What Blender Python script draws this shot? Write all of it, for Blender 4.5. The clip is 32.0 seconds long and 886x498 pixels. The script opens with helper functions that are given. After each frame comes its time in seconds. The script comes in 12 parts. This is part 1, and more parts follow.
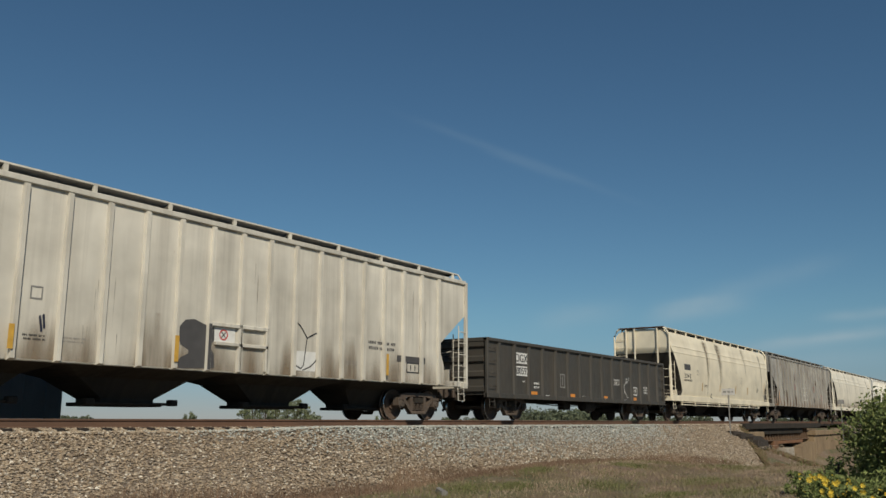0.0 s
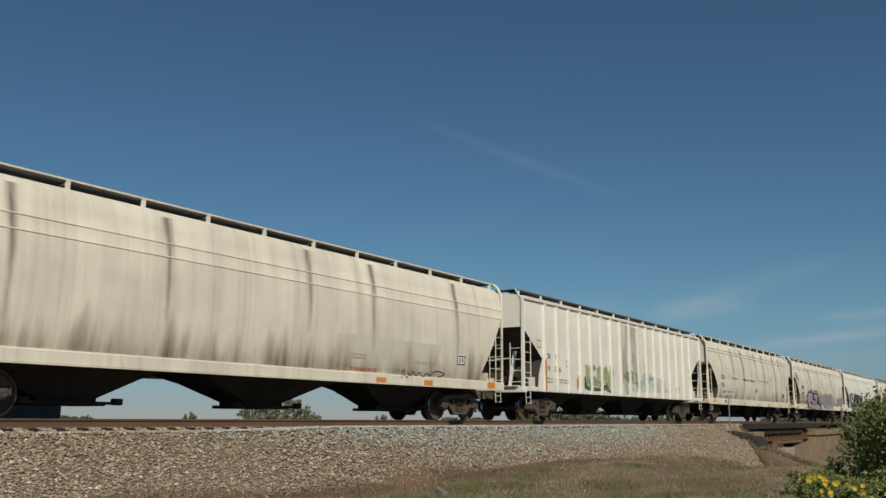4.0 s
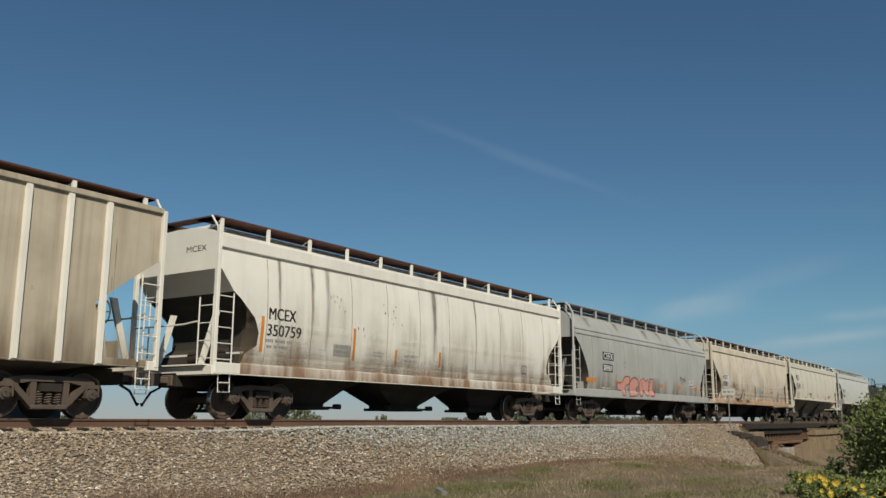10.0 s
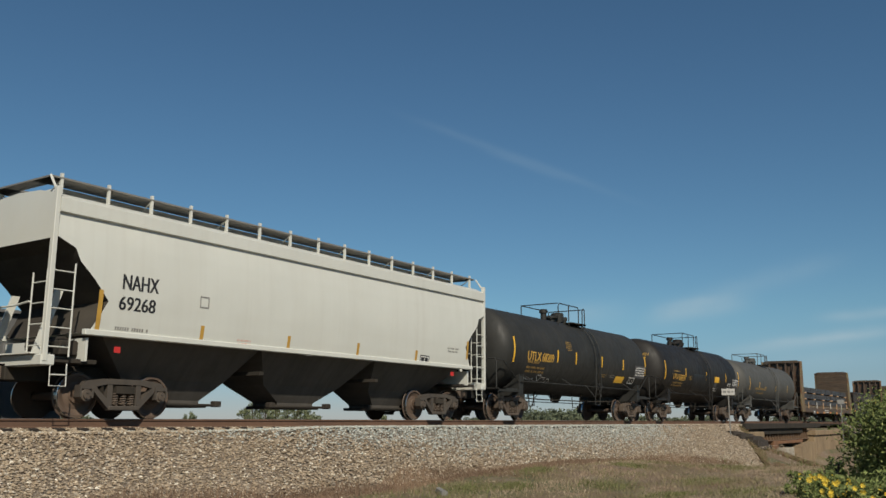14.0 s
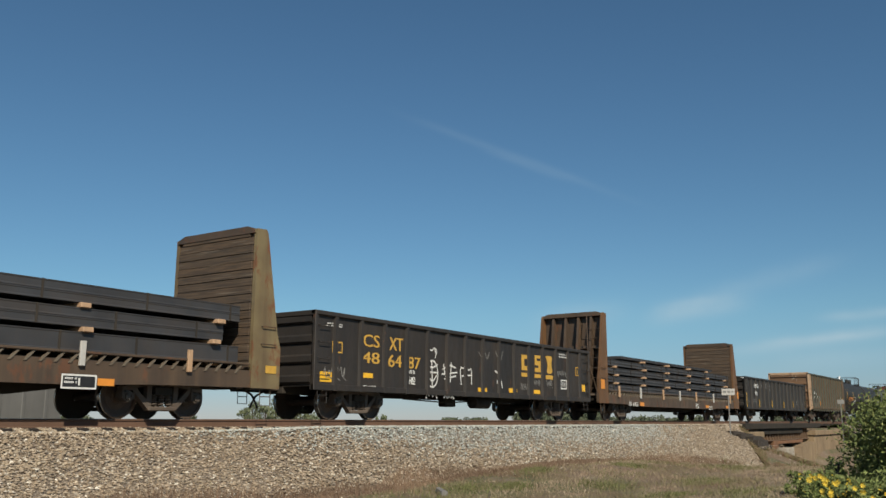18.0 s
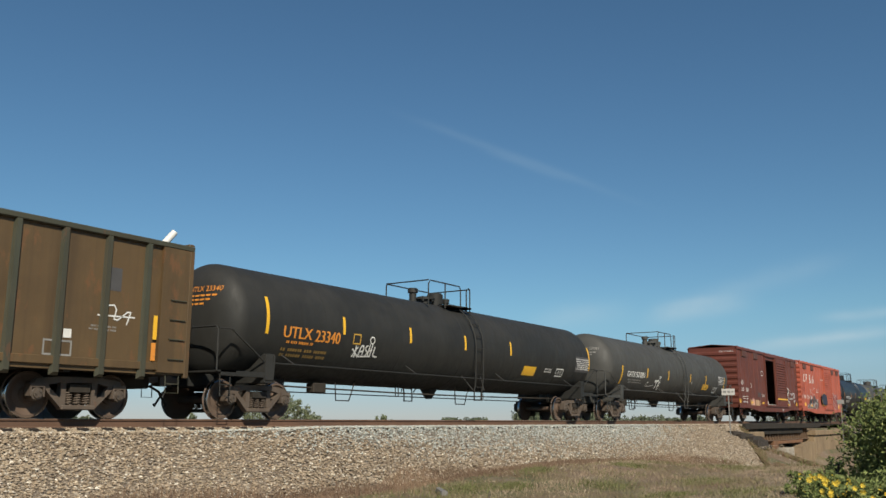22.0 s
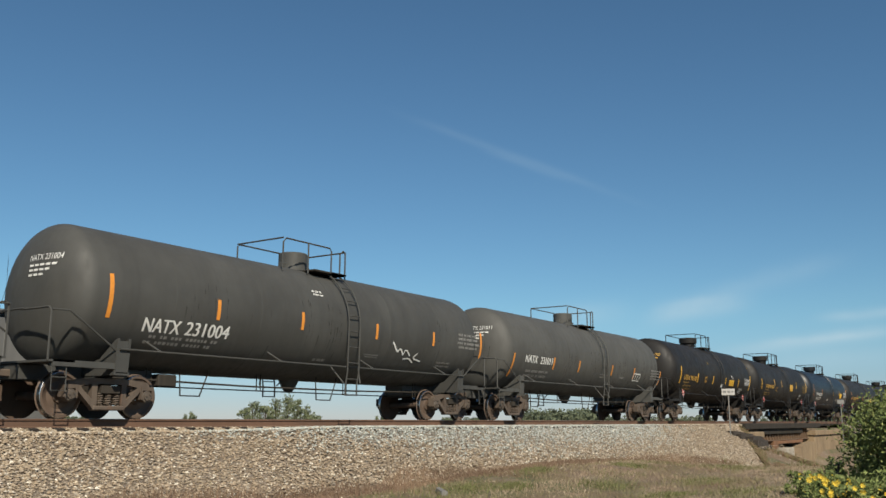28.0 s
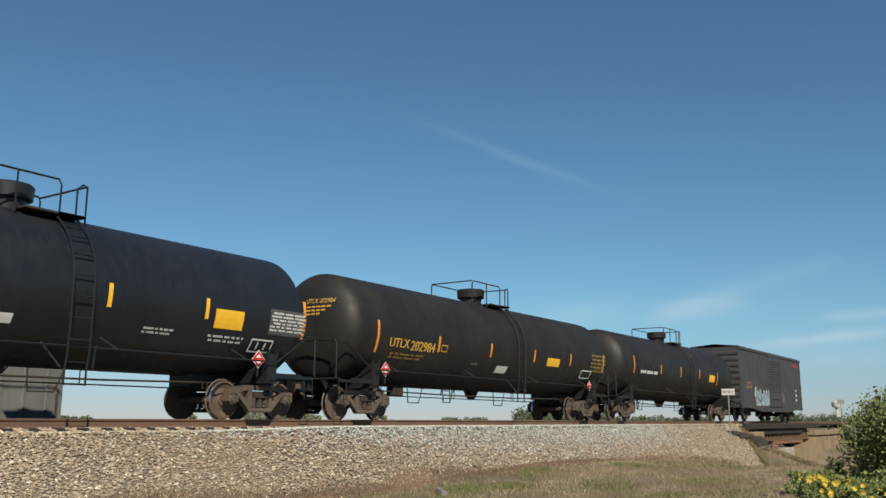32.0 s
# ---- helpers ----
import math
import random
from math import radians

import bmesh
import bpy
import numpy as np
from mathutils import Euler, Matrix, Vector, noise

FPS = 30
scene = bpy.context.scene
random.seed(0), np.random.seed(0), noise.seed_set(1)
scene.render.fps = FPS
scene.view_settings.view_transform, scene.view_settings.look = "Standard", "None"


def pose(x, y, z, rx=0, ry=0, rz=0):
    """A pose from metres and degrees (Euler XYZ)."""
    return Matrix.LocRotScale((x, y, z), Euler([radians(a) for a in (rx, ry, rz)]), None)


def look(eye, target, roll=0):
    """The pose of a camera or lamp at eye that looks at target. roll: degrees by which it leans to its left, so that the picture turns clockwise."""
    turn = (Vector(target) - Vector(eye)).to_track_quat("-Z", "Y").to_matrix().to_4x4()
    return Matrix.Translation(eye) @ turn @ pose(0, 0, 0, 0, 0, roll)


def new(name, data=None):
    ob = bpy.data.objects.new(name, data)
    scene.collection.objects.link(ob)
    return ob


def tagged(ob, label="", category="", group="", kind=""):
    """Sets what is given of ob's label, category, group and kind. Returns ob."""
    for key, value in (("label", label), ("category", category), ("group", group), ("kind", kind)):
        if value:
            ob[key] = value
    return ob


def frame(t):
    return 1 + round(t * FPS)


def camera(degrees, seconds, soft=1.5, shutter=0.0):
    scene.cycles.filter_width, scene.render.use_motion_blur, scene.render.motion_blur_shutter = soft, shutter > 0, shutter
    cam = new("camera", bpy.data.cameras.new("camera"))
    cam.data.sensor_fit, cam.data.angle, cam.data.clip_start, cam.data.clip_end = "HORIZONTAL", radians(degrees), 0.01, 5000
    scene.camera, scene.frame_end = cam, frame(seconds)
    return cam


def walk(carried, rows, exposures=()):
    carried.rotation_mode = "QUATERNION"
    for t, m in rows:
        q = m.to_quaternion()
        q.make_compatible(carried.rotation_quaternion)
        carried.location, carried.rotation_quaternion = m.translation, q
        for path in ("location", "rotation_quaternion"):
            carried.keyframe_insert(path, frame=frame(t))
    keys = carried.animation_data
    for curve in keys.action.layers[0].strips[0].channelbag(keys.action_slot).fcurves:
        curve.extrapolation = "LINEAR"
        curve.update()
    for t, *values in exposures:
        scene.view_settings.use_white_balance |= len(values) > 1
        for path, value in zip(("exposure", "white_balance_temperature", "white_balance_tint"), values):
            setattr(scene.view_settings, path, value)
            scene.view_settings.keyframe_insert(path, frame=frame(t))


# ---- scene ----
DC = 16.79          # camera to the track's centre line
cam = camera(53.6, 32.0, soft=1.5, shutter=0.0)
EYE = pose(0, 0, 0, 101.04, -0.2, 34.17)
walk(cam, [(0.0, EYE), (32.0, EYE)],
     exposures=[(0.0, -0.44), (0.5, -0.36), (1.0, -0.22), (1.5, -0.36), (2.0, -0.46), (5.0, -0.50), (6.0, -0.46), (8.5, -0.36), (11.0, -0.30), (13.0, -0.27), (14.0, -0.2), (15.0, -0.02), (19.0, 0.0), (24.0, 0.14), (32.0, 0.2)])


def train_run(t):
    """Metres that the train has run since the start; it slows a little."""
    u = (t - 16) / 16
    return 306.84 + u * (303.24 + u * (-4.901 + u * (-2.845 + u * (-4.231 + u * (0.489 + u * 3.176)))))


# ---------------------------------------------------------------- world and sun
SUN_AZ, SUN_EL = radians(-40), radians(38)     # azimuth from +x towards +y
world = bpy.data.worlds.new("sky")
scene.world = world
world.use_nodes = True
wn, wl = world.node_tree.nodes, world.node_tree.links
wn.clear()
w_out = wn.new("ShaderNodeOutputWorld")
w_bg = wn.new("ShaderNodeBackground")
w_sky = wn.new("ShaderNodeTexSky")
w_sky.sky_type = "NISHITA"
w_sky.sun_disc = False
w_sky.sun_elevation = SUN_EL
w_sky.sun_rotation = radians(90) - SUN_AZ
w_sky.air_density, w_sky.dust_density, w_sky.ozone_density = 1.0, 0.0, 5.0
w_bg.inputs["Strength"].default_value = 0.075
w_geo = wn.new("ShaderNodeTexCoord")


def w_math(op, a, b=None, c=None):
    n = wn.new("ShaderNodeMath")
    n.operation = op
    for i, v in enumerate((a, b, c)):
        if v is None:
            continue
        if isinstance(v, (int, float)):
            n.inputs[i].default_value = v
        else:
            wl.new(v, n.inputs[i])
    return n.outputs[0]


def w_dot(vec):
    n = wn.new("ShaderNodeVectorMath")
    n.operation = "DOT_PRODUCT"
    wl.new(w_geo.outputs["Generated"], n.inputs[0])
    n.inputs[1].default_value = vec
    return n.outputs["Value"]


def sky_streak(a, b, width, amount, scale, seed):
    """A thin high cloud between two directions of the sky, broken up by noise."""
    a, b = Vector(a).normalized(), Vector(b).normalized()
    mid, along = ((a + b) / 2).normalized(), (b - a).normalized()
    side = mid.cross(along).normalized()
    half = (b - a).length / 2
    u = w_math("DIVIDE", w_dot(along), half)
    nz = wn.new("ShaderNodeTexNoise")
    nz.noise_dimensions = "4D"
    nz.inputs["W"].default_value = seed
    nz.inputs["Scale"].default_value = scale
    nz.inputs["Detail"].default_value = 7
    wl.new(w_geo.outputs["Generated"], nz.inputs["Vector"])
    wob = w_math("MULTIPLY", w_math("SUBTRACT", nz.outputs["Fac"], 0.5), width * 1.6)
    v = w_math("DIVIDE", w_math("ADD", w_dot(side), wob), width)
    fall = w_math("POWER", 2.718, w_math("MULTIPLY", w_math("MULTIPLY", v, v), -1.0))
    ends = w_math("POWER", 2.718, w_math("MULTIPLY", w_math("POWER", w_math("ABSOLUTE", u), 4.0), -1.0))
    front = w_math("GREATER_THAN", w_dot(mid), 0.5)
    m = w_math("MULTIPLY", w_math("MULTIPLY", fall, ends), w_math("MULTIPLY", front, amount))
    return w_math("MULTIPLY", m, w_math("MULTIPLY_ADD", nz.outputs["Fac"], 1.6, 0.0))


def sky_dir(x, y):
    """A direction of the sky from its bearing and height in the view."""
    v = Vector(((x - 784) / 1552, (441 - y) / 1552, -1))
    return (EYE.to_3x3() @ v).normalized()


w_cloud = None
for ax, ay, bx, by, wd, am, sc, sd in (
        (740, 214, 1110, 350, 0.0045, 0.085, 9.0, 1.0), (860, 268, 1000, 318, 0.004, 0.06, 14.0, 3.0),
        (1150, 562, 1320, 532, 0.010, 0.48, 16.0, 4.0), (1180, 540, 1300, 524, 0.005, 0.22, 24.0, 14.0),
        (1290, 622, 1600, 582, 0.007, 0.42, 14.0, 5.0), (1360, 606, 1560, 590, 0.004, 0.25, 24.0, 15.0),
        (1470, 562, 1700, 534, 0.0055, 0.6, 15.0, 6.0), (950, 575, 1110, 545, 0.012, 0.22, 14.0, 7.0),
        (1230, 530, 1480, 462, 0.010, 0.16, 16.0, 8.0), (1380, 640, 1600, 626, 0.010, 0.25, 12.0, 9.0)):
    s = sky_streak(sky_dir(ax, ay), sky_dir(bx, by), wd, am, sc, sd)
    w_cloud = s if w_cloud is None else w_math("ADD", w_cloud, s)
w_mix = wn.new("ShaderNodeMix")
w_mix.data_type = "RGBA"
w_mix.clamp_factor = True
w_mix.inputs[7].default_value = (5.9, 7.6, 8.5, 1)
wl.new(w_cloud, w_mix.inputs[0])
w_tint = wn.new("ShaderNodeMix")          # the blue of a dry, clean air
w_tint.data_type, w_tint.blend_type = "RGBA", "MULTIPLY"
w_tint.inputs[0].default_value = 1.0
w_low = wn.new("ShaderNodeSeparateXYZ")      # the pale grey-blue haze along the horizon
wl.new(w_geo.outputs["Generated"], w_low.inputs[0])
w_rng = wn.new("ShaderNodeMapRange")
w_rng.interpolation_type = "SMOOTHSTEP"
w_rng.inputs["From Min"].default_value, w_rng.inputs["From Max"].default_value = -0.01, 0.13
wl.new(w_low.outputs[2], w_rng.inputs["Value"])
w_air = wn.new("ShaderNodeMix")
w_air.data_type = "RGBA"
w_air.inputs[6].default_value = (0.585, 0.66, 0.87, 1)
w_air.inputs[7].default_value = (0.78, 0.985, 0.97, 1)
wl.new(w_rng.outputs[0], w_air.inputs[0])
wl.new(w_air.outputs[2], w_tint.inputs[7])
wl.new(w_sky.outputs[0], w_tint.inputs[6])
wl.new(w_tint.outputs[2], w_mix.inputs[6])
wl.new(w_mix.outputs[2], w_bg.inputs["Color"])
wl.new(w_bg.outputs[0], w_out.inputs["Surface"])

sun_data = bpy.data.lights.new("sun", "SUN")
sun_data.energy, sun_data.angle, sun_data.color = 5.0, radians(0.55), (1.0, 0.92, 0.77)
sun = new("sun", sun_data)
SUN_TO = Vector((math.cos(SUN_AZ) * math.cos(SUN_EL), math.sin(SUN_AZ) * math.cos(SUN_EL), math.sin(SUN_EL)))
sun.matrix_world = look(SUN_TO * 50, (0, 0, 0))


# ---------------------------------------------------------------- materials
def nodes_of(name):
    m = bpy.data.materials.new(name)
    m.use_nodes = True
    nt = m.node_tree
    return m, nt, nt.nodes["Principled BSDF"]


def noise_fac(nt, scale, stretch, detail=4.0, lo=0.4, hi=0.6, w=0.0, rough=0.55):
    """A noise in the thing's own metres, cut to a 0..1 mask between lo and hi."""
    tc = nt.nodes.new("ShaderNodeTexCoord")
    mp = nt.nodes.new("ShaderNodeMapping")
    mp.inputs["Scale"].default_value = stretch
    nt.links.new(tc.outputs["Object"], mp.inputs["Vector"])
    oi = nt.nodes.new("ShaderNodeObjectInfo")
    ad = nt.nodes.new("ShaderNodeMath")
    ad.operation = "MULTIPLY_ADD"
    ad.inputs[1].default_value, ad.inputs[2].default_value = 37.0, w
    nt.links.new(oi.outputs["Random"], ad.inputs[0])
    nz = nt.nodes.new("ShaderNodeTexNoise")
    nz.noise_dimensions = "4D"
    nz.inputs["Scale"].default_value = scale
    nz.inputs["Detail"].default_value = detail
    nz.inputs["Roughness"].default_value = rough
    nt.links.new(mp.outputs[0], nz.inputs["Vector"])
    nt.links.new(ad.outputs[0], nz.inputs["W"])
    mr = nt.nodes.new("ShaderNodeMapRange")
    mr.inputs["From Min"].default_value, mr.inputs["From Max"].default_value = lo, hi
    nt.links.new(nz.outputs["Fac"], mr.inputs["Value"])
    return mr.outputs[0]


def mixed(nt, fac, a, b, amount=1.0):
    mx = nt.nodes.new("ShaderNodeMix")
    mx.data_type = "RGBA"
    if amount != 1.0:
        mu = nt.nodes.new("ShaderNodeMath")
        mu.operation = "MULTIPLY"
        mu.inputs[1].default_value = amount
        nt.links.new(fac, mu.inputs[0])
        fac = mu.outputs[0]
    nt.links.new(fac, mx.inputs[0])
    for i, c in ((6, a), (7, b)):
        if isinstance(c, tuple):
            mx.inputs[i].default_value = (*c, 1)
        else:
            nt.links.new(c, mx.inputs[i])
    return mx.outputs[2]


def bumped(nt, bs, fac, strength, dist=0.01):
    bp = nt.nodes.new("ShaderNodeBump")
    bp.inputs["Strength"].default_value, bp.inputs["Distance"].default_value = strength, dist
    nt.links.new(fac, bp.inputs["Height"])
    nt.links.new(bp.outputs[0], bs.inputs["Normal"])


def paint(name, col, dirt=(0.12, 0.10, 0.08), dirty=0.5, streak=0.5, rust=(0.16, 0.06, 0.025), rusty=0.0, rough=0.55,
          metal=0.0, mottle=0.12, rust_lo=0.62, gloss=0.5):
    """Weathered paint on steel: vertical run-down streaks, soft grime, rust spots."""
    m, nt, bs = nodes_of(name)
    c = mixed(nt, noise_fac(nt, 0.9, (1, 1, 1), 3, 0.3, 0.7, 1.0), col, tuple(v * (1 - mottle * 2) for v in col))
    c = mixed(nt, noise_fac(nt, 1.0, (0.6, 2.2, 0.22), 6, 0.46, 0.72, 5.0), c, dirt, streak)
    c = mixed(nt, noise_fac(nt, 1.0, (0.6, 6.5, 0.14), 5, 0.50, 0.70, 23.0), c, dirt, min(1.0, streak * 0.9))
    c = mixed(nt, noise_fac(nt, 1.0, (0.6, 0.9, 0.10), 4, 0.48, 0.72, 31.0), c, tuple(0.6 * v + 0.4 * w for v, w in zip(col, dirt)), min(1.0, streak))
    c = mixed(nt, noise_fac(nt, 0.55, (1, 1, 1.6), 7, 0.45, 0.75, 9.0, 0.65), c, dirt, dirty)
    if rusty:
        c = mixed(nt, noise_fac(nt, 2.2, (1, 1.3, 0.6), 8, rust_lo, rust_lo + 0.06, 17.0, 0.7), c, rust, rusty)
    nt.links.new(c, bs.inputs["Base Color"])
    bs.inputs["Metallic"].default_value = metal
    bs.inputs["Specular IOR Level"].default_value = gloss
    rr = nt.nodes.new("ShaderNodeMapRange")
    rr.inputs["To Min"].default_value, rr.inputs["To Max"].default_value = max(0.05, rough - 0.12), min(1, rough + 0.15)
    nt.links.new(noise_fac(nt, 6.0, (1, 1, 0.4), 5, 0.25, 0.75, 3.0), rr.inputs["Value"])
    nt.links.new(rr.outputs[0], bs.inputs["Roughness"])
    bumped(nt, bs, noise_fac(nt, 1.4, (1, 1, 0.5), 5, 0.2, 0.8, 7.0), 0.18, 0.03)
    return m


def plain(name, col, rough=0.6, metal=0.0, mottle=0.25, scale=8.0):
    m, nt, bs = nodes_of(name)
    c = mixed(nt, noise_fac(nt, scale, (1, 1, 1), 6, 0.3, 0.7), col, tuple(v * (1 - mottle) for v in col))
    nt.links.new(c, bs.inputs["Base Color"])
    bs.inputs["Roughness"].default_value = rough
    bs.inputs["Metallic"].default_value = metal
    bumped(nt, bs, noise_fac(nt, scale * 3, (1, 1, 1), 4, 0.2, 0.8), 0.2, 0.004)
    return m


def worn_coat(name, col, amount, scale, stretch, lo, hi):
    """Thin paint, soot or rust that lets the coat below show through in patches."""
    m, nt, bs = nodes_of(name)
    bs.inputs["Base Color"].default_value = (*col, 1)
    bs.inputs["Roughness"].default_value = 0.8
    clear = nt.nodes.new("ShaderNodeBsdfTransparent")
    mix = nt.nodes.new("ShaderNodeMixShader")
    mul = nt.nodes.new("ShaderNodeMath")
    mul.operation = "MULTIPLY"
    nt.links.new(noise_fac(nt, scale, stretch, 6, lo, hi, 2.0), mul.inputs[0])
    mul.inputs[1].default_value = amount
    nt.links.new(mul.outputs[0], mix.inputs[0])
    nt.links.new(clear.outputs[0], mix.inputs[1])
    nt.links.new(bs.outputs[0], mix.inputs[2])
    nt.links.new(mix.outputs[0], nt.nodes["Material Output"].inputs["Surface"])
    return m


MAT = {}


def mat(key):
    return MAT[key]


GRIME, SOOT = (0.16, 0.135, 0.105), (0.05, 0.045, 0.04)
MAT["grey_hopper"] = paint("grey_hopper_paint", (0.70, 0.66, 0.565), GRIME, 0.22, 0.32, rusty=0.3, rust_lo=0.66)
MAT["cream"] = paint("cream_paint", (0.82, 0.74, 0.565), (0.40, 0.34, 0.25), 0.16, 0.12, rusty=0.2, rust_lo=0.68)
MAT["rusty_grey"] = paint("rust_streaked_grey_paint", (0.44, 0.42, 0.375), (0.11, 0.09, 0.07), 0.5, 0.9, rusty=0.5, rust_lo=0.6)
MAT["white"] = paint("white_hopper_paint", (0.83, 0.80, 0.71), (0.30, 0.265, 0.21), 0.14, 0.14, mottle=0.05, rusty=0.15, rust_lo=0.7)
MAT["off_white"] = paint("soiled_white_paint", (0.82, 0.765, 0.63), (0.24, 0.205, 0.155), 0.2, 0.26, mottle=0.06, rusty=0.35, rust_lo=0.66)
MAT["tan"] = paint("tan_paint", (0.56, 0.49, 0.37), (0.20, 0.155, 0.105), 0.35, 0.55, rusty=0.35, rust_lo=0.64)
MAT["light_grey"] = paint("light_grey_paint", (0.43, 0.43, 0.40), (0.17, 0.16, 0.135), 0.22, 0.18, mottle=0.06, rusty=0.1, rust_lo=0.7)
MAT["clean_white"] = paint("clean_white_paint", (0.67, 0.625, 0.505), (0.42, 0.36, 0.26), 0.10, 0.14, rough=0.4, mottle=0.03)
MAT["clean_grey"] = paint("pale_grey_paint", (0.60, 0.60, 0.545), (0.42, 0.39, 0.33), 0.10, 0.14, rough=0.4, mottle=0.03)
MAT["rust_white"] = paint("rust_stained_white_paint", (0.74, 0.665, 0.53), (0.40, 0.29, 0.18), 0.2, 0.34, rusty=0.7, rust_lo=0.63)
MAT["tank_black"] = paint("black_tank_paint", (0.0155, 0.0140, 0.0128), (0.052, 0.045, 0.036), 0.35, 0.10, rough=0.55, mottle=0.1, gloss=0.3)
MAT["tank_dark"] = paint("faded_black_tank_paint", (0.026, 0.026, 0.024), (0.06, 0.055, 0.047), 0.35, 0.10, rough=0.6, gloss=0.3)
MAT["tank_grey"] = paint("dark_grey_tank_paint", (0.070, 0.069, 0.063), (0.03, 0.028, 0.025), 0.4, 0.22, rough=0.62, gloss=0.35)
MAT["tank_pale"] = paint("grey_tank_paint", (0.088, 0.086, 0.078), (0.04, 0.038, 0.033), 0.4, 0.22, rough=0.62, gloss=0.35)
MAT["tank_blue"] = paint("blue_black_tank_paint", (0.012, 0.015, 0.019), (0.03, 0.03, 0.03), 0.35, 0.10, rough=0.42, gloss=0.4)
MAT["gon_black"] = paint("black_gondola_paint", (0.027, 0.024, 0.022), (0.058, 0.042, 0.029), 0.4, 0.35, rust=(0.12, 0.055, 0.028), rusty=0.6, rust_lo=0.61)
MAT["gon_grey"] = paint("faded_black_gondola_paint", (0.062, 0.058, 0.050), (0.085, 0.066, 0.046), 0.35, 0.3, rust=(0.15, 0.075, 0.035), rusty=0.6, rust_lo=0.63)
MAT["gon_dark"] = paint("dull_black_gondola_paint", (0.026, 0.023, 0.020), (0.055, 0.042, 0.030), 0.4, 0.3, rust=(0.11, 0.055, 0.03), rusty=0.5, rust_lo=0.63)
MAT["gon_brown"] = paint("olive_brown_rusted_steel", (0.125, 0.078, 0.033), (0.055, 0.035, 0.017), 0.5, 0.5, rust=(0.17, 0.075, 0.03), rusty=0.55, rust_lo=0.56)
MAT["pink_rust"] = paint("flaking_pale_paint_over_rust", (0.50, 0.335, 0.205), (0.17, 0.085, 0.04), 0.5, 0.5, rusty=0.8, rust_lo=0.57)
MAT["end_rust"] = paint("rust_with_white_flakes", (0.20, 0.115, 0.06), (0.085, 0.045, 0.025), 0.5, 0.5, rust=(0.62, 0.54, 0.42), rusty=0.85, rust_lo=0.61)
MAT["patch_brown"] = paint("soot_brown_patch", (0.13, 0.048, 0.03), (0.06, 0.03, 0.022), 0.5, 0.5)
MAT["gold_dim"] = plain("faded_gold_stencil", (0.33, 0.20, 0.05), 0.6, 0, 0.3)
MAT["gusset_rust"] = paint("orange_rusted_gusset", (0.17, 0.088, 0.038), (0.075, 0.042, 0.022), 0.5, 0.5, rusty=0.5, rust_lo=0.55)
MAT["flat_rust"] = paint("rusted_flatcar_steel", (0.066, 0.046, 0.032), (0.12, 0.078, 0.046), 0.6, 0.6, rusty=0.5, rust_lo=0.55)
MAT["box_brown"] = paint("brown_boxcar_paint", (0.15, 0.038, 0.022), (0.062, 0.024, 0.016), 0.45, 0.3, rusty=0.35, rust_lo=0.66)
MAT["box_red"] = paint("faded_red_boxcar_paint", (0.47, 0.108, 0.060), (0.25, 0.07, 0.04), 0.45, 0.4, rusty=0.35, rust_lo=0.65)
MAT["box_grey"] = paint("sooty_grey_boxcar_paint", (0.055, 0.050, 0.048), (0.03, 0.028, 0.026), 0.5, 0.5, rusty=0.3)
# grime and the shade on down-facing hopper sheets, both put into the colour
MAT["slope_grey"] = paint("shaded_grey_slope_sheet", (0.15, 0.132, 0.108), (0.05, 0.044, 0.036), 0.5, 0.5, rough=0.7)
MAT["under"] = paint("dark_underframe", (0.034, 0.030, 0.025), (0.065, 0.052, 0.04), 0.5, 0.4, rough=0.85, gloss=0.2)
MAT["truck_dark"] = paint("sooty_cast_steel", (0.085, 0.070, 0.056), (0.035, 0.028, 0.023), 0.6, 0.4, rough=0.75)
MAT["truck"] = paint("rust_brown_cast_steel", (0.125, 0.094, 0.070), (0.045, 0.030, 0.022), 0.6, 0.4, rusty=0.35, rust_lo=0.6, rough=0.75)
MAT["wheel"] = paint("brown_wheel_steel", (0.130, 0.086, 0.060), (0.05, 0.038, 0.03), 0.6, 0.3, rough=0.7)
MAT["tread"] = plain("polished_wheel_tread", (0.55, 0.54, 0.52), 0.25, 1.0, 0.2, 30)
MAT["cap"] = plain("bearing_cap_steel", (0.10, 0.078, 0.06), 0.65, 0.1)
MAT["sill_rust"] = paint("rust_stained_sill", (0.58, 0.42, 0.27), (0.30, 0.15, 0.07), 0.5, 0.6, rusty=0.6, rust_lo=0.6)
MAT["seam"] = plain("grimy_weld_seam", (0.36, 0.30, 0.225), 0.8)
MAT["slope_mid"] = paint("dark_hopper_sheet", (0.10, 0.09, 0.078), (0.04, 0.035, 0.03), 0.5, 0.4, rough=0.8, gloss=0.2)
# near-black: the shade under the sloping ends is put into this colour
MAT["slope_shade"] = paint("shade_black_slope_sheet", (0.055, 0.049, 0.042), (0.09, 0.078, 0.063), 0.5, 0.4, rough=0.9, gloss=0.1)
MAT["board"] = plain("grey_steel_grating", (0.24, 0.225, 0.20), 0.7, 0.1)
grate = MAT["board"].node_tree          # open grating, a tenth of it holes
gap = grate.nodes.new("ShaderNodeMixShader")
gap.inputs[0].default_value = 0.1
grate.links.new(grate.nodes["Principled BSDF"].outputs[0], gap.inputs[1])
grate.links.new(grate.nodes.new("ShaderNodeBsdfTransparent").outputs[0], gap.inputs[2])
grate.links.new(gap.outputs[0], grate.nodes["Material Output"].inputs["Surface"])
MAT["board_dark"] = plain("dark_steel_grating", (0.10, 0.092, 0.085), 0.75, 0.1)
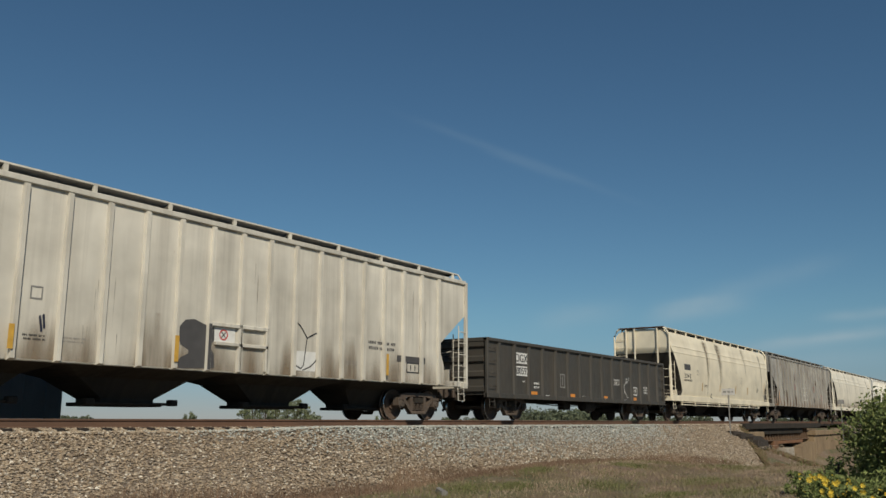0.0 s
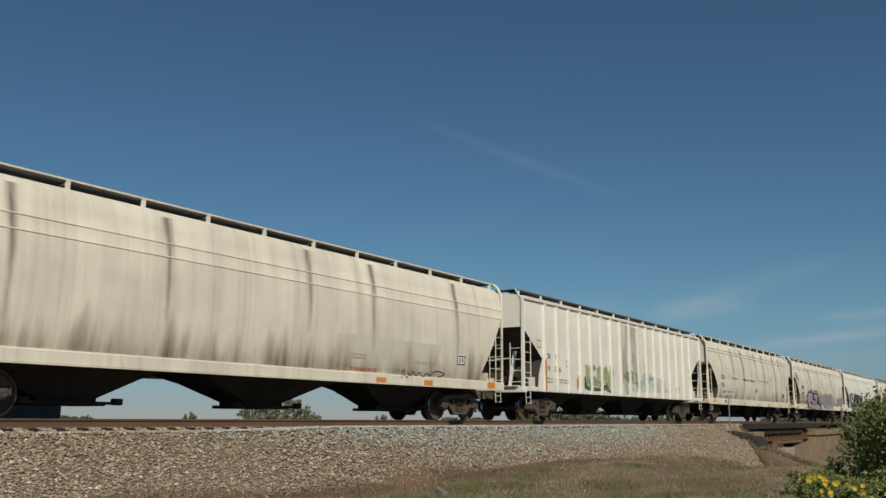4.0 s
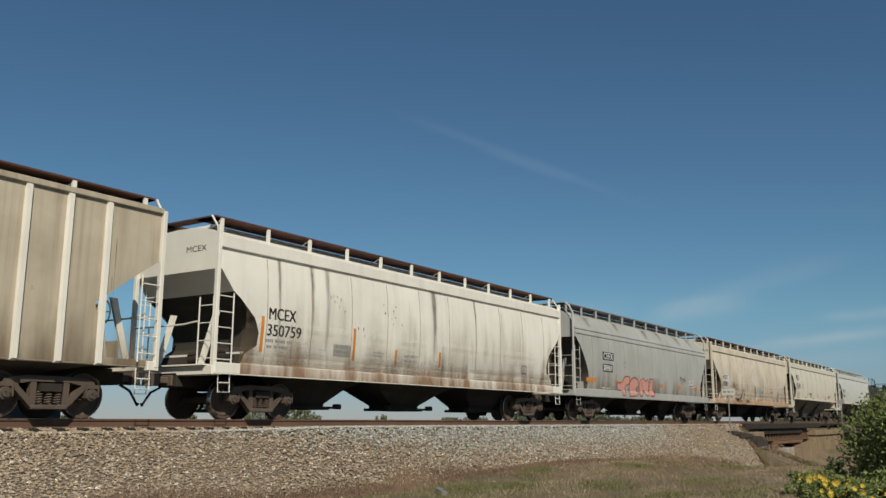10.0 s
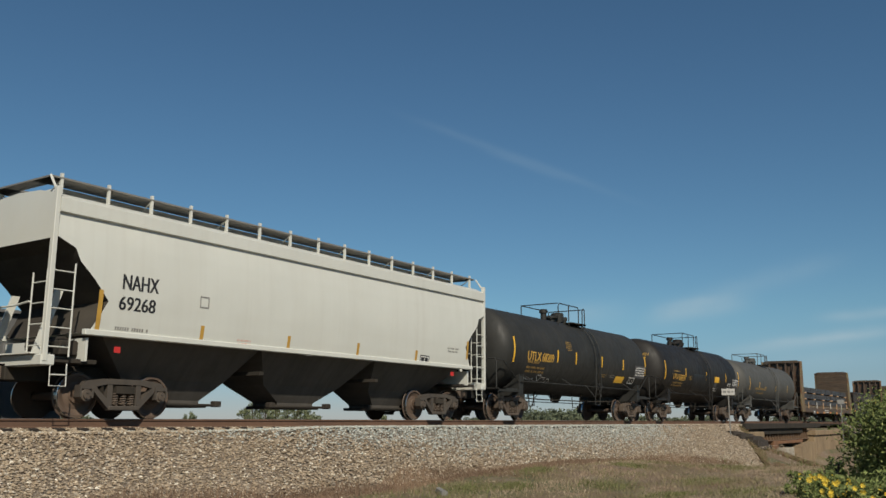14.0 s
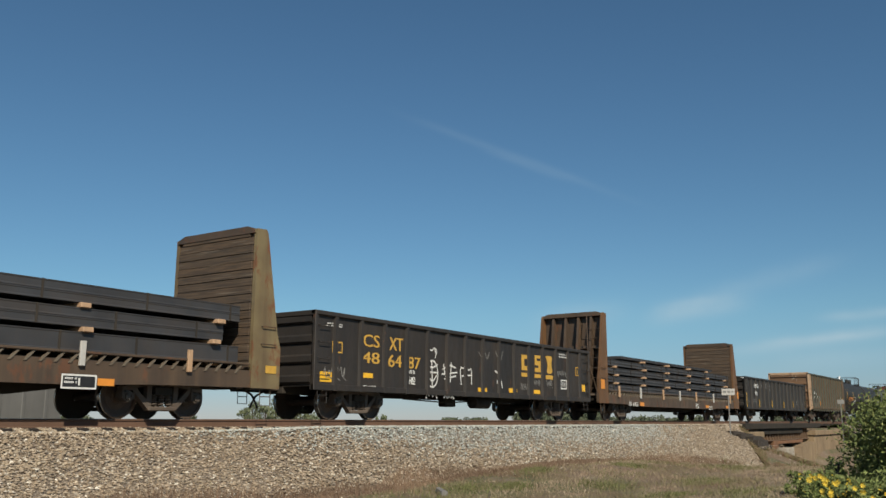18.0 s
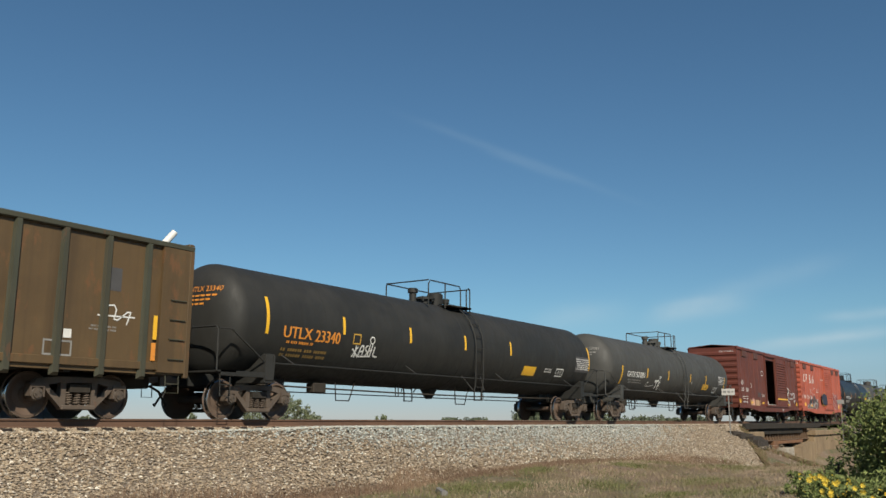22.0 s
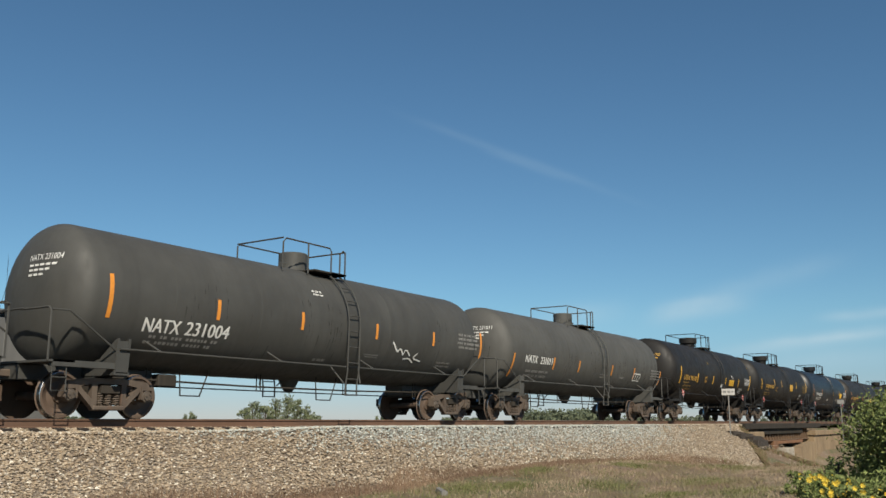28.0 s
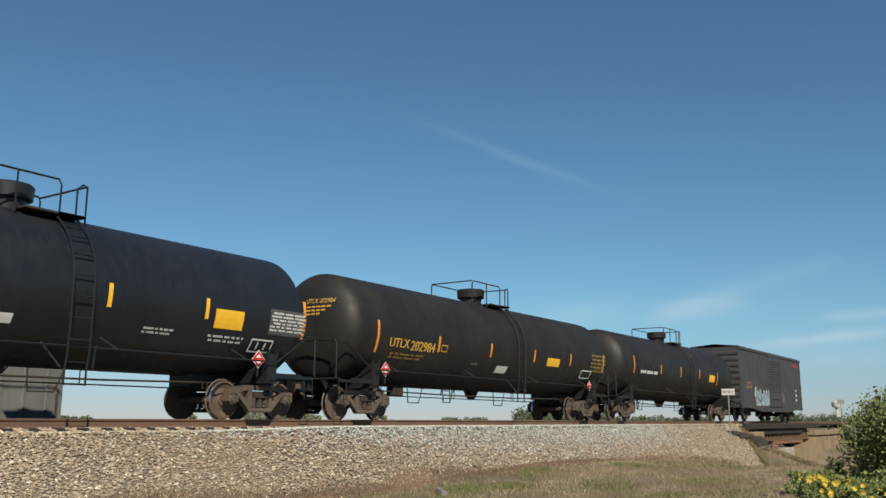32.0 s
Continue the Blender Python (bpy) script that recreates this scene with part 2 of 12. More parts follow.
# sunlight coming through the grating is put into this paler colour
MAT["board_light"] = plain("sunlit_steel_grating", (0.60, 0.58, 0.53), 0.7, 0.0)
MAT["board_rust"] = plain("rust_brown_grating", (0.115, 0.052, 0.036), 0.8, 0.1)
MAT["black_mark"] = plain("black_stencil_paint", (0.022, 0.022, 0.024), 0.55, 0, 0.3)
MAT["white_mark"] = plain("white_stencil_paint", (0.72, 0.71, 0.67), 0.55, 0, 0.15)
MAT["yellow_mark"] = plain("yellow_reflector_tape", (0.85, 0.47, 0.03), 0.35, 0, 0.12)
MAT["orange_mark"] = plain("orange_reflector_tape", (0.72, 0.27, 0.04), 0.4, 0, 0.15)
MAT["ochre_mark"] = plain("dusty_yellow_reflector_tape", (0.52, 0.30, 0.055), 0.45, 0, 0.25)
MAT["gold_mark"] = plain("gold_lettering_paint", (0.62, 0.36, 0.06), 0.5, 0, 0.25)
MAT["grey_mark"] = plain("faded_grey_stencil", (0.27, 0.26, 0.24), 0.6, 0, 0.3)
MAT["red_mark"] = plain("red_paint", (0.52, 0.03, 0.025), 0.5, 0, 0.15)
MAT["pink_mark"] = plain("pink_spray_paint", (0.64, 0.34, 0.28), 0.6, 0, 0.2)
MAT["violet_mark"] = plain("pale_violet_spray_paint", (0.40, 0.37, 0.46), 0.6, 0, 0.3, 3)
MAT["lime_mark"] = plain("pale_green_spray_paint", (0.40, 0.48, 0.22), 0.6, 0, 0.5, 2)
MAT["teal_mark"] = plain("teal_spray_paint", (0.09, 0.38, 0.38), 0.6, 0, 0.3, 5)
MAT["pale_blue_mark"] = plain("pale_blue_spray_paint", (0.45, 0.60, 0.66), 0.6, 0, 0.3, 4)
MAT["maroon_mark"] = plain("maroon_spray_paint", (0.25, 0.035, 0.035), 0.6, 0, 0.4, 5)
MAT["navy_mark"] = plain("dark_blue_spray_paint", (0.03, 0.035, 0.06), 0.6, 0, 0.4, 5)
MAT["char_mark"] = plain("charcoal_spray_paint", (0.075, 0.072, 0.072), 0.65, 0, 0.2, 5)
MAT["char_black"] = plain("flat_black_spray_paint", (0.030, 0.029, 0.031), 0.6, 0, 0.25, 4)
MAT["green_deep"] = worn_coat("deep_green_spray_paint", (0.055, 0.10, 0.04), 0.95, 1.4, (1, 1, 1), 0.22, 0.50)
MAT["green_dark"] = plain("dark_green_spray_paint", (0.05, 0.10, 0.045), 0.6, 0, 0.4, 4)
MAT["wood"] = plain("fresh_dunnage_wood", (0.50, 0.32, 0.19), 0.7, 0, 0.3, 12)
MAT["beam"] = paint("dark_mill_scale_steel", (0.060, 0.061, 0.065), (0.085, 0.066, 0.052), 0.5, 0.2, rough=0.5, metal=0.2, mottle=0.2)
MAT["rail_side"] = paint("rusted_rail_steel", (0.155, 0.085, 0.052), (0.085, 0.05, 0.034), 0.6, 0.2, rough=0.8)
MAT["rail_top"] = plain("polished_rail_head", (0.50, 0.47, 0.44), 0.3, 1.0, 0.2, 20)
MAT["tie"] = plain("weathered_timber_tie", (0.038, 0.028, 0.022), 0.9, 0, 0.5, 6)
MAT["concrete"] = paint("weathered_concrete", (0.30, 0.215, 0.125), (0.13, 0.085, 0.05), 0.55, 0.6, rough=0.9)
MAT["pale_concrete"] = paint("pale_concrete", (0.46, 0.41, 0.33), (0.20, 0.16, 0.12), 0.4, 0.4, rough=0.9)
MAT["girder_rust"] = paint("brown_rusted_girder", (0.155, 0.095, 0.055), (0.075, 0.045, 0.028), 0.5, 0.5, rough=0.85)
MAT["bright_rust"] = paint("rust_red_steel", (0.24, 0.115, 0.055), (0.11, 0.06, 0.035), 0.5, 0.5, rough=0.85)
MAT["rotten"] = plain("rotten_dark_timber", (0.055, 0.043, 0.033), 0.95, 0, 0.5, 3)
MAT["sign_white"] = plain("white_sign_sheet", (0.50, 0.48, 0.44), 0.5, 0, 0.15)
MAT["post_grey"] = plain("galvanised_post", (0.28, 0.27, 0.25), 0.6, 0.4)
MAT["shed"] = paint("ribbed_grey_metal_siding", (0.155, 0.155, 0.15), (0.10, 0.10, 0.10), 0.3, 0.4, rough=0.6)


m, nt, bs = nodes_of("weathered_bulkhead_planks")
oi_ = nt.nodes.new("ShaderNodeObjectInfo")
rp_ = nt.nodes.new("ShaderNodeValToRGB")
for at, q in ((0.0, (0.085, 0.058, 0.037)), (0.35, (0.135, 0.095, 0.062)), (0.7, (0.175, 0.135, 0.095)), (1.0, (0.10, 0.064, 0.038))):
    el = rp_.color_ramp.elements[0 if at == 0 else 1] if at in (0.0, 1.0) else rp_.color_ramp.elements.new(at)
    el.position, el.color = at, (*q, 1)
nt.links.new(oi_.outputs["Random"], rp_.inputs[0])
c = mixed(nt, noise_fac(nt, 1.0, (1.6, 6, 34), 6, 0.42, 0.62, 3.0), rp_.outputs[0], (0.030, 0.023, 0.018), 0.8)
c = mixed(nt, noise_fac(nt, 1.0, (0.7, 3, 18), 5, 0.58, 0.72, 11.0), c, (0.21, 0.175, 0.135), 0.7)
nt.links.new(c, bs.inputs["Base Color"])
bs.inputs["Roughness"].default_value = 0.9
bumped(nt, bs, noise_fac(nt, 1.0, (2, 8, 40), 5, 0.2, 0.8), 0.5, 0.012)
MAT["old_wood"] = m
MAT["olive_paint"] = paint("faded_olive_yellow_paint", (0.22, 0.17, 0.085), (0.085, 0.052, 0.03), 0.65, 0.7, rusty=0.8, rust_lo=0.52)
MAT["green_post"] = paint("grey_green_post_paint", (0.062, 0.064, 0.042), (0.045, 0.035, 0.02), 0.5, 0.5, rusty=0.4, rust_lo=0.6)
MAT["web_grey"] = paint("dusty_flatcar_web", (0.17, 0.14, 0.10), (0.075, 0.05, 0.033), 0.5, 0.4, rusty=0.4, rust_lo=0.6)
MAT["liner"] = paint("brightening_grey_liner", (0.36, 0.345, 0.31), (0.18, 0.16, 0.13), 0.4, 0.5, rough=0.9)


MAT["green_mark"] = worn_coat("thin_green_spray_paint", (0.24, 0.32, 0.12), 0.62, 1.6, (1, 1, 1), 0.36, 0.62)
MAT["faint_blue"] = worn_coat("faint_blue_overspray", (0.42, 0.55, 0.60), 0.5, 1.6, (1, 1, 1), 0.36, 0.62)
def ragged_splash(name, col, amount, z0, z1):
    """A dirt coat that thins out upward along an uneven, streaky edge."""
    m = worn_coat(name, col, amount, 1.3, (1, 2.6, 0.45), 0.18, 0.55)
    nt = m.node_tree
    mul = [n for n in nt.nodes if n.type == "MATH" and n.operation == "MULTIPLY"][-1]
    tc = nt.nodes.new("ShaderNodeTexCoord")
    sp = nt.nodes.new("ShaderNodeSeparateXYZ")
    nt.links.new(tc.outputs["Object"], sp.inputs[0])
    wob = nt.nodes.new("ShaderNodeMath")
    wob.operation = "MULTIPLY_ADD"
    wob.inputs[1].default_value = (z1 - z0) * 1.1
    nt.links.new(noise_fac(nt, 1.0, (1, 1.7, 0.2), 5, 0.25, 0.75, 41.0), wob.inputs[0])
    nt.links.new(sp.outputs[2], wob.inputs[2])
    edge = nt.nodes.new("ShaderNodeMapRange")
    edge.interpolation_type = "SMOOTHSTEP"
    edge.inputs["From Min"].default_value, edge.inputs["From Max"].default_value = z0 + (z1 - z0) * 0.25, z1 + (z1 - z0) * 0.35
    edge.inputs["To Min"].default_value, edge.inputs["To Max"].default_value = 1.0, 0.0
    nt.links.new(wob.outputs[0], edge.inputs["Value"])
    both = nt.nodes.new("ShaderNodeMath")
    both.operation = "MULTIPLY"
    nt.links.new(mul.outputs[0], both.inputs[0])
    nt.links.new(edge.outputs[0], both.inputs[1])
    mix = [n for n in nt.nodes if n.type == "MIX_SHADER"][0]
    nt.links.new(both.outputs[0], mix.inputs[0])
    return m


def soot_run(name, col, amount):
    """Soot that is strongest along the middle of its run and fades to the sides and the foot."""
    m = worn_coat(name, col, amount, 2.4, (1, 3.0, 0.35), 0.15, 0.60)
    nt = m.node_tree
    mul = [n for n in nt.nodes if n.type == "MATH" and n.operation == "MULTIPLY"][-1]
    uv = nt.nodes.new("ShaderNodeUVMap")
    sp = nt.nodes.new("ShaderNodeSeparateXYZ")
    nt.links.new(uv.outputs[0], sp.inputs[0])

    def math_node(op, a, b):
        n = nt.nodes.new("ShaderNodeMath")
        n.operation = op
        for i, v in enumerate((a, b)):
            if isinstance(v, (int, float)):
                n.inputs[i].default_value = v
            else:
                nt.links.new(v, n.inputs[i])
        return n.outputs[0]
    across = math_node("POWER", math_node("SUBTRACT", 1.0, math_node("ABSOLUTE", sp.outputs[0], 0.0)), 1.6)
    along = math_node("POWER", sp.outputs[1], 0.55)
    f = math_node("MULTIPLY", math_node("MULTIPLY", across, along), mul.outputs[0])
    mix = [n for n in nt.nodes if n.type == "MIX_SHADER"][0]
    nt.links.new(f, mix.inputs[0])
    return m


MAT["faint_soot"] = worn_coat("faint_soot_patch", (0.14, 0.115, 0.08), 0.5, 1.6, (1, 3.0, 0.3), 0.34, 0.66)
MAT["soot_run"] = soot_run("soot_run", (0.12, 0.09, 0.06), 0.68)
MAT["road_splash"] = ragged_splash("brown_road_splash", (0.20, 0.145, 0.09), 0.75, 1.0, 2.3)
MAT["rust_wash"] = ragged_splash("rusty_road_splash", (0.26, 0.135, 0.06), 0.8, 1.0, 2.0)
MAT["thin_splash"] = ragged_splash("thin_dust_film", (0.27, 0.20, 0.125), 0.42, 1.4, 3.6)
MAT["pink_coat"] = worn_coat("thin_pink_spray_paint", (0.66, 0.32, 0.26), 0.85, 2.0, (1, 1, 1), 0.15, 0.45)
MAT["brown_mark"] = worn_coat("brown_overspray", (0.125, 0.085, 0.055), 0.95, 3.0, (1, 1, 0.6), 0.38, 0.60)
MAT["rust_dark"] = plain("dark_rust_spots", (0.085, 0.042, 0.022), 0.9, 0, 0.4, 12)
MAT["rust_mark"] = worn_coat("rust_bleed", (0.15, 0.075, 0.035), 0.75, 5.0, (1, 1, 0.3), 0.34, 0.56)
MAT["oil_mark"] = worn_coat("oily_black_run", (0.016, 0.015, 0.014), 0.8, 5.0, (1, 1, 0.25), 0.34, 0.60)
MAT["grime_mark"] = worn_coat("grime_run", (0.13, 0.105, 0.075), 0.42, 5.0, (1, 1, 0.25), 0.34, 0.60)


# ---------------------------------------------------------------- mesh tools
class Mesh:
    """Collects corners and faces of one part."""

    def __init__(self):
        self.v, self.f, self.sm, self.mi = [], [], [], []

    def add(self, verts, faces, smooth=False, slot=0):
        o = len(self.v)
        self.v += [tuple(p) for p in verts]
        self.f += [tuple(i + o for i in q) for q in faces]
        self.sm += [smooth] * len(faces)
        self.mi += [slot] * len(faces)
        return self

    def box(self, x0, x1, y0, y1, z0, z1, c=0.0, slot=0):
        if c <= 0:
            vs = [(x, y, z) for x in (x0, x1) for y in (y0, y1) for z in (z0, z1)]
            return self.add(vs, [(0, 1, 3, 2), (4, 6, 7, 5), (0, 4, 5, 1), (2, 3, 7, 6), (0, 2, 6, 4), (1, 5, 7, 3)], False, slot)
        c = min(c, (x1 - x0) / 2.1, (y1 - y0) / 2.1, (z1 - z0) / 2.1)
        rings = []
        for z, k in ((z0, c), (z0 + c, 0), (z1 - c, 0), (z1, c)):
            a, b, d, e = x0 + k, x1 - k, y0 + k, y1 - k
            q = c if k == 0 else c * 0.4
            rings.append([(a + q, d, z), (b - q, d, z), (b, d + q, z), (b, e - q, z), (b - q, e, z), (a + q, e, z), (a, e - q, z), (a, d + q, z)])
        return self.loft(rings, slot=slot)

    def loft(self, rings, caps=True, smooth=False, closed=True, slot=0):
        n = len(rings[0])
        vs = [p for r in rings for p in r]
        fs = []
        for i in range(len(rings) - 1):
            for j in range(n if closed else n - 1):
                k = (j + 1) % n
                fs.append((i * n + j, i * n + k, (i + 1) * n + k, (i + 1) * n + j))
        if caps:
            fs.append(tuple(reversed(range(n))))
            fs.append(tuple(range((len(rings) - 1) * n, len(rings) * n)))
        return self.add(vs, fs, smooth, slot)

    def prism(self, pts, axis, a, b, slot=0):
        """A flat outline pushed along an axis from a to b."""
        put = {"x": lambda u, v, w: (w, u, v), "y": lambda u, v, w: (u, w, v), "z": lambda u, v, w: (u, v, w)}[axis]
        return self.loft([[put(u, v, a) for u, v in pts], [put(u, v, b) for u, v in pts]], slot=slot)

    def tube(self, pts, r=0.02, n=6, slot=0):
        pts = [Vector(p) for p in pts]
        rings = []
        for i, p in enumerate(pts):
            d = (pts[min(i + 1, len(pts) - 1)] - pts[max(i - 1, 0)]).normalized()
            up = Vector((0, 0, 1)) if abs(d.z) < 0.9 else Vector((1, 0, 0))
            s = d.cross(up).normalized()
            t = s.cross(d)
            rings.append([p + (s * math.cos(k * 2 * math.pi / n) + t * math.sin(k * 2 * math.pi / n)) * r for k in range(n)])
        return self.loft(rings, smooth=n > 5, slot=slot)

    def turned(self, prof, axis="x", n=20, centre=(0, 0, 0), smooth=True, caps=True, slot=0):
        """prof: (place along the axis, radius)."""
        rings = []
        for a, r in prof:
            ring = []
            for k in range(n):
                c, s = math.cos(2 * math.pi * k / n) * r, math.sin(2 * math.pi * k / n) * r
                p = {"x": (a, c, s), "y": (c, a, s), "z": (c, s, a)}[axis]
                ring.append((p[0] + centre[0], p[1] + centre[1], p[2] + centre[2]))
            rings.append(ring)
        return self.loft(rings, caps=caps, smooth=smooth, slot=slot)

    def data(self, name, mats, angle=35):
        me = bpy.data.meshes.new(name)
        me.from_pydata(self.v, [], self.f)
        me.update()
        for m in mats:
            me.materials.append(m)
        me.polygons.foreach_set("use_smooth", self.sm)
        if len(mats) > 1:
            me.polygons.foreach_set("material_index", self.mi)
        bm = bmesh.new()
        bm.from_mesh(me)
        bmesh.ops.recalc_face_normals(bm, faces=bm.faces)
        bm.to_mesh(me)
        bm.free()
        if any(self.sm):
            me.set_sharp_from_angle(angle=radians(angle))
        return me


def part(name, mesh, material, parent, label=""):
    """One mesh object under a thing or a part."""
    me = mesh if isinstance(mesh, bpy.types.Mesh) else mesh.data(name, [mat(k) for k in (material if isinstance(material, tuple) else (material,))])
    ob = new(name, me)
    ob.parent = parent
    if label:
        ob["label"] = label
    return ob


SHARED = {}


def shared(key, build, mats):
    if key not in SHARED:
        SHARED[key] = build().data(key, [mat(k) for k in mats])
    return SHARED[key]


def lerp_table(tab, z):
    """Straight-line reading of a table of (z, value), z rising."""
    if z <= tab[0][0]:
        return tab[0][1]
    for (a, p), (b, q) in zip(tab, tab[1:]):
        if z <= b:
            return p + (q - p) * (z - a) / (b - a)
    return tab[-1][1]


# ---------------------------------------------------------------- lettering
LETTERS = {}


def letters(text):
    """Corners and faces of a line of text, one unit wide and one unit high."""
    if text in LETTERS:
        return LETTERS[text]
    cu = bpy.data.curves.new("line", "FONT")
    cu.body, cu.size, cu.resolution_u = text, 1.0, 3
    cu.offset = 0.0
    ob = bpy.data.objects.new("line", cu)
    scene.collection.objects.link(ob)
    me = bpy.data.meshes.new_from_object(ob.evaluated_get(bpy.context.evaluated_depsgraph_get()))
    co = np.array([v.co[:2] for v in me.vertices])
    lo, hi = co.min(0), co.max(0)
    co = (co - lo) / (hi - lo)
    out = ([tuple(p) for p in co], [tuple(p.vertices) for p in me.polygons])
    bpy.data.objects.remove(ob)
    bpy.data.curves.remove(cu)
    bpy.data.meshes.remove(me)
    LETTERS[text] = out
    return out


def cut_rows(flat, faces, z0, z1, step):
    """Cuts a flat figure at level lines, so that it can follow a round side."""
    bm = bmesh.new()
    vs = [bm.verts.new((u, v, 0)) for u, v in flat]
    for f in faces:
        try:
            bm.faces.new([vs[i] for i in f])
        except ValueError:
            pass
    z = z0 + step
    while z < z1:
        bmesh.ops.bisect_plane(bm, geom=bm.verts[:] + bm.edges[:] + bm.faces[:], plane_co=(0, z, 0), plane_no=(0, 1, 0))
        z += step
    bm.verts.index_update()
    out = ([(v.co.x, v.co.y) for v in bm.verts], [tuple(v.index for v in f.verts) for f in bm.faces])
    bm.free()
    return out


class Side:
    """The near side of a car: places flat figures given by (y, z) on its surface."""

    def __init__(self, thing, table, round_side=False, half=0.0, sill=None):
        self.sill = sill
        self.thing, self.table, self.round, self.half, self.lift = thing, table, round_side, half, 0.006

    def x(self, z):
        if self.sill and z < self.sill[0]:
            return self.sill[1]
        return self.table(z) if callable(self.table) else lerp_table(self.table, z)

    def figure(self, name, flat, faces, material, lift=0.0, label=""):
        if not flat:
            return None
        if self.round:
            zs = [p[1] for p in flat]
            if max(zs) - min(zs) > 0.16:
                flat, faces = cut_rows(flat, faces, min(zs), max(zs), 0.12)
        m = Mesh()
        m.add([(self.x(z) + 0.005 + lift, y - self.half, z) for y, z in flat], faces)
        return part(name, m, material, self.thing, label)

    def text(self, body, y0, y1, z0, z1, material, slant=0.0, lift=0.0, heavy=0.07):
        fl, fa = letters(body)
        k = heavy * (z1 - z0)          # a second, shifted coat makes the strokes as heavy as stencilled ones
        self.figure("lettering", [(y0 + u * (y1 - y0 - k) + k + slant * v, z0 + v * (z1 - z0)) for u, v in fl], fa, material, lift + 0.0007)
        y1 -= k
        return self.figure("lettering", [(y0 + u * (y1 - y0) + slant * v, z0 + v * (z1 - z0)) for u, v in fl], fa, material, lift, "painted lettering on the car's side")

    def plate(self, name, y0, y1, z0, z1, material, lift=0.0, label=""):
        return self.figure(name, [(y0, z0), (y1, z0), (y1, z1), (y0, z1)], [(0, 1, 2, 3)], material, lift, label)

    def run_down(self, y0, y1, z0, z1, seed=0):
        """A soot run down the side, faint at its edges and its foot; its own map carries the place across and along it."""
        rnd = random.Random(seed)
        mid, half_w = (y0 + y1) / 2, (y1 - y0) / 2
        n = max(8, int((z1 - z0) / 0.10))
        vs, fs, uv, drift = [], [], [], 0.0
        for i in range(n + 1):
            u = i / n
            z = z0 + (z1 - z0) * u
            drift = drift * 0.85 + rnd.uniform(-0.08, 0.08) * half_w
            w = half_w * (0.6 + 0.7 * u)
            for k in (-1, 0, 1):
                vs.append((self.x(z) + 0.0062, mid + drift + k * w - self.half, z))
                uv.append((k, u))
            if i:
                b = 3 * i
                fs += [(b - 3, b - 2, b + 1, b), (b - 2, b - 1, b + 2, b + 1)]
        me = bpy.data.meshes.new("soot_streak")
        me.from_pydata(vs, [], fs)
        layer = me.uv_layers.new(name="run")
        for loop in me.loops:
            layer.data[loop.index].uv = uv[loop.vertex_index]
        me.materials.append(mat("soot_run"))
        return part("soot_streak", me, "", self.thing)

    def specks(self, y0, y1, z0, z1, count, material, seed=0, size=0.05):
        """Clusters of ragged rust spots, each with a short run below it; one joined coat."""
        rnd = random.Random(seed)
        m = Mesh()
        hubs = [(rnd.uniform(y0, y1), rnd.uniform(z0 + 0.3 * (z1 - z0), z1)) for _ in range(max(2, count // 9))]
        for j in range(count):
            hy, hz = rnd.choice(hubs)
            y, z = min(y1, max(y0, hy + rnd.gauss(0, 0.22))), min(z1, max(z0, hz + rnd.gauss(0, 0.16)))
            r = size * rnd.uniform(0.3, 1.2)
            up = 0.0052 + (j % 6) * 0.0003
            ring = [(y + math.cos(q * 0.785) * r * rnd.uniform(0.6, 1.2), z + math.sin(q * 0.785) * r * rnd.uniform(0.7, 1.3)) for q in range(8)]
            ring[6] = (y + rnd.uniform(-0.3, 0.3) * r, max(z0 - 0.1, z - r * rnd.uniform(1.0, 4.5)))
            m.add([(self.x(b) + up, a - self.half, b) for a, b in ring], [tuple(range(8))])
        return tagged(part("rust_specks", m, material, self.thing), "clusters of dark rust spots", kind="stuff")

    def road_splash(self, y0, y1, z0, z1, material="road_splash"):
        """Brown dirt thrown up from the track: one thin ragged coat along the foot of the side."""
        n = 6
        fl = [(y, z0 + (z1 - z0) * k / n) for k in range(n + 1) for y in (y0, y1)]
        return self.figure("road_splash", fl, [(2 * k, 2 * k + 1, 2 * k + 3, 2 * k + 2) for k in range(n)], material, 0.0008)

    def bars(self, y0, y1, z0, z1, rows, material, seed=0, cols=3):
        """Small writing that cannot be read, as rows of bars."""
        rnd = random.Random(seed * 7 + int(y0 * 100))
        fl, fa = [], []
        h = (z1 - z0) / rows
        for r in range(rows):
            zt = z1 - r * h
            y = y0 + rnd.uniform(0, 0.1) * (y1 - y0)
            cw = max(h * 0.36, (y1 - y0) / 26)
            while y < y1 - 0.05 * (y1 - y0):
                for _ in range(rnd.randint(2, 6)):
                    w = min(cw * rnd.uniform(0.7, 1.1), y1 - y)
                    if w <= 0.2 * cw:
                        break
                    k = len(fl)
                    fl += [(y, zt - h * 0.52), (y + w, zt - h * 0.52), (y + w, zt), (y, zt)]
                    fa.append((k, k + 1, k + 2, k + 3))
                    y += w + 0.4 * cw
                y += 1.1 * cw
        return tagged(self.figure("small_stencil", fl, fa, material, 0.001), "rows of small stencilled marks", kind="stuff")

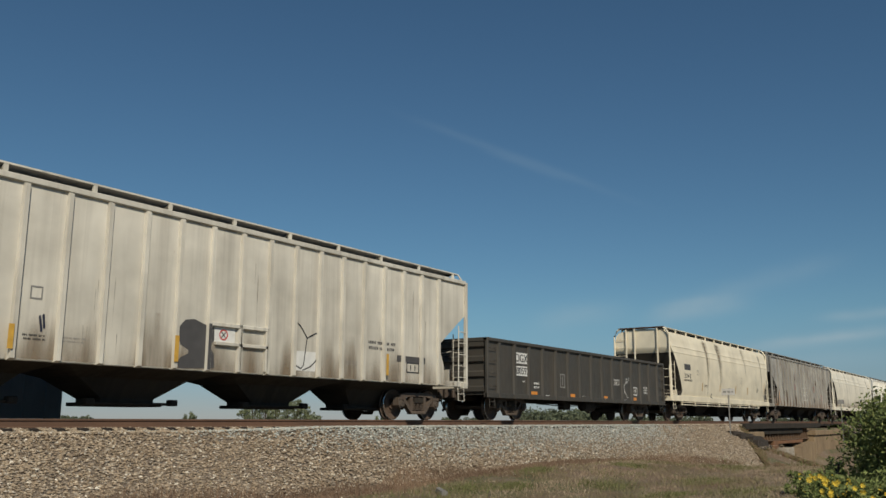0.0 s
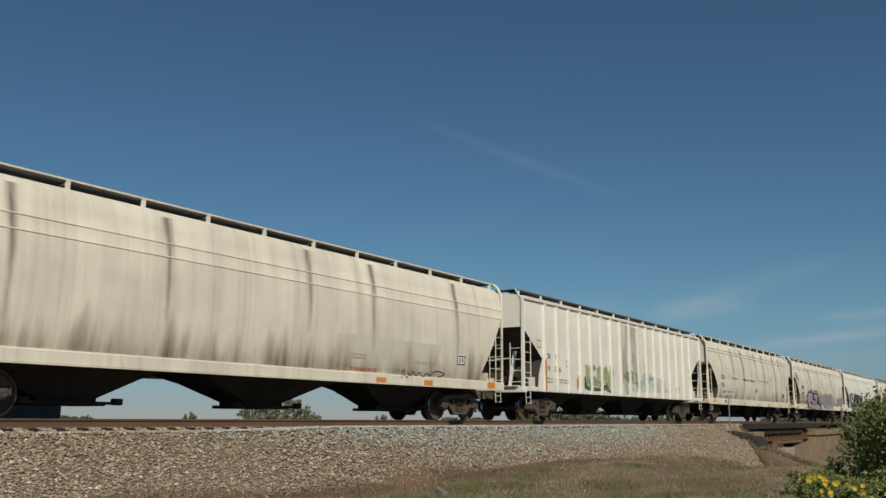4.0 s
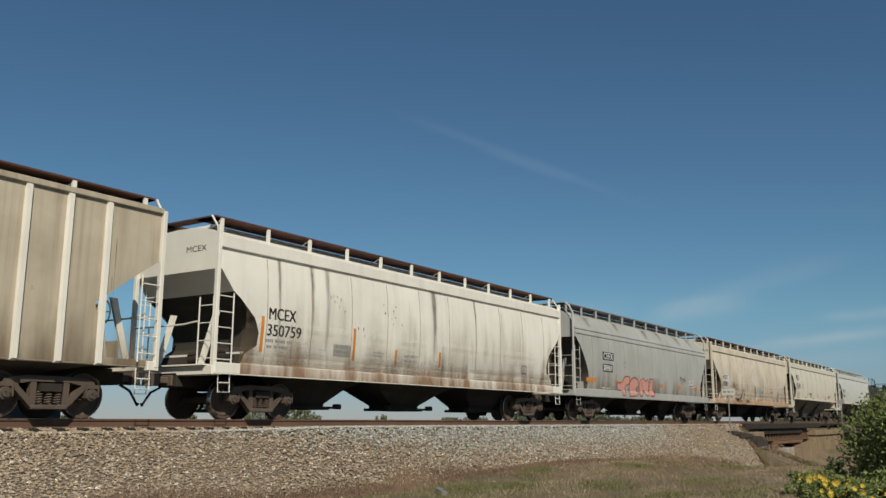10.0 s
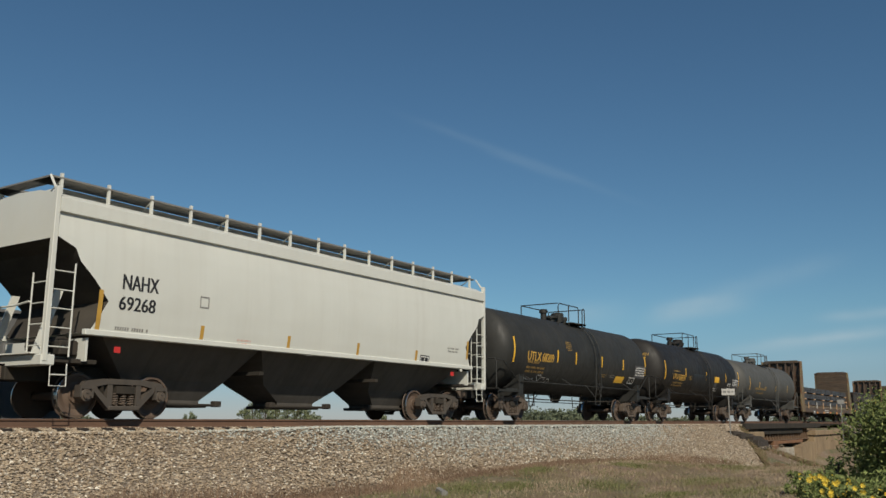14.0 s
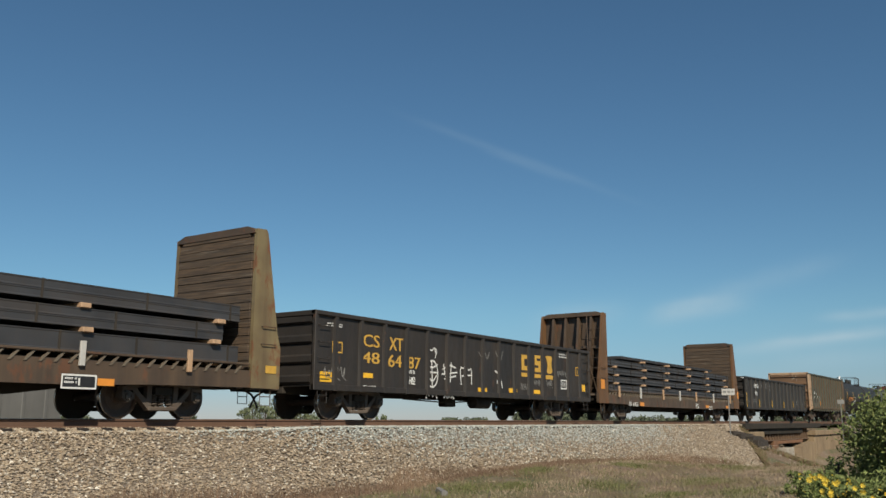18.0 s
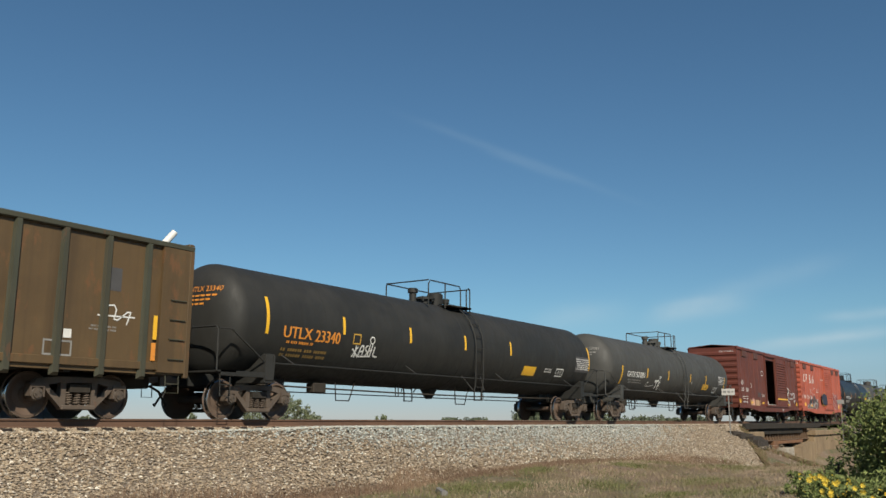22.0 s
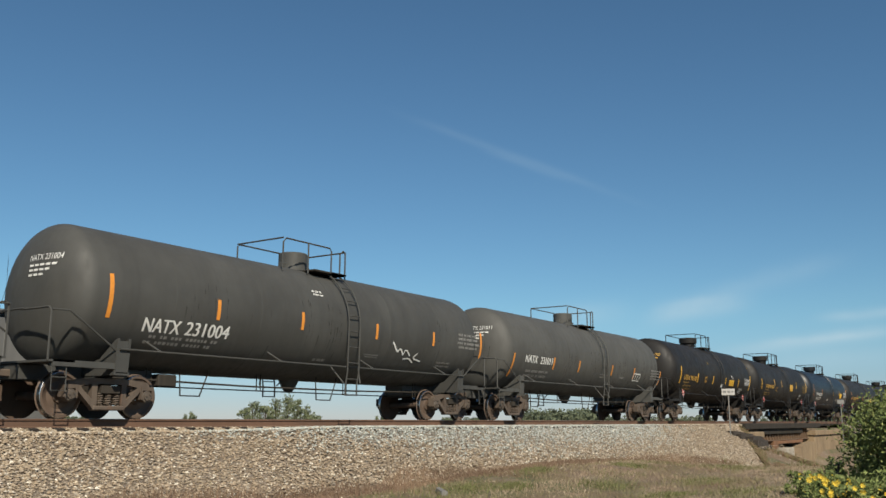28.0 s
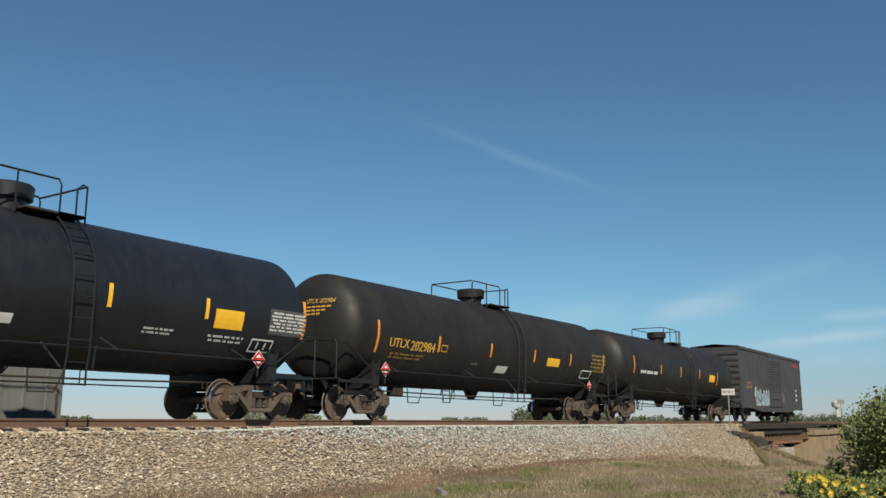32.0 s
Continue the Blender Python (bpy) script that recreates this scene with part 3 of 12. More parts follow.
    def frame_box(self, y0, y1, z0, z1, t, material, cross=0):
        fl, fa = [], []

        def r(a, b, c, d):
            k = len(fl)
            fl.extend([(a, c), (b, c), (b, d), (a, d)])
            fa.append((k, k + 1, k + 2, k + 3))
        r(y0, y1, z0, z0 + t)
        r(y0, y1, z1 - t, z1)
        r(y0, y0 + t, z0 + t, z1 - t)
        r(y1 - t, y1, z0 + t, z1 - t)
        for i in range(cross):
            y = y0 + (y1 - y0) * (i + 1) / (cross + 1)
            r(y - t * 0.6, y + t * 0.6, z0 + 2 * t, z1 - 2 * t)
        return self.figure("stencil_box", fl, fa, material, 0.002)

    def strokes(self, name, lines, width, material, lift=0.0, label="", cap=True):
        """Brush or spray strokes along polylines of (y, z)."""
        fl, fa = [], []
        for ln in lines:
            ln = smooth_line(ln)
            for i in range(len(ln) - 1):
                (a, b), (c, d) = ln[i], ln[i + 1]
                n = math.hypot(c - a, d - b) or 1e-6
                px, pz = -(d - b) / n * width / 2, (c - a) / n * width / 2
                k = len(fl)
                fl += [(a + px, b + pz), (a - px, b - pz), (c - px, d - pz), (c + px, d + pz)]
                fa.append((k, k + 1, k + 2, k + 3))
            if cap:
                for (a, b) in ln:
                    k = len(fl)
                    fl += [(a + math.cos(q * math.pi / 4) * width / 2, b + math.sin(q * math.pi / 4) * width / 2) for q in range(8)]
                    fa.append(tuple(range(k, k + 8)))
        # overlapping pieces get a hair of height each, so that none share a plane
        if not fl:
            return None
        m = Mesh()
        for j, f in enumerate(fa):
            up = 0.005 + lift + (j % 7) * 0.0004
            m.add([(self.x(fl[i][1]) + up, fl[i][0] - self.half, fl[i][1]) for i in f], [tuple(range(len(f)))])
        return part(name, m, material, self.thing, label)

    def drips(self, y0, y1, z0, z1, count, material, seed=0):
        """Runs of rust or grime: narrow tapering tongues below a small ragged spot."""
        rnd = random.Random(seed)
        fl, fa = [], []
        spots = [rnd.uniform(y0, y1) for _ in range(max(3, count // 6))]
        for _ in range(count):
            y, z = min(y1, max(y0, rnd.choice(spots) + rnd.gauss(0, 0.22))), z1 - (z1 - z0) * rnd.random() ** 1.4 * 0.75
            ln = rnd.uniform(0.15, 0.75) * (z - z0) + 0.05
            w = rnd.uniform(0.004, 0.015)
            k = len(fl)
            fl += [(y - w * 0.7, z), (y - w, z - ln * 0.12), (y - w * 0.55, z - ln * 0.45), (y + rnd.uniform(-0.3, 0.3) * w, z - ln), (y + w * 0.5, z - ln * 0.5), (y + w, z - ln * 0.1), (y + w * 0.5, z + w * 0.8)]
            fa.append(tuple(range(k, k + 7)))
        m = Mesh()
        for j, f in enumerate(fa):
            m.add([(self.x(fl[i][1]) + 0.005 + (j % 5) * 0.0003, fl[i][0] - self.half, fl[i][1]) for i in f], [tuple(range(7))])
        return part("stain_runs", m, material, self.thing)

    def outline(self, name, pts, material, lift=0.0, label=""):
        """A sprayed figure with slightly rounded corners."""
        ln = []
        for i in range(len(pts)):
            p, q, s = pts[i - 1], pts[i], pts[(i + 1) % len(pts)]
            ln += [(q[0] * 0.84 + p[0] * 0.16, q[1] * 0.84 + p[1] * 0.16), (q[0] * 0.97 + (p[0] + s[0]) * 0.015, q[1] * 0.97 + (p[1] + s[1]) * 0.015), (q[0] * 0.84 + s[0] * 0.16, q[1] * 0.84 + s[1] * 0.16)]
        return self.figure(name, ln, [tuple(range(len(ln)))], material, lift, label)

    def blob(self, name, outline, material, lift=0.0, label=""):
        ln = smooth_line(list(outline) + [outline[0]], 2)[:-1]
        return self.figure(name, ln, [tuple(range(len(ln)))], material, lift, label)


def smooth_line(ln, times=1):
    for _ in range(times):
        if len(ln) < 3:
            return ln
        out = [ln[0]]
        for p, q in zip(ln, ln[1:]):
            out += [(p[0] * 0.75 + q[0] * 0.25, p[1] * 0.75 + q[1] * 0.25), (p[0] * 0.25 + q[0] * 0.75, p[1] * 0.25 + q[1] * 0.75)]
        out.append(ln[-1])
        ln = out
    return ln


def scrawl(side, y0, y1, z0, z1, count, width, fill, edge=None, edge_width=0.05, seed=0, tilt=0.0, label=""):
    """A sprayed tag: loose looping strokes that cannot be read, with an outline behind them where the paint has one."""
    rnd = random.Random(seed)
    step, h = (y1 - y0) / count, z1 - z0
    for i in range(count):
        a = y0 + step * i
        lo, hi = z0 + rnd.uniform(-0.08, 0.12) * h, z1 + rnd.uniform(-0.2, 0.08) * h
        ln = [(a + step * rnd.uniform(0.0, 0.15), lo + rnd.uniform(0.2, 0.6) * h), (a + step * rnd.uniform(0.15, 0.35), hi), (a + step * rnd.uniform(0.3, 0.5), lo),
              (a + step * rnd.uniform(0.45, 0.8), hi - rnd.uniform(0.0, 0.3) * h), (a + step * rnd.uniform(0.75, 1.05), lo + rnd.uniform(0.3, 0.6) * h),
              (a + step * rnd.uniform(0.4, 0.7), lo + rnd.uniform(0.1, 0.4) * h), (a + step * rnd.uniform(0.9, 1.2), lo + rnd.uniform(-0.1, 0.15) * h)]
        ln = smooth_line([(p + tilt * (q - z0), q) for p, q in ln])
        if edge:
            side.strokes("graffiti_outline", [ln], width + edge_width, edge, 0.003, "sprayed outline of the graffiti")
        side.strokes("graffiti", [ln], width, fill, 0.007 if edge else 0.004, label or "sprayed graffiti stroke")


# ---------------------------------------------------------------- running gear
def wheelset_mesh():
    m = Mesh()
    for s in (1, -1):
        prof = [(0.66, 0.10), (0.66, 0.14), (0.685, 0.38), (0.675, 0.472), (0.695, 0.487), (0.715, 0.463)]
        m.turned([(a * s, r) for a, r in prof], "x", 28, caps=False)
        m.turned([(0.715 * s, 0.463), (0.80 * s, 0.454), (0.808 * s, 0.440)], "x", 28, caps=False, slot=1)
        m.turned([(a * s, r) for a, r in ((0.808, 0.440), (0.808, 0.392), (0.775, 0.375), (0.73, 0.27), (0.755, 0.17), (0.80, 0.155), (0.80, 0.09))], "x", 28, caps=False)
        m.turned([(a * s, r) for a, r in ((0.80, 0.085), (0.93, 0.085))], "x", 12, caps=False)
        m.turned([(a * s, r) for a, r in ((0.93, 0.09), (0.94, 0.125), (1.12, 0.125), (1.13, 0.115), (1.13, 0.09), (1.165, 0.085), (1.17, 0.04))], "x", 14, slot=2)
        for k in range(3):
            c, q = math.cos(k * 2.094) * 0.055, math.sin(k * 2.094) * 0.055
            m.turned([(1.165 * s, 0.018), (1.19 * s, 0.018)], "x", 6, (0, c, q), slot=2)
    m.turned([(-0.66, 0.085), (0.66, 0.085)], "x", 12, caps=False)
    return m


def side_frame_mesh():
    m = Mesh()
    a, b = 0.95, 1.10
    m.prism([(-0.98, 0.60), (-0.92, 0.74), (-0.45, 0.80), (0.45, 0.80), (0.92, 0.74), (0.98, 0.60), (0.75, 0.62), (0.40, 0.69), (-0.40, 0.69), (-0.75, 0.62)], "x", a, b)
    for s in (1, -1):
        m.prism([(s * 0.76, 0.62), (s * 0.70, 0.52), (s * 0.36, 0.19), (s * 0.30, 0.30), (s * 0.62, 0.58), (s * 0.66, 0.64)], "x", a, b)
        m.prism([(s * 0.28, 0.24), (s * 0.28, 0.72), (s * 0.40, 0.72), (s * 0.40, 0.28)], "x", a + 0.01, b - 0.01)
        m.prism([(s * 0.74, 0.40), (s * 0.74, 0.66), (s * 1.04, 0.66), (s * 1.04, 0.42), (s * 1.01, 0.42), (s * 1.0, 0.585), (s * 0.78, 0.585), (s * 0.77, 0.40)], "x", a - 0.02, b + 0.03)
    m.box(a - 0.02, b + 0.03, -0.37, 0.37, 0.165, 0.26, 0.02)
    return m


def spring_mesh():
    m = Mesh()
    for y in (-0.19, 0.0, 0.19):
        pts = [(1.03 + 0.065 * math.cos(k * 0.628), y + 0.065 * math.sin(k * 0.628), 0.265 + 0.235 * k / 50) for k in range(51)]
        m.tube(pts, 0.017, 4)
    return m


def bolster_mesh():
    m = Mesh()
    m.loft([[(x, -w, z0), (x, w, z0), (x, w, 0.66), (x, -w, 0.66)] for x, w, z0 in ((-1.13, 0.22, 0.51), (-0.6, 0.2, 0.42), (0, 0.24, 0.38), (0.6, 0.2, 0.42), (1.13, 0.22, 0.51))])
    m.turned([(0.66, 0.19), (0.72, 0.18)], "z", 14)
    for s in (1, -1):
        m.box(-0.75, 0.75, s * 0.40 - 0.05, s * 0.40 + 0.05, 0.36, 0.44)
        m.box(0.70, 0.80, s * 0.40 - 0.02, s * 0.40 + 0.06, 0.30, 0.56)
    return m


WHEELSETS = []


def add_truck(car, y, frame_mat="truck"):
    tr = part("truck", shared("bolster", bolster_mesh, ("under",)), "", car, "four-wheel freight car truck")
    tr.location = (0, y, 0)
    for s in (1, -1):
        sf = part("side_frame", shared("side_frame" + frame_mat, side_frame_mesh, (frame_mat,)), "", tr, "cast steel side frame")
        sp = part("spring", shared("spring", spring_mesh, ("truck",)), "", tr)
        if s < 0:
            sf.rotation_euler = sp.rotation_euler = (0, 0, math.pi)
        ws = part("wheelset", shared("wheelset", wheelset_mesh, ("wheel", "tread", "cap")), "", tr, "steel wheels and axle with bright treads")
        ws.location = (0, s * 0.889, 0.457)
        WHEELSETS.append(ws)
    return tr


def coupler_mesh():
    m = Mesh()
    m.box(-0.08, 0.08, 0.0, 0.40, 0.80, 0.95, 0.02)
    m.prism([(-0.17, 0.36), (-0.17, 0.60), (-0.05, 0.54), (-0.02, 0.46), (0.12, 0.62), (0.19, 0.50), (0.16, 0.36)], "z", 0.74, 1.02)
    m.box(-0.20, 0.20, -0.25, 0.05, 0.74, 1.00, 0.02)
    return m


def hose_mesh():
    return Mesh().tube([(0.32, -0.05, 0.72), (0.36, 0.18, 0.60), (0.34, 0.34, 0.40), (0.24, 0.48, 0.30), (0.12, 0.60, 0.33)], 0.028, 6)


def add_couplers(car, half, reach=0.55):
    for s in (1, -1):
        cp = part("coupler", shared("coupler", coupler_mesh, ("truck",)), "", car, "rusty cast steel coupler")
        ho = part("air_hose", shared("hose", hose_mesh, ("under",)), "", car, "black rubber air hose")
        for o in (cp, ho):
            o.location = (0, s * (half - 0.02), 0)
            o.rotation_euler = (0, 0, 0 if s > 0 else math.pi)


def ladder(car, x, y0, y1, z0, z1, rungs, material, name="ladder", axis="y", r=0.0155, stiles=True):
    """Stiles and rungs of round bar; runs along y on a side or along x on an end (then x is the end's y)."""
    m = Mesh()
    put = (lambda a, z: (x, a, z)) if axis == "y" else (lambda a, z: (a, x, z))
    if stiles:
        for a in (y0, y1):
            m.tube([put(a, z0), put(a, z1)], r * 1.15, 6)
    for i in range(rungs):
        z = z0 + (z1 - z0) * (i + 0.5) / rungs
        m.tube([put(y0, z), put(y1, z)], r * 0.85, 6)
    return part(name, m, material, car)


def stirrup(car, x, y, z, material, w=0.34, drop=0.42):
    m = Mesh()
    m.tube([(x, y - w / 2, z), (x + 0.02, y - w / 2, z - drop), (x + 0.02, y + w / 2, z - drop), (x, y + w / 2, z)], 0.014, 6)
    m.tube([(x + 0.02, y - w / 2, z - drop * 0.5), (x + 0.02, y + w / 2, z - drop * 0.5)], 0.014, 6)
    return part("stirrup_step", m, material, car)


CARS = []


def new_car(name, start, end, label, category, group="cars of the freight train"):
    """An empty at the middle of a car on the track. start, end: its ends along the train at the start."""
    car = new(name)
    tagged(car, label, category, group)
    CARS.append((car, (start + end) / 2))
    car.location = (-DC, (start + end) / 2, 0)
    return car, (end - start) / 2


# ---------------------------------------------------------------- covered hoppers
FORMS = {
    # z and half width of the sides; z and set-back of the ends
    "round": dict(prof=[(1.24, 1.47), (1.45, 1.51), (1.9, 1.565), (2.5, 1.60), (3.1, 1.58), (3.6, 1.50), (3.84, 1.445), (3.86, 1.47), (3.92, 1.465), (3.94, 1.44), (4.0, 1.425),
                        (4.02, 1.45), (4.08, 1.44), (4.10, 1.42), (4.30, 1.37), (4.46, 1.22), (4.57, 0.75), (4.62, 0.0)],
                  cut=[(1.24, 1.30), (1.55, 1.5), (1.85, 1.5), (2.1, 1.32), (2.5, 0.95), (3.0, 0.42), (3.22, 0.16), (4.6, 0.16)], sill=(0.95, 1.26), board=(4.70, 0.55, 1.2)),
    "smooth": dict(prof=[(1.24, 1.47), (1.45, 1.51), (1.9, 1.56), (2.5, 1.60), (3.1, 1.585), (3.38, 1.56), (3.40, 1.575), (3.43, 1.555), (3.68, 1.51), (3.70, 1.525), (3.73, 1.50), (4.0, 1.44),
                         (4.30, 1.37), (4.46, 1.20), (4.56, 0.75), (4.61, 0.0)],
                   cut=[(1.24, 1.35), (1.5, 1.5), (1.9, 1.25), (2.5, 0.85), (3.3, 0.34), (3.62, 0.14), (4.6, 0.14)], sill=(1.0, 1.26), board=(4.66, 0.55, 1.15)),
    "posts": dict(prof=[(1.06, 1.43), (4.38, 1.43), (4.46, 1.40), (4.55, 0.9), (4.59, 0.0)],
                  cut=[(1.06, 1.2), (1.7, 1.3), (2.1, 1.5), (2.25, 1.58), (2.6, 1.1), (3.0, 0.55), (3.32, 0.08), (4.6, 0.08)], sill=(1.02, 1.2), board=(4.70, 0.6, 1.15)),
    "flange": dict(prof=[(1.24, 1.46), (1.5, 1.50), (2.2, 1.555), (2.8, 1.56), (3.4, 1.53), (3.88, 1.46), (3.90, 1.53), (4.16, 1.53), (4.20, 1.46), (4.32, 1.2), (4.42, 0.75), (4.46, 0.0)],
                   cut=[(1.24, 0.85), (1.5, 0.95), (1.7, 1.3), (2.0, 1.34), (2.35, 1.18), (2.75, 0.72), (2.9, 0.50), (3.4, 0.10), (4.6, 0.10)], sill=(1.02, 1.26), board=(4.66, 0.5, 1.2)),
    "high": dict(prof=[(1.66, 1.47), (1.9, 1.51), (2.4, 1.55), (3.0, 1.555), (3.5, 1.52), (3.9, 1.46), (3.92, 1.53), (4.18, 1.53), (4.22, 1.46), (4.34, 1.2), (4.44, 0.75), (4.48, 0.0)],
                 cut=[(1.66, 0.95), (2.0, 1.15), (2.3, 1.3), (2.7, 0.95), (3.0, 0.62), (3.25, 0.5), (3.42, 0.12), (4.6, 0.12)], sill=(1.60, 1.72), board=(4.68, 0.5, 1.1)),
    "sloped": dict(prof=[(1.24, 1.47), (1.5, 1.50), (2.1, 1.555), (2.8, 1.56), (3.3, 1.53), (3.42, 1.51), (3.44, 1.54), (3.49, 1.54), (3.51, 1.50), (3.62, 1.47), (3.64, 1.50), (3.69, 1.49),
                         (3.71, 1.46), (3.9, 1.36), (4.25, 1.12), (4.38, 0.85), (4.44, 0.0)],
                   cut=[(1.24, 1.15), (1.6, 1.3), (1.9, 1.25), (2.4, 0.95), (3.0, 0.48), (3.3, 0.16), (4.6, 0.16)], sill=(0.98, 1.26), board=(4.68, 0.35, 1.05)),
}


def hopper(start, end, form, colour, label, bays=3, posts=0, board="board", trim=None, dent=0.003, seed=0, board_posts=12, truck_in=2.15, slope="under", sill=None, span=None, rails=False, tank_end=-1, seams=True, bogie="truck"):
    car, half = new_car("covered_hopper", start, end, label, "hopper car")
    fm = FORMS[form]
    trim = trim or colour
    prof, cut = fm["prof"], fm["cut"]
    rnd = random.Random(seed)
    s0, s1 = fm["sill"]
    # shell: level outlines stacked upward, panels slightly bulged between frames
    zs = sorted({z for z, _ in prof} | {z for z, _ in cut if prof[0][0] < z < 4.2})
    zs = [z for z in zs if prof[0][0] <= z <= prof[-1][0]]
    ny = 49
    bays_y = posts if posts else max(9, int(half * 2 / 1.55))
    bulge = [rnd.uniform(-1, 1) * dent for _ in range(bays_y + 2)]
    m = Mesh()
    rings = []
    for z in zs:
        x, c = lerp_table(prof, z), lerp_table(cut, z)
        a, b = -half + c, half - c
        ring = []
        for i in range(ny):
            y = a + (b - a) * i / (ny - 1)
            k = (y + half) / (2 * half) * bays_y
            w = bulge[int(k)] * math.sin(math.pi * (k % 1)) * (1 if 1.4 < z < 4.2 else 0)
            ring.append((x + w, y, z))
        for i in range(ny):
            y = b + (a - b) * i / (ny - 1)
            ring.append((-x, y, z))
        rings.append(ring)
    m.loft(rings, smooth=True)
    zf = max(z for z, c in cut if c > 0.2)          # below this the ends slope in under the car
    # slope sheets get the dark slot that stands in for their shade
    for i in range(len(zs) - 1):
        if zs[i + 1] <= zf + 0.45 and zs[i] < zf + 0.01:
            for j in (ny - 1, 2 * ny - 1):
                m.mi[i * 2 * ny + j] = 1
    body = part("body", m, (colour, "slope_shade"), car)
    side = Side(car, prof, form != "posts", half, None if form in ("high", "posts") else (s1 + 0.005, 1.537))
    # roof hatches along the middle
    hm = Mesh()
    hw = fm["board"][1] - 0.03
    ht = fm["board"][0] - 0.03
    hm.loft([[(-hw, -half + 0.6, 4.40), (hw, -half + 0.6, 4.40), (hw, half - 0.6, 4.40), (-hw, half - 0.6, 4.40)],
             [(-hw, -half + 0.65, ht), (hw, -half + 0.65, ht), (hw, half - 0.65, ht), (-hw, half - 0.65, ht)]])
    part("roof_hatch", hm, trim, car, "long trough hatch on the roof")
    # side sills
    for s in (1, -1):
        sm = Mesh()
        x = 1.46
        if form == "high":
            sm.box(min(s * 1.40, s * 1.53), max(s * 1.40, s * 1.53), -half + 0.85, half - 0.85, s0, s1, 0.015)
        elif form == "posts":
            sm.box(min(s * 1.36, s * 1.424), max(s * 1.36, s * 1.424), -half + 0.05, half - 0.05, 1.04, s1, 0.012)
        else:
            sm.box(min(s * 1.44, s * 1.535), max(s * 1.44, s * 1.535), -half + 0.05, half - 0.05, s0, s1, 0.015)
            sm.box(min(s * 1.48, s * 1.56), max(s * 1.48, s * 1.56), -half + 0.05, half - 0.05, s0 - 0.02, s0, 0.0)
        part("side_sill", sm, sill or colour, car)
    # slim pipe rails hung below the sill
    if rails:
        for z in (s0 - 0.07, s0 - 0.19):
            rm = Mesh()
            rm.tube([(1.53, -half + 1.2, z), (1.53, half - 2.6, z)], 0.022, 6)
            part("pipe_rail", rm, trim, car)
        for i in range(8):
            y = -half + 1.4 + (2 * half - 4.2) * i / 7
            rm = Mesh()
            rm.box(1.49, 1.54, y - 0.03, y + 0.03, s0 - 0.23, s0 + 0.01)
            part("rail_hanger", rm, trim, car)
    # running boards with posts
    zb, xa, xb = fm["board"]
    for s in (1, -1):
        bm_ = Mesh()
        bm_.box(min(s * xa, s * xb), max(s * xa, s * xb), -half + 0.1, half - 0.1, zb - 0.02, zb + 0.015)
        part("running_board", bm_, board, car, "steel grating roof walkway")
        em = Mesh()
        em.box(min(s * xb, s * (xb + 0.03)), max(s * xb, s * (xb + 0.02)), -half + 0.1, half - 0.1, zb - 0.015, zb + 0.02)
        part("board_edge", em, trim if form in ("round", "posts", "smooth") and board == "board" else board, car)
        for i in range(board_posts):
            y = -half + 0.35 + (2 * half - 0.7) * i / (board_posts - 1)
            xo = xb - 0.02
            zr = max(z for z, w in prof if w >= min(xo, 1.3))
            bw_ = 0.028 if form == "high" else 0.045
            pm = Mesh()
            pm.box(min(s * (xo - 0.02), s * (xo + 0.035)), max(s * (xo - 0.02), s * (xo + 0.035)), y - bw_, y + bw_, zr - 0.12, zb + (0.10 if form == "high" else 0.02))
            if i % 2 == 0:
                pm.tube([(s * xo, y, zb - 0.03), (s * 0.6, y, zr + 0.04)], 0.018, 4)
            if form == "high" and seams and i % 4 == 1:
                pm.prism([(y - 0.19, zr - 0.02), (y + 0.19, zr - 0.02), (y + 0.02, zb + 0.06), (y - 0.02, zb + 0.06)], "x", min(s * (xo - 0.03), s * (xo - 0.01)), max(s * (xo - 0.03), s * (xo - 0.01)))
            part("board_bracket", pm, trim, car)
    for s in (1, -1):
        cm = Mesh()
        cm.box(-xb, xb, s * (half - 0.42), s * (half - 0.08), zb - 0.02, zb + 0.012) if s > 0 else cm.box(-xb, xb, -half + 0.08, -half + 0.42, zb - 0.02, zb + 0.012)
        part("cross_walk", cm, board, car)
    # exterior posts or weld seams
    if posts:
        for s in (1, -1):
            tm = Mesh()
            tm.box(min(s * 1.40, s * 1.50), max(s * 1.40, s * 1.50), -half + 0.1, half - 0.1, 4.33, 4.45, 0.012)
            part("top_chord", tm, colour, car)
        for i in range(posts):
            p0, p1 = span or (1.8, 2 * half - 1.6)
            y = -half + p0 + (p1 - p0) * i / (posts - 1)
            for s in (1, -1):
                key = "hopper_post" + colour
                pm = shared(key, lambda: Mesh().loft([[(-0.02, -0.065, 1.03), (-0.02, 0.065, 1.03), (0.09, 0.045, 1.07), (0.09, -0.045, 1.07)], [(-0.02, -0.065, 4.35), (-0.02, 0.065, 4.35), (0.09, 0.045, 4.31), (0.09, -0.045, 4.31)]]), (trim,))
                ob = part("side_post", pm, "", car)
                ob.location = (s * 1.425, y, 0)
                ob.rotation_euler = (0, 0, 0 if s > 0 else math.pi)
    else:
        for i in range(1, bays_y):
            y = -half + 2 * half * i / bays_y
            if abs(y) > half - 1.5 or not seams or form in ("smooth", "round"):
                continue
            sm = Mesh()
            lo = 1.30 if form != "high" else 1.75
            hi = 3.8 if form not in ("sloped", "smooth") else 3.36
            n = 9
            pts = [(lerp_table(prof, lo + (hi - lo) * k / n) + 0.004, lo + (hi - lo) * k / n) for k in range(n + 1)]
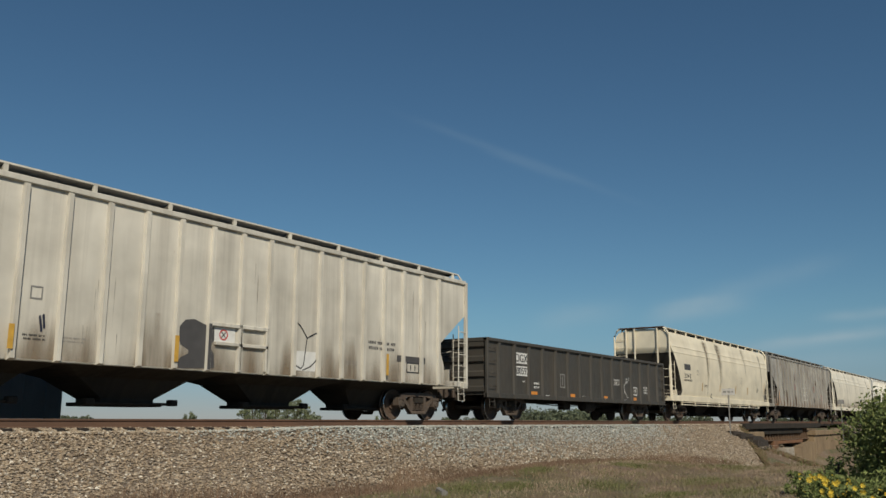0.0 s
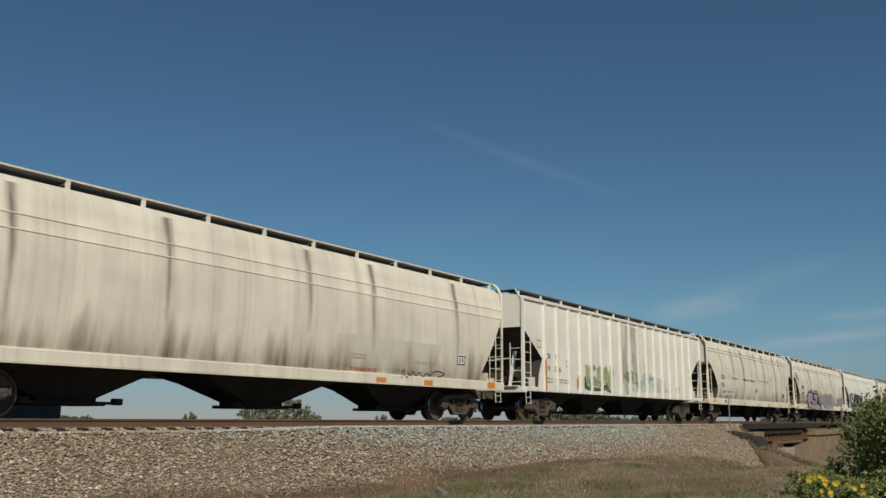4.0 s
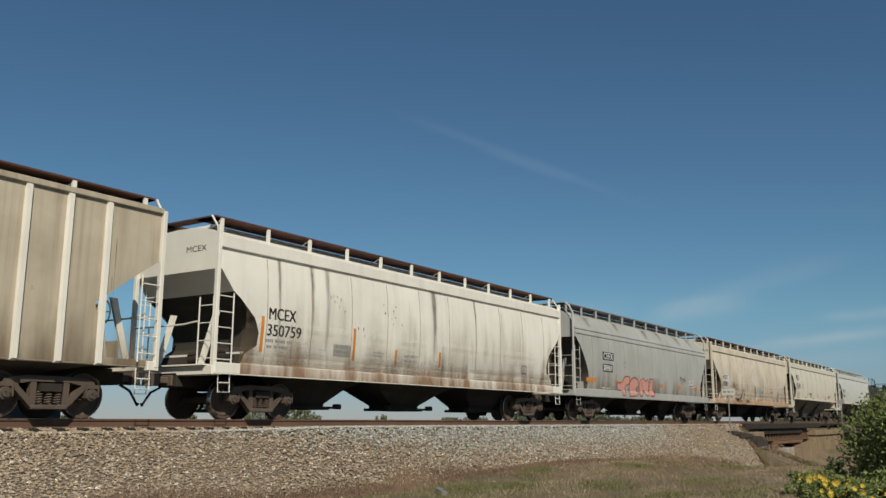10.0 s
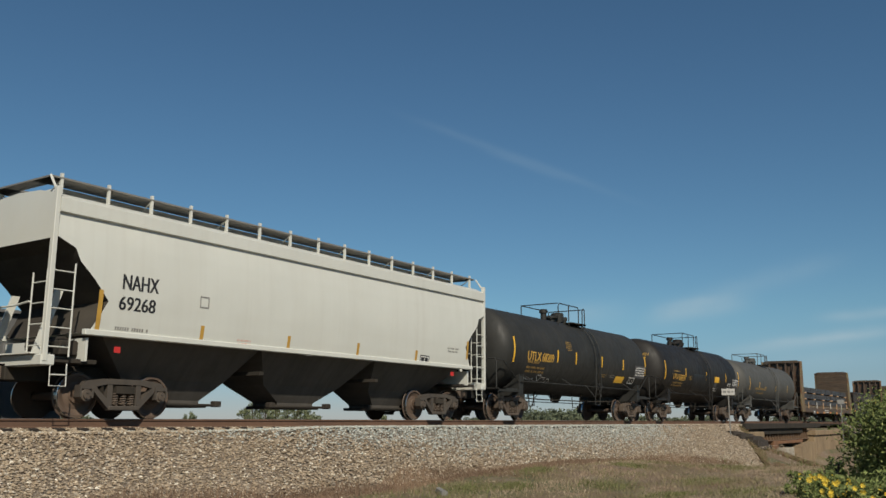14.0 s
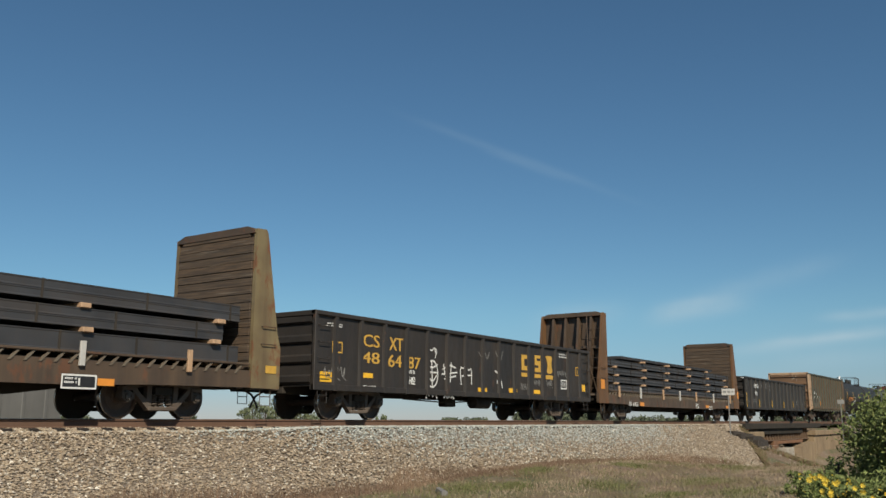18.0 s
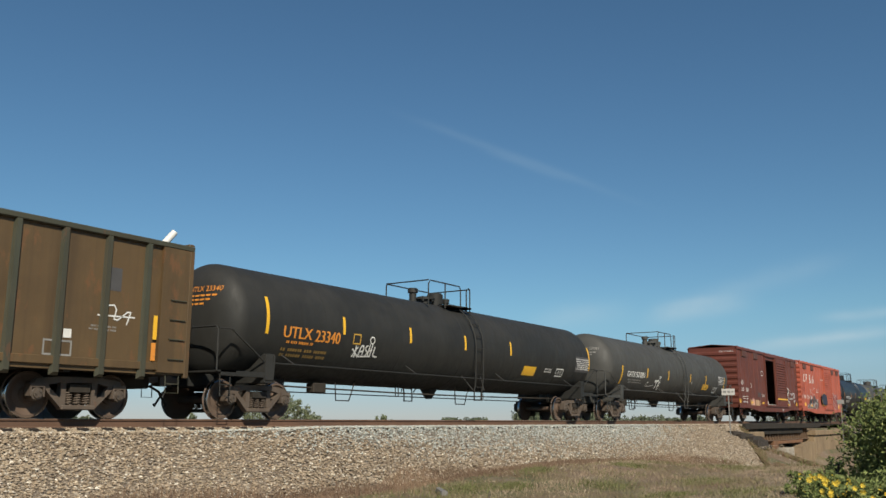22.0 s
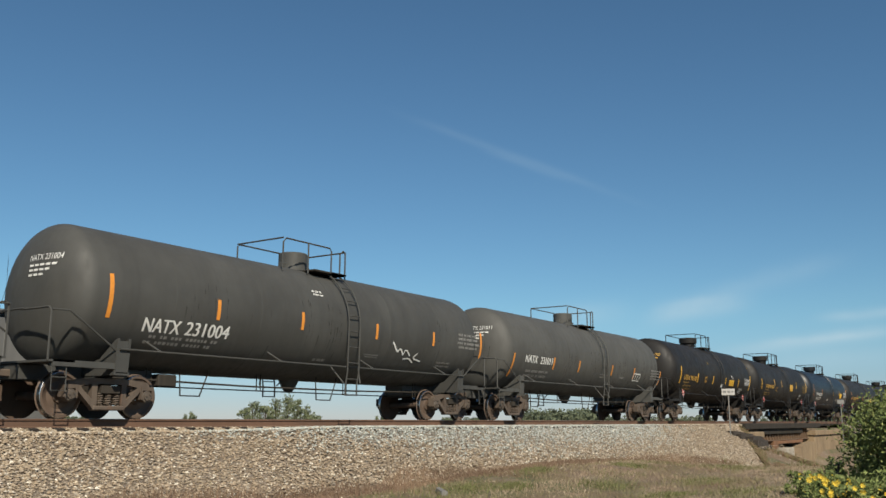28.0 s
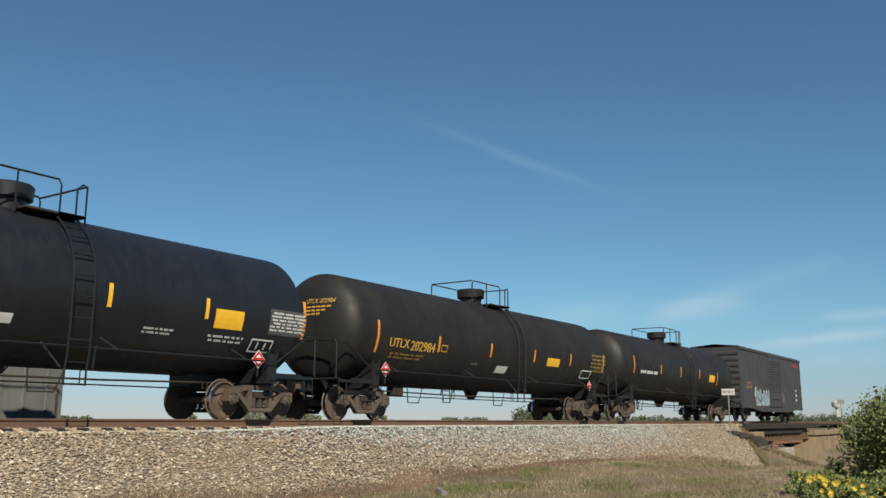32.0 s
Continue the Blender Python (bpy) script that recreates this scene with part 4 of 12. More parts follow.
            sm.loft([[(x - 0.01, y - 0.012, z), (x + 0.004, y - 0.008, z), (x + 0.004, y + 0.008, z), (x - 0.01, y + 0.012, z)] for x, z in pts])
            part("weld_seam", sm, "seam", car)
    # ends
    lad = 0.55
    for e in (-1, 1):
        ye = e * half
        em = Mesh()
        em.box(-1.5, 1.5, min(ye, ye - e * 0.28), max(ye, ye - e * 0.28), 0.98, 1.18, 0.015)
        part("end_sill", em, trim, car)
        dm = Mesh()
        dm.box(-0.33, 0.33, min(ye, ye - e * 2.6), max(ye, ye - e * 2.6), 0.72, 1.06, 0.02)
        part("draft_sill", dm, "under", car)
        for s in (1, -1):
            pm = Mesh()
            yy = ye - e * 0.07
            if form in ("round", "sloped", "smooth"):
                pm.tube([(s * 1.46, yy, 1.1), (s * 1.46, yy, 4.25), (s * 1.30, yy, 4.55), (s * 1.12, yy, zb)], 0.045, 8)
            else:
                pm.box(s * 1.46 - 0.055, s * 1.46 + 0.055, yy - 0.05, yy + 0.05, 1.05, 4.40, 0.01)
                pm.tube([(s * 1.44, yy, 4.3), (s * 1.16, yy, zb)], 0.025, 6)
            part("corner_post", pm, trim, car)
            ladder(car, s * 1.50, ye - e * 0.10, ye - e * lad, 1.15, 2.95, 5, trim)
            stirrup(car, s * 1.47, ye - e * 0.38, 1.02, trim)
            bm2 = Mesh()
            bm2.loft([[(s * 0.74, ye - e * 0.20, 1.12), (s * 0.80, ye - e * 0.20, 1.12), (s * 0.80, ye - e * 0.34, 1.12), (s * 0.74, ye - e * 0.34, 1.12)],
                      [(s * 0.74, ye - e * 0.62, 2.5), (s * 0.80, ye - e * 0.62, 2.5), (s * 0.80, ye - e * 0.78, 2.5), (s * 0.74, ye - e * 0.78, 2.5)]])
            part("end_brace", bm2, trim, car)
        if rails:
            for x in (-0.82, -0.36, 0.84):
                part("end_post", Mesh().box(x - 0.035, x + 0.035, min(ye - e * 0.10, ye - e * 0.03), max(ye - e * 0.10, ye - e * 0.03), 1.18, zb - 0.04, 0.008), trim, car, "upright post of the open end frame")
            part("end_header", Mesh().box(-1.2, 1.2, min(ye - e * 0.16, ye - e * 0.02), max(ye - e * 0.16, ye - e * 0.02), zb - 0.03, zb + 0.03, 0.008), "rust_dark", car, "rusty header of the end frame")
            for k in range(6):
                part("rung", Mesh().tube([(-1.44, ye - e * 0.05, 2.0 + k * 0.42), (-0.84, ye - e * 0.05, 2.0 + k * 0.42)], 0.016, 5), trim, car)
        ladder(car, ye - e * 0.03, 0.95, 1.42, 1.15, 2.75, 4, trim, "end_ladder", "x")
        gm = Mesh()
        gm.tube([(-1.4, ye - e * 0.02, 2.15), (0.4, ye - e * 0.02, 2.15), (0.9, ye - e * 0.02, 2.2)], 0.02, 6)
        gm.box(-1.3, 1.3, min(ye + e * 0.1, ye - e * 0.3), max(ye + e * 0.1, ye - e * 0.3), 1.19, 1.22)
        part("end_platform", gm, trim, car)
        # panel below the sheared end, lit from outside
        wm = Mesh()
        wm.box(-1.42, 1.42, min(ye - e * 0.95, ye - e * 1.0), max(ye - e * 0.95, ye - e * 1.0), 1.1, 1.55)
        part("shear_plate", wm, colour, car)
    bw = Mesh()
    yb = half - 0.02
    for k in range(12):
        a, b = k * math.pi / 6, (k + 1) * math.pi / 6
        bw.tube([(-0.55 + 0.28 * math.cos(a), yb, 2.35 + 0.28 * math.sin(a)), (-0.55 + 0.28 * math.cos(b), yb, 2.35 + 0.28 * math.sin(b))], 0.018, 5)
    for k in range(5):
        a = k * 2 * math.pi / 5
        bw.tube([(-0.55, yb, 2.35), (-0.55 + 0.28 * math.cos(a), yb, 2.35 + 0.28 * math.sin(a))], 0.014, 4)
    bw.box(-0.68, -0.42, yb - 0.25, yb - 0.03, 2.2, 2.5, 0.02)
    part("brake_wheel", bw, trim, car)
    rm = Mesh()
    rm.turned([(-0.55, 0.05), (-0.52, 0.17), (0.52, 0.17), (0.55, 0.05)], "x", 14, (0.45 if tank_end < 0 else 0.75, tank_end * (half - 0.75), 1.42 if tank_end < 0 else 1.5))
    rm.box(0.9, 1.2, tank_end * (half - 0.75) - 0.2, tank_end * (half - 0.75) + 0.2, 1.2, 1.5, 0.03)
    part("brake_reservoir", rm, "under" if tank_end < 0 else trim, car, "brake cylinder and reservoir on the end platform")
    # discharge hoppers below, in a darker colour that includes their shade
    inner = half - 1.3
    pitch = 2 * inner / bays
    ztop = prof[0][0] + 0.02
    for i in range(bays):
        yc = -inner + pitch * (i + 0.5)
        wt = pitch / 2 - 0.01
        yo = yc + (0.5 if i == 0 else -0.5 if i == bays - 1 else 0.0)       # the end outlets sit inward of the trucks
        zw = ztop - 0.02
        hb = Mesh()
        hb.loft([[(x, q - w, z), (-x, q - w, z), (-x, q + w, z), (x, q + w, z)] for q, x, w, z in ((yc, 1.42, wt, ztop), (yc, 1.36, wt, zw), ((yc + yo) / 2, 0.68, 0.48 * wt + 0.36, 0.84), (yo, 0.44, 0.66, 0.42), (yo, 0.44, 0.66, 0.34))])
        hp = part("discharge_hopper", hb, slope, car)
        gm = Mesh()
        gm.box(-0.50, 0.50, yo - 0.85, yo + 0.85, 0.26, 0.34, 0.01)
        gm.tube([(0.58, yo - 1.1, 0.32), (0.58, yo + 1.1, 0.32)], 0.035, 6)
        gm.box(0.5, 0.68, yo + 0.95, yo + 1.15, 0.28, 0.42, 0.02)
        gm.box(0.5, 0.68, yo - 1.15, yo - 0.95, 0.28, 0.42, 0.02)
        part("outlet_gate", gm, "under", hp)
    for i in range(bays + 1):
        if 0 < i < bays:
            y = -inner + pitch * i
            xm = Mesh()
            xm.box(-1.40, 1.40, y - 0.07, y + 0.07, 1.03, 1.12)
            part("cross_bearer", xm, "under", car)
    for e in (-1, 1):
        a, b = sorted((e * inner, e * (half - 0.4)))
        am = Mesh()
        am.box(-1.3, 1.3, a, b, 1.06, 1.14)
        part("bolster_deck", am, "under", car)
    add_truck(car, -half + truck_in, bogie)
    add_truck(car, half - truck_in, bogie)
    add_couplers(car, half)
    return car, half, side


def end_text(car, half, lines, z, material, y_in=0.16, x0=-0.2, h=0.16, step=0.26):
    """Reporting marks on the car's leading end; lines: (words, width)."""
    for i, (body, w) in enumerate(lines):
        fl, fa = letters(body)
        m = Mesh()
        m.add([(x0 + u * w, -half + y_in - 0.006, z - i * step + v * h) for u, v in fl], fa)
        part("lettering", m, material, car, "painted lettering on the car's end")


# ---------------------------------------------------------------- tank cars
def tank_car(start, end, colour, label, radius=1.48, centre=2.52, truck_in=2.0, rail_mat=None, dome="box", frame_mat="truck", placard=False, marks="", marks_paint="white_mark", fall=0.0):
    """start, end: the coupling faces along the train; fall: how far the tank dips from its ends to its middle."""
    car, half = new_car("tank_car", start, end, label, "tank car")
    rail_mat = rail_mat or colour
    ht = half - 0.70
    m = Mesh()
    prof = []
    head = 0.62
    for k in range(11):
        a = math.pi / 2 * (1 - k / 10)
        prof.append((-ht + head * (1 - math.sin(a)) if k else -ht, max(0.02, radius * math.cos(a) ** 0.75 if k < 10 else radius)))
    prof[0] = (-ht, 0.02)
    for k in range(1, 15):
        prof.append((-ht + head + (2 * ht - 2 * head) * k / 15, radius))
    prof += [(-a, r) for a, r in reversed(prof[:11])]
    m.turned(prof, "y", 48, (0, 0, centre))
    m.v = [(q[0], q[1], q[2] + fall * (abs(q[1]) / ht - 0.4)) for q in m.v]
    part("tank_shell", m, colour, car)

    def surf(z):
        d = max(-0.995, min(0.995, (z - centre) / radius))
        return radius * math.sqrt(1 - d * d)
    side = Side(car, surf, True, half)
    # ring seams
    n = 6
    for i in range(1, n):
        y = -ht + 2 * ht * i / n
        rm = Mesh()
        rm.turned([(y - 0.015, radius - 0.01), (y - 0.008, radius + 0.0035), (y + 0.008, radius + 0.0035), (y + 0.015, radius - 0.01)], "y", 48, (0, 0, centre), caps=False)
        rm.v = [(q[0], q[1], q[2] + fall * (abs(q[1]) / ht - 0.4)) for q in rm.v]
        part("ring_seam", rm, colour, car)
    # reporting marks on the leading head
    if marks:
        def on_head(x, z):
            c = min(0.98, (math.hypot(x, z - centre) / radius) ** (4 / 3))
            return (x, -ht + head * (1 - math.sqrt(1 - c * c)) - 0.008, z + fall * 0.6)
        fl, fa = letters(marks)
        hm = Mesh()
        hm.add([on_head(-0.05 + u * 0.95, centre + 0.62 + v * 0.13) for u, v in fl], fa)
        part("lettering", hm, marks_paint, car, "painted lettering on the tank head")
        hm = Mesh()
        for k in range(3):
            for q in range(5 - k):
                x = -0.02 + q * 0.17
                z = centre + 0.50 - k * 0.10
                hm.add([on_head(x, z), on_head(x + 0.13, z), on_head(x + 0.13, z + 0.045), on_head(x, z + 0.045)], [(0, 1, 2, 3)])
        part("small_stencil", hm, marks_paint, car)
    top = centre + radius
    # manway, valves and the platform rail
    dm = Mesh()
    if dome == "box":
        dm.turned([(top - 0.12, 0.40), (top + 0.42, 0.40), (top + 0.46, 0.37)], "z", 20)
        dm.turned([(top - 0.05, 0.46), (top + 0.06, 0.46)], "z", 20)
        for s in (-1, 1):
            dm.box(-0.1, 0.1, s * 0.42 - 0.06, s * 0.42 + 0.06, top + 0.02, top + 0.16, 0.02)
    elif dome == "pan":
        dm.turned([(top - 0.12, 0.36), (top + 0.16, 0.38), (top + 0.20, 0.48), (top + 0.46, 0.50), (top + 0.50, 0.46)], "z", 20)
    else:
        dm.turned([(top - 0.12, 0.26), (top + 0.12, 0.26), (top + 0.13, 0.36), (top + 0.20, 0.36), (top + 0.24, 0.20)], "z", 18, (0, -0.30, 0))
        for k in range(6):
            a = k * math.pi / 3
            bm_ = Mesh()
            bm_.box(0.34 * math.cos(a) - 0.03, 0.34 * math.cos(a) + 0.03, -0.30 + 0.34 * math.sin(a) - 0.03, -0.30 + 0.34 * math.sin(a) + 0.03, top + 0.05, top + 0.22, 0.01)
            part("manway_bolt", bm_, rail_mat, car)
        vm = Mesh()
        vm.turned([(top - 0.1, 0.27), (top + 0.38, 0.27), (top + 0.42, 0.22)], "z", 18, (0, 0.34, 0))
        part("valve_bonnet", vm, rail_mat, car)
        for y, h, r in ((-1.0, 0.44, 0.12), (0.92, 0.30, 0.09)):
            vm = Mesh()
            vm.turned([(top - 0.1, r), (top + h - 0.16, r), (top + h - 0.15, r * 1.4), (top + h - 0.02, r * 1.4), (top + h, r * 1.1)], "z", 12, (0.05, y, 0))
            part("relief_valve", vm, rail_mat, car)
    part("manway_housing", dm, rail_mat, car, "manway and valve housing on top of the tank")
    pm = Mesh()
    for x0, x1 in ((0.50, 0.95), (-0.95, -0.50)):
        pm.box(x0, x1, -0.15, 1.15, top - 0.10, top - 0.06)
    pm.box(-0.95, 0.95, 0.55, 1.15, top - 0.10, top - 0.05)
    part("top_platform", pm, "under", car)
    rz = top + 0.62
    rm = Mesh()
    x = 0.85
    rm.tube([(x, -1.25, top - 0.25), (x, -1.25, rz - 0.12), (x, -1.15, rz), (x, 0.55, rz), (x, 0.62, rz - 0.1), (x, 0.62, top - 0.2)], 0.022, 6)
    rm.tube([(-x, -1.25, top - 0.25), (-x, -1.25, rz - 0.05), (-x, -1.15, rz), (-x, 1.15, rz), (-x, 1.2, rz - 0.1), (-x, 1.2, top - 0.2)], 0.022, 6)
    rm.tube([(-x, -1.25, rz), (x, -1.25, rz)], 0.022, 6)
    rm.tube([(-x, 1.2, rz - 0.02), (x, 1.2, rz - 0.02)], 0.022, 6)
    rm.tube([(x, 1.2, top - 0.2), (x, 1.2, rz - 0.05), (x, 1.1, rz), (x, 0.98, rz - 0.1), (x, 0.98, top - 0.15)], 0.022, 6)
    rm.tube([(x, -0.3, top - 0.2), (x, -0.3, rz)], 0.022, 6)
    part("platform_rail", rm, rail_mat, car, "pipe railing round the manway")
    # side ladders, bent round the shell
    for s in (1, -1):
        lm = Mesh()
        for y in (0.56, 1.02):
            pts = []
            for k in range(11):
                a = radians(62 - k * 6.2)
                pts.append((s * (radius + 0.10) * math.cos(a), y, centre + (radius + 0.10) * math.sin(a)))
            pts += [(s * (radius + 0.10), y, centre - 0.35), (s * (radius + 0.08), y, 1.25), (s * (radius + 0.02), y, 0.92), (s * (radius + 0.02), y, 0.62)]
            lm.tube(pts, 0.022, 6)
        for k in range(9):
            z = 0.64 + k * 0.42
            if z < centre:
                xx = radius + (0.09 if z > 1.2 else 0.02)
                zz = z
            else:
                a = (z - centre) / (radius + 0.1)
                xx, zz = (radius + 0.10) * math.cos(a), centre + (radius + 0.10) * math.sin(a)
            lm.tube([(s * xx, 0.56, zz), (s * xx, 1.02, zz)], 0.016, 5)
        for y in (0.45, 1.13):
            lm.tube([(s * (radius + 0.05), y, 0.95), (s * (radius - 0.25), y - 0.25 if y < 1 else y + 0.25, 1.42)], 0.02, 5)
        part("side_ladder", lm, rail_mat, car)
        # low hand rail along the tank, with brackets
        hm = Mesh()
        zr = centre - radius + 0.36
        xr = radius - 0.02
        hm.tube([(s * xr, -ht + 1.2, zr), (s * xr, 0.4, zr), (s * xr, ht - 1.2, zr)], 0.021, 6)
        for k in range(4):
            y = -ht + 2.2 + (2 * ht - 4.4) * k / 3
            hm.tube([(s * xr, y, zr), (s * (surf(zr + 0.24) - 0.02), y - 0.22, zr + 0.24)], 0.02, 5)
        part("side_rail", hm, rail_mat, car)
    # brake pipes under the belly
    bm_ = Mesh()
    zb = centre - radius
    bm_.tube([(0.5, -ht + 1.6, 0.86), (0.5, -2, 0.80), (0.5, 2, 0.80), (0.5, ht - 1.6, 0.86)], 0.025, 6)
    bm_.tube([(0.2, -ht + 1.6, 0.72), (0.2, ht - 1.6, 0.70)], 0.016, 5)
    for k in range(4):
        y = -ht + 2.6 + (2 * ht - 5.2) * k / 3
        bm_.tube([(0.5, y, zb + 0.15), (0.5, y, 0.70), (0.5, y + 0.14, 0.70), (0.5, y + 0.14, zb + 0.15)], 0.015, 5)
    for y in (-ht * 0.5, ht * 0.1):
        bm_.tube([(0.6, y - 0.35, zb + 0.1), (0.6, y - 0.3, 0.52), (0.6, y + 0.25, 0.52), (0.6, y + 0.5, zb + 0.1)], 0.02, 5)
    bm_.box(0.3, 0.6, -ht * 0.62, -ht * 0.62 + 0.5, 0.7, 0.98, 0.03)
    part("brake_piping", bm_, "under", car)
    vm = Mesh()
    vm.turned([(zb - 0.30, 0.10), (zb - 0.22, 0.16), (zb + 0.05, 0.30)], "z", 14)
    part("bottom_outlet", vm, rail_mat, car)
    for e in (-1, 1):
        ye = e * half
        yt = e * (half - truck_in)
        sm = Mesh()
        sm.box(-0.34, 0.34, min(ye - e * 0.45, ye - e * 3.6), max(ye - e * 0.45, ye - e * 3.6), 0.74, 1.06, 0.02)
        part("stub_sill", sm, rail_mat, car)
        bm2 = Mesh()
        for s in (1, -1):
            bm2.prism([(s * 0.2, 0.74), (s * 1.42, 0.92), (s * 1.46, 1.55 + radius - 1.45), (s * 1.36, 1.55), (s * 0.9, 1.2), (s * 0.2, 1.06)], "y", yt - 0.16, yt - 0.10)
            bm2.prism([(s * 0.2, 0.74), (s * 1.42, 0.92), (s * 1.46, 1.55 + radius - 1.45), (s * 1.36, 1.55), (s * 0.9, 1.2), (s * 0.2, 1.06)], "y", yt + 0.10, yt + 0.16)
            bm2.box(min(s * 0.2, s * 1.44), max(s * 0.2, s * 1.44), yt - 0.18, yt + 0.18, 0.86, 0.92)
            bm2.box(min(s * 1.36, s * 1.44), max(s * 1.36, s * 1.44), yt - 0.14, yt + 0.14, 0.90, 1.55)
        part("bolster_cradle", bm2, rail_mat, car, "saddle that carries the tank over the truck")
        gm = Mesh()
        gm.box(-1.42, 1.42, min(ye - e * 0.42, ye - e * 0.95), max(ye - e * 0.42, ye - e * 0.95), 1.06, 1.10)
        gm.box(1.28, 1.42, min(ye - e * 0.5, yt), max(ye - e * 0.5, yt), 0.98, 1.10)
        gm.box(-1.42, -1.28, min(ye - e * 0.5, yt), max(ye - e * 0.5, yt), 0.98, 1.10)
        part("end_platform", gm, rail_mat, car)
        hm = Mesh()
        yh = ye - e * 0.42
        for s in (1, -1):
            hm.tube([(s * 1.36, yh, 1.08), (s * 1.36, yh, 2.02), (s * 1.28, yh, 2.10), (s * 0.35, yh, 2.10)], 0.022, 6)
            hm.tube([(s * 1.38, yh, 2.05), (s * 1.42, yh - e * 0.35, 2.05), (s * 1.42, yt, 1.25)], 0.02, 6)
        hm.tube([(-0.5, yh, 2.12), (0.5, yh, 2.12)], 0.022, 6)
        part("end_rail", hm, rail_mat, car)
        for s in (1, -1):
            stirrup(car, s * 1.38, ye - e * 0.66, 1.02, rail_mat, 0.30, 0.5)
        if placard:
            qm = Mesh()
            y, z = yt - e * 0.45, 1.40
            for x, r, slot in ((1.43, 0.22, 1), (1.436, 0.20, 0), (1.441, 0.125, 1)):
                qm.add([(x, y - r, z), (x, y, z - r), (x, y + r, z), (x, y, z + r)], [(0, 1, 2, 3)], slot=slot)
            qm.add([(1.446, y - 0.13, z - 0.035), (1.446, y + 0.13, z - 0.035), (1.446, y + 0.13, z + 0.035), (1.446, y - 0.13, z + 0.035)], [(0, 1, 2, 3)], slot=0)
            part("placard", qm, ("red_mark", "white_mark"), car, "red and white diamond placard")
            pm2 = Mesh()
            pm2.box(1.38, 1.425, yt - e * 0.45 - 0.02, yt - e * 0.45 + 0.02, 1.0, 1.4)
            part("placard_holder", pm2, rail_mat, car)
        add_truck(car, yt, frame_mat)
    wm = Mesh()
    yb = half - 0.45
    for k in range(12):
        a, b = k * math.pi / 6, (k + 1) * math.pi / 6
        wm.tube([(-0.55 + 0.25 * math.cos(a), yb, 1.75 + 0.25 * math.sin(a)), (-0.55 + 0.25 * math.cos(b), yb, 1.75 + 0.25 * math.sin(b))], 0.018, 5)
    wm.tube([(-0.55, yb, 1.1), (-0.55, yb, 1.75)], 0.03, 5)
    part("brake_wheel", wm, rail_mat, car)
    add_couplers(car, half - 0.5)
    return car, half, side


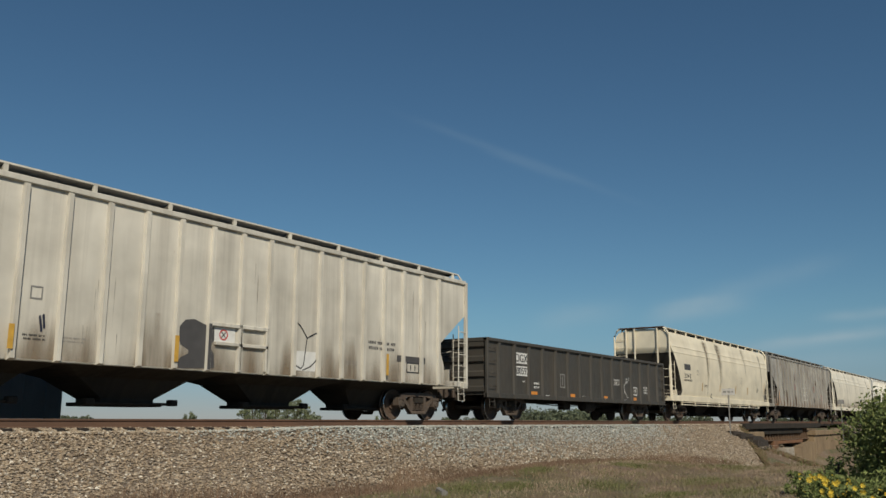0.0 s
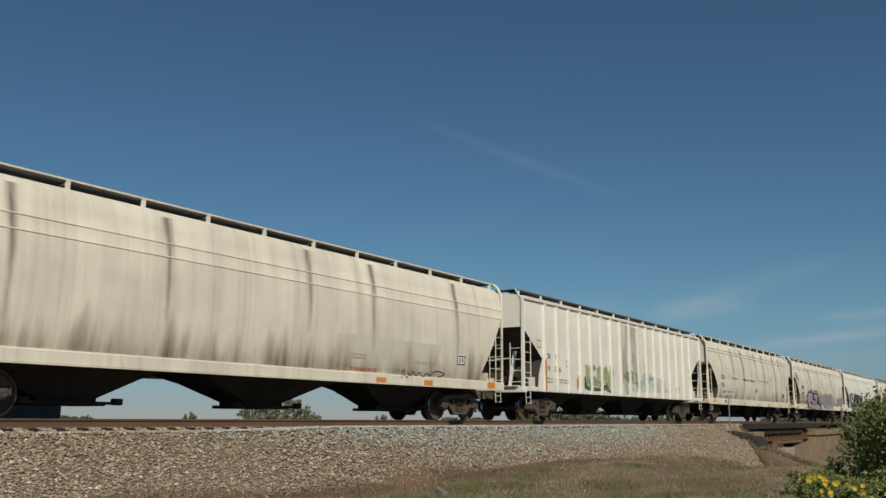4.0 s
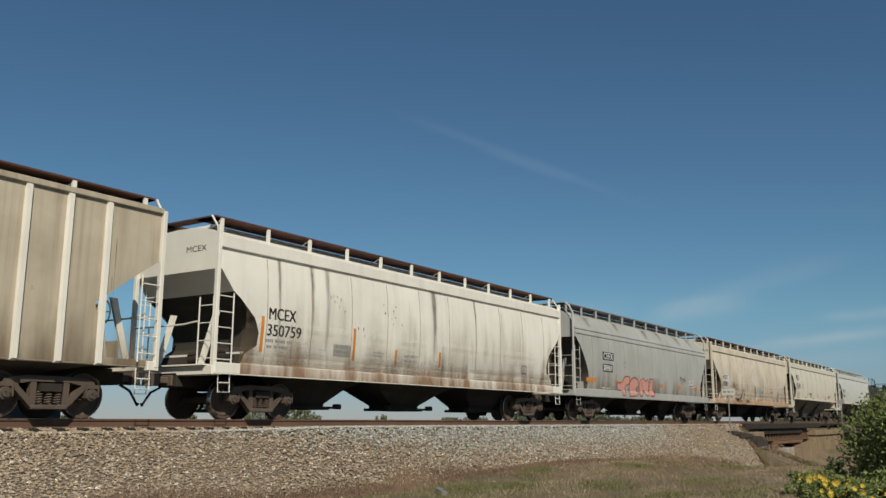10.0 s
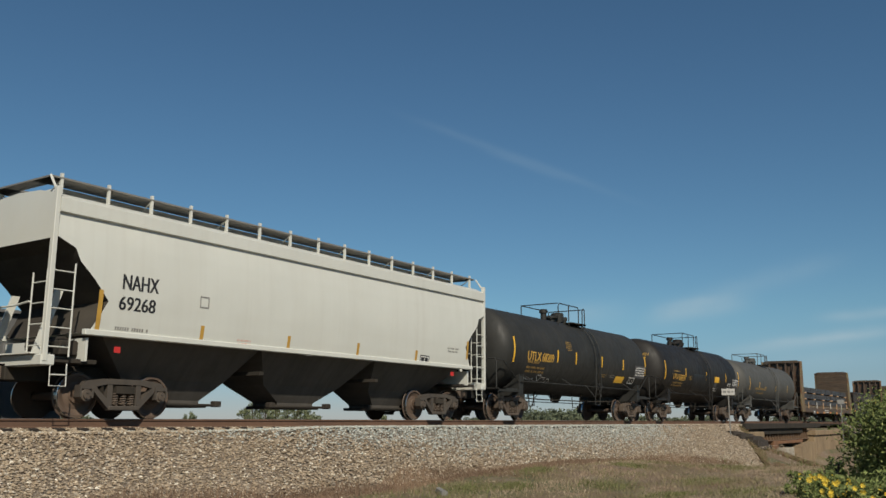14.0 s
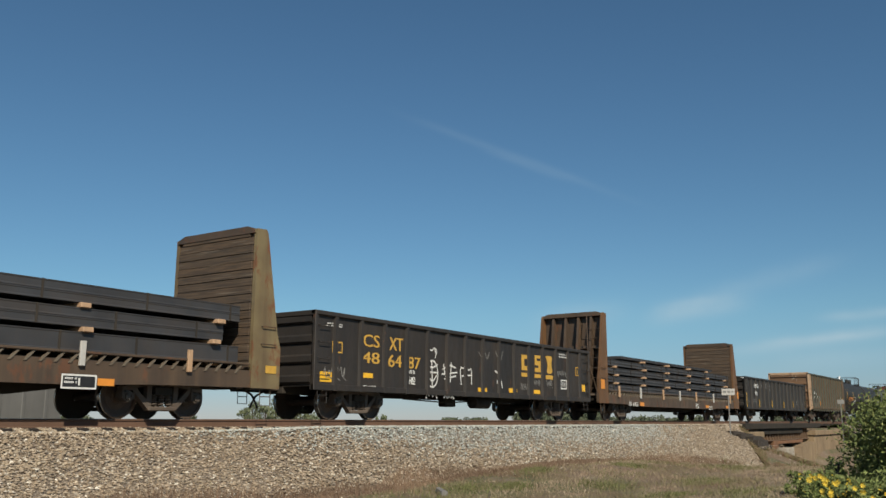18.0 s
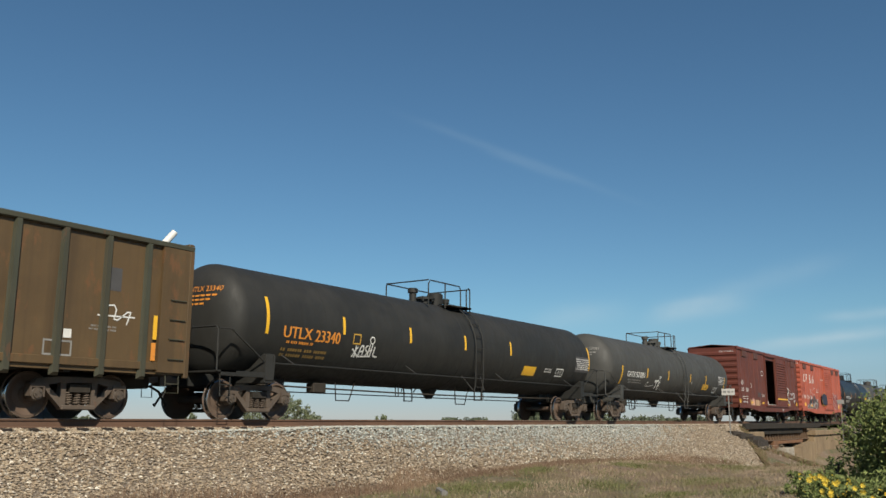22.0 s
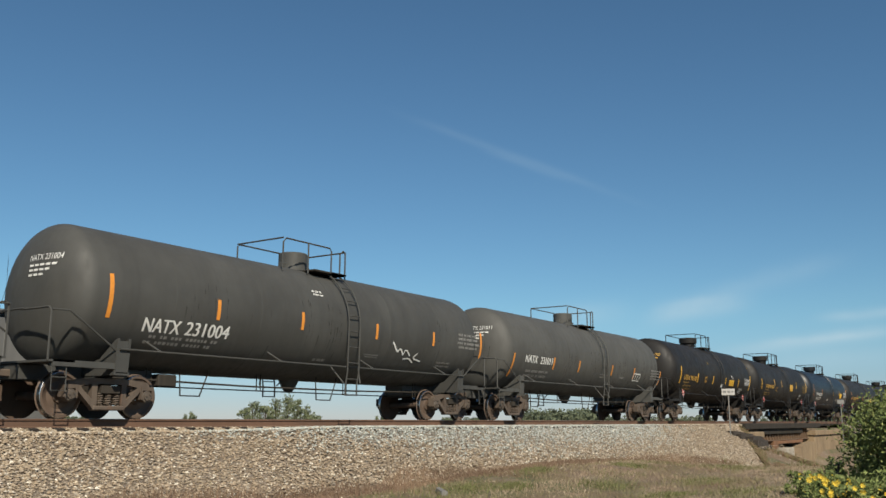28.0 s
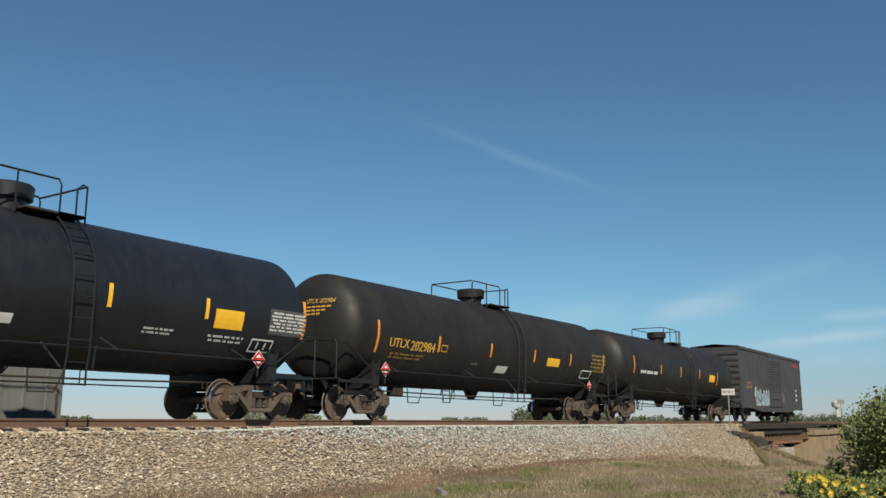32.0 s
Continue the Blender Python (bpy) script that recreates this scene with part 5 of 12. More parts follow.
# ---------------------------------------------------------------- gondolas
def gondola(start, end, colour, label, top=2.76, floor=0.98, posts=14, post_colour=None, end_colour=None, truck_in=2.3, ext_low=0.74, span=None, tall=False, width=1.47):
    car, half = new_car("gondola_car", start, end, label, "gondola car")
    pc = post_colour or colour
    ec = end_colour or colour
    for s in (1, -1):
        m = Mesh()
        m.box(min(s * (width - 0.06), s * (width - 0.03)), max(s * (width - 0.06), s * (width - 0.03)), -half + 0.05, half - 0.05, ext_low + 0.06, top - 0.06)
        part("side_sheet", m, colour, car)
        m = Mesh()
        m.box(min(s * (width - 0.12), s * (width + 0.06)), max(s * (width - 0.12), s * (width + 0.06)), -half, half, top - 0.12, top, 0.02)
        part("top_chord", m, pc, car)
        m = Mesh()
        lo = ext_low if not tall else ext_low + 0.14
        m.box(min(s * (width - 0.10), s * (width + 0.03)), max(s * (width - 0.10), s * (width + 0.03)), -half, half, lo, lo + 0.16, 0.012)
        part("side_sill", m, colour, car)
        for i in range(posts):
            p0, p1 = span or (0.85, 2 * half - 0.85)
            y = -half + p0 + (p1 - p0) * i / (posts - 1)
            key = f"gon_post{colour}{pc}{top}{width}"
            pm = shared(key, lambda: Mesh().loft([[(width - 0.04, -0.10, ext_low - (0.06 if tall else 0)), (width - 0.04, 0.10, ext_low - (0.06 if tall else 0)), (width + 0.05, 0.055, ext_low), (width + 0.05, -0.055, ext_low)],
                                                  [(width - 0.04, -0.08, top - 0.10), (width - 0.04, 0.08, top - 0.10), (width + 0.05, 0.05, top - 0.10), (width + 0.05, -0.05, top - 0.10)]]), (pc,))
            ob = part("side_post", pm, "", car)
            ob.location = (0, y, 0)
            ob.rotation_euler = (0, 0, 0 if s > 0 else math.pi)
    m = Mesh()
    m.box(-width + 0.05, width - 0.05, -half + 0.05, half - 0.05, floor - 0.06, floor)
    part("floor_plate", m, "under", car)
    m = Mesh()
    m.box(-0.35, 0.35, -half + 0.1, half - 0.1, 0.66, floor - 0.06, 0.02)
    for k in range(9):
        y = -half + 2.8 + (2 * half - 5.6) * k / 8
        m.box(-width + 0.08, width - 0.08, y - 0.08, y + 0.08, ext_low + 0.02, floor - 0.06)
    part("centre_sill", m, "under", car)
    for e in (-1, 1):
        ye = e * half
        ec = (end_colour or colour) if e < 0 else colour
        m = Mesh()
        m.box(-width + 0.04, width - 0.04, min(ye - e * 0.10, ye - e * 0.14), max(ye - e * 0.10, ye - e * 0.14), ext_low + 0.1, top - 0.02)
        sheet = "end_rust" if tall and e < 0 else ec
        part("end_sheet", m, sheet, car)
        n = 4 if not tall else 5
        for k in range(n):
            z = ext_low + 0.28 + (top - ext_low - 0.5) * k / (n - 1)
            m = Mesh()
            m.loft([[(x, ye - e * 0.11, z - 0.13), (x, ye - e * 0.02, z - 0.07), (x, ye - e * 0.02, z + 0.07), (x, ye - e * 0.11, z + 0.13)] for x in (-width + 0.12, width - 0.12)])
            part("end_rib", m, sheet, car)
        m = Mesh()
        m.box(-width - 0.04, width + 0.04, min(ye, ye - e * 0.16), max(ye, ye - e * 0.16), top - 0.14, top + (0.05 if tall else 0.0), 0.02)
        part("end_chord", m, ec if tall else pc, car)
        for s in (1, -1):
            m = Mesh()
            m.box(s * width - 0.05, s * width + 0.05, min(ye, ye - e * 0.12), max(ye, ye - e * 0.12), ext_low, top - 0.1, 0.012)
            part("corner_post", m, ec, car)
            for k in range(4):
                gi = Mesh()
                z = ext_low + 0.38 + k * 0.42
                gi.tube([(s * (width - 0.02), ye - e * 0.18, z + 0.05), (s * (width + 0.07), ye - e * 0.18, z), (s * (width + 0.07), ye - e * 0.58, z), (s * (width - 0.02), ye - e * 0.58, z + 0.05)], 0.014, 5)
                part("grab_iron", gi, pc, car)
            stirrup(car, s * (width - 0.02), ye - e * 0.38, ext_low + 0.06, pc, 0.34, 0.38)
        if tall:
            for s in (1, -1):
                m = Mesh()
                m.box(min(s * (width - 0.03), s * (width + 0.045)), max(s * (width - 0.03), s * (width + 0.045)), min(ye - e * 0.05, ye - e * 0.82), max(ye - e * 0.05, ye - e * 0.82), ext_low + 0.1, top - 0.1)
                part("corner_panel", m, ec, car, "flaking corner panel")
        add_truck(car, ye - e * truck_in)
    m = Mesh()
    m.turned([(-0.5, 0.05), (-0.46, 0.2), (0.46, 0.2), (0.5, 0.05)], "y", 14, (0.95, 0.6, 0.58))
    m.box(0.5, 0.8, -1.2, -0.6, 0.42, 0.75, 0.03)
    m.tube([(0.8, -3.5, 0.62), (0.8, -1.2, 0.55), (0.8, 0, 0.6), (0.8, 3.2, 0.58)], 0.02, 5)
    part("brake_gear", m, "under", car)
    add_couplers(car, half)
    return car, half, Side(car, lambda z: width - 0.03, False, half)


# ---------------------------------------------------------------- bulkhead flat cars
def bulkhead_flat(start, end, label, seed=1, gusset="flat_rust"):
    car, half = new_car("bulkhead_flat_car", start, end, label, "flat car")
    deck = 1.14
    m = Mesh()
    m.box(-1.34, 1.34, -half + 0.1, half - 0.1, deck - 0.10, deck)
    part("deck", m, "old_wood", car)
    for s in (1, -1):
        m = Mesh()
        x0, x1 = sorted((s * 1.34, s * 1.45))
        m.prism([(-half, deck - 0.40), (-half, deck - 0.02), (half, deck - 0.02), (half, deck - 0.40), (half - 3.8, deck - 0.44), (half - 5.4, deck - 0.50), (-half + 5.4, deck - 0.50), (-half + 3.8, deck - 0.44)], "x", x0, x1)
        part("side_sill", m, "flat_rust", car)
        m = Mesh()
        m.box(min(s * 1.30, s * 1.50), max(s * 1.30, s * 1.50), -half + 1.0, half - 1.0, deck + 0.10, deck + 0.15, 0.01)
        part("tie_rail", m, "flat_rust", car, "rusty lashing rail along the deck")
        k = 0
        y = -half + 1.2
        while y < half - 1.1:
            pm = shared("lash_web", lambda: Mesh().prism([(-0.16, 0.0), (-0.10, 0.0), (0.10, 0.22), (0.04, 0.22)], "x", -0.03, 0.03), ("web_grey",))
            ob = part("lashing_web", pm, "", car)
            ob.location = (s * 1.44, y, deck - 0.09)
            y += 0.30
    m = Mesh()
    m.prism([(-half + 0.4, 0.72), (-half + 0.4, deck - 0.1), (half - 0.4, deck - 0.1), (half - 0.4, 0.72), (half - 4.2, 0.72), (half - 6.2, 0.46), (-half + 6.2, 0.46), (-half + 4.2, 0.72)], "x", -0.40, 0.40)
    m.box(-1.3, 1.3, -half + 0.2, half - 0.2, deck - 0.3, deck - 0.12)
    part("centre_sill", m, "under", car)
    ztop = 4.55
    for e in (-1, 1):
        yo = e * (half - 0.02)
        bh = part("bulkhead", Mesh().box(-1.36, 1.36, min(yo - e * 0.86, yo - e * 0.80), max(yo - e * 0.86, yo - e * 0.80), deck, ztop - 0.02), "flat_rust", car, "tall rusted end bulkhead")
        for s in (1, -1):
            m = Mesh()
            x0, x1 = sorted((s * 1.37, s * 1.47))
            a, b = yo, yo - e * 0.92
            m.prism([(a, deck - 0.42), (b, deck - 0.42), (b, ztop - 0.02), (yo - e * 0.62, ztop), (yo - e * 0.55, ztop - 0.1), (yo - e * 0.12, deck + 0.9), (a, deck + 0.55)], "x", x0, x1)
            part("gusset", m, gusset, bh)
        for x in (-0.9, -0.3, 0.3, 0.9):
            m = Mesh()
            m.prism([(yo - e * 0.10, deck), (yo - e * 0.80, deck), (yo - e * 0.80, ztop - 0.1), (yo - e * 0.62, ztop - 0.1)], "x", x - 0.05, x + 0.05)
            part("stiffener", m, "flat_rust", bh)
        for z in (2.2, 3.1):
            m = Mesh()
            m.box(-1.36, 1.36, min(yo - e * 0.80, yo - e * 0.60), max(yo - e * 0.80, yo - e * 0.60), z - 0.06, z + 0.06)
            part("stiffener", m, "flat_rust", bh)
        m = Mesh()
        m.prism([(-1.42, ztop - 0.12), (-1.36, ztop - 0.02), (-1.15, ztop + 0.06), (1.15, ztop + 0.06), (1.36, ztop - 0.02), (1.42, ztop - 0.12)], "y", min(yo - e * 0.95, yo - e * 0.58), max(yo - e * 0.95, yo - e * 0.58))
        part("top_cap", m, "flat_rust", bh)
        nz = 17
        for k in range(nz):
            z0 = deck + 0.02 + (ztop - deck - 0.02) * k / nz
            z1 = deck + 0.02 + (ztop - deck - 0.02) * (k + 1) / nz - 0.012
            t = 0.06 + (k * 7 % 5) * 0.007
            w = 1.34 if k < nz - 1 else 1.22
            m = Mesh()
            m.box(-w, w, min(yo - e * 0.86, yo - e * (0.86 + t)), max(yo - e * 0.86, yo - e * (0.86 + t)), z0, z1, 0.006)
            part("plank", m, "old_wood", bh)
        m = Mesh()
        m.tube([(1.40, yo + e * 0.02, deck), (1.0, yo + e * 0.0, deck + 1.3), (0.75, yo - e * 0.5, ztop - 0.1)], 0.02, 5)
        part("end_handrail", m, "flat_rust", bh)
        for k in range(7):
            z = deck + 0.2 + k * 0.42
            yk = yo - e * (0.06 if z < deck + 0.8 else 0.10 + 0.5 * (z - deck - 0.8) / 2.6)
            part("rung", Mesh().tube([(0.55, yk, z), (1.36, yk, z)], 0.014, 5), "flat_rust", bh)
            if 0 < k < 3:
                part("grab_iron", Mesh().tube([(1.46, yo - e * 0.22, z), (1.53, yo - e * 0.22, z), (1.53, yo - e * 0.66, z), (1.46, yo - e * 0.66, z)], 0.013, 5), "flat_rust", bh)
        stirrup(car, 1.40, yo - e * 0.4, deck - 0.4, "flat_rust")
        stirrup(car, -1.40, yo - e * 0.4, deck - 0.4, "flat_rust")
        add_truck(car, yo - e * 3.1)
    add_couplers(car, half)
    side = Side(car, lambda z: 1.45, False, half)
    # stakes
    rnd = random.Random(seed)
    for k in range(7):
        y = -half + 2.3 + (2 * half - 4.6) * k / 6 + rnd.uniform(-0.5, 0.5)
        m = Mesh()
        m.box(1.47, 1.53, y - 0.06, y + 0.06, deck - 0.14, deck + 0.34, 0.008)
        part("stake", m, "sign_white" if k % 2 else "wood", car, "short upright stake at the deck's edge")
    return car, half, side


def beam_load(car_entry, half, tiers, first, last, seed, top_tier=None, group="steel beams on the flat cars"):
    """Bundles of steel beams in tiers with timber between; rides with its car."""
    rnd = random.Random(seed)
    offset = car_entry[1]
    z = 1.30
    made = []
    for t in range(tiers + (1 if top_tier else 0)):
        a, b = (first, last) if t < tiers else top_tier
        h = (0.375 if tiers == 3 else 0.265) if t < tiers else 0.12
        gap = 0.10 if tiers == 3 else 0.09
        # dunnage
        n = 6
        for k in range(n):
            y = first + 0.9 + (last - first - 1.8) * k / (n - 1) + rnd.uniform(-0.12, 0.12)
            if t >= tiers and not (a < y < b):
                continue
            th = new("timber_block")
            tagged(th, "raw wood dunnage block between steel beams", "timber", "dunnage under the steel beams")
            m = Mesh()
            m.box(-1.26, 1.33 + rnd.uniform(-0.03, 0.07), y - 0.12, y + 0.12, z - gap, z + 0.0, 0.012)
            th.location = (-DC, offset, 0)
            part("block", m, "wood", th)
            CARS.append((th, offset))
            made.append(th)
        # two bundles end to end and three beside one another
        for j, (x0, x1) in enumerate(((0.36, 1.24), (-0.44, 0.34), (-1.24, -0.46))):
            bundle = new("beam_bundle")
            tagged(bundle, "strapped bundle of dark steel wide-flange beams", "steel beam", group)
            bundle.location = (-DC, offset, 0)
            CARS.append((bundle, offset))
            made.append(bundle)
            ya, yb = a + rnd.uniform(-0.1, 0.25), b + rnd.uniform(-0.2, 0.02) - (0.65 if t == 1 and tiers == 3 else 0)
            nb = 1
            for q in range(nb):
                m = Mesh()
                zz0, zz1 = z + 0.004, z + h
                f = 0.022
                # an H lying on its side: flanges upright at the outside, web level
                for za, zb in ((zz0, zz0 + h * 0.47), (zz0 + h * 0.49, zz1)) if tiers == 4 or t else ((zz0, zz1),):
                    m = Mesh()
                    g = 0.022 if tiers == 4 else 0.010
                    q = 0.018
                    # flanges above and below stand proud of the web
                    m.prism([(x0, za), (x1, za), (x1, za + q), (x1 - g, za + q + 0.02), (x1 - g, zb - q - 0.02), (x1, zb - q), (x1, zb), (x0, zb), (x0, zb - q), (x0 + g, zb - q - 0.02), (x0 + g, za + q + 0.02), (x0, za + q)], "y", ya, yb)
                    part("beam", m, "beam", bundle)
            for k in range(9):
                y = ya + 0.5 + (yb - ya - 1.0) * k / 8 + rnd.uniform(-0.3, 0.3)
                m = Mesh()
                m.box(x0 - 0.006, x1 + 0.006, y - 0.022, y + 0.022, zz0 - 0.002, zz1 + 0.006)
                part("strap", m, "under", bundle, "black steel strap")
        z += h + gap
    return made


# ---------------------------------------------------------------- box cars
def boxcar(start, end, colour, label, top=4.42, low=0.82, open_door=False, door=None, trim=None, ribs=5, patches=True, seed=0):
    car, half = new_car("boxcar", start, end, label, "boxcar")
    w = 1.50
    trim = trim or colour
    d0, d1, slide = door
    # side walls with a doorway
    for s in (1, -1):
        x0, x1 = sorted((s * (w - 0.07), s * (w - 0.03)))
        if s > 0 and open_door:
            for a, b, z0, z1 in ((-half + 0.05, d0, low + 0.1, top - 0.05), (d1, half - 0.05, low + 0.1, top - 0.05), (d0, d1, top - 0.42, top - 0.05)):
                m = Mesh()
                m.box(x0, x1, a, b, z0, z1)
                part("side_sheet", m, colour, car)
        else:
            m = Mesh()
            m.box(x0, x1, -half + 0.05, half - 0.05, low + 0.1, top - 0.05)
            part("side_sheet", m, colour, car)
        m = Mesh()
        a, b = sorted((s * (w - 0.08), s * (w + 0.02)))
        m.prism([(-half, low + 0.16), (-half, low - 0.02), (-half + 2.2, low - 0.02), (-half + 4.4, low - 0.20), (half - 4.4, low - 0.20), (half - 2.2, low - 0.02), (half, low - 0.02), (half, low + 0.16)], "x", a, b)
        part("side_sill", m, colour, car)
        m = Mesh()
        m.box(min(s * (w - 0.10), s * (w + 0.03)), max(s * (w - 0.10), s * (w + 0.03)), -half, half, top - 0.14, top, 0.02)
        part("top_plate", m, trim, car)
        m = Mesh()
        m.box(min(s * (w - 0.04), s * (w + 0.09)), max(s * (w - 0.04), s * (w + 0.09)), d0 - 0.4, slide[1] + 0.3, low + 0.14, low + 0.24)
        part("door_track", m, trim, car)
        m = Mesh()
        m.box(min(s * (w - 0.04), s * (w + 0.07)), max(s * (w - 0.04), s * (w + 0.07)), d0 - 0.2, slide[1] + 0.2, top - 0.20, top - 0.13)
        part("door_track", m, trim, car)
        # panel joints as thin upright ribs
        y = -half + 0.55
        while y < half - 0.3:
            if not (d0 - 0.1 < y < slide[1] + 0.1):
                m = Mesh()
                m.loft([[(s * (w - 0.035), y - 0.045, z), (s * (w - 0.01), y - 0.012, z), (s * (w - 0.01), y + 0.012, z), (s * (w - 0.035), y + 0.045, z)] for z in (low + 0.16, top - 0.14)])
                part("panel_seam", m, colour, car)
            y += 1.02
        if s > 0 and patches:
            for y in (-half + 1.55, -half + 4.1, half - 1.2, half - 3.4):
                if d0 - 0.6 < y < slide[1] + 0.6:
                    continue
                m = Mesh()
                m.box(w - 0.03, w + 0.035, y - 0.48, y + 0.48, top - 0.52, top - 0.15, 0.01)
                part("vent_patch", m, "patch_brown", car)
        # grab irons
        for e in (-1, 1):
            for k in range(4):
                gi = Mesh()
                z = low + 0.45 + 0.42 * k
                gi.tube([(s * (w - 0.03), e * (half - 0.12), z), (s * (w + 0.06), e * (half - 0.12), z), (s * (w + 0.06), e * (half - 0.52), z), (s * (w - 0.03), e * (half - 0.52), z)], 0.014, 5)
                part("grab_iron", gi, trim, car)
            stirrup(car, s * (w - 0.04), e * (half - 0.36), low, trim)
        # sliding door with pressed ribs
        if s > 0:
            dr = Mesh()
            dr.box(w - 0.02, w + 0.05, slide[0], slide[1], low + 0.24, top - 0.20, 0.012)
            dob = part("sliding_door", dr, colour, car, "pressed steel sliding door")
            nr = 13
            for k in range(nr):
                z = low + 1.15 + (top - low - 1.65) * k / (nr - 1)
                m = Mesh()
                m.loft([[(w + 0.05, y, z - 0.055), (w + 0.088, y, z - 0.02), (w + 0.088, y, z + 0.02), (w + 0.05, y, z + 0.055)] for y in (slide[0] + 0.15, slide[1] - 0.15)])
                part("door_rib", m, colour, dob)
            m = Mesh()
            m.box(w + 0.05, w + 0.10, slide[0] + 0.05, slide[1] - 0.05, low + 0.62, low + 0.72, 0.01)
            part("door_bar", m, "yellow_mark" if open_door else trim, dob)
            for yy in (slide[0] + 0.05, slide[1] - 0.05):
                m = Mesh()
                m.box(w + 0.05, w + 0.085, yy - 0.04, yy + 0.04, low + 0.26, top - 0.22)
                part("door_stile", m, trim, dob)
            m = Mesh()
            for yy in (d0, d1 if open_door else slide[1]):
                m.box(w - 0.05, w + 0.03, yy - 0.06, yy + 0.06, low + 0.2, top - 0.15)
            part("door_post", m, trim, car)
    # roof
    m = Mesh()
    m.loft([[(-w - 0.02, y, top - 0.01), (w + 0.02, y, top - 0.01), (w - 0.05, y, top + 0.06), (0, y, top + 0.19), (-w + 0.05, y, top + 0.06)] for y in (-half, half)])
    part("roof", m, trim, car)
    k = 0
    y = -half + 0.5
    while y < half - 0.2:
        m = Mesh()
        m.loft([[(-w + 0.05, yy, top + 0.05), (0, yy, top + 0.18), (w - 0.05, yy, top + 0.05), (w - 0.05, yy, top + 0.085), (0, yy, top + 0.225), (-w + 0.05, yy, top + 0.085)] for yy in (y - 0.03, y + 0.03)])
        part("roof_rib", m, trim, car)
        y += 1.25
    m = Mesh()
    m.box(-w + 0.06, w - 0.06, -half + 0.06, half - 0.06, low + 0.20, low + 0.30)
    part("floor_plate", m, "liner", car)
    if open_door:
        # pale panel added on the far wall to brighten the inside
        m = Mesh()
        m.box(-w + 0.08, -w + 0.11, -half + 0.1, half - 0.1, low + 0.31, top - 0.1)
        part("inner_lining", m, "liner", car, "grey lining added to brighten the open doorway")
    m = Mesh()
    m.box(-0.35, 0.35, -half + 0.1, half - 0.1, 0.62, low + 0.2, 0.02)
    m.box(-1.2, -0.2, -1.4, -0.4, 0.4, 0.7, 0.03)
    for q in range(8):
        y = -half + 2.6 + (2 * half - 5.2) * q / 7
        m.box(-w + 0.1, w - 0.1, y - 0.06, y + 0.06, low - 0.1, low + 0.2)
    m.tube([(1.0, -4.0, 0.62), (1.0, -1, 0.52), (1.0, 0.5, 0.56), (1.0, 4.0, 0.6)], 0.02, 5)
    part("underframe", m, "under", car)
    for e in (-1, 1):
        ye = e * half
        m = Mesh()
        m.prism([(-w, low), (w, low), (w, top - 0.02), (0, top + 0.17), (-w, top - 0.02)], "y", min(ye, ye - e * 0.05), max(ye, ye - e * 0.05))
        part("end_sheet", m, colour, car)
        n = 9
        for k in range(n):
            z = low + 0.35 + (top - low - 0.75) * k / (n - 1)
            m = Mesh()
            m.loft([[(x, ye - e * 0.01, z - 0.15), (x, ye + e * d, z - 0.06), (x, ye + e * d, z + 0.06), (x, ye - e * 0.01, z + 0.17)] for x, d in ((-w + 0.02, 0.045), (w - 0.02, 0.045))])
            part("end_rib", m, colour, car)
        m = Mesh()
        m.box(-1.1, 1.1, min(ye + e * 0.09, ye + e * 0.3), max(ye + e * 0.09, ye + e * 0.3), 1.2, 1.23)
        m.tube([(1.05, ye + e * 0.12, 1.1), (1.05, ye + e * 0.12, 2.2)], 0.02, 5)
        m.tube([(0.6, ye + e * 0.12, 1.1), (0.6, ye + e * 0.12, 2.2)], 0.02, 5)
        for k in range(3):
            m.tube([(0.6, ye + e * 0.12, 1.35 + 0.38 * k), (1.05, ye + e * 0.12, 1.35 + 0.38 * k)], 0.014, 5)
        part("end_ladder", m, trim, car)
        add_truck(car, ye - e * 2.25)
    add_couplers(car, half)
    return car, half, Side(car, lambda z: w - 0.03, False, half)


# ---------------------------------------------------------------- ground, embankment, track
BR0, BR1 = 54.0, 69.8        # the bridge's gap along the track


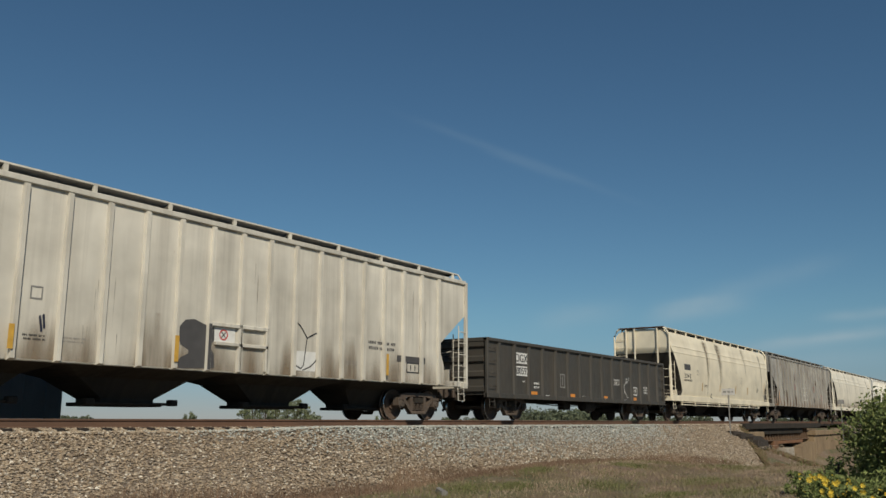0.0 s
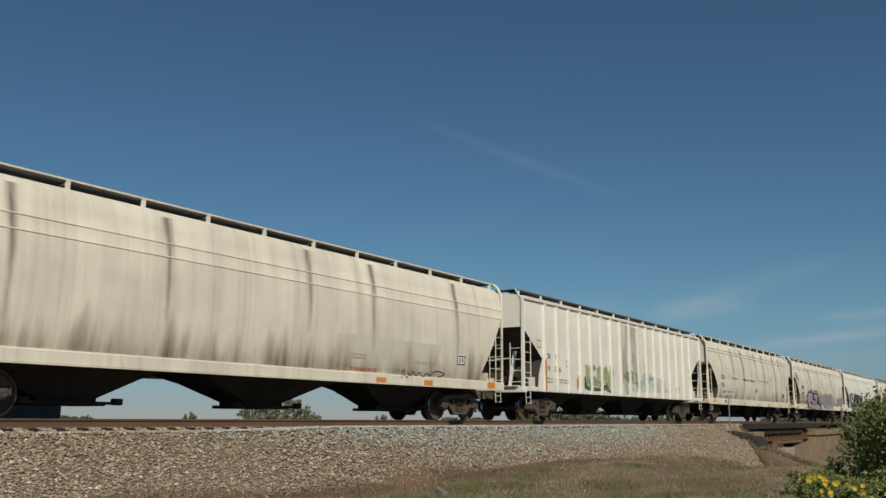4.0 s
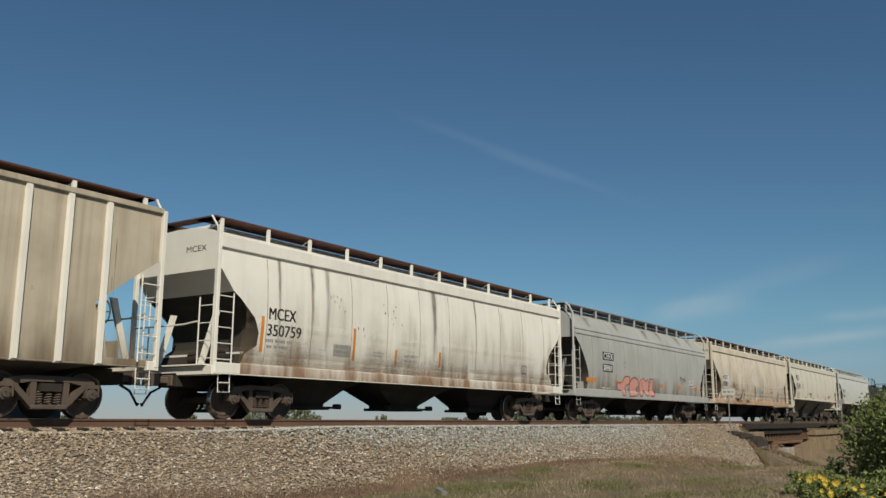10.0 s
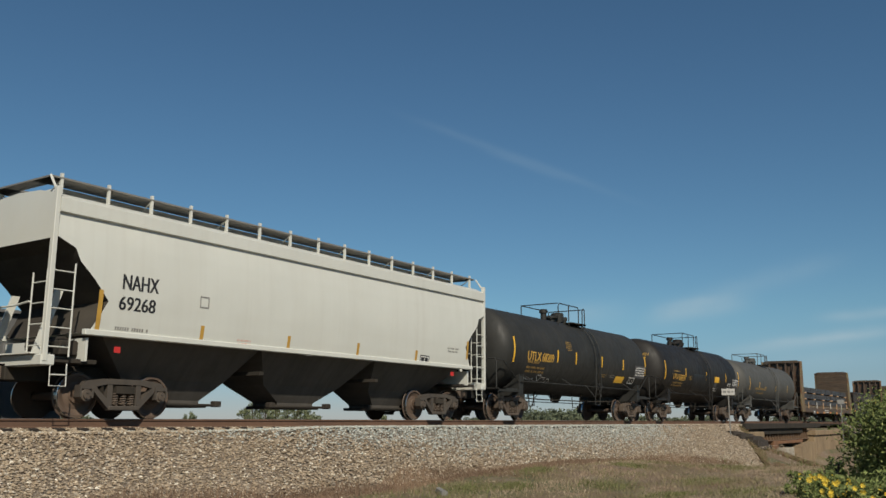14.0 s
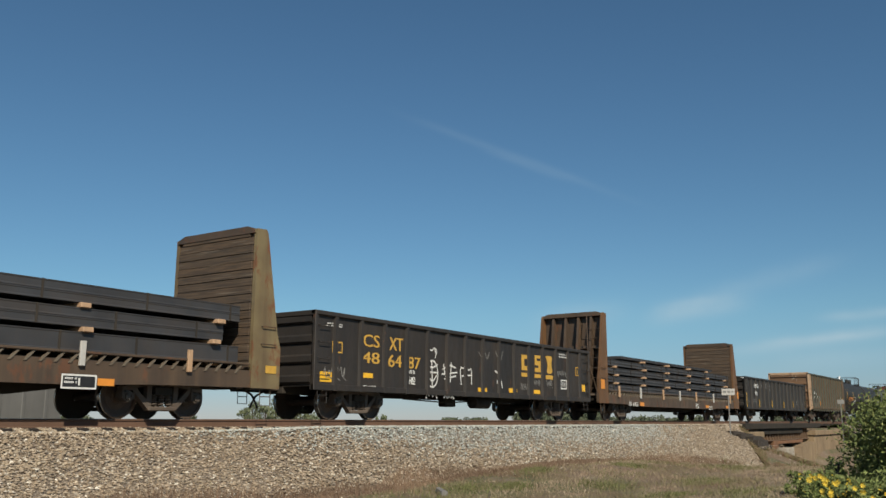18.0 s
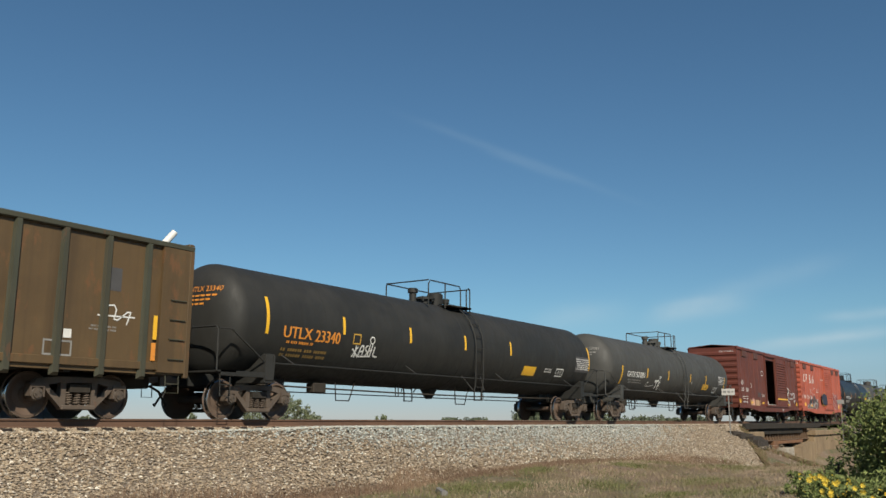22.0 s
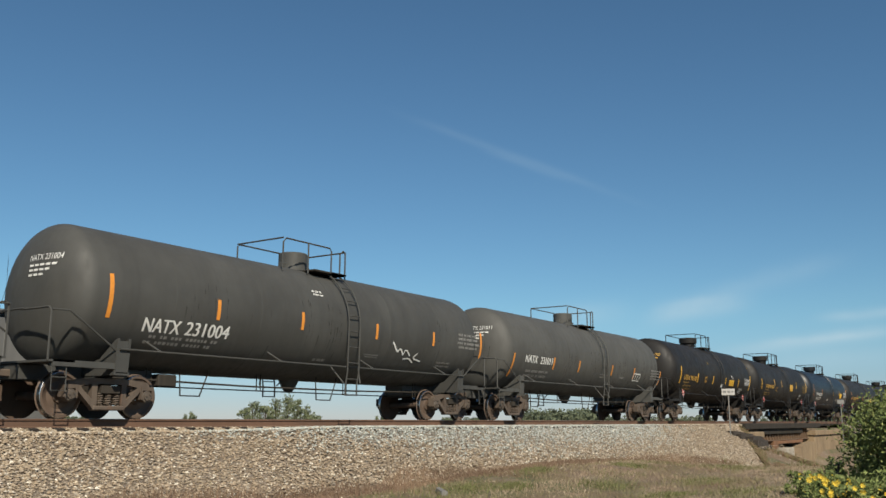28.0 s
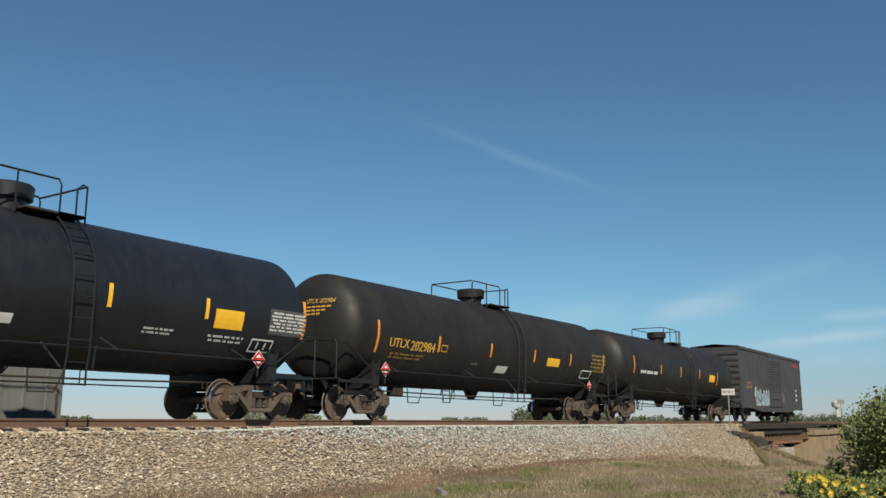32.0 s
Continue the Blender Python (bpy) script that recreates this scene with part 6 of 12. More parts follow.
def ground_z(x, y):
    """Height of the land below the ballast: a low field, a bank under the track, a ditch through the bridge."""
    d = abs(x + DC)
    near = x > -DC
    base = -1.62 if near else -1.9
    if near:
        bank = -0.55 - max(0.0, d - 2.1) / 1.75
    else:
        bank = -0.5 - max(0.0, d - 2.6) / 1.6
    z = max(base, bank)
    # slow swells of the field on the camera's side
    if near and d > 3:
        k = min(1, (d - 3) / 3)
        z += k * (0.10 * math.sin(y * 0.21 + 1.0) + 0.07 * math.sin(x * 0.5 + y * 0.13))
        # a grassy hump beside the ballast, before the ditch
        z += 0.40 * math.exp(-((y - 24) / 7) ** 2 - ((x + 11.4) / 2.2) ** 2)
        # and falls away towards it
        k = max(0.0, min(1.0, (y - 29) / 17))
        z -= 0.95 * k * k * (3 - 2 * k)
    # ditch across
    mid = (BR0 + BR1) / 2
    q = abs(y - mid - 0.10 * (x + DC))
    dig = max(0.0, 1 - q / 11.0)
    z -= 1.9 * min(1, dig * 1.6) * (1.0 if d < 14 else max(0.15, 1 - (d - 14) / 30))
    # the bank is cut back in front of the bridge and its abutments
    if near and d > 2.3:
        k = max(0.0, min(1.0, (y - BR0 + 5.0) / 4.0)) * max(0.0, min(1.0, (BR1 + 13.0 - y) / 3.0))
        z = z * (1 - k) + min(z, -2.45 - 0.05 * math.sin(y)) * k
    if BR0 + 0.9 < y < BR1 and d < 7:
        z = min(z, -3.1)
    # the grassy tail of the bank runs down into the ditch
    if near and d > 2.44 and 45.0 < y < 62.5:
        z = max(z, -1.45 - 0.21 * max(0.0, y - 51.5) - 0.35 * max(0.0, d - 3.5))
    # a hollow round the viewer keeps the eye above the grass
    r = math.hypot(x, y)
    if r < 5:
        z = min(z, -1.55)
    return z


m, nt, bs = nodes_of("dry_grass_ground")
c = mixed(nt, noise_fac(nt, 0.45, (1, 1, 1), 6, 0.46, 0.60), (0.185, 0.125, 0.080), (0.090, 0.098, 0.036))
c = mixed(nt, noise_fac(nt, 0.8, (1, 1, 1), 6, 0.50, 0.66, 8.0), c, (0.21, 0.165, 0.12))
c = mixed(nt, noise_fac(nt, 5.0, (1, 1, 1), 6, 0.35, 0.7, 4.0), c, (0.10, 0.070, 0.045), 0.6)
nt.links.new(c, bs.inputs["Base Color"])
bs.inputs["Roughness"].default_value = 0.95
bumped(nt, bs, noise_fac(nt, 14.0, (1, 1, 1), 7, 0.2, 0.8), 0.7, 0.05)
MAT["soil"] = m

m, nt, bs = nodes_of("ballast_bed")
c = mixed(nt, noise_fac(nt, 22.0, (1, 1, 1), 4, 0.35, 0.65), (0.30, 0.24, 0.18), (0.15, 0.115, 0.085))
nt.links.new(c, bs.inputs["Base Color"])
bs.inputs["Roughness"].default_value = 0.95
bumped(nt, bs, noise_fac(nt, 26.0, (1, 1, 1), 5, 0.2, 0.8), 1.0, 0.05)
MAT["ballast_bed"] = m


def stone_material(name, cols):
    m, nt, bs = nodes_of(name)
    ge = nt.nodes.new("ShaderNodeNewGeometry")
    rp = nt.nodes.new("ShaderNodeValToRGB")
    rp.color_ramp.elements[0].color = (*cols[0], 1)
    rp.color_ramp.elements[1].color = (*cols[-1], 1)
    for i, q in enumerate(cols[1:-1]):
        e = rp.color_ramp.elements.new((i + 1) / (len(cols) - 1))
        e.color = (*q, 1)
    nt.links.new(ge.outputs["Random Per Island"], rp.inputs[0])
    c = mixed(nt, noise_fac(nt, 30.0, (1, 1, 1), 4, 0.3, 0.7), rp.outputs[0], (0.15, 0.13, 0.11), 0.22)
    nt.links.new(c, bs.inputs["Base Color"])
    bs.inputs["Roughness"].default_value = 0.9
    return m


MAT["stones"] = stone_material("mixed_brown_ballast_stone", ((0.215, 0.155, 0.098), (0.335, 0.255, 0.167), (0.41, 0.322, 0.223), (0.27, 0.197, 0.128), (0.52, 0.425, 0.31), (0.173, 0.133, 0.093), (0.366, 0.287, 0.193), (0.247, 0.197, 0.148), (0.76, 0.685, 0.56)))
MAT["fresh_stones"] = stone_material("fresh_grey_ballast_stone", ((0.32, 0.345, 0.315), (0.40, 0.43, 0.395), (0.47, 0.495, 0.455), (0.355, 0.375, 0.335), (0.52, 0.54, 0.495), (0.30, 0.29, 0.25), (0.43, 0.41, 0.345), (0.70, 0.70, 0.64)))

gm = Mesh()
xs = [-4000, -1500, -600, -250, -120, -70, -45, -34] + [-30 + i * 0.75 for i in range(0, 48)] + [7, 10, 14, 20, 30, 60, 150, 500, 1500, 4000]
ys = [-4000, -1500, -600, -250, -100, -40, -20, -10] + [-6 + i * 1.1 for i in range(0, 82)] + [88, 95, 105, 120, 150, 200, 300, 500, 900, 1800, 4000]
nx, ny = len(xs), len(ys)
gm.add([(x, y, ground_z(x, y) + (0.06 * noise.noise(Vector((x * 0.8, y * 0.8, 0))) if -30 < x < 8 and -8 < y < 90 else 0)) for y in ys for x in xs],
       [(j * nx + i, j * nx + i + 1, (j + 1) * nx + i + 1, (j + 1) * nx + i) for j in range(ny - 1) for i in range(nx - 1)], True)
ground = new("ground", gm.data("ground", [MAT["soil"]], 180))
tagged(ground, "dry brown grass field with a ditch", "ground", kind="structure")


def ballast_z(x):
    d = abs(x + DC)
    return -0.20 if d < 2.05 else -0.20 - (d - 2.05) / 1.62


bed = Mesh()
for y0, y1 in ((-700, BR0 - 2.6), (BR1 + 12.3, 1200)):
    n = max(2, int(min(y1, 90) - max(y0, -10)) // 2)
    yy = [y0] + [max(y0, -10) + (min(y1, 120) - max(y0, -10)) * k / n for k in range(n + 1)] + [y1]
    rings = []
    for y in yy:
        t = 1.0
        w = 1.0 if y < 44.5 or y > 66 else max(0.06, (BR0 - 2.6 - y) / (BR0 - 2.6 - 44.5))       # the bank's end rounds off at the bridge
        rings.append([(-DC - 4.6, y, -1.95), (-DC - 2.05, y, -0.26), (-DC - 1.3, y, -0.25), (-DC + 1.3, y, -0.28), (-DC + 2.05, y, -0.28), (-DC + 2.05 + 3.3 * w, y, -0.25 - 2.05 * w), (-DC + 2.05 + 3.3 * w + 2.4 * (1 - w) + 0.05, y, -0.25 - 2.05 * w - 2.4 * (1 - w) - 0.05)])
    bed.loft(rings, closed=False, caps=False)
ballast = new("ballast_bank", bed.data("ballast_bank", [MAT["ballast_bed"]]))
tagged(ballast, "crushed stone ballast bank under the track", "ballast", kind="structure")

# rails: head, web and foot
for i, s in enumerate((1, -1)):
    x = -DC + s * 0.755
    m = Mesh()
    prof = [(-0.07, -0.172), (0.07, -0.172), (0.07, -0.160), (0.012, -0.140), (0.009, -0.045), (0.034, -0.035), (0.036, -0.008), (0.028, 0.0), (-0.028, 0.0), (-0.036, -0.008), (-0.034, -0.035), (-0.009, -0.045), (-0.012, -0.140), (-0.07, -0.160)]
    m.loft([[(x + u, y, v) for u, v in prof] for y in (-700, -10, 20, 60, 120, 1200)])
    rail = new("rail", m.data("rail", [MAT["rail_side"]]))
    tagged(rail, "long rusty brown steel rail on timber ties", "rail", "rails of the track")
    hm = Mesh()
    hm.box(x - 0.026, x + 0.026, -700, 1200, 0.0, 0.003)
    part("rail_head", hm, "rail_top", rail, "bright worn rail top")

tie_mesh = Mesh().box(-1.28, 1.28, -0.11, 0.11, -0.36, -0.172, 0.015).data("tie", [MAT["tie"]])
plate_mesh = Mesh().box(-0.18, 0.18, -0.09, 0.09, -0.174, -0.158, 0.004).data("tie_plate", [MAT["rail_side"]])
rnd = random.Random(5)
for k in range(230):
    y = -2 + k * 0.52
    t = new("tie", tie_mesh)
    tagged(t, "weathered timber railroad tie in the ballast", "tie", "ties under the rails")
    t.location = (-DC + rnd.uniform(-0.03, 0.03), y, 0)
    t.rotation_euler = (0, 0, rnd.uniform(-0.01, 0.01))
    for s in (1, -1):
        pl = part("tie_plate", plate_mesh, "", t)
        pl.location = (s * 0.755, 0, 0)


def scatter_stones(name, count, spot, size, material, seed, label):
    """Loose stones, each a rough six-cornered lump, joined into one sheet of stuff."""
    rs = np.random.RandomState(seed)
    base = np.array([(1, 0, 0), (-1, 0, 0), (0, 1, 0), (0, -1, 0), (0, 0, 1), (0, 0, -1)], float)
    tri = np.array([(0, 2, 4), (2, 1, 4), (1, 3, 4), (3, 0, 4), (2, 0, 5), (1, 2, 5), (3, 1, 5), (0, 3, 5)])
    p = spot(rs, count)
    k = len(p)
    r = size * (0.55 + rs.rand(k, 1, 1) * 0.9)
    v = base[None] * (0.6 + rs.rand(k, 6, 3) * 0.7) * r
    v += (rs.rand(k, 6, 3) - 0.5) * r * 0.6
    a = rs.rand(k) * 6.28
    ca, sa = np.cos(a)[:, None], np.sin(a)[:, None]
    x, y = v[..., 0] * ca - v[..., 1] * sa, v[..., 0] * sa + v[..., 1] * ca
    v = np.stack([x, y, v[..., 2] * 0.62], -1) + p[:, None, :]
    f = (tri[None] + (np.arange(k) * 6)[:, None, None]).reshape(-1, 3)
    me = bpy.data.meshes.new(name)
    me.from_pydata(v.reshape(-1, 3).tolist(), [], f.tolist())
    me.update()
    me.materials.append(MAT[material])
    ob = new(name, me)
    tagged(ob, label, "ballast", kind="stuff")
    return ob


def on_bank(fresh):
    def spot(rs, n):
        y = 3 + rs.rand(n * 2) ** 1.5 * (BR0 - 2.5)
        d = 0.86 + rs.rand(n * 2) * 4.3
        # the fresh load lies on the upper bank beyond the first metres, with a ragged edge
        edge = 13.5 + 5.5 * (d - 2.0) + np.sin(d * 5 + y) * 1.0 + rs.randn(n * 2) * 1.8
        far_edge = 40.5 - 2.2 * (d - 2.0) + np.sin(d * 4 + y) * 0.8 + rs.randn(n * 2) * 2.0
        isf = (y > edge) & (y < far_edge) & (d < 3.05 + rs.randn(n * 2) * 0.5)
        keep = isf if fresh else ~isf
        keep &= d < np.interp(y, [44.5, BR0 - 2.6], [5.3, 2.15])
        y, d = y[keep], d[keep]
        # the old bed lies low under the rail, the fresh stone is heaped up to it
        top = -0.275 + 0.072 * np.clip((y - 13.4) / 4.0, 0, 1)
        z = np.where(d < 2.05, top, top - (d - 2.05) / 1.62) + 0.008 + 0.02 * rs.rand(len(d))
        return np.stack([-DC + d, y, z], 1)[:n]
    return spot


scatter_stones("loose_stones", 92000, on_bank(False), 0.031, "stones", 11, "loose brown-grey crushed ballast stones")
scatter_stones("fresh_stones", 56000, on_bank(True), 0.029, "fresh_stones", 12, "fresh pale grey crushed ballast stones")


def crib_stones(rs, n):
    """Stone packed between the tie ends where the bed lies low beside them."""
    k = rs.randint(4, 44, n)
    y = -2 + k * 0.52 + 0.13 + rs.rand(n) * 0.26
    d = 0.80 + rs.rand(n) * 0.75
    z = -0.205 - np.maximum(0, d - 1.22) * 0.30 + 0.02 * rs.rand(n)
    return np.stack([-DC + d, y, z], 1)


scatter_stones("crib_stones", 9000, crib_stones, 0.030, "stones", 15, "brown ballast stones packed between the tie ends")


def end_stones(rs, n):
    """On the rounded end of the bank, beside the bridge."""
    y = 44.5 + rs.rand(n) * (BR0 - 2.65 - 44.5)
    w = np.maximum(0.06, (BR0 - 2.6 - y) / (BR0 - 2.6 - 44.5))
    k = rs.rand(n) * 2.4 * (1 - w)
    return np.stack([-DC + 2.05 + 3.3 * w + k, y, -0.25 - 2.05 * w - k + 0.03], 1)


scatter_stones("bank_end_stones", 16000, end_stones, 0.042, "stones", 14, "brown ballast stones spilling down the bank's end")


def toe_stones(rs, n):
    y = 3 + rs.rand(n) * (BR0 - 3)
    d = 3.9 + rs.rand(n) ** 2 * 1.6
    z = np.array([max(ballast_z(-DC + q), ground_z(-DC + q, w)) for q, w in zip(d, y)]) + 0.01
    return np.stack([-DC + d, y, z], 1)


scatter_stones("stray_stones", 2500, toe_stones, 0.03, "stones", 13, "stray ballast stones in the grass")


def blades(name, count, spot, height, width, material, seed, label, bend=0.4):
    """Grass: thin two-piece blades, joined."""
    rs = np.random.RandomState(seed)
    p = spot(rs, count)
    k = len(p)
    h = height * (0.4 + rs.rand(k) * 0.9)
    a = rs.rand(k) * 6.28
    dx, dy = np.cos(a), np.sin(a)
    lean = (rs.rand(k)) * bend * h
    b = rs.rand(k) * 6.28
    lx, ly = np.cos(b) * lean, np.sin(b) * lean
    w = width * (0.6 + rs.rand(k) * 0.8)
    z0 = p[:, 2]
    v = np.stack([np.stack([p[:, 0] - dx * w, p[:, 1] - dy * w, z0], 1), np.stack([p[:, 0] + dx * w, p[:, 1] + dy * w, z0], 1),
                  np.stack([p[:, 0] + lx * 0.35 + dx * w * 0.7, p[:, 1] + ly * 0.35 + dy * w * 0.7, z0 + h * 0.6], 1),
                  np.stack([p[:, 0] + lx * 0.35 - dx * w * 0.7, p[:, 1] + ly * 0.35 - dy * w * 0.7, z0 + h * 0.6], 1),
                  np.stack([p[:, 0] + lx, p[:, 1] + ly, z0 + h], 1)], 1)
    o = (np.arange(k) * 5)[:, None]
    q = np.concatenate([o + np.array([[0, 1, 2, 3]])], 0).tolist()
    t = (o + np.array([[3, 2, 4]])).tolist()
    me = bpy.data.meshes.new(name)
    me.from_pydata(v.reshape(-1, 3).tolist(), [], q + t)
    me.update()
    me.materials.append(MAT[material])
    ob = new(name, me)
    tagged(ob, label, "grass", kind="stuff")
    return ob


def grass_material(name, patches, spread=0.3):
    """Blades take their colour from wide patches of the field and vary a little one by one."""
    m, nt, bs = nodes_of(name)
    ge = nt.nodes.new("ShaderNodeNewGeometry")
    rp = nt.nodes.new("ShaderNodeValToRGB")
    rp.color_ramp.elements[0].color, rp.color_ramp.elements[1].color = (*patches[0], 1), (*patches[-1], 1)
    for i, q in enumerate(patches[1:-1]):
        rp.color_ramp.elements.new((i + 1) / (len(patches) - 1)).color = (*q, 1)
    nt.links.new(noise_fac(nt, 0.42, (1, 0.5, 1), 4, 0.30, 0.70, 2.0), rp.inputs[0])
    dark = mixed(nt, ge.outputs["Random Per Island"], rp.outputs[0], tuple(v * 0.55 for v in patches[0]), spread)
    nt.links.new(dark, bs.inputs["Base Color"])
    bs.inputs["Roughness"].default_value = 0.9
    return m


MAT["straw"] = grass_material("dry_straw_grass", ((0.235, 0.155, 0.10), (0.33, 0.24, 0.16), (0.22, 0.145, 0.095), (0.215, 0.19, 0.095), (0.37, 0.285, 0.195), (0.25, 0.165, 0.11), (0.175, 0.16, 0.075)))
MAT["green_grass"] = grass_material("green_grass", ((0.115, 0.125, 0.042), (0.175, 0.175, 0.07), (0.14, 0.145, 0.05), (0.225, 0.205, 0.095)))


TOE_Y = [8, 11, 13, 14.8, 16.0, 16.9, 17.6, 18.6, 21.9, 25.2, 27.6, 32.6, 35.6, 38.4, 41.1, 45.0]
TOE_D = [3.9, 3.95, 4.2, 4.15, 4.25, 4.0, 3.8, 3.8, 4.12, 4.25, 4.1, 4.08, 4.15, 4.4, 4.8, 5.5]


def field_spot(x0, x1, y0, y1, patch=None, lo=0.0):
    def spot(rs, n):
        x, y = x0 + rs.rand(n) * (x1 - x0), y0 + rs.rand(n) * (y1 - y0)
        d = x + DC
        ok = d > np.interp(y, TOE_Y, TOE_D) + 0.10 + rs.randn(n) * 0.20
        if patch is not None:
            nn = np.array([noise.noise(Vector((q * 0.45, w * 0.3, patch))) for q, w in zip(x, y)])
            ok &= nn > lo
        x, y = x[ok], y[ok]
        z = np.array([max(ground_z(q, w), ballast_z(q) if q + DC < 5.0 else -9) for q, w in zip(x, y)]) - 0.02
        return np.stack([x, y, z], 1)
    return spot


blades("dry_grass", 120000, field_spot(-13.2, -2.0, 9, 50, 7.0, -0.30), 0.10, 0.006, "straw", 21, "short dry reddish-brown grass", 1.3)
blades("green_tufts", 46000, field_spot(-12.2, -2.0, 9, 50, 3.0, 0.21), 0.11, 0.007, "green_grass", 22, "patches of green grass among the dry", 1.1)
blades("ditch_weeds", 26000, field_spot(-12.6, -2.0, 40, 80), 0.22, 0.010, "green_grass", 23, "weeds on the sides of the ditch", 0.6)



def fringe_spot(rs, n):
    """A band along the foot of the ballast."""
    y = 9 + rs.rand(n) * 38
    d = np.interp(y, TOE_Y, TOE_D) + np.abs(rs.randn(n)) * 0.45 - 0.08 + rs.randn(n) * 0.10
    x = -DC + d
    z = np.array([max(ground_z(q, w), ballast_z(q) if q + DC < 4.9 else -9) for q, w in zip(x, y)]) - 0.02
    return np.stack([x, y, z], 1)


MAT["red_grass"] = grass_material("russet_dry_grass", ((0.22, 0.135, 0.085), (0.29, 0.19, 0.12), (0.165, 0.105, 0.068), (0.26, 0.18, 0.115)))
blades("russet_fringe", 34000, fringe_spot, 0.15, 0.005, "red_grass", 24, "russet dry grass along the foot of the ballast", 1.0)


def bank_end_spot(rs, n):
    p = end_stones(rs, n)
    keep = p[:, 2] < -0.70 + 0.3 * np.sin(p[:, 1] * 2.0)
    return p[keep]


def tuft_spot(rs, n):
    """Loose round patches of thicker grass in the field."""
    c = np.array(((-11.05, 17.2, 0.5), (-11.5, 21.4, 0.35), (-9.4, 21.0, 0.6), (-10.6, 25.6, 0.5), (-8.1, 24.6, 0.7), (-10.6, 18.6, 0.3), (-7.6, 20.6, 0.5), (-6.3, 22.0, 0.8), (-9.0, 30.0, 0.9)))
    i = rs.randint(len(c), size=n)
    x, y = c[i, 0] + rs.randn(n) * c[i, 2] * 0.55, c[i, 1] + rs.randn(n) * c[i, 2]
    return np.stack([x, y, np.array([ground_z(q, w) for q, w in zip(x, y)]) - 0.02], 1)


def tail_spot(rs, n):
    """The tail of the bank beside the bridge."""
    x, y = -DC + 2.6 + rs.rand(n) * 6.5, 50.5 + rs.rand(n) * 12.5
    return np.stack([x, y, np.array([ground_z(q, w) for q, w in zip(x, y)]) - 0.02], 1)


blades("green_patch", 8000, tuft_spot, 0.12, 0.007, "green_grass", 28, "low patches of fresh green grass", 1.0)
blades("bank_tail_grass", 32000, tail_spot, 0.20, 0.014, "red_grass", 29, "russet grass on the tail of the bank", 0.8)
blades("bank_tail_weeds", 22000, tail_spot, 0.20, 0.014, "green_grass", 30, "green weeds on the tail of the bank", 0.8)
blades("bank_end_grass", 24000, bank_end_spot, 0.20, 0.012, "red_grass", 25, "russet grass on the lower end of the bank", 0.8)
blades("bank_end_weeds", 20000, bank_end_spot, 0.20, 0.012, "green_grass", 26, "green weeds on the lower end of the bank", 0.8)
MAT["pale_straw"] = grass_material("pale_straw_grass", ((0.40, 0.315, 0.21), (0.48, 0.385, 0.265), (0.34, 0.26, 0.17), (0.44, 0.33, 0.22)))
blades("pale_grass", 26000, field_spot(-12.9, -2.0, 9, 50, 11.0, 0.12), 0.10, 0.006, "pale_straw", 27, "pale bleached grass in streaks", 1.3)
chunk = new("driftwood_chunk")
tagged(chunk, "weathered grey wood chunk lying in the grass", "wood")
rs = np.random.RandomState(9)
m = Mesh()
m.loft([[(u * (1 + 0.2 * rs.randn() * 0.5), k * 0.07 - 0.21, v * (1 + 0.2 * rs.randn() * 0.5)) for u, v in ((-0.07, -0.05), (0.06, -0.06), (0.08, 0.03), (0.0, 0.07), (-0.07, 0.04))] for k in range(7)])
part("piece", m, "post_grey", chunk)
chunk.location = (-11.06, 16.25, ground_z(-11.06, 16.25) + 0.05)
chunk.rotation_euler = (0.1, 0.1, radians(52))

# ---------------------------------------------------------------- bridge
bridge = new("rail_bridge")
tagged(bridge, "short dark timber-decked railroad bridge on concrete abutments", "bridge", kind="structure")
tie_m = Mesh().box(-2.0, 2.0, -0.11, 0.11, -0.42, -0.172, 0.01).data("bridge_tie", [MAT["tie"]])
for k in range(44):
    ob = part("bridge_tie", tie_m, "", bridge)
    ob.location = (-DC, BR0 - 0.6 + (BR1 - BR0 + 1.2) * k / 43, 0)
for s in (1, -1):
    a, b = sorted((-DC + s * 1.95, -DC + s * 2.30))
    m = Mesh()
    m.box(a, b, BR0 - 1.6, BR1 + 2.6, -0.46, -0.12, 0.02)
    part("deck_guard_timber", m, "under", bridge, "black creosoted edge timber of the deck")
    # black strip added for the shade between the deck and the girder
    a, b = sorted((-DC + s * 1.95, -DC + s * 2.12))
    part("stringer", Mesh().box(a, b, BR0 - 0.2, BR1 - 2.4, -0.80, -0.462, 0.02), "under", bridge, "dark strip standing in for shade under the deck")
for x in (-1.85, -0.75, 0.75, 1.85):
    m = Mesh()
    m.box(-DC + x - 0.18, -DC + x + 0.18, BR0 + 0.2, BR1 - 0.2, -1.24, -1.17)
    m.box(-DC + x - 0.03, -DC + x + 0.03, BR0 + 0.2, BR1 - 0.2, -1.17, -0.47)
    m.box(-DC + x - 0.18, -DC + x + 0.18, BR0 + 0.2, BR1 - 0.2, -0.47, -0.42)
    gd = part("girder", m, "girder_rust", bridge, "rusty riveted steel girder")
    if x > 1:
        st = Mesh().box(-0.16, 0.16, -0.05, 0.05, -1.17, -0.47).data("stiffener", [MAT["girder_rust"]])
        for k in range(22):
            ob = part("stiffener", st, "", gd)
            ob.location = (-DC + x, BR0 + 0.6 + (BR1 - BR0 - 1.2) * k / 21, 0)
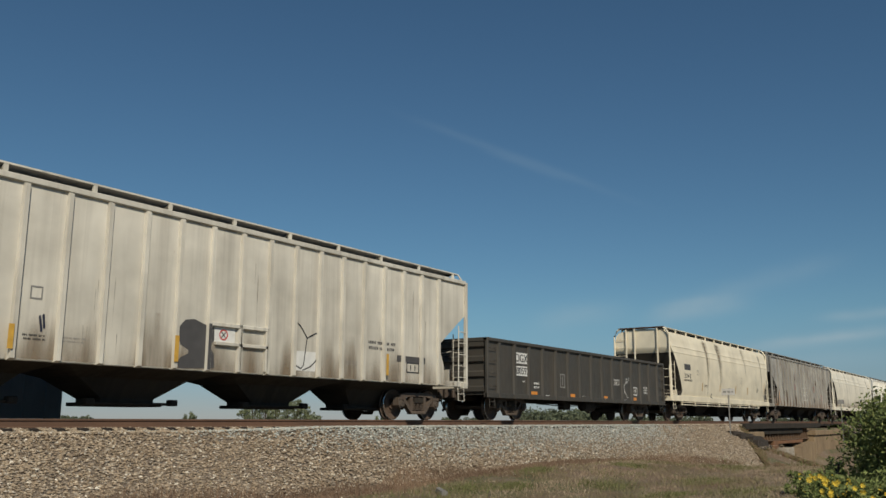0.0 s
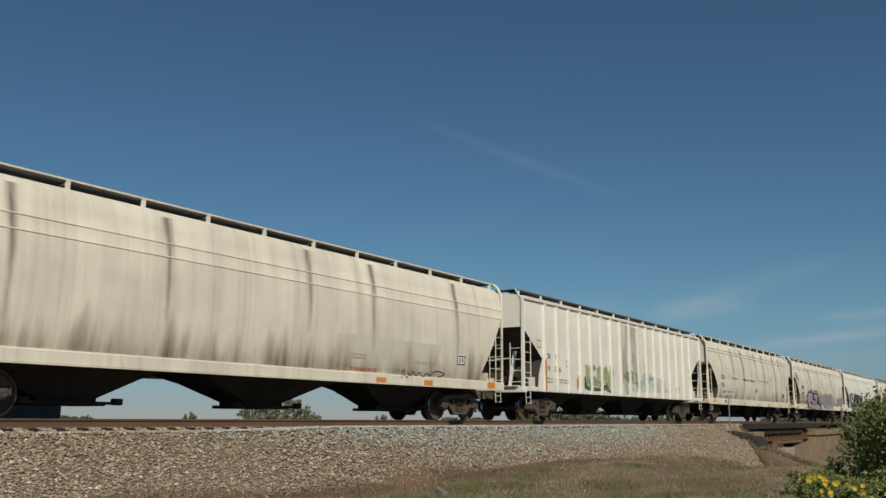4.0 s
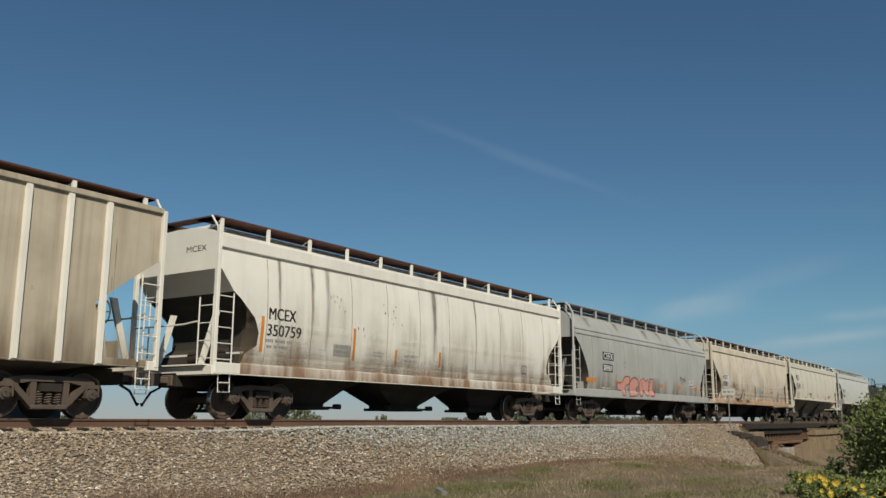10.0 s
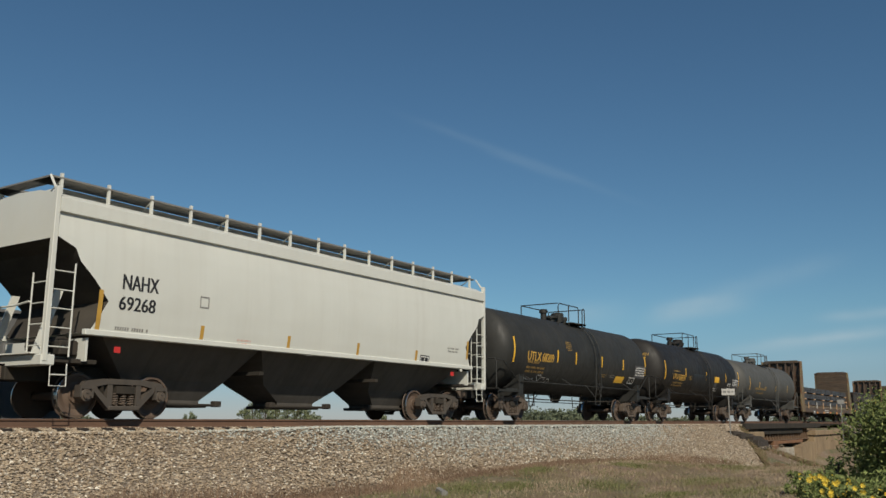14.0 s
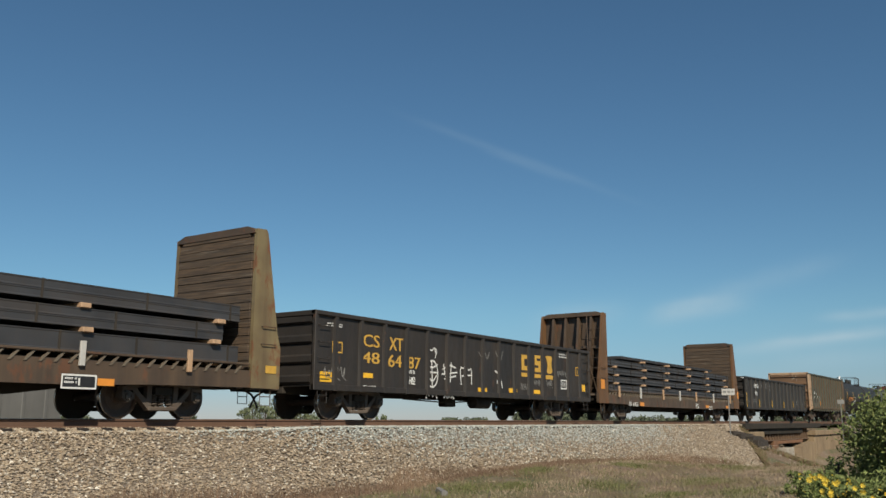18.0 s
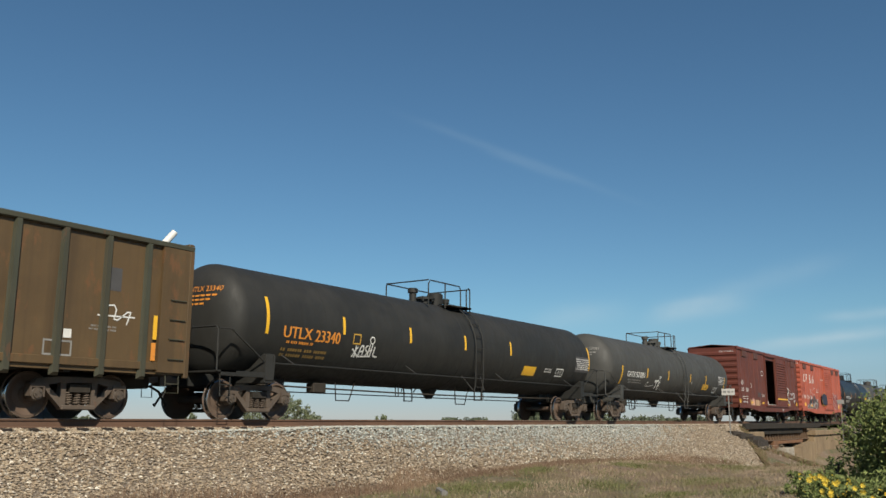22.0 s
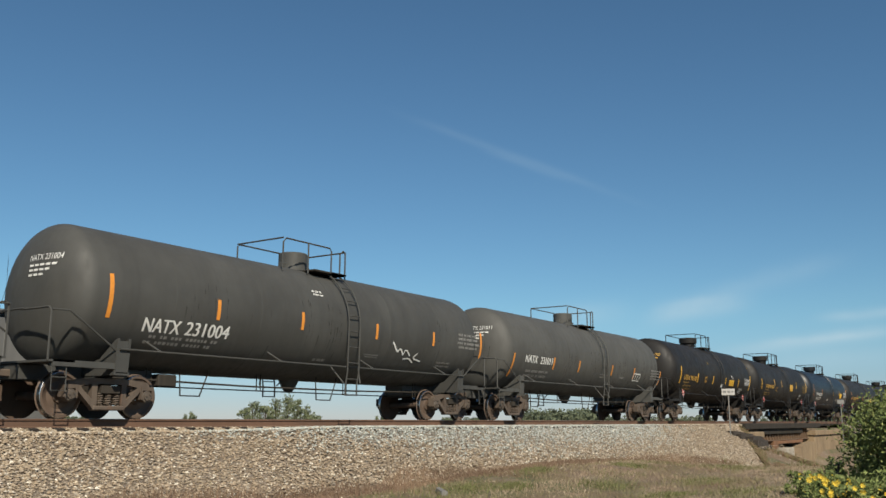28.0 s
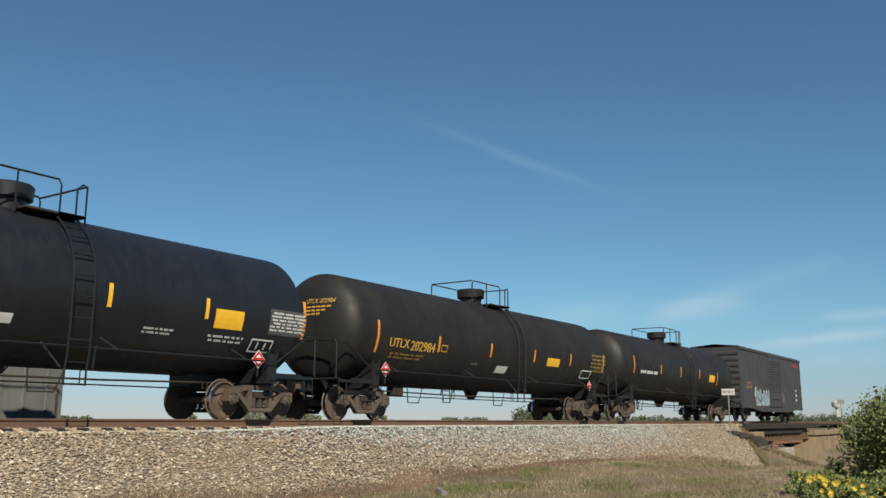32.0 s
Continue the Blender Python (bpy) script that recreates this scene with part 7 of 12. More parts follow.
for y0, y1, z0 in ((BR0 - 2.6, BR0 + 1.2, -0.62), (BR1 - 0.2, BR1 + 12.5, -0.66)):
    m = Mesh()
    m.box(-DC - 2.4, -DC + 2.42, y0, y1, -5.0, z0, 0.05)
    m.box(-DC - 2.5, -DC + 2.56, y0 - 0.1, y1 + 0.1, z0 - 0.34, z0 + 0.004, 0.03)
    part("abutment", m, "concrete", bridge, "stained tan concrete abutment")
for y in (BR0 + 6.6, BR0 + 12.5):
    m = Mesh()
    for x in (-1.4, 0.0, 1.4):
        m.box(-DC + x - 0.14, -DC + x + 0.14, y - 0.16, y + 0.16, -4.6, -1.48)
    m.box(-DC - 2.0, -DC + 2.0, y - 0.22, y + 0.22, -1.52, -1.24, 0.02)
    part("steel_bent", m, "girder_rust", bridge, "rusty steel bent below the girders")
m = Mesh()
m.box(-DC + 1.2, -DC + 2.3, 61.3, 63.7, -4.6, -1.72, 0.04)
part("pier", m, "pale_concrete", bridge, "pale concrete pier in the ditch")
# dirt slope, drawn with the abutment's concrete material
m = Mesh()
m.prism([(63.72, -4.8), (63.72, -2.1), (66.2, -1.62), (70.5, -1.36), (82.0, -1.36), (82.0, -4.8)], "x", -DC - 2.2, -DC + 2.40)
part("apron", m, "concrete", bridge, "brown dirt apron sloping down from the abutment")
m = Mesh()
m.box(-DC - 1.9, -DC - 1.5, BR0 + 1.3, BR1, -4.8, -1.9, 0.03)
part("headwall", m, "concrete", bridge, "low stained concrete wall below the girders")
m = Mesh()
m.box(-DC + 1.72, -DC + 2.06, 59.4, 60.5, -1.78, -1.245, 0.02)
m.box(-DC + 1.74, -DC + 2.04, 60.505, 67.6, -1.46, -1.26, 0.02)
part("bearing_frame", m, "bright_rust", bridge, "rust-red steel frame below the girder")
rnd = random.Random(77)
for i, (a, b, dx, z) in enumerate(((47.6, 50.4, 0.35, -0.66), (47.9, 51.4, 0.62, -0.82), (48.5, 52.0, 0.85, -0.98), (48.2, 50.8, 1.15, -1.12), (49.2, 52.4, 0.6, -1.04), (49.0, 51.6, 1.05, -1.26),
                                    (BR1 + 10.2, BR1 + 15.0, 0.2, -0.72), (BR1 + 10.6, BR1 + 15.6, 0.5, -1.05), (BR1 + 10.8, BR1 + 15.2, 0.8, -1.42))):
    tb = new("old_timber")
    tagged(tb, "dark rotten timber lying by the bridge end", "timber", "old timbers at the bridge")
    m = Mesh()
    n = 7
    m.loft([[(q + rnd.uniform(-0.03, 0.03), a + (b - a) * k / n, w + rnd.uniform(-0.03, 0.03) - 0.025 * k) for q, w in ((-0.2, -0.17), (0.2, -0.17), (0.2, 0.15), (-0.2, 0.15))] for k in range(n + 1)])
    part("baulk", m, "rotten", tb)
    tb.location = (-DC + 2.55 + dx, 0, z)
    q = (a + b) / 2
    turn = rnd.uniform(-0.10, 0.10)
    tb.location.x += math.sin(turn) * q
    tb.location.y = q * (1 - math.cos(turn))
    tb.rotation_euler = (0, 0, turn)

# ---------------------------------------------------------------- trackside signs
for y, x, zt, zb, hw, sheet in ((47.3, -13.9, 1.44, -1.4, 0.33, "sign_white"), (78.0, -13.9, 1.50, -1.4, 0.27, "post_grey")):
    sg = new("trackside_sign")
    tagged(sg, "small white sign on a thin metal post beside the track", "sign", "trackside signs")
    sg.location = (x, y, 0)
    m = Mesh()
    m.box(-0.03, 0.03, -0.03, 0.03, zb - 0.8, zt, 0.008)
    part("post", m, "post_grey", sg)
    m = Mesh()
    m.box(-hw, hw, -0.062, -0.035, zt - 0.10, zt + 0.24, 0.006)
    pl = part("panel", m, sheet, sg)
    m = Mesh()
    m.box(-0.26, -0.10, -0.066, -0.0625, zt + 0.02, zt + 0.14)
    m.box(-0.04, 0.12, -0.066, -0.0625, zt + 0.02, zt + 0.14)
    m.box(0.16, 0.26, -0.066, -0.0625, zt + 0.04, zt + 0.12)
    part("sign_bars", m, "grey_mark", pl)
    sg.rotation_euler = (0, 0, radians(14))


# ---------------------------------------------------------------- plants
MAT["leaf"] = stone_material("bush_leaf", ((0.085, 0.12, 0.027), (0.13, 0.175, 0.04), (0.18, 0.215, 0.055), (0.10, 0.135, 0.03), (0.25, 0.265, 0.085)))
MAT["far_leaf"] = stone_material("grey_green_leaf", ((0.055, 0.075, 0.04), (0.085, 0.105, 0.055), (0.11, 0.13, 0.075)))
MAT["scrub_leaf"] = stone_material("pale_scrub_leaf", ((0.10, 0.125, 0.06), (0.15, 0.18, 0.09), (0.20, 0.22, 0.12)))
MAT["bark"] = plain("grey_brown_bark", (0.10, 0.075, 0.055), 0.9)
MAT["petal"] = stone_material("yellow_petal", ((0.80, 0.52, 0.025), (0.85, 0.64, 0.07), (0.74, 0.48, 0.03)))


def leaf_cloud(rs, centres, radii, per, size):
    """Corners and faces of leaves round clump centres."""
    vs, fs = [], []
    for c, r in zip(centres, radii):
        n = per
        d = rs.randn(n, 3)
        d /= np.linalg.norm(d, axis=1)[:, None]
        p = np.array(c) + d * (r * (0.45 + 0.6 * rs.rand(n)))[:, None]
        for q in p:
            a, b = rs.randn(3), rs.randn(3)
            a /= np.linalg.norm(a)
            b -= a * a.dot(b)
            b /= np.linalg.norm(b)
            s = size * (0.6 + rs.rand() * 0.8)
            k = len(vs)
            vs += [tuple(q - a * s), tuple(q + b * s * 0.42), tuple(q + a * s), tuple(q - b * s * 0.42)]
            fs.append((k, k + 1, k + 2, k + 3))
    return vs, fs


def bush(name, x, y, z, w, d, h, clumps, per, size, leaf, label, seed, stems=6, category="bush", group="", spread=1.0):
    rs = np.random.RandomState(seed)
    ob = new(name)
    tagged(ob, label, category, group)
    ob.location = (x, y, z)
    st = Mesh()
    cs, rr = [], []
    for i in range(clumps):
        a, q = rs.rand() * 6.28, rs.rand() ** 0.6
        zz = h * (0.12 + 0.80 * rs.rand())
        k = math.sqrt(max(0.08, 1 - (abs(zz / h - 0.4) / 0.62) ** 2)) * spread
        cs.append((math.cos(a) * q * w * k, math.sin(a) * q * d * k, zz))
        rr.append((0.12 + 0.16 * rs.rand()) * h * 0.8)
    for i in range(stems):
        c = cs[rs.randint(len(cs))]
        st.tube([(c[0] * 0.15, c[1] * 0.15, -0.3), (c[0] * 0.5, c[1] * 0.5, c[2] * 0.5), c], 0.012 * h + 0.006, 5)
    part("stem", st, "bark", ob)
    vs, fs = leaf_cloud(rs, cs, rr, per, size)
    m = Mesh()
    m.add(vs, fs)
    me = bpy.data.meshes.new("foliage")
    me.from_pydata(vs, [], fs)
    me.update()
    me.materials.append(MAT[leaf])
    part("foliage", me, "", ob)
    return ob


# the leafy bush at the ditch, nearest to the camera
bush("shrub", -1.80, 14.6, -1.75, 0.85, 0.9, 2.12, 130, 200, 0.032, "leaf", "dense green leafy shrub beside yellow flowers", 31, 14)
bush("shrub", -2.75, 17.4, -2.1, 0.55, 0.7, 1.2, 36, 90, 0.034, "leaf", "low dark green shrub at the ditch", 32, 8)
bush("shrub", -1.25, 15.6, -1.75, 0.9, 0.8, 2.25, 100, 180, 0.032, "leaf", "dense green leafy shrub behind the flowers", 34, 12)
bush("shrub", -3.60, 19.9, -2.2, 0.6, 0.7, 1.1, 26, 80, 0.034, "leaf", "low green shrub on the ditch bank", 35, 8)
bush("shrub", -3.1, 23.5, -2.5, 0.9, 0.9, 1.3, 36, 90, 0.036, "leaf", "tangled green shrub down in the ditch", 36, 8)
for i, (x, y, h) in enumerate(((-1.95, 14.2, 1.95), (-1.55, 14.0, 2.1), (-1.15, 14.6, 2.2), (-2.2, 14.6, 1.7), (-2.9, 15.8, 1.25))):
    bush("tall_weed", x, y, -1.75, 0.16, 0.16, h, 12, 70, 0.034, "leaf", "tall upright leafy weed stalk in the shrub", 81 + i, 5, "weed", "weed stalks in the shrub", 1.0)
for i, (x, y, w) in enumerate(((-2.38, 12.6, 0.34), (-1.95, 12.2, 0.40), (-1.5, 12.5, 0.42), (-1.05, 12.0, 0.45), (-2.75, 13.2, 0.28))):
    fb = bush("flowering_weed", x, y, -1.55, w, 0.5, 0.84, 34, 110, 0.030, "leaf", "clump of yellow-flowered weeds", 41 + i, 8, "flowers", "yellow flowers by the ditch", 1.3)
    rs = np.random.RandomState(51 + i)
    for j in range(16):
        a, q = rs.rand() * 6.28, rs.rand() ** 0.5
        fx, fy, fz = math.cos(a) * w * q * 1.1, math.sin(a) * 0.5 * q - 0.1, 0.54 + 0.34 * rs.rand()
        m = Mesh()
        n = 8
        for k in range(n):
            b = 6.283 * k / n
            t = 0.021 + 0.006 * (j % 3)
            m.add([(fx, fy, fz), (fx + math.cos(b - 0.3) * t, fy - 0.012, fz + math.sin(b - 0.3) * t), (fx + math.cos(b) * t * 1.25, fy - 0.02, fz + math.sin(b) * t * 1.25), (fx + math.cos(b + 0.3) * t, fy - 0.012, fz + math.sin(b + 0.3) * t)], [(0, 1, 2, 3)])
        me = bpy.data.meshes.new("flower")
        me.from_pydata(m.v, [], m.f)
        me.materials.append(MAT["petal"])
        part("flower", me, "", fb, "bright yellow flower head")

for i, (x, y, h, w) in enumerate(((-4.9, 22.0, 0.55, 0.4), (-4.6, 24.4, 0.75, 0.4), (-4.2, 26.5, 1.0, 0.5), (-3.9, 18.6, 0.6, 0.35), (-3.3, 16.0, 0.5, 0.28))):
    bush("ditch_weed", x, y, ground_z(x, y) - 0.05, w, 0.5, h, 18, 90, 0.032, "leaf", "loose green weed clump at the ditch", 101 + i, 6, "weed", "weeds at the ditch", 1.2)

# scrub beyond the track, seen below and between the cars
for i, (bx, dist, w, h) in enumerate(((0.7265, 44, 0.34, 0.85), (0.7205, 44.5, 0.36, 1.15), (0.7120, 44, 0.40, 0.95), (0.7035, 45, 0.34, 1.28), (0.6965, 44, 0.36, 1.52), (0.6895, 45, 0.34, 1.35),
                                     (0.6825, 45, 0.30, 0.95), (0.6750, 46, 0.3, 0.62), (0.7660, 60, 0.3, 0.75), (0.6170, 60, 0.35, 0.6))):
    x, y = -bx * dist, math.sqrt(1 - bx * bx) * dist
    bush("scrub_bush", x, y, -0.30, w, 0.4, h, 26, 30, 0.06, "scrub_leaf", "pale grey-green scrub bush beyond the track", 61 + i, 6, "bush", "scrub beyond the track", 1.15)

woods = Mesh()
rs = np.random.RandomState(71)
cs, rr = [], []
for b0, b1, dist, h0, h1, n in ((0.845, 0.825, 260, 1.0, 1.9, 16), (0.562, 0.52, 420, 1.4, 2.6, 26), (0.490, 0.478, 260, 2.6, 4.6, 14), (0.478, 0.405, 240, 2.0, 4.2, 110), (0.40, 0.30, 300, 1.2, 2.8, 60), (0.25, 0.10, 420, 2, 4.4, 120),
                                (0.63, 0.59, 700, 0.5, 1.6, 12), (0.75, 0.3, 900, 0.5, 1.6, 60)):
    for _ in range(n):
        b = b0 + (b1 - b0) * rs.rand()
        dd = dist * (0.94 + 0.12 * rs.rand())
        hh = h0 + (h1 - h0) * rs.rand()
        cs.append((-b * dd, math.sqrt(1 - b * b) * dd, -1.2 + hh * 0.5))
        rr.append(hh * 0.62)
vs, fs = leaf_cloud(rs, cs, rr, 70, 0.5)
me = bpy.data.meshes.new("far_woods")
me.from_pydata(vs, [], fs)
me.update()
me.materials.append(MAT["far_leaf"])
tagged(new("far_woods", me), "distant grey-green trees along the horizon", "trees", kind="stuff")

# ---------------------------------------------------------------- far structures
shed = new("signal_bungalow")
tagged(shed, "plain grey ribbed metal equipment hut beside the track", "hut")
shed.location = (-21.5, 13.78, 0)
m = Mesh()
m.box(-2.4, 0.0, -4.4, 0.0, -1.2, 2.62, 0.02)
part("wall", m, "shed", shed)
for k in range(7):
    rib = shared("siding_rib", lambda: Mesh().prism([(0.0, -0.05), (0.0, 0.05), (0.022, 0.035), (0.022, -0.035)], "z", -1.2, 2.6), ("shed",))
    ob = part("siding_rib", rib, "", shed)
    ob.location = (0, -0.45 - k * 0.62, 0)
m = Mesh()
m.prism([(-2.55, 2.62), (0.12, 2.62), (0.12, 2.70), (-1.2, 2.86), (-2.55, 2.70)], "y", -4.5, 0.1)
part("roof", m, "shed", shed)
m = Mesh()
m.box(-2.5, 0.08, -4.48, 0.08, -2.4, -1.2)
part("footing", m, "concrete", shed)

for i, b in enumerate((0.3525, 0.3375, 0.3290)):
    van = new("parked_van")
    tagged(van, "far white parked van in the field", "van", "parked vans beyond the track")
    van.location = (-b * 300, math.sqrt(1 - b * b) * 300, -1.35)
    van.rotation_euler = (0, 0, radians(80 + 25 * i))
    m = Mesh()
    m.prism([(-2.2, 0.35), (2.2, 0.35), (2.25, 1.1), (1.5, 1.25), (0.9, 1.95), (-2.2, 2.0)], "x", -0.9, 0.9)
    part("body", m, "sign_white", van)
    m = Mesh()
    m.prism([(0.95, 1.28), (1.42, 1.28), (0.85, 1.85), (0.2, 1.85), (0.2, 1.28)], "x", -0.91, 0.91)
    part("window", m, "black_mark", van)
    for sx in (-0.8, 0.8):
        for yy in (-1.4, 1.4):
            m = Mesh()
            m.turned([(sx - 0.1, 0.33), (sx + 0.1, 0.33)], "x", 12, (0, yy, 0.33))
            part("wheel", m, "black_mark", van)

tw = new("water_tower")
tagged(tw, "small far white water tower with a round tank", "water tower")
tw.location = (-0.1795 * 520, 0.9837 * 520, 0)
tw.scale = (0.62, 0.62, 0.88)
m = Mesh()
m.turned([(8.0, 0.3), (8.4, 3.2), (9.6, 4.0), (11.4, 4.0), (12.2, 3.0), (12.6, 0.3)], "z", 20)
part("tank", m, "sign_white", tw)
m = Mesh()
m.turned([(-2, 1.6), (8.2, 1.1)], "z", 12)
part("leg", m, "sign_white", tw)

# ---------------------------------------------------------------- the train
A, hA, sA = hopper(4.34, 23.94, "posts", "grey_hopper", "grey covered hopper car with side posts and a dark painted-over patch", 4, 19, "board", seed=1, board_posts=11, span=(1.68, 17.98))
B, hB, sB = gondola(25.11, 41.61, "gon_grey", "faded black gondola car with worn paint", top=2.74, posts=15)
C, hC, sC = hopper(42.63, 61.07, "smooth", "cream", "cream smooth-sided covered hopper car with dark streaks", 4, seed=2, rails=True)
D, hD, sD = hopper(62.22, 81.76, "posts", "rusty_grey", "rust-streaked grey covered hopper car with side posts", 4, 19, seed=3)
E_, hE, sE = hopper(82.78, 103.2, "smooth", "off_white", "pale smooth-sided covered hopper car", 3, seed=4)
F, hF, sF = hopper(104.56, 124.3, "posts", "white", "white covered hopper car with side posts and green graffiti", 4, 17, "board_dark", seed=5, span=(1.74, 18.03))
G, hG, sG = hopper(125.41, 143.83, "round", "off_white", "soiled white round-sided covered hopper car", 4, seed=6)
H, hH, sH = hopper(145.35, 163.98, "round", "off_white", "soiled white covered hopper car with silver graffiti", 4, 0, "board_light", seed=7)
I, hI, sI = hopper(165.28, 183.81, "round", "white", "white covered hopper car with large black graffiti", 4, 0, "board_light", seed=8, tank_end=1)
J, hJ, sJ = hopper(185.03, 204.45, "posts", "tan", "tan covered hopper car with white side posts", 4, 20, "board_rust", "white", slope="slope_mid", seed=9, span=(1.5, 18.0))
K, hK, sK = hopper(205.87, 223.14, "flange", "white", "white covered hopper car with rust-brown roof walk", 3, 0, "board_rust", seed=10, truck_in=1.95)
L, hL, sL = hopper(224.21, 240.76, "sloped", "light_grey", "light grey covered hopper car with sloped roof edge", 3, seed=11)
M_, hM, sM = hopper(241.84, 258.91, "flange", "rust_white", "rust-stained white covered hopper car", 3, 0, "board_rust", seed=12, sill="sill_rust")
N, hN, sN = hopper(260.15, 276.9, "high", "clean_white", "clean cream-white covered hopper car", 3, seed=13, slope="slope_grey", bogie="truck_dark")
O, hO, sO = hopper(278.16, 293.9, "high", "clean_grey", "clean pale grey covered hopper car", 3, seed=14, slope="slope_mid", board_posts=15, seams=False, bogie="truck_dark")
P, hP, sP = tank_car(294.4, 309.27, "tank_dark", "faded black tank car with yellow lettering", 1.52, 2.52, dome="valves")
Q, hQ, sQ = tank_car(309.27, 323.83, "tank_black", "black tank car with yellow lettering", 1.52, 2.52, dome="valves", marks="UTLX 650351", marks_paint="gold_mark")
R, hR, sR = tank_car(323.83, 339.1, "tank_pale", "grey tank car with faded lettering", 1.43, 2.45, dome="valves")
S, hS, sS = bulkhead_flat(339.7, 360.19, "rusty bulkhead flat car loaded with steel beams", seed=3, gusset="olive_paint")
T, hT, sT = gondola(361.34, 377.79, "gon_black", "black gondola car with yellow lettering and white graffiti", top=2.78, posts=15)
U, hU, sU = bulkhead_flat(378.75, 398.87, "rusty bulkhead flat car stacked high with steel beams", seed=4, gusset="gusset_rust")
V, hV, sV = gondola(400.3, 416.67, "gon_dark", "dull black gondola car with yellow reflectors", top=2.74, posts=16, span=(0.5, 15.87))
W, hW, sW = gondola(418.07, 432.35, "gon_brown", "tall olive-brown rusted gondola car with flaking ends", top=3.74, posts=13, span=(1.52, 13.11), end_colour="pink_rust", post_colour="green_post", ext_low=0.86, tall=True)
X, hX, sX = tank_car(432.85, 454.2, "tank_dark", "long black tank car with orange lettering", 1.4, 2.38, dome="valves", marks="UTLX 23340", marks_paint="orange_mark")
Y, hY, sY = tank_car(454.2, 473.2, "tank_grey", "dark grey tank car", 1.41, 2.4, dome="valves", marks="GATX 57081", marks_paint="grey_mark")
Z, hZ, sZ = boxcar(473.87, 489.18, "box_brown", "brown boxcar with its sliding door open", 4.45, open_door=True, door=(-1.25, 1.22, (1.22, 4.05)))
AA, hAA, sAA = boxcar(490.39, 505.83, "box_red", "faded red boxcar with closed door and graffiti", 4.52, door=(0.55, 3.45, (0.55, 3.45)))
AB, hAB, sAB = tank_car(506.4, 522.2, "tank_blue", "glossy black tank car", 1.5, 2.52, dome="box", marks="DBCX 201526", marks_paint="white_mark")
AC, hAC, sAC = tank_car(522.2, 538.75, "tank_grey", "dark grey streaked tank car", 1.5, 2.52, dome="box")
AD, hAD, sAD = tank_car(538.75, 555.25, "tank_grey", "dark grey streaked tank car with white lettering", 1.5, 2.52, dome="box", marks="NATX 231004", marks_paint="white_mark")
AE, hAE, sAE = tank_car(555.25, 571.7, "tank_pale", "faded grey tank car with white lettering", 1.5, 2.52, dome="box", marks="NATX 231011", marks_paint="white_mark")
AF, hAF, sAF = tank_car(571.7, 587.3, "tank_black", "black tank car with yellow lettering and placards", 1.58, 2.6, dome="pan", placard=True, marks="UTLX 901700", marks_paint="gold_mark")
AG, hAG, sAG = tank_car(587.3, 602.85, "tank_black", "black tank car with gold lettering and yellow panels", 1.55, 2.53, dome="pan", placard=True, marks="UTLX 903263", marks_paint="gold_mark", fall=0.14)
AH, hAH, sAH = tank_car(602.85, 619.05, "tank_blue", "glossy black tank car with white lettering", 1.55, 2.55, dome="pan", placard=True, marks="TILX 401291", marks_paint="white_mark")
AI, hAI, sAI = tank_car(619.05, 637.45, "tank_black", "long black tank car with gold lettering", 1.55, 2.55, dome="pan", placard=True, marks="UTLX 202984", marks_paint="gold_mark")
AJ, hAJ, sAJ = tank_car(637.45, 655.8, "tank_black", "black tank car with white lettering", 1.55, 2.55, dome="pan")
AK, hAK, sAK = boxcar(656.35, 672.47, "box_grey", "sooty grey boxcar with pale blue graffiti", 4.5, door=(-1.2, 1.7, (-1.2, 1.7)), patches=False)

for car_, half_, seed_, tiers_, top_ in ((S, hS, 5, 3, None), (U, hU, 6, 4, (-hU + 2.8, hU - 4.1))):
    entry = [c for c in CARS if c[0] is car_][0]
    beam_load(entry, half_, tiers_, -half_ + 1.4, half_ - 1.02, seed_, top_)

end_text(I, hI, (("PMRX", 0.5), ("51128", 0.45)), 3.95, "black_mark", x0=0.45)
end_text(J, hJ, (("CRDX", 0.5), ("10016", 0.45)), 3.85, "grey_mark", x0=0.35)
end_text(O, hO, (("NAHX", 0.5), ("69268", 0.5)), 3.98, "black_mark", x0=0.3)
end_text(G, hG, (("CRDX", 0.5), ("1045", 0.45)), 4.02, "grey_mark", x0=0.55)
end_text(N, hN, (("MFCX", 0.5), ("851345", 0.62), ("22400", 0.4)), 4.05, "black_mark", 0.12, 0.35)
end_text(M_, hM, (("MCEX 350865", 1.25),), 3.86, "black_mark", 0.10, 0.0, 0.14)
end_text(K, hK, (("MCEX", 0.7),), 3.86, "black_mark", 0.10, 0.3, 0.14)
end_text(Z, hZ, (("CP 215359", 0.85),), 4.12, "white_mark", -0.02, 0.45, 0.12)
pipe = Mesh()
pipe.tube([(1.30, hW - 0.75, 3.66), (1.33, hW - 0.45, 4.02)], 0.075, 12)
pipe = part("stray_pipe", pipe, "white_mark", W, "short white pipe sticking out over the car's rim")
end_text(AA, hAA, (("CPAA 211215", 1.1),), 4.30, "white_mark", -0.05, 0.3, 0.13)


# ---------------------------------------------------------------- lettering, reflectors and graffiti on the cars

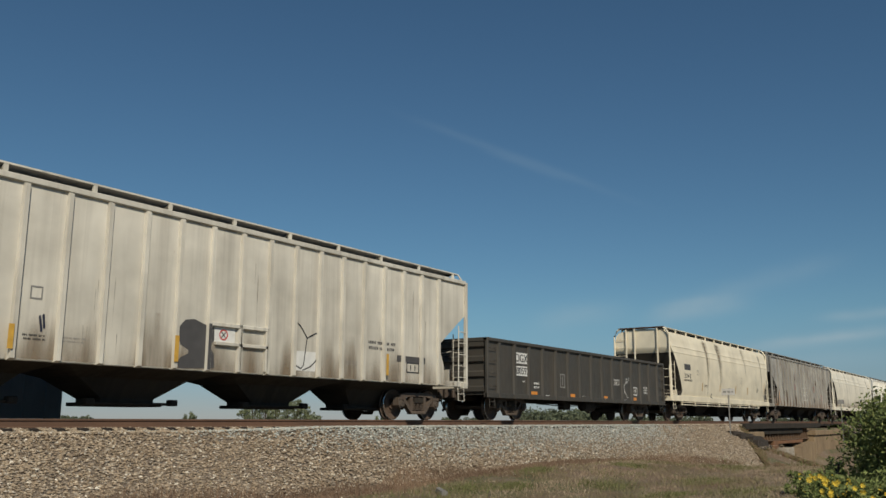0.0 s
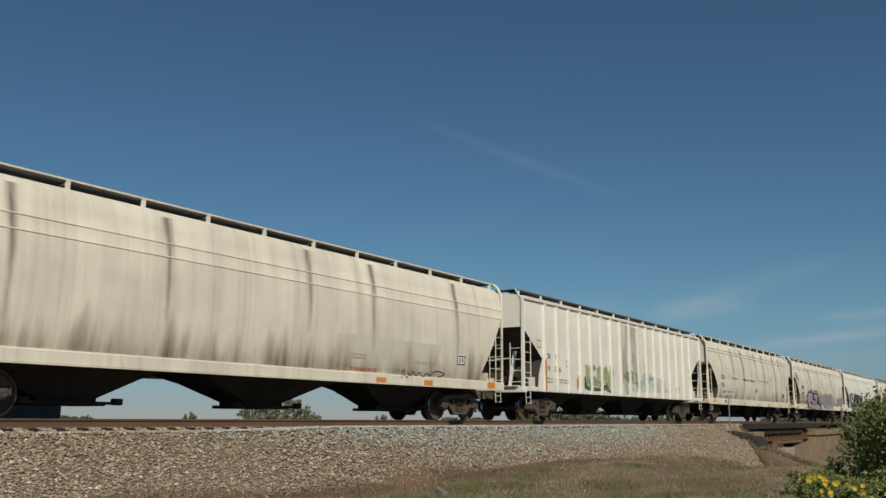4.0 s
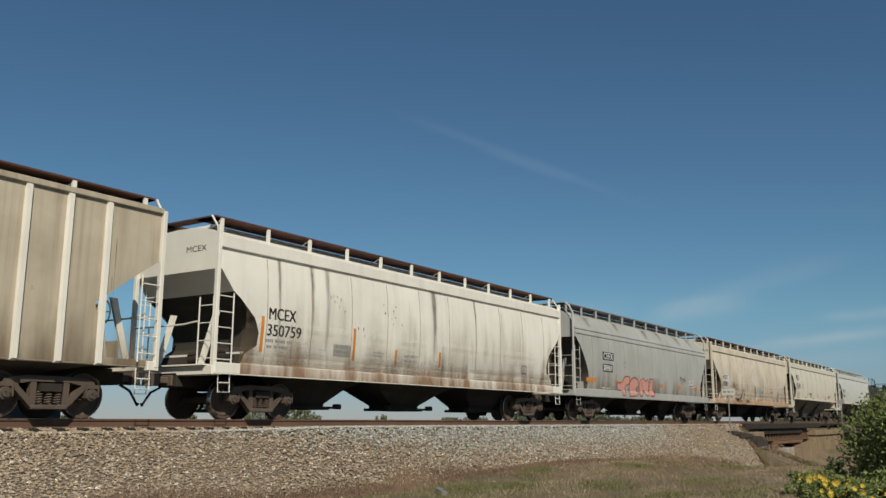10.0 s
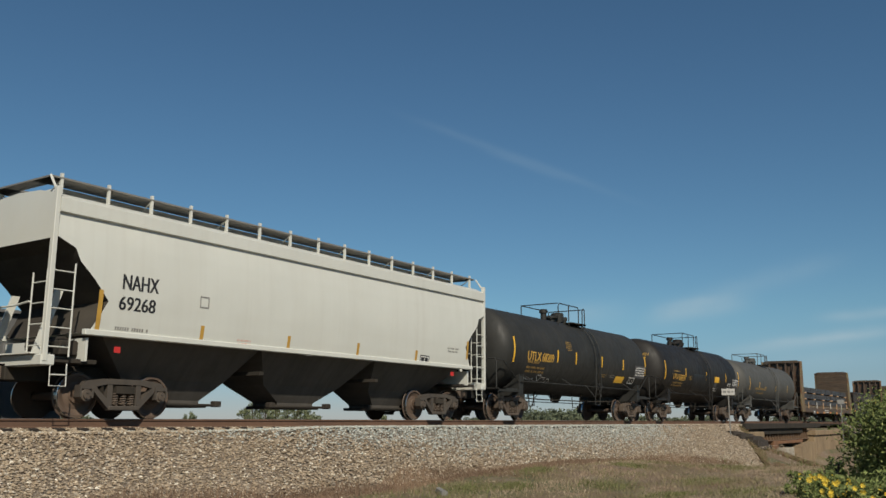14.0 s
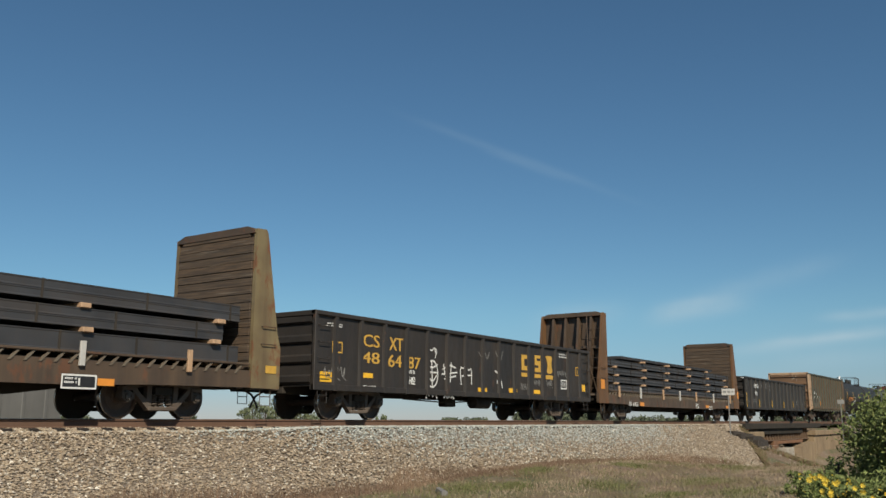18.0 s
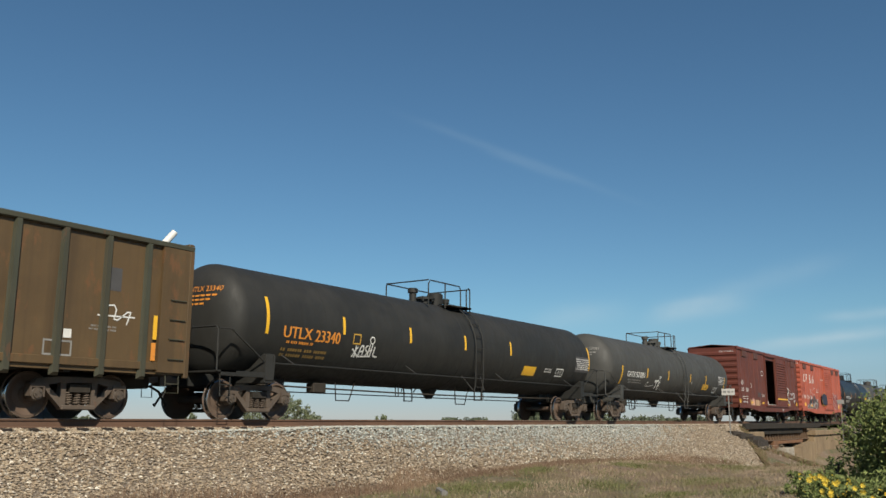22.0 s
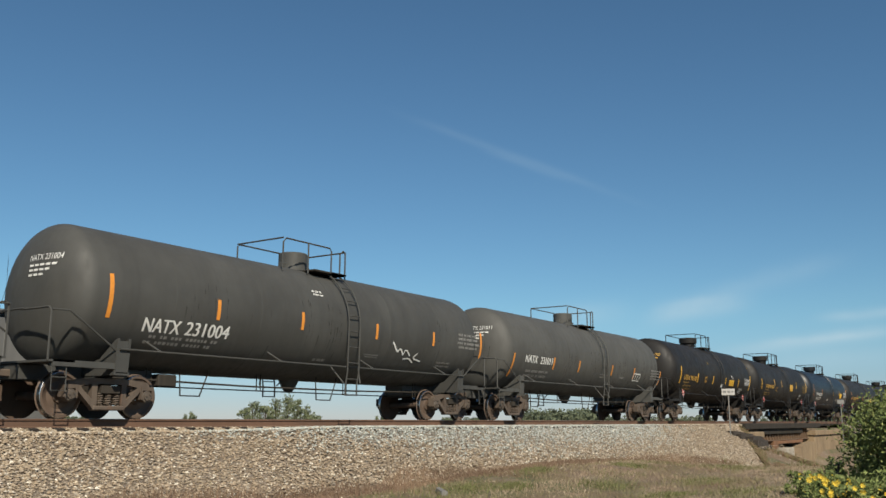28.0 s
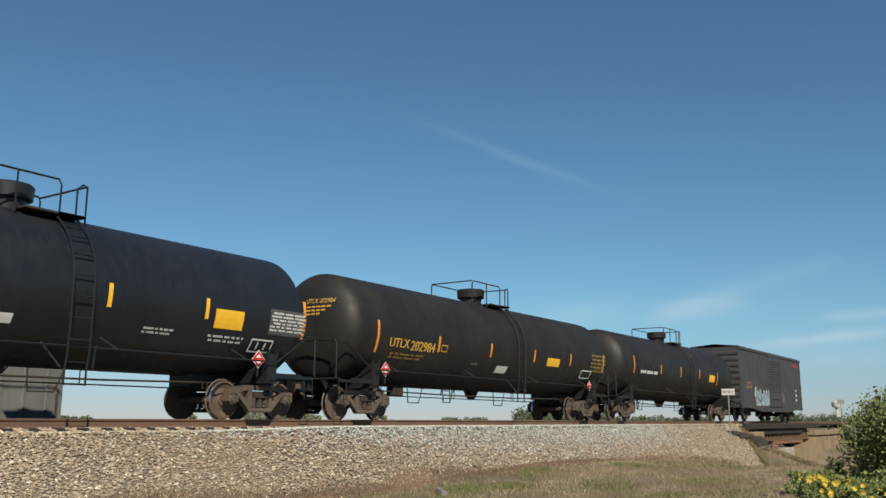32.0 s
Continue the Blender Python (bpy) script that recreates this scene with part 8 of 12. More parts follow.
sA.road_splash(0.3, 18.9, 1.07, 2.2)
sA.drips(4.32, 18.16, 1.01, 3.46, 14, "grime_mark", 1)
sA.drips(9.76, 17.56, 1.05, 3.94, 8, "rust_mark", 2)
sA.plate("reflector_strip", 4.26, 4.37, 1.23, 1.68, "gold_mark", 0.112)
sA.plate("reflector_strip", 7.94, 8.05, 1.2, 1.76, "gold_mark", 0.112)
sA.plate("reflector_strip", 15.28, 15.39, 1.23, 1.83, "gold_mark", 0.112)
sA.outline("painted_patch", [(8.13, 1.98), (8.27, 2.13), (8.53, 2.17), (8.74, 2.1), (8.88, 2.06), (9.02, 2.14), (9.11, 1.93), (9.11, 1.74), (8.97, 1.59), (9.11, 1.45), (9.15, 1.12), (8.17, 1.07), (8.1, 1.21), (8.21, 1.32), (8.39, 1.4), (8.4, 1.48), (8.18, 1.58), (8.09, 1.77)], "char_mark", 0.0012)
for y0_, y1_, z0_, z1_ in ((8.97, 10.72, 2.06, 2.15), (9.10, 10.72, 1.64, 1.72), (9.82, 9.90, 1.10, 2.06), (10.64, 10.72, 1.10, 2.06)):
    part("panel_rail", Mesh().box(1.42, 1.515, y0_ - hA, y1_ - hA, z0_, z1_, 0.01), "grey_hopper", A, "raised steel rail on the side")
sA.plate("placard_panel", 9.1, 9.71, 1.71, 2.13, "white_mark", 0.004)
sA.strokes("warning_ring", [[(9.49, 1.885), (9.455, 1.97), (9.37, 2.005), (9.285, 1.97), (9.25, 1.885), (9.285, 1.8), (9.37, 1.765), (9.455, 1.8), (9.49, 1.885)]], 0.03, "red_mark", 0.006)
sA.strokes("warning_cross", [[(9.31, 1.945), (9.43, 1.825)], [(9.43, 1.945), (9.31, 1.825)]], 0.025, "black_mark", 0.006)
sA.plate("painted_patch", 8.875, 8.965, 1.08, 2.1, "char_mark", 0.0825)
sA.plate("white_patch", 11.69, 12.47, 1.2, 1.69, "white_mark", 0.002)
sA.strokes("graffiti", [[(11.74, 2.39), (11.89, 2.31), (12.13, 2.03)]], 0.03, "black_mark", 0.006)
sA.strokes("graffiti", [[(12.13, 2.03), (12.38, 2.14), (12.59, 2.23), (12.55, 2.04)]], 0.03, "black_mark", 0.006)
sA.strokes("graffiti", [[(12.13, 2.03), (12.08, 1.72), (12.01, 1.22), (11.7, 1.34)]], 0.03, "black_mark", 0.006)
sA.strokes("graffiti", [[(12.01, 1.22), (12.35, 1.34), (12.64, 1.68), (12.59, 2.19)]], 0.03, "black_mark", 0.006)
sA.plate("smear", 15.91, 17.31, 1.65, 1.83, "char_mark", 0.003)
sA.frame_box(16.37, 17.0, 1.35, 1.66, 0.037, "black_mark", 2)
sA.bars(4.59, 5.04, 1.39, 1.53, 2, "black_mark", 18)
sA.bars(5.33, 5.91, 1.4, 1.53, 2, "grey_mark", 19)
sA.bars(13.62, 14.14, 1.4, 1.55, 2, "grey_mark", 20)
sA.frame_box(4.67, 4.92, 2.18, 2.43, 0.03, "grey_mark", 0)
sA.bars(14.56, 15.85, 1.85, 2.16, 2, "char_mark", 22)
sA.strokes("graffiti", [[(4.9, 1.87), (4.95, 1.61)]], 0.05, "navy_mark", 0.006)
sA.strokes("graffiti", [[(4.97, 1.9), (5.0, 1.67)]], 0.05, "navy_mark", 0.006)

sB.plate("number_panel", 1.85, 3.0, 1.98, 2.36, "white_mark", 0.0)
sB.plate("number_panel", 1.84, 3.07, 1.55, 1.89, "white_mark", 0.0)
sB.text("CIGX", 1.93, 2.92, 2.03, 2.31, "black_mark", lift=0.003)
sB.text("800592", 1.92, 2.99, 1.6, 1.85, "black_mark", lift=0.003)
sB.bars(3.36, 3.75, 1.08, 1.36, 2, "white_mark", 29)
sB.plate("reflector", 3.13, 3.62, 0.92, 1.03, "orange_mark", 0.0)
sB.plate("reflector", 6.32, 6.75, 0.89, 1.02, "orange_mark", 0.0)
sB.plate("reflector", 9.42, 9.89, 0.92, 1.01, "orange_mark", 0.0)
sB.plate("reflector", 12.56, 13.07, 0.9, 1.02, "orange_mark", 0.0)
sB.plate("reflector", 4.29, 4.58, 0.8, 0.92, "white_mark", 0.0)
sB.plate("reflector", 6.38, 6.68, 0.79, 0.88, "white_mark", 0.0)
sB.plate("reflector", 9.51, 9.82, 0.77, 0.91, "white_mark", 0.0)
sB.plate("reflector", 11.62, 11.91, 0.8, 0.91, "white_mark", 0.0)
sB.frame_box(12.64, 13.16, 1.12, 1.48, 0.043, "white_mark", 2)
sB.text("MEXICO", 10.38, 11.16, 1.50, 1.76, "white_mark", slant=0.04, lift=0.0, heavy=0.02)
sB.strokes("graffiti", [[(11.40, 1.32), (11.33, 1.16), (11.42, 1.02), (11.52, 1.12)]], 0.025, "white_mark", 0.006)
sB.bars(7.35, 7.72, 0.93, 0.97, 1, "white_mark", 46)
sB.strokes("graffiti", [[(11.52, 1.03), (11.73, 1.28), (11.63, 1.5), (11.86, 1.63), (11.99, 1.85)]], 0.03, "white_mark", 0.006)
sB.strokes("graffiti", [[(11.73, 1.28), (11.92, 1.07), (12.06, 0.99)]], 0.03, "white_mark", 0.006)
sB.strokes("graffiti", [[(11.86, 1.63), (12.08, 1.68), (12.26, 1.87)]], 0.03, "white_mark", 0.006)
sB.frame_box(5.47, 5.87, 1.23, 1.76, 0.048, "grey_mark", 1)
sB.bars(13.92, 14.41, 1.18, 1.52, 3, "white_mark", 44)
sB.bars(2.54, 2.67, 1.27, 1.39, 1, "white_mark", 45)

sC.drips(4.74, 16.84, 1.23, 2.98, 44, "grime_mark", 46)
sC.plate("dark_panel", 1.75, 2.70, 2.58, 2.88, "char_mark", 0.0)
sC.text("3243", 1.75, 2.72, 2.16, 2.40, "black_mark", lift=0.0)
sC.bars(1.72, 2.93, 1.92, 2.11, 1, "black_mark", 49)
sC.frame_box(3.66, 3.98, 2.39, 2.63, 0.029, "grey_mark", 0)
sC.plate("reflector", 4.57, 4.66, 1.59, 2.01, "ochre_mark", 0.0)
sC.plate("reflector", 7.65, 7.75, 1.6, 2.02, "ochre_mark", 0.0)
sC.plate("reflector", 10.7, 10.8, 1.62, 2.03, "ochre_mark", 0.0)
sC.plate("reflector", 13.24, 13.34, 1.61, 2.02, "ochre_mark", 0.0)
sC.plate("reflector", 17.06, 17.16, 1.7, 2.44, "ochre_mark", 0.0)
sC.bars(4.88, 5.53, 1.78, 1.91, 2, "char_mark", 56)
sC.bars(9.28, 9.69, 1.77, 1.89, 2, "grey_mark", 57)
sC.bars(9.18, 9.69, 1.21, 1.41, 3, "grey_mark", 58)
sC.frame_box(15.33, 15.65, 1.83, 2.03, 0.024, "black_mark", 2)
sC.strokes("graffiti", [[(6.25, 1.45), (6.1, 1.4), (6.14, 1.29), (6.22, 1.23)]], 0.05, "char_mark", 0.006)
sC.run_down(5.35, 5.77, 1.06, 4.31, 61)
sC.run_down(7.51, 8.01, 1.76, 4.34, 62)
sC.run_down(7.45, 8.45, 1.9, 4.36, 65)
sC.run_down(5.15, 6.2, 2.2, 4.33, 66)
sC.run_down(12.6, 13.2, 2.6, 4.3, 67)
sC.run_down(16.3, 16.72, 1.66, 4.15, 63)

sD.drips(0.25, 18.18, 0.78, 2.6, 10, "rust_mark", 64)
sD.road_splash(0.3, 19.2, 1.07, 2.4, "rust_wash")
sD.specks(1.0, 18.8, 1.2, 3.4, 60, "rust_dark", 323, 0.05)
sD.text("CR", 1.82, 2.22, 2.23, 2.41, "black_mark", lift=0.0)
sD.text("DX", 2.76, 3.21, 2.24, 2.44, "black_mark", lift=0.0)
sD.text("101", 1.84, 2.27, 1.93, 2.13, "black_mark", lift=0.0)
sD.text("14", 2.84, 3.11, 2.01, 2.18, "black_mark", lift=0.0)
sD.bars(1.8, 2.32, 1.41, 1.66, 2, "char_mark", 69)
sD.strokes("mark", [[(6.89, 2.49), (6.84, 2.61), (6.72, 2.66), (6.6, 2.61), (6.55, 2.49), (6.6, 2.37), (6.72, 2.32), (6.84, 2.37), (6.89, 2.49)]], 0.035, "red_mark", 0.006)
sD.strokes("mark", [[(13.26, 2.48), (13.2, 2.62), (13.06, 2.68), (12.92, 2.62), (12.86, 2.48), (12.92, 2.34), (13.06, 2.28), (13.2, 2.34), (13.26, 2.48)]], 0.035, "red_mark", 0.006)
sD.strokes("mark", [[(15.96, 1.92), (15.9, 2.08), (15.73, 2.15), (15.57, 2.08), (15.5, 1.92), (15.57, 1.75), (15.73, 1.69), (15.9, 1.75), (15.96, 1.92)]], 0.035, "red_mark", 0.006)
sD.frame_box(9.03, 9.86, 2.14, 2.49, 0.042, "white_mark", 0)
sD.frame_box(9.96, 10.84, 2.16, 2.53, 0.044, "white_mark", 0)
sD.frame_box(9.03, 9.86, 1.55, 1.99, 0.053, "white_mark", 0)
sD.frame_box(9.96, 10.83, 1.58, 2.02, 0.053, "white_mark", 0)
sD.blob("rust_patch", [(3.26, 2.08), (3.71, 2.27), (4.42, 2.17), (4.81, 1.58), (4.46, 1.13), (3.79, 1.22)], "brown_mark", 0.0012)
sD.blob("rust_patch", [(6.29, 1.66), (6.79, 1.94), (7.22, 1.55), (7.09, 1.13), (6.52, 1.15)], "brown_mark", 0.0012)
sD.plate("reflector", 1.58, 1.68, 1.23, 2.09, "orange_mark", 0.1)
sD.blob("black_spot", [(12.92, 1.8), (13.17, 1.85), (13.28, 1.62), (13.12, 1.41), (12.88, 1.48)], "black_mark", 0.003)

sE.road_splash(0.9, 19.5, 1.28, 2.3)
for k_, y_ in enumerate((2.5, 6.0, 10.4, 13.0, 17.2)):
    sE.run_down(y_, y_ + 0.35, 1.7 + 0.25 * (k_ % 3), 4.3, 340 + k_)
sE.plate("pale_panel", 11.66, 16.45, 1.35, 2.25, "clean_white", 0.0)
sE.text("ER ON SIDES OF CAR", 12.28, 13.43, 1.3, 1.4, "red_mark", lift=0.002)
sE.plate("reflector", 13.36, 13.81, 1.03, 1.16, "orange_mark", 0.0)
sE.plate("reflector", 15.65, 16.09, 1.02, 1.17, "orange_mark", 0.0)
sE.plate("reflector", 19.26, 19.75, 1.04, 1.24, "orange_mark", 0.0)
sE.plate("panel", 17.37, 17.9, 1.68, 2.05, "white_mark", 0.0)
sE.frame_box(17.4, 17.87, 1.71, 2.0, 0.035, "black_mark", 2)
sE.strokes("graffiti", [[(14.52, 1.17), (14.6, 1.42), (14.74, 1.4), (14.66, 1.28), (14.81, 1.19), (14.9, 1.35), (15.04, 1.23), (15.13, 1.43), (15.29, 1.24), (15.44, 1.41), (15.63, 1.24), (15.84, 1.39), (15.99, 1.27), (16.24, 1.47), (16.58, 1.44), (16.83, 1.38), (16.44, 1.29)]], 0.03, "char_mark", 0.006)
sE.bars(15.16, 16.23, 1.61, 1.7, 2, "grey_mark", 89)
sE.bars(12.27, 12.9, 1.58, 1.75, 2, "grey_mark", 90)

sF.outline("graffiti_block", [(5.16, 1.27), (5.18, 1.75), (5.72, 1.83), (6.43, 1.75), (7.16, 1.84), (8.0, 1.94), (7.98, 1.45), (7.8, 1.13), (7.21, 1.25), (6.41, 1.19), (5.66, 1.19)], "green_deep", 0.0022)
sF.outline("graffiti_letter", [(5.24, 2.24), (5.56, 2.24), (5.71, 2.01), (5.56, 1.62), (5.67, 1.39), (5.46, 1.37), (5.31, 1.7)], "lime_mark", 0.003)
sF.strokes("graffiti_outline", [[(5.24, 2.24), (5.56, 2.24), (5.71, 2.01), (5.56, 1.62), (5.67, 1.39), (5.46, 1.37), (5.31, 1.7), (5.24, 2.24)]], 0.035, "white_mark", 0.006)
sF.strokes("graffiti_shade", [[(5.61, 1.58), (5.72, 1.35), (5.52, 1.33), (5.37, 1.67)]], 0.03, "green_dark", 0.0045)
sF.outline("graffiti_letter", [(5.69, 2.23), (6.12, 2.3), (6.37, 2.1), (5.96, 1.96), (5.94, 1.85), (6.26, 1.76), (6.65, 1.5), (6.46, 1.33), (5.82, 1.4), (5.68, 1.68)], "lime_mark", 0.003)
sF.strokes("graffiti_outline", [[(5.69, 2.23), (6.12, 2.3), (6.37, 2.1), (5.96, 1.96), (5.94, 1.85), (6.26, 1.76), (6.65, 1.5), (6.46, 1.33), (5.82, 1.4), (5.68, 1.68), (5.69, 2.23)]], 0.035, "white_mark", 0.006)
sF.strokes("graffiti_shade", [[(6.01, 1.92), (6.0, 1.81), (6.31, 1.72), (6.7, 1.46), (6.52, 1.29), (5.88, 1.36), (5.73, 1.64)]], 0.03, "green_dark", 0.0045)
sF.outline("graffiti_letter", [(6.37, 2.14), (6.82, 2.3), (7.01, 2.06), (6.65, 1.91), (7.01, 1.74), (7.11, 1.49), (6.67, 1.27), (6.5, 1.38), (6.75, 1.58), (6.39, 1.74)], "lime_mark", 0.003)
sF.strokes("graffiti_outline", [[(6.37, 2.14), (6.82, 2.3), (7.01, 2.06), (6.65, 1.91), (7.01, 1.74), (7.11, 1.49), (6.67, 1.27), (6.5, 1.38), (6.75, 1.58), (6.39, 1.74), (6.37, 2.14)]], 0.035, "white_mark", 0.006)
sF.strokes("graffiti_shade", [[(6.71, 1.87), (7.07, 1.69), (7.17, 1.45), (6.72, 1.23), (6.56, 1.34), (6.81, 1.54), (6.45, 1.7)]], 0.03, "green_dark", 0.0045)
sF.outline("graffiti_letter", [(7.08, 2.15), (7.35, 2.34), (7.65, 1.91), (7.76, 2.31), (8.06, 2.31), (7.96, 1.63), (7.82, 1.23), (7.54, 1.4), (7.31, 1.76), (7.28, 1.5), (7.08, 1.49)], "lime_mark", 0.003)
sF.strokes("graffiti_outline", [[(7.08, 2.15), (7.35, 2.34), (7.65, 1.91), (7.76, 2.31), (8.06, 2.31), (7.96, 1.63), (7.82, 1.23), (7.54, 1.4), (7.31, 1.76), (7.28, 1.5), (7.08, 1.49), (7.08, 2.15)]], 0.035, "white_mark", 0.006)
sF.strokes("graffiti_shade", [[(7.83, 2.27), (8.13, 2.27), (8.03, 1.59), (7.88, 1.18), (7.6, 1.36), (7.37, 1.72), (7.34, 1.46), (7.14, 1.44)]], 0.03, "green_dark", 0.0045)
sF.outline("overspray", [(9.11, 1.97), (9.47, 2.09), (10.16, 2.24), (10.82, 2.08), (11.49, 2.25), (12.43, 2.18), (12.88, 1.9), (11.14, 1.59), (9.67, 1.67)], "green_mark", 0.0012)
sF.outline("overspray", [(9.94, 1.58), (11.32, 1.84), (12.87, 2.07), (14.39, 1.88), (14.83, 1.36), (12.15, 1.3), (9.87, 1.25)], "faint_blue", 0.0016)
sF.strokes("graffiti", [[(9.23, 1.79), (9.46, 2.2), (9.61, 2.61), (9.75, 2.29), (9.56, 2.01)]], 0.02, "char_mark", 0.006)
sF.strokes("graffiti", [[(10.17, 2.06), (10.23, 2.67), (10.39, 3.03), (10.6, 2.65), (10.53, 2.16)]], 0.02, "char_mark", 0.006)
sF.strokes("graffiti", [[(10.9, 2.4), (11.11, 2.77), (11.19, 2.29)]], 0.02, "char_mark", 0.006)
sF.outline("soot_patch", [(8.85, 4.21), (9.95, 4.21), (11.09, 4.19), (11.07, 2.77), (10.81, 1.24), (10.16, 2.8), (9.96, 1.13), (9.2, 1.15), (9.04, 2.93)], "faint_soot", 0.002)
sF.specks(2.0, 18.5, 1.2, 3.0, 24, "rust_dark", 324, 0.03)
sF.text("CR", 1.86, 2.25, 2.28, 2.47, "black_mark", lift=0.0)
sF.text("DX", 2.65, 3.01, 2.29, 2.48, "black_mark", lift=0.0)
sF.text("10", 1.93, 2.19, 1.85, 2.03, "black_mark", lift=0.0)
sF.text("066", 2.58, 3.1, 1.82, 2.03, "black_mark", lift=0.0)
sF.plate("reflector", 1.66, 1.76, 1.12, 2.23, "orange_mark", 0.1)
sF.plate("reflector", 4.39, 4.49, 1.32, 1.76, "orange_mark", 0.1)
sF.frame_box(3.58, 3.82, 2.04, 2.29, 0.029, "grey_mark", 0)
sF.frame_box(1.18, 1.47, 2.64, 2.94, 0.035, "grey_mark", 0)
sF.bars(1.83, 2.4, 1.32, 1.58, 2, "grey_mark", 113)
sF.bars(2.58, 3.83, 1.35, 1.55, 2, "grey_mark", 114)
sF.frame_box(2.64, 2.89, 1.13, 1.29, 0.019, "black_mark", 1)
sF.frame_box(15.91, 16.36, 1.36, 1.63, 0.032, "black_mark", 1)

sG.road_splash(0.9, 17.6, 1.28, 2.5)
for k_, y_ in enumerate((2.2, 4.4, 6.4, 8.3, 9.5, 11.2, 12.6, 14.1, 15.6, 16.6)):
    sG.run_down(y_, y_ + 0.28 + 0.2 * (k_ % 3), 2.2 - 0.3 * (k_ % 4), 4.25, 310 + k_)
sG.drips(2.3, 17.8, 1.07, 2.14, 40, "grime_mark", 120)
sG.drips(1.6, 16.64, 2.55, 3.97, 26, "grime_mark", 121)
sG.drips(5.27, 6.89, 1.36, 2.43, 10, "rust_mark", 122)
sG.drips(12.47, 17.81, 1.42, 3.15, 16, "rust_mark", 123)
sG.text("CRDX", 2.06, 2.82, 2.36, 2.6, "black_mark", lift=0.0)
sG.text("1045", 2.08, 2.77, 1.92, 2.17, "black_mark", lift=0.0)
sG.bars(1.98, 3.48, 1.49, 1.76, 2, "grey_mark", 126)
sG.frame_box(3.39, 3.7, 2.4, 2.66, 0.031, "grey_mark", 0)
sG.bars(4.07, 5.24, 2.37, 2.51, 1, "char_mark", 128)
sG.bars(6.22, 9.15, 2.32, 2.53, 1, "char_mark", 129)
sG.bars(9.91, 12.62, 2.41, 2.57, 1, "grey_mark", 130)
sG.plate("reflector", 0.69, 1.17, 1.04, 1.23, "yellow_mark", 0.0)
sG.plate("reflector", 3.09, 3.59, 0.92, 1.04, "yellow_mark", 0.0)
sG.plate("reflector", 6.53, 7.06, 0.95, 1.09, "yellow_mark", 0.0)
sG.plate("reflector", 9.61, 10.18, 0.93, 1.08, "yellow_mark", 0.0)
sG.plate("reflector", 12.24, 12.79, 0.93, 1.1, "yellow_mark", 0.0)
sG.plate("reflector", 15.33, 15.84, 0.95, 1.12, "yellow_mark", 0.0)
sG.plate("reflector", 17.59, 18.12, 0.94, 1.31, "yellow_mark", 0.0)
sG.plate("dark_panel", 2.8, 3.07, 1.04, 1.19, "char_mark", 0.0)
sG.plate("dark_panel", 16.15, 16.53, 1.58, 1.85, "char_mark", 0.0)
sG.blob("rust_patch", [(9.26, 1.97), (9.46, 2.04), (9.61, 1.94), (9.56, 1.78), (9.34, 1.75), (9.21, 1.85)], "brown_mark", 0.0012)
sG.bars(3.66, 3.91, 1.04, 1.14, 1, "grey_mark", 141)

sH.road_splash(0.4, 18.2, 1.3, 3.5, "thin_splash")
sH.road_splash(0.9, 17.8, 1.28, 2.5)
sH.drips(2.03, 17.15, 1.46, 3.54, 40, "grime_mark", 142)
sH.text("CRDX", 2.08, 2.83, 2.4, 2.66, "black_mark", lift=0.0)
sH.text("1008", 2.12, 2.81, 1.97, 2.2, "black_mark", lift=0.0)
sH.bars(2.14, 3.13, 1.63, 1.9, 2, "grey_mark", 145)
sH.outline("overspray", [(3.62, 1.25), (3.5, 1.59), (3.57, 2.03), (3.86, 2.04), (4.04, 2.21), (4.43, 2.44), (4.75, 2.32), (5.17, 2.55), (5.62, 2.4), (6.19, 2.41), (6.3, 2.54), (6.66, 2.41), (7.22, 2.51), (7.54, 2.33), (7.94, 2.15), (8.34, 2.22), (8.42, 1.84), (8.9, 1.96), (9.12, 1.54), (8.99, 1.19), (9.35, 0.99), (6.37, 0.89), (4.42, 0.94), (3.77, 1.04)], "brown_mark", 0.0008)
sH.outline("graffiti_shadow", [(4.04, 2.25), (5.79, 2.23), (7.61, 2.22), (8.23, 1.41), (8.64, 1.36), (9.0, 0.98), (5.25, 0.96), (4.37, 0.96), (4.44, 1.4), (3.99, 1.43)], "black_mark", 0.0024)
sH.outline("graffiti_letter", [(4.17, 2.18), (5.74, 2.15), (5.66, 1.57), (5.11, 1.49), (5.07, 1.01), (4.51, 1.01), (4.55, 1.46), (4.16, 1.48)], "violet_mark", 0.005)
sH.outline("graffiti_letter", [(6.2, 2.14), (6.98, 2.12), (6.84, 1.76), (6.26, 1.78)], "violet_mark", 0.005)
sH.outline("graffiti_letter", [(5.36, 1.33), (6.87, 1.31), (6.84, 1.0), (5.32, 1.01)], "violet_mark", 0.005)
sH.outline("graffiti_letter", [(5.74, 1.69), (6.72, 1.57), (6.71, 1.37), (5.78, 1.38)], "violet_mark", 0.005)
sH.outline("graffiti_letter", [(7.04, 2.15), (7.52, 2.14), (7.32, 1.35), (8.5, 1.32), (8.46, 0.98), (6.97, 0.99), (6.98, 1.33), (6.79, 1.37)], "violet_mark", 0.005)
sH.strokes("graffiti", [[(4.14, 2.21), (5.76, 2.18), (7.55, 2.16), (8.16, 1.41), (8.53, 1.36), (9.0, 0.98)]], 0.035, "black_mark", 0.008)
sH.strokes("graffiti", [[(5.8, 2.13), (5.74, 1.67), (6.22, 1.76)]], 0.035, "black_mark", 0.008)
sH.strokes("graffiti", [[(7.01, 2.14), (6.79, 1.72), (6.34, 1.71)]], 0.035, "black_mark", 0.008)
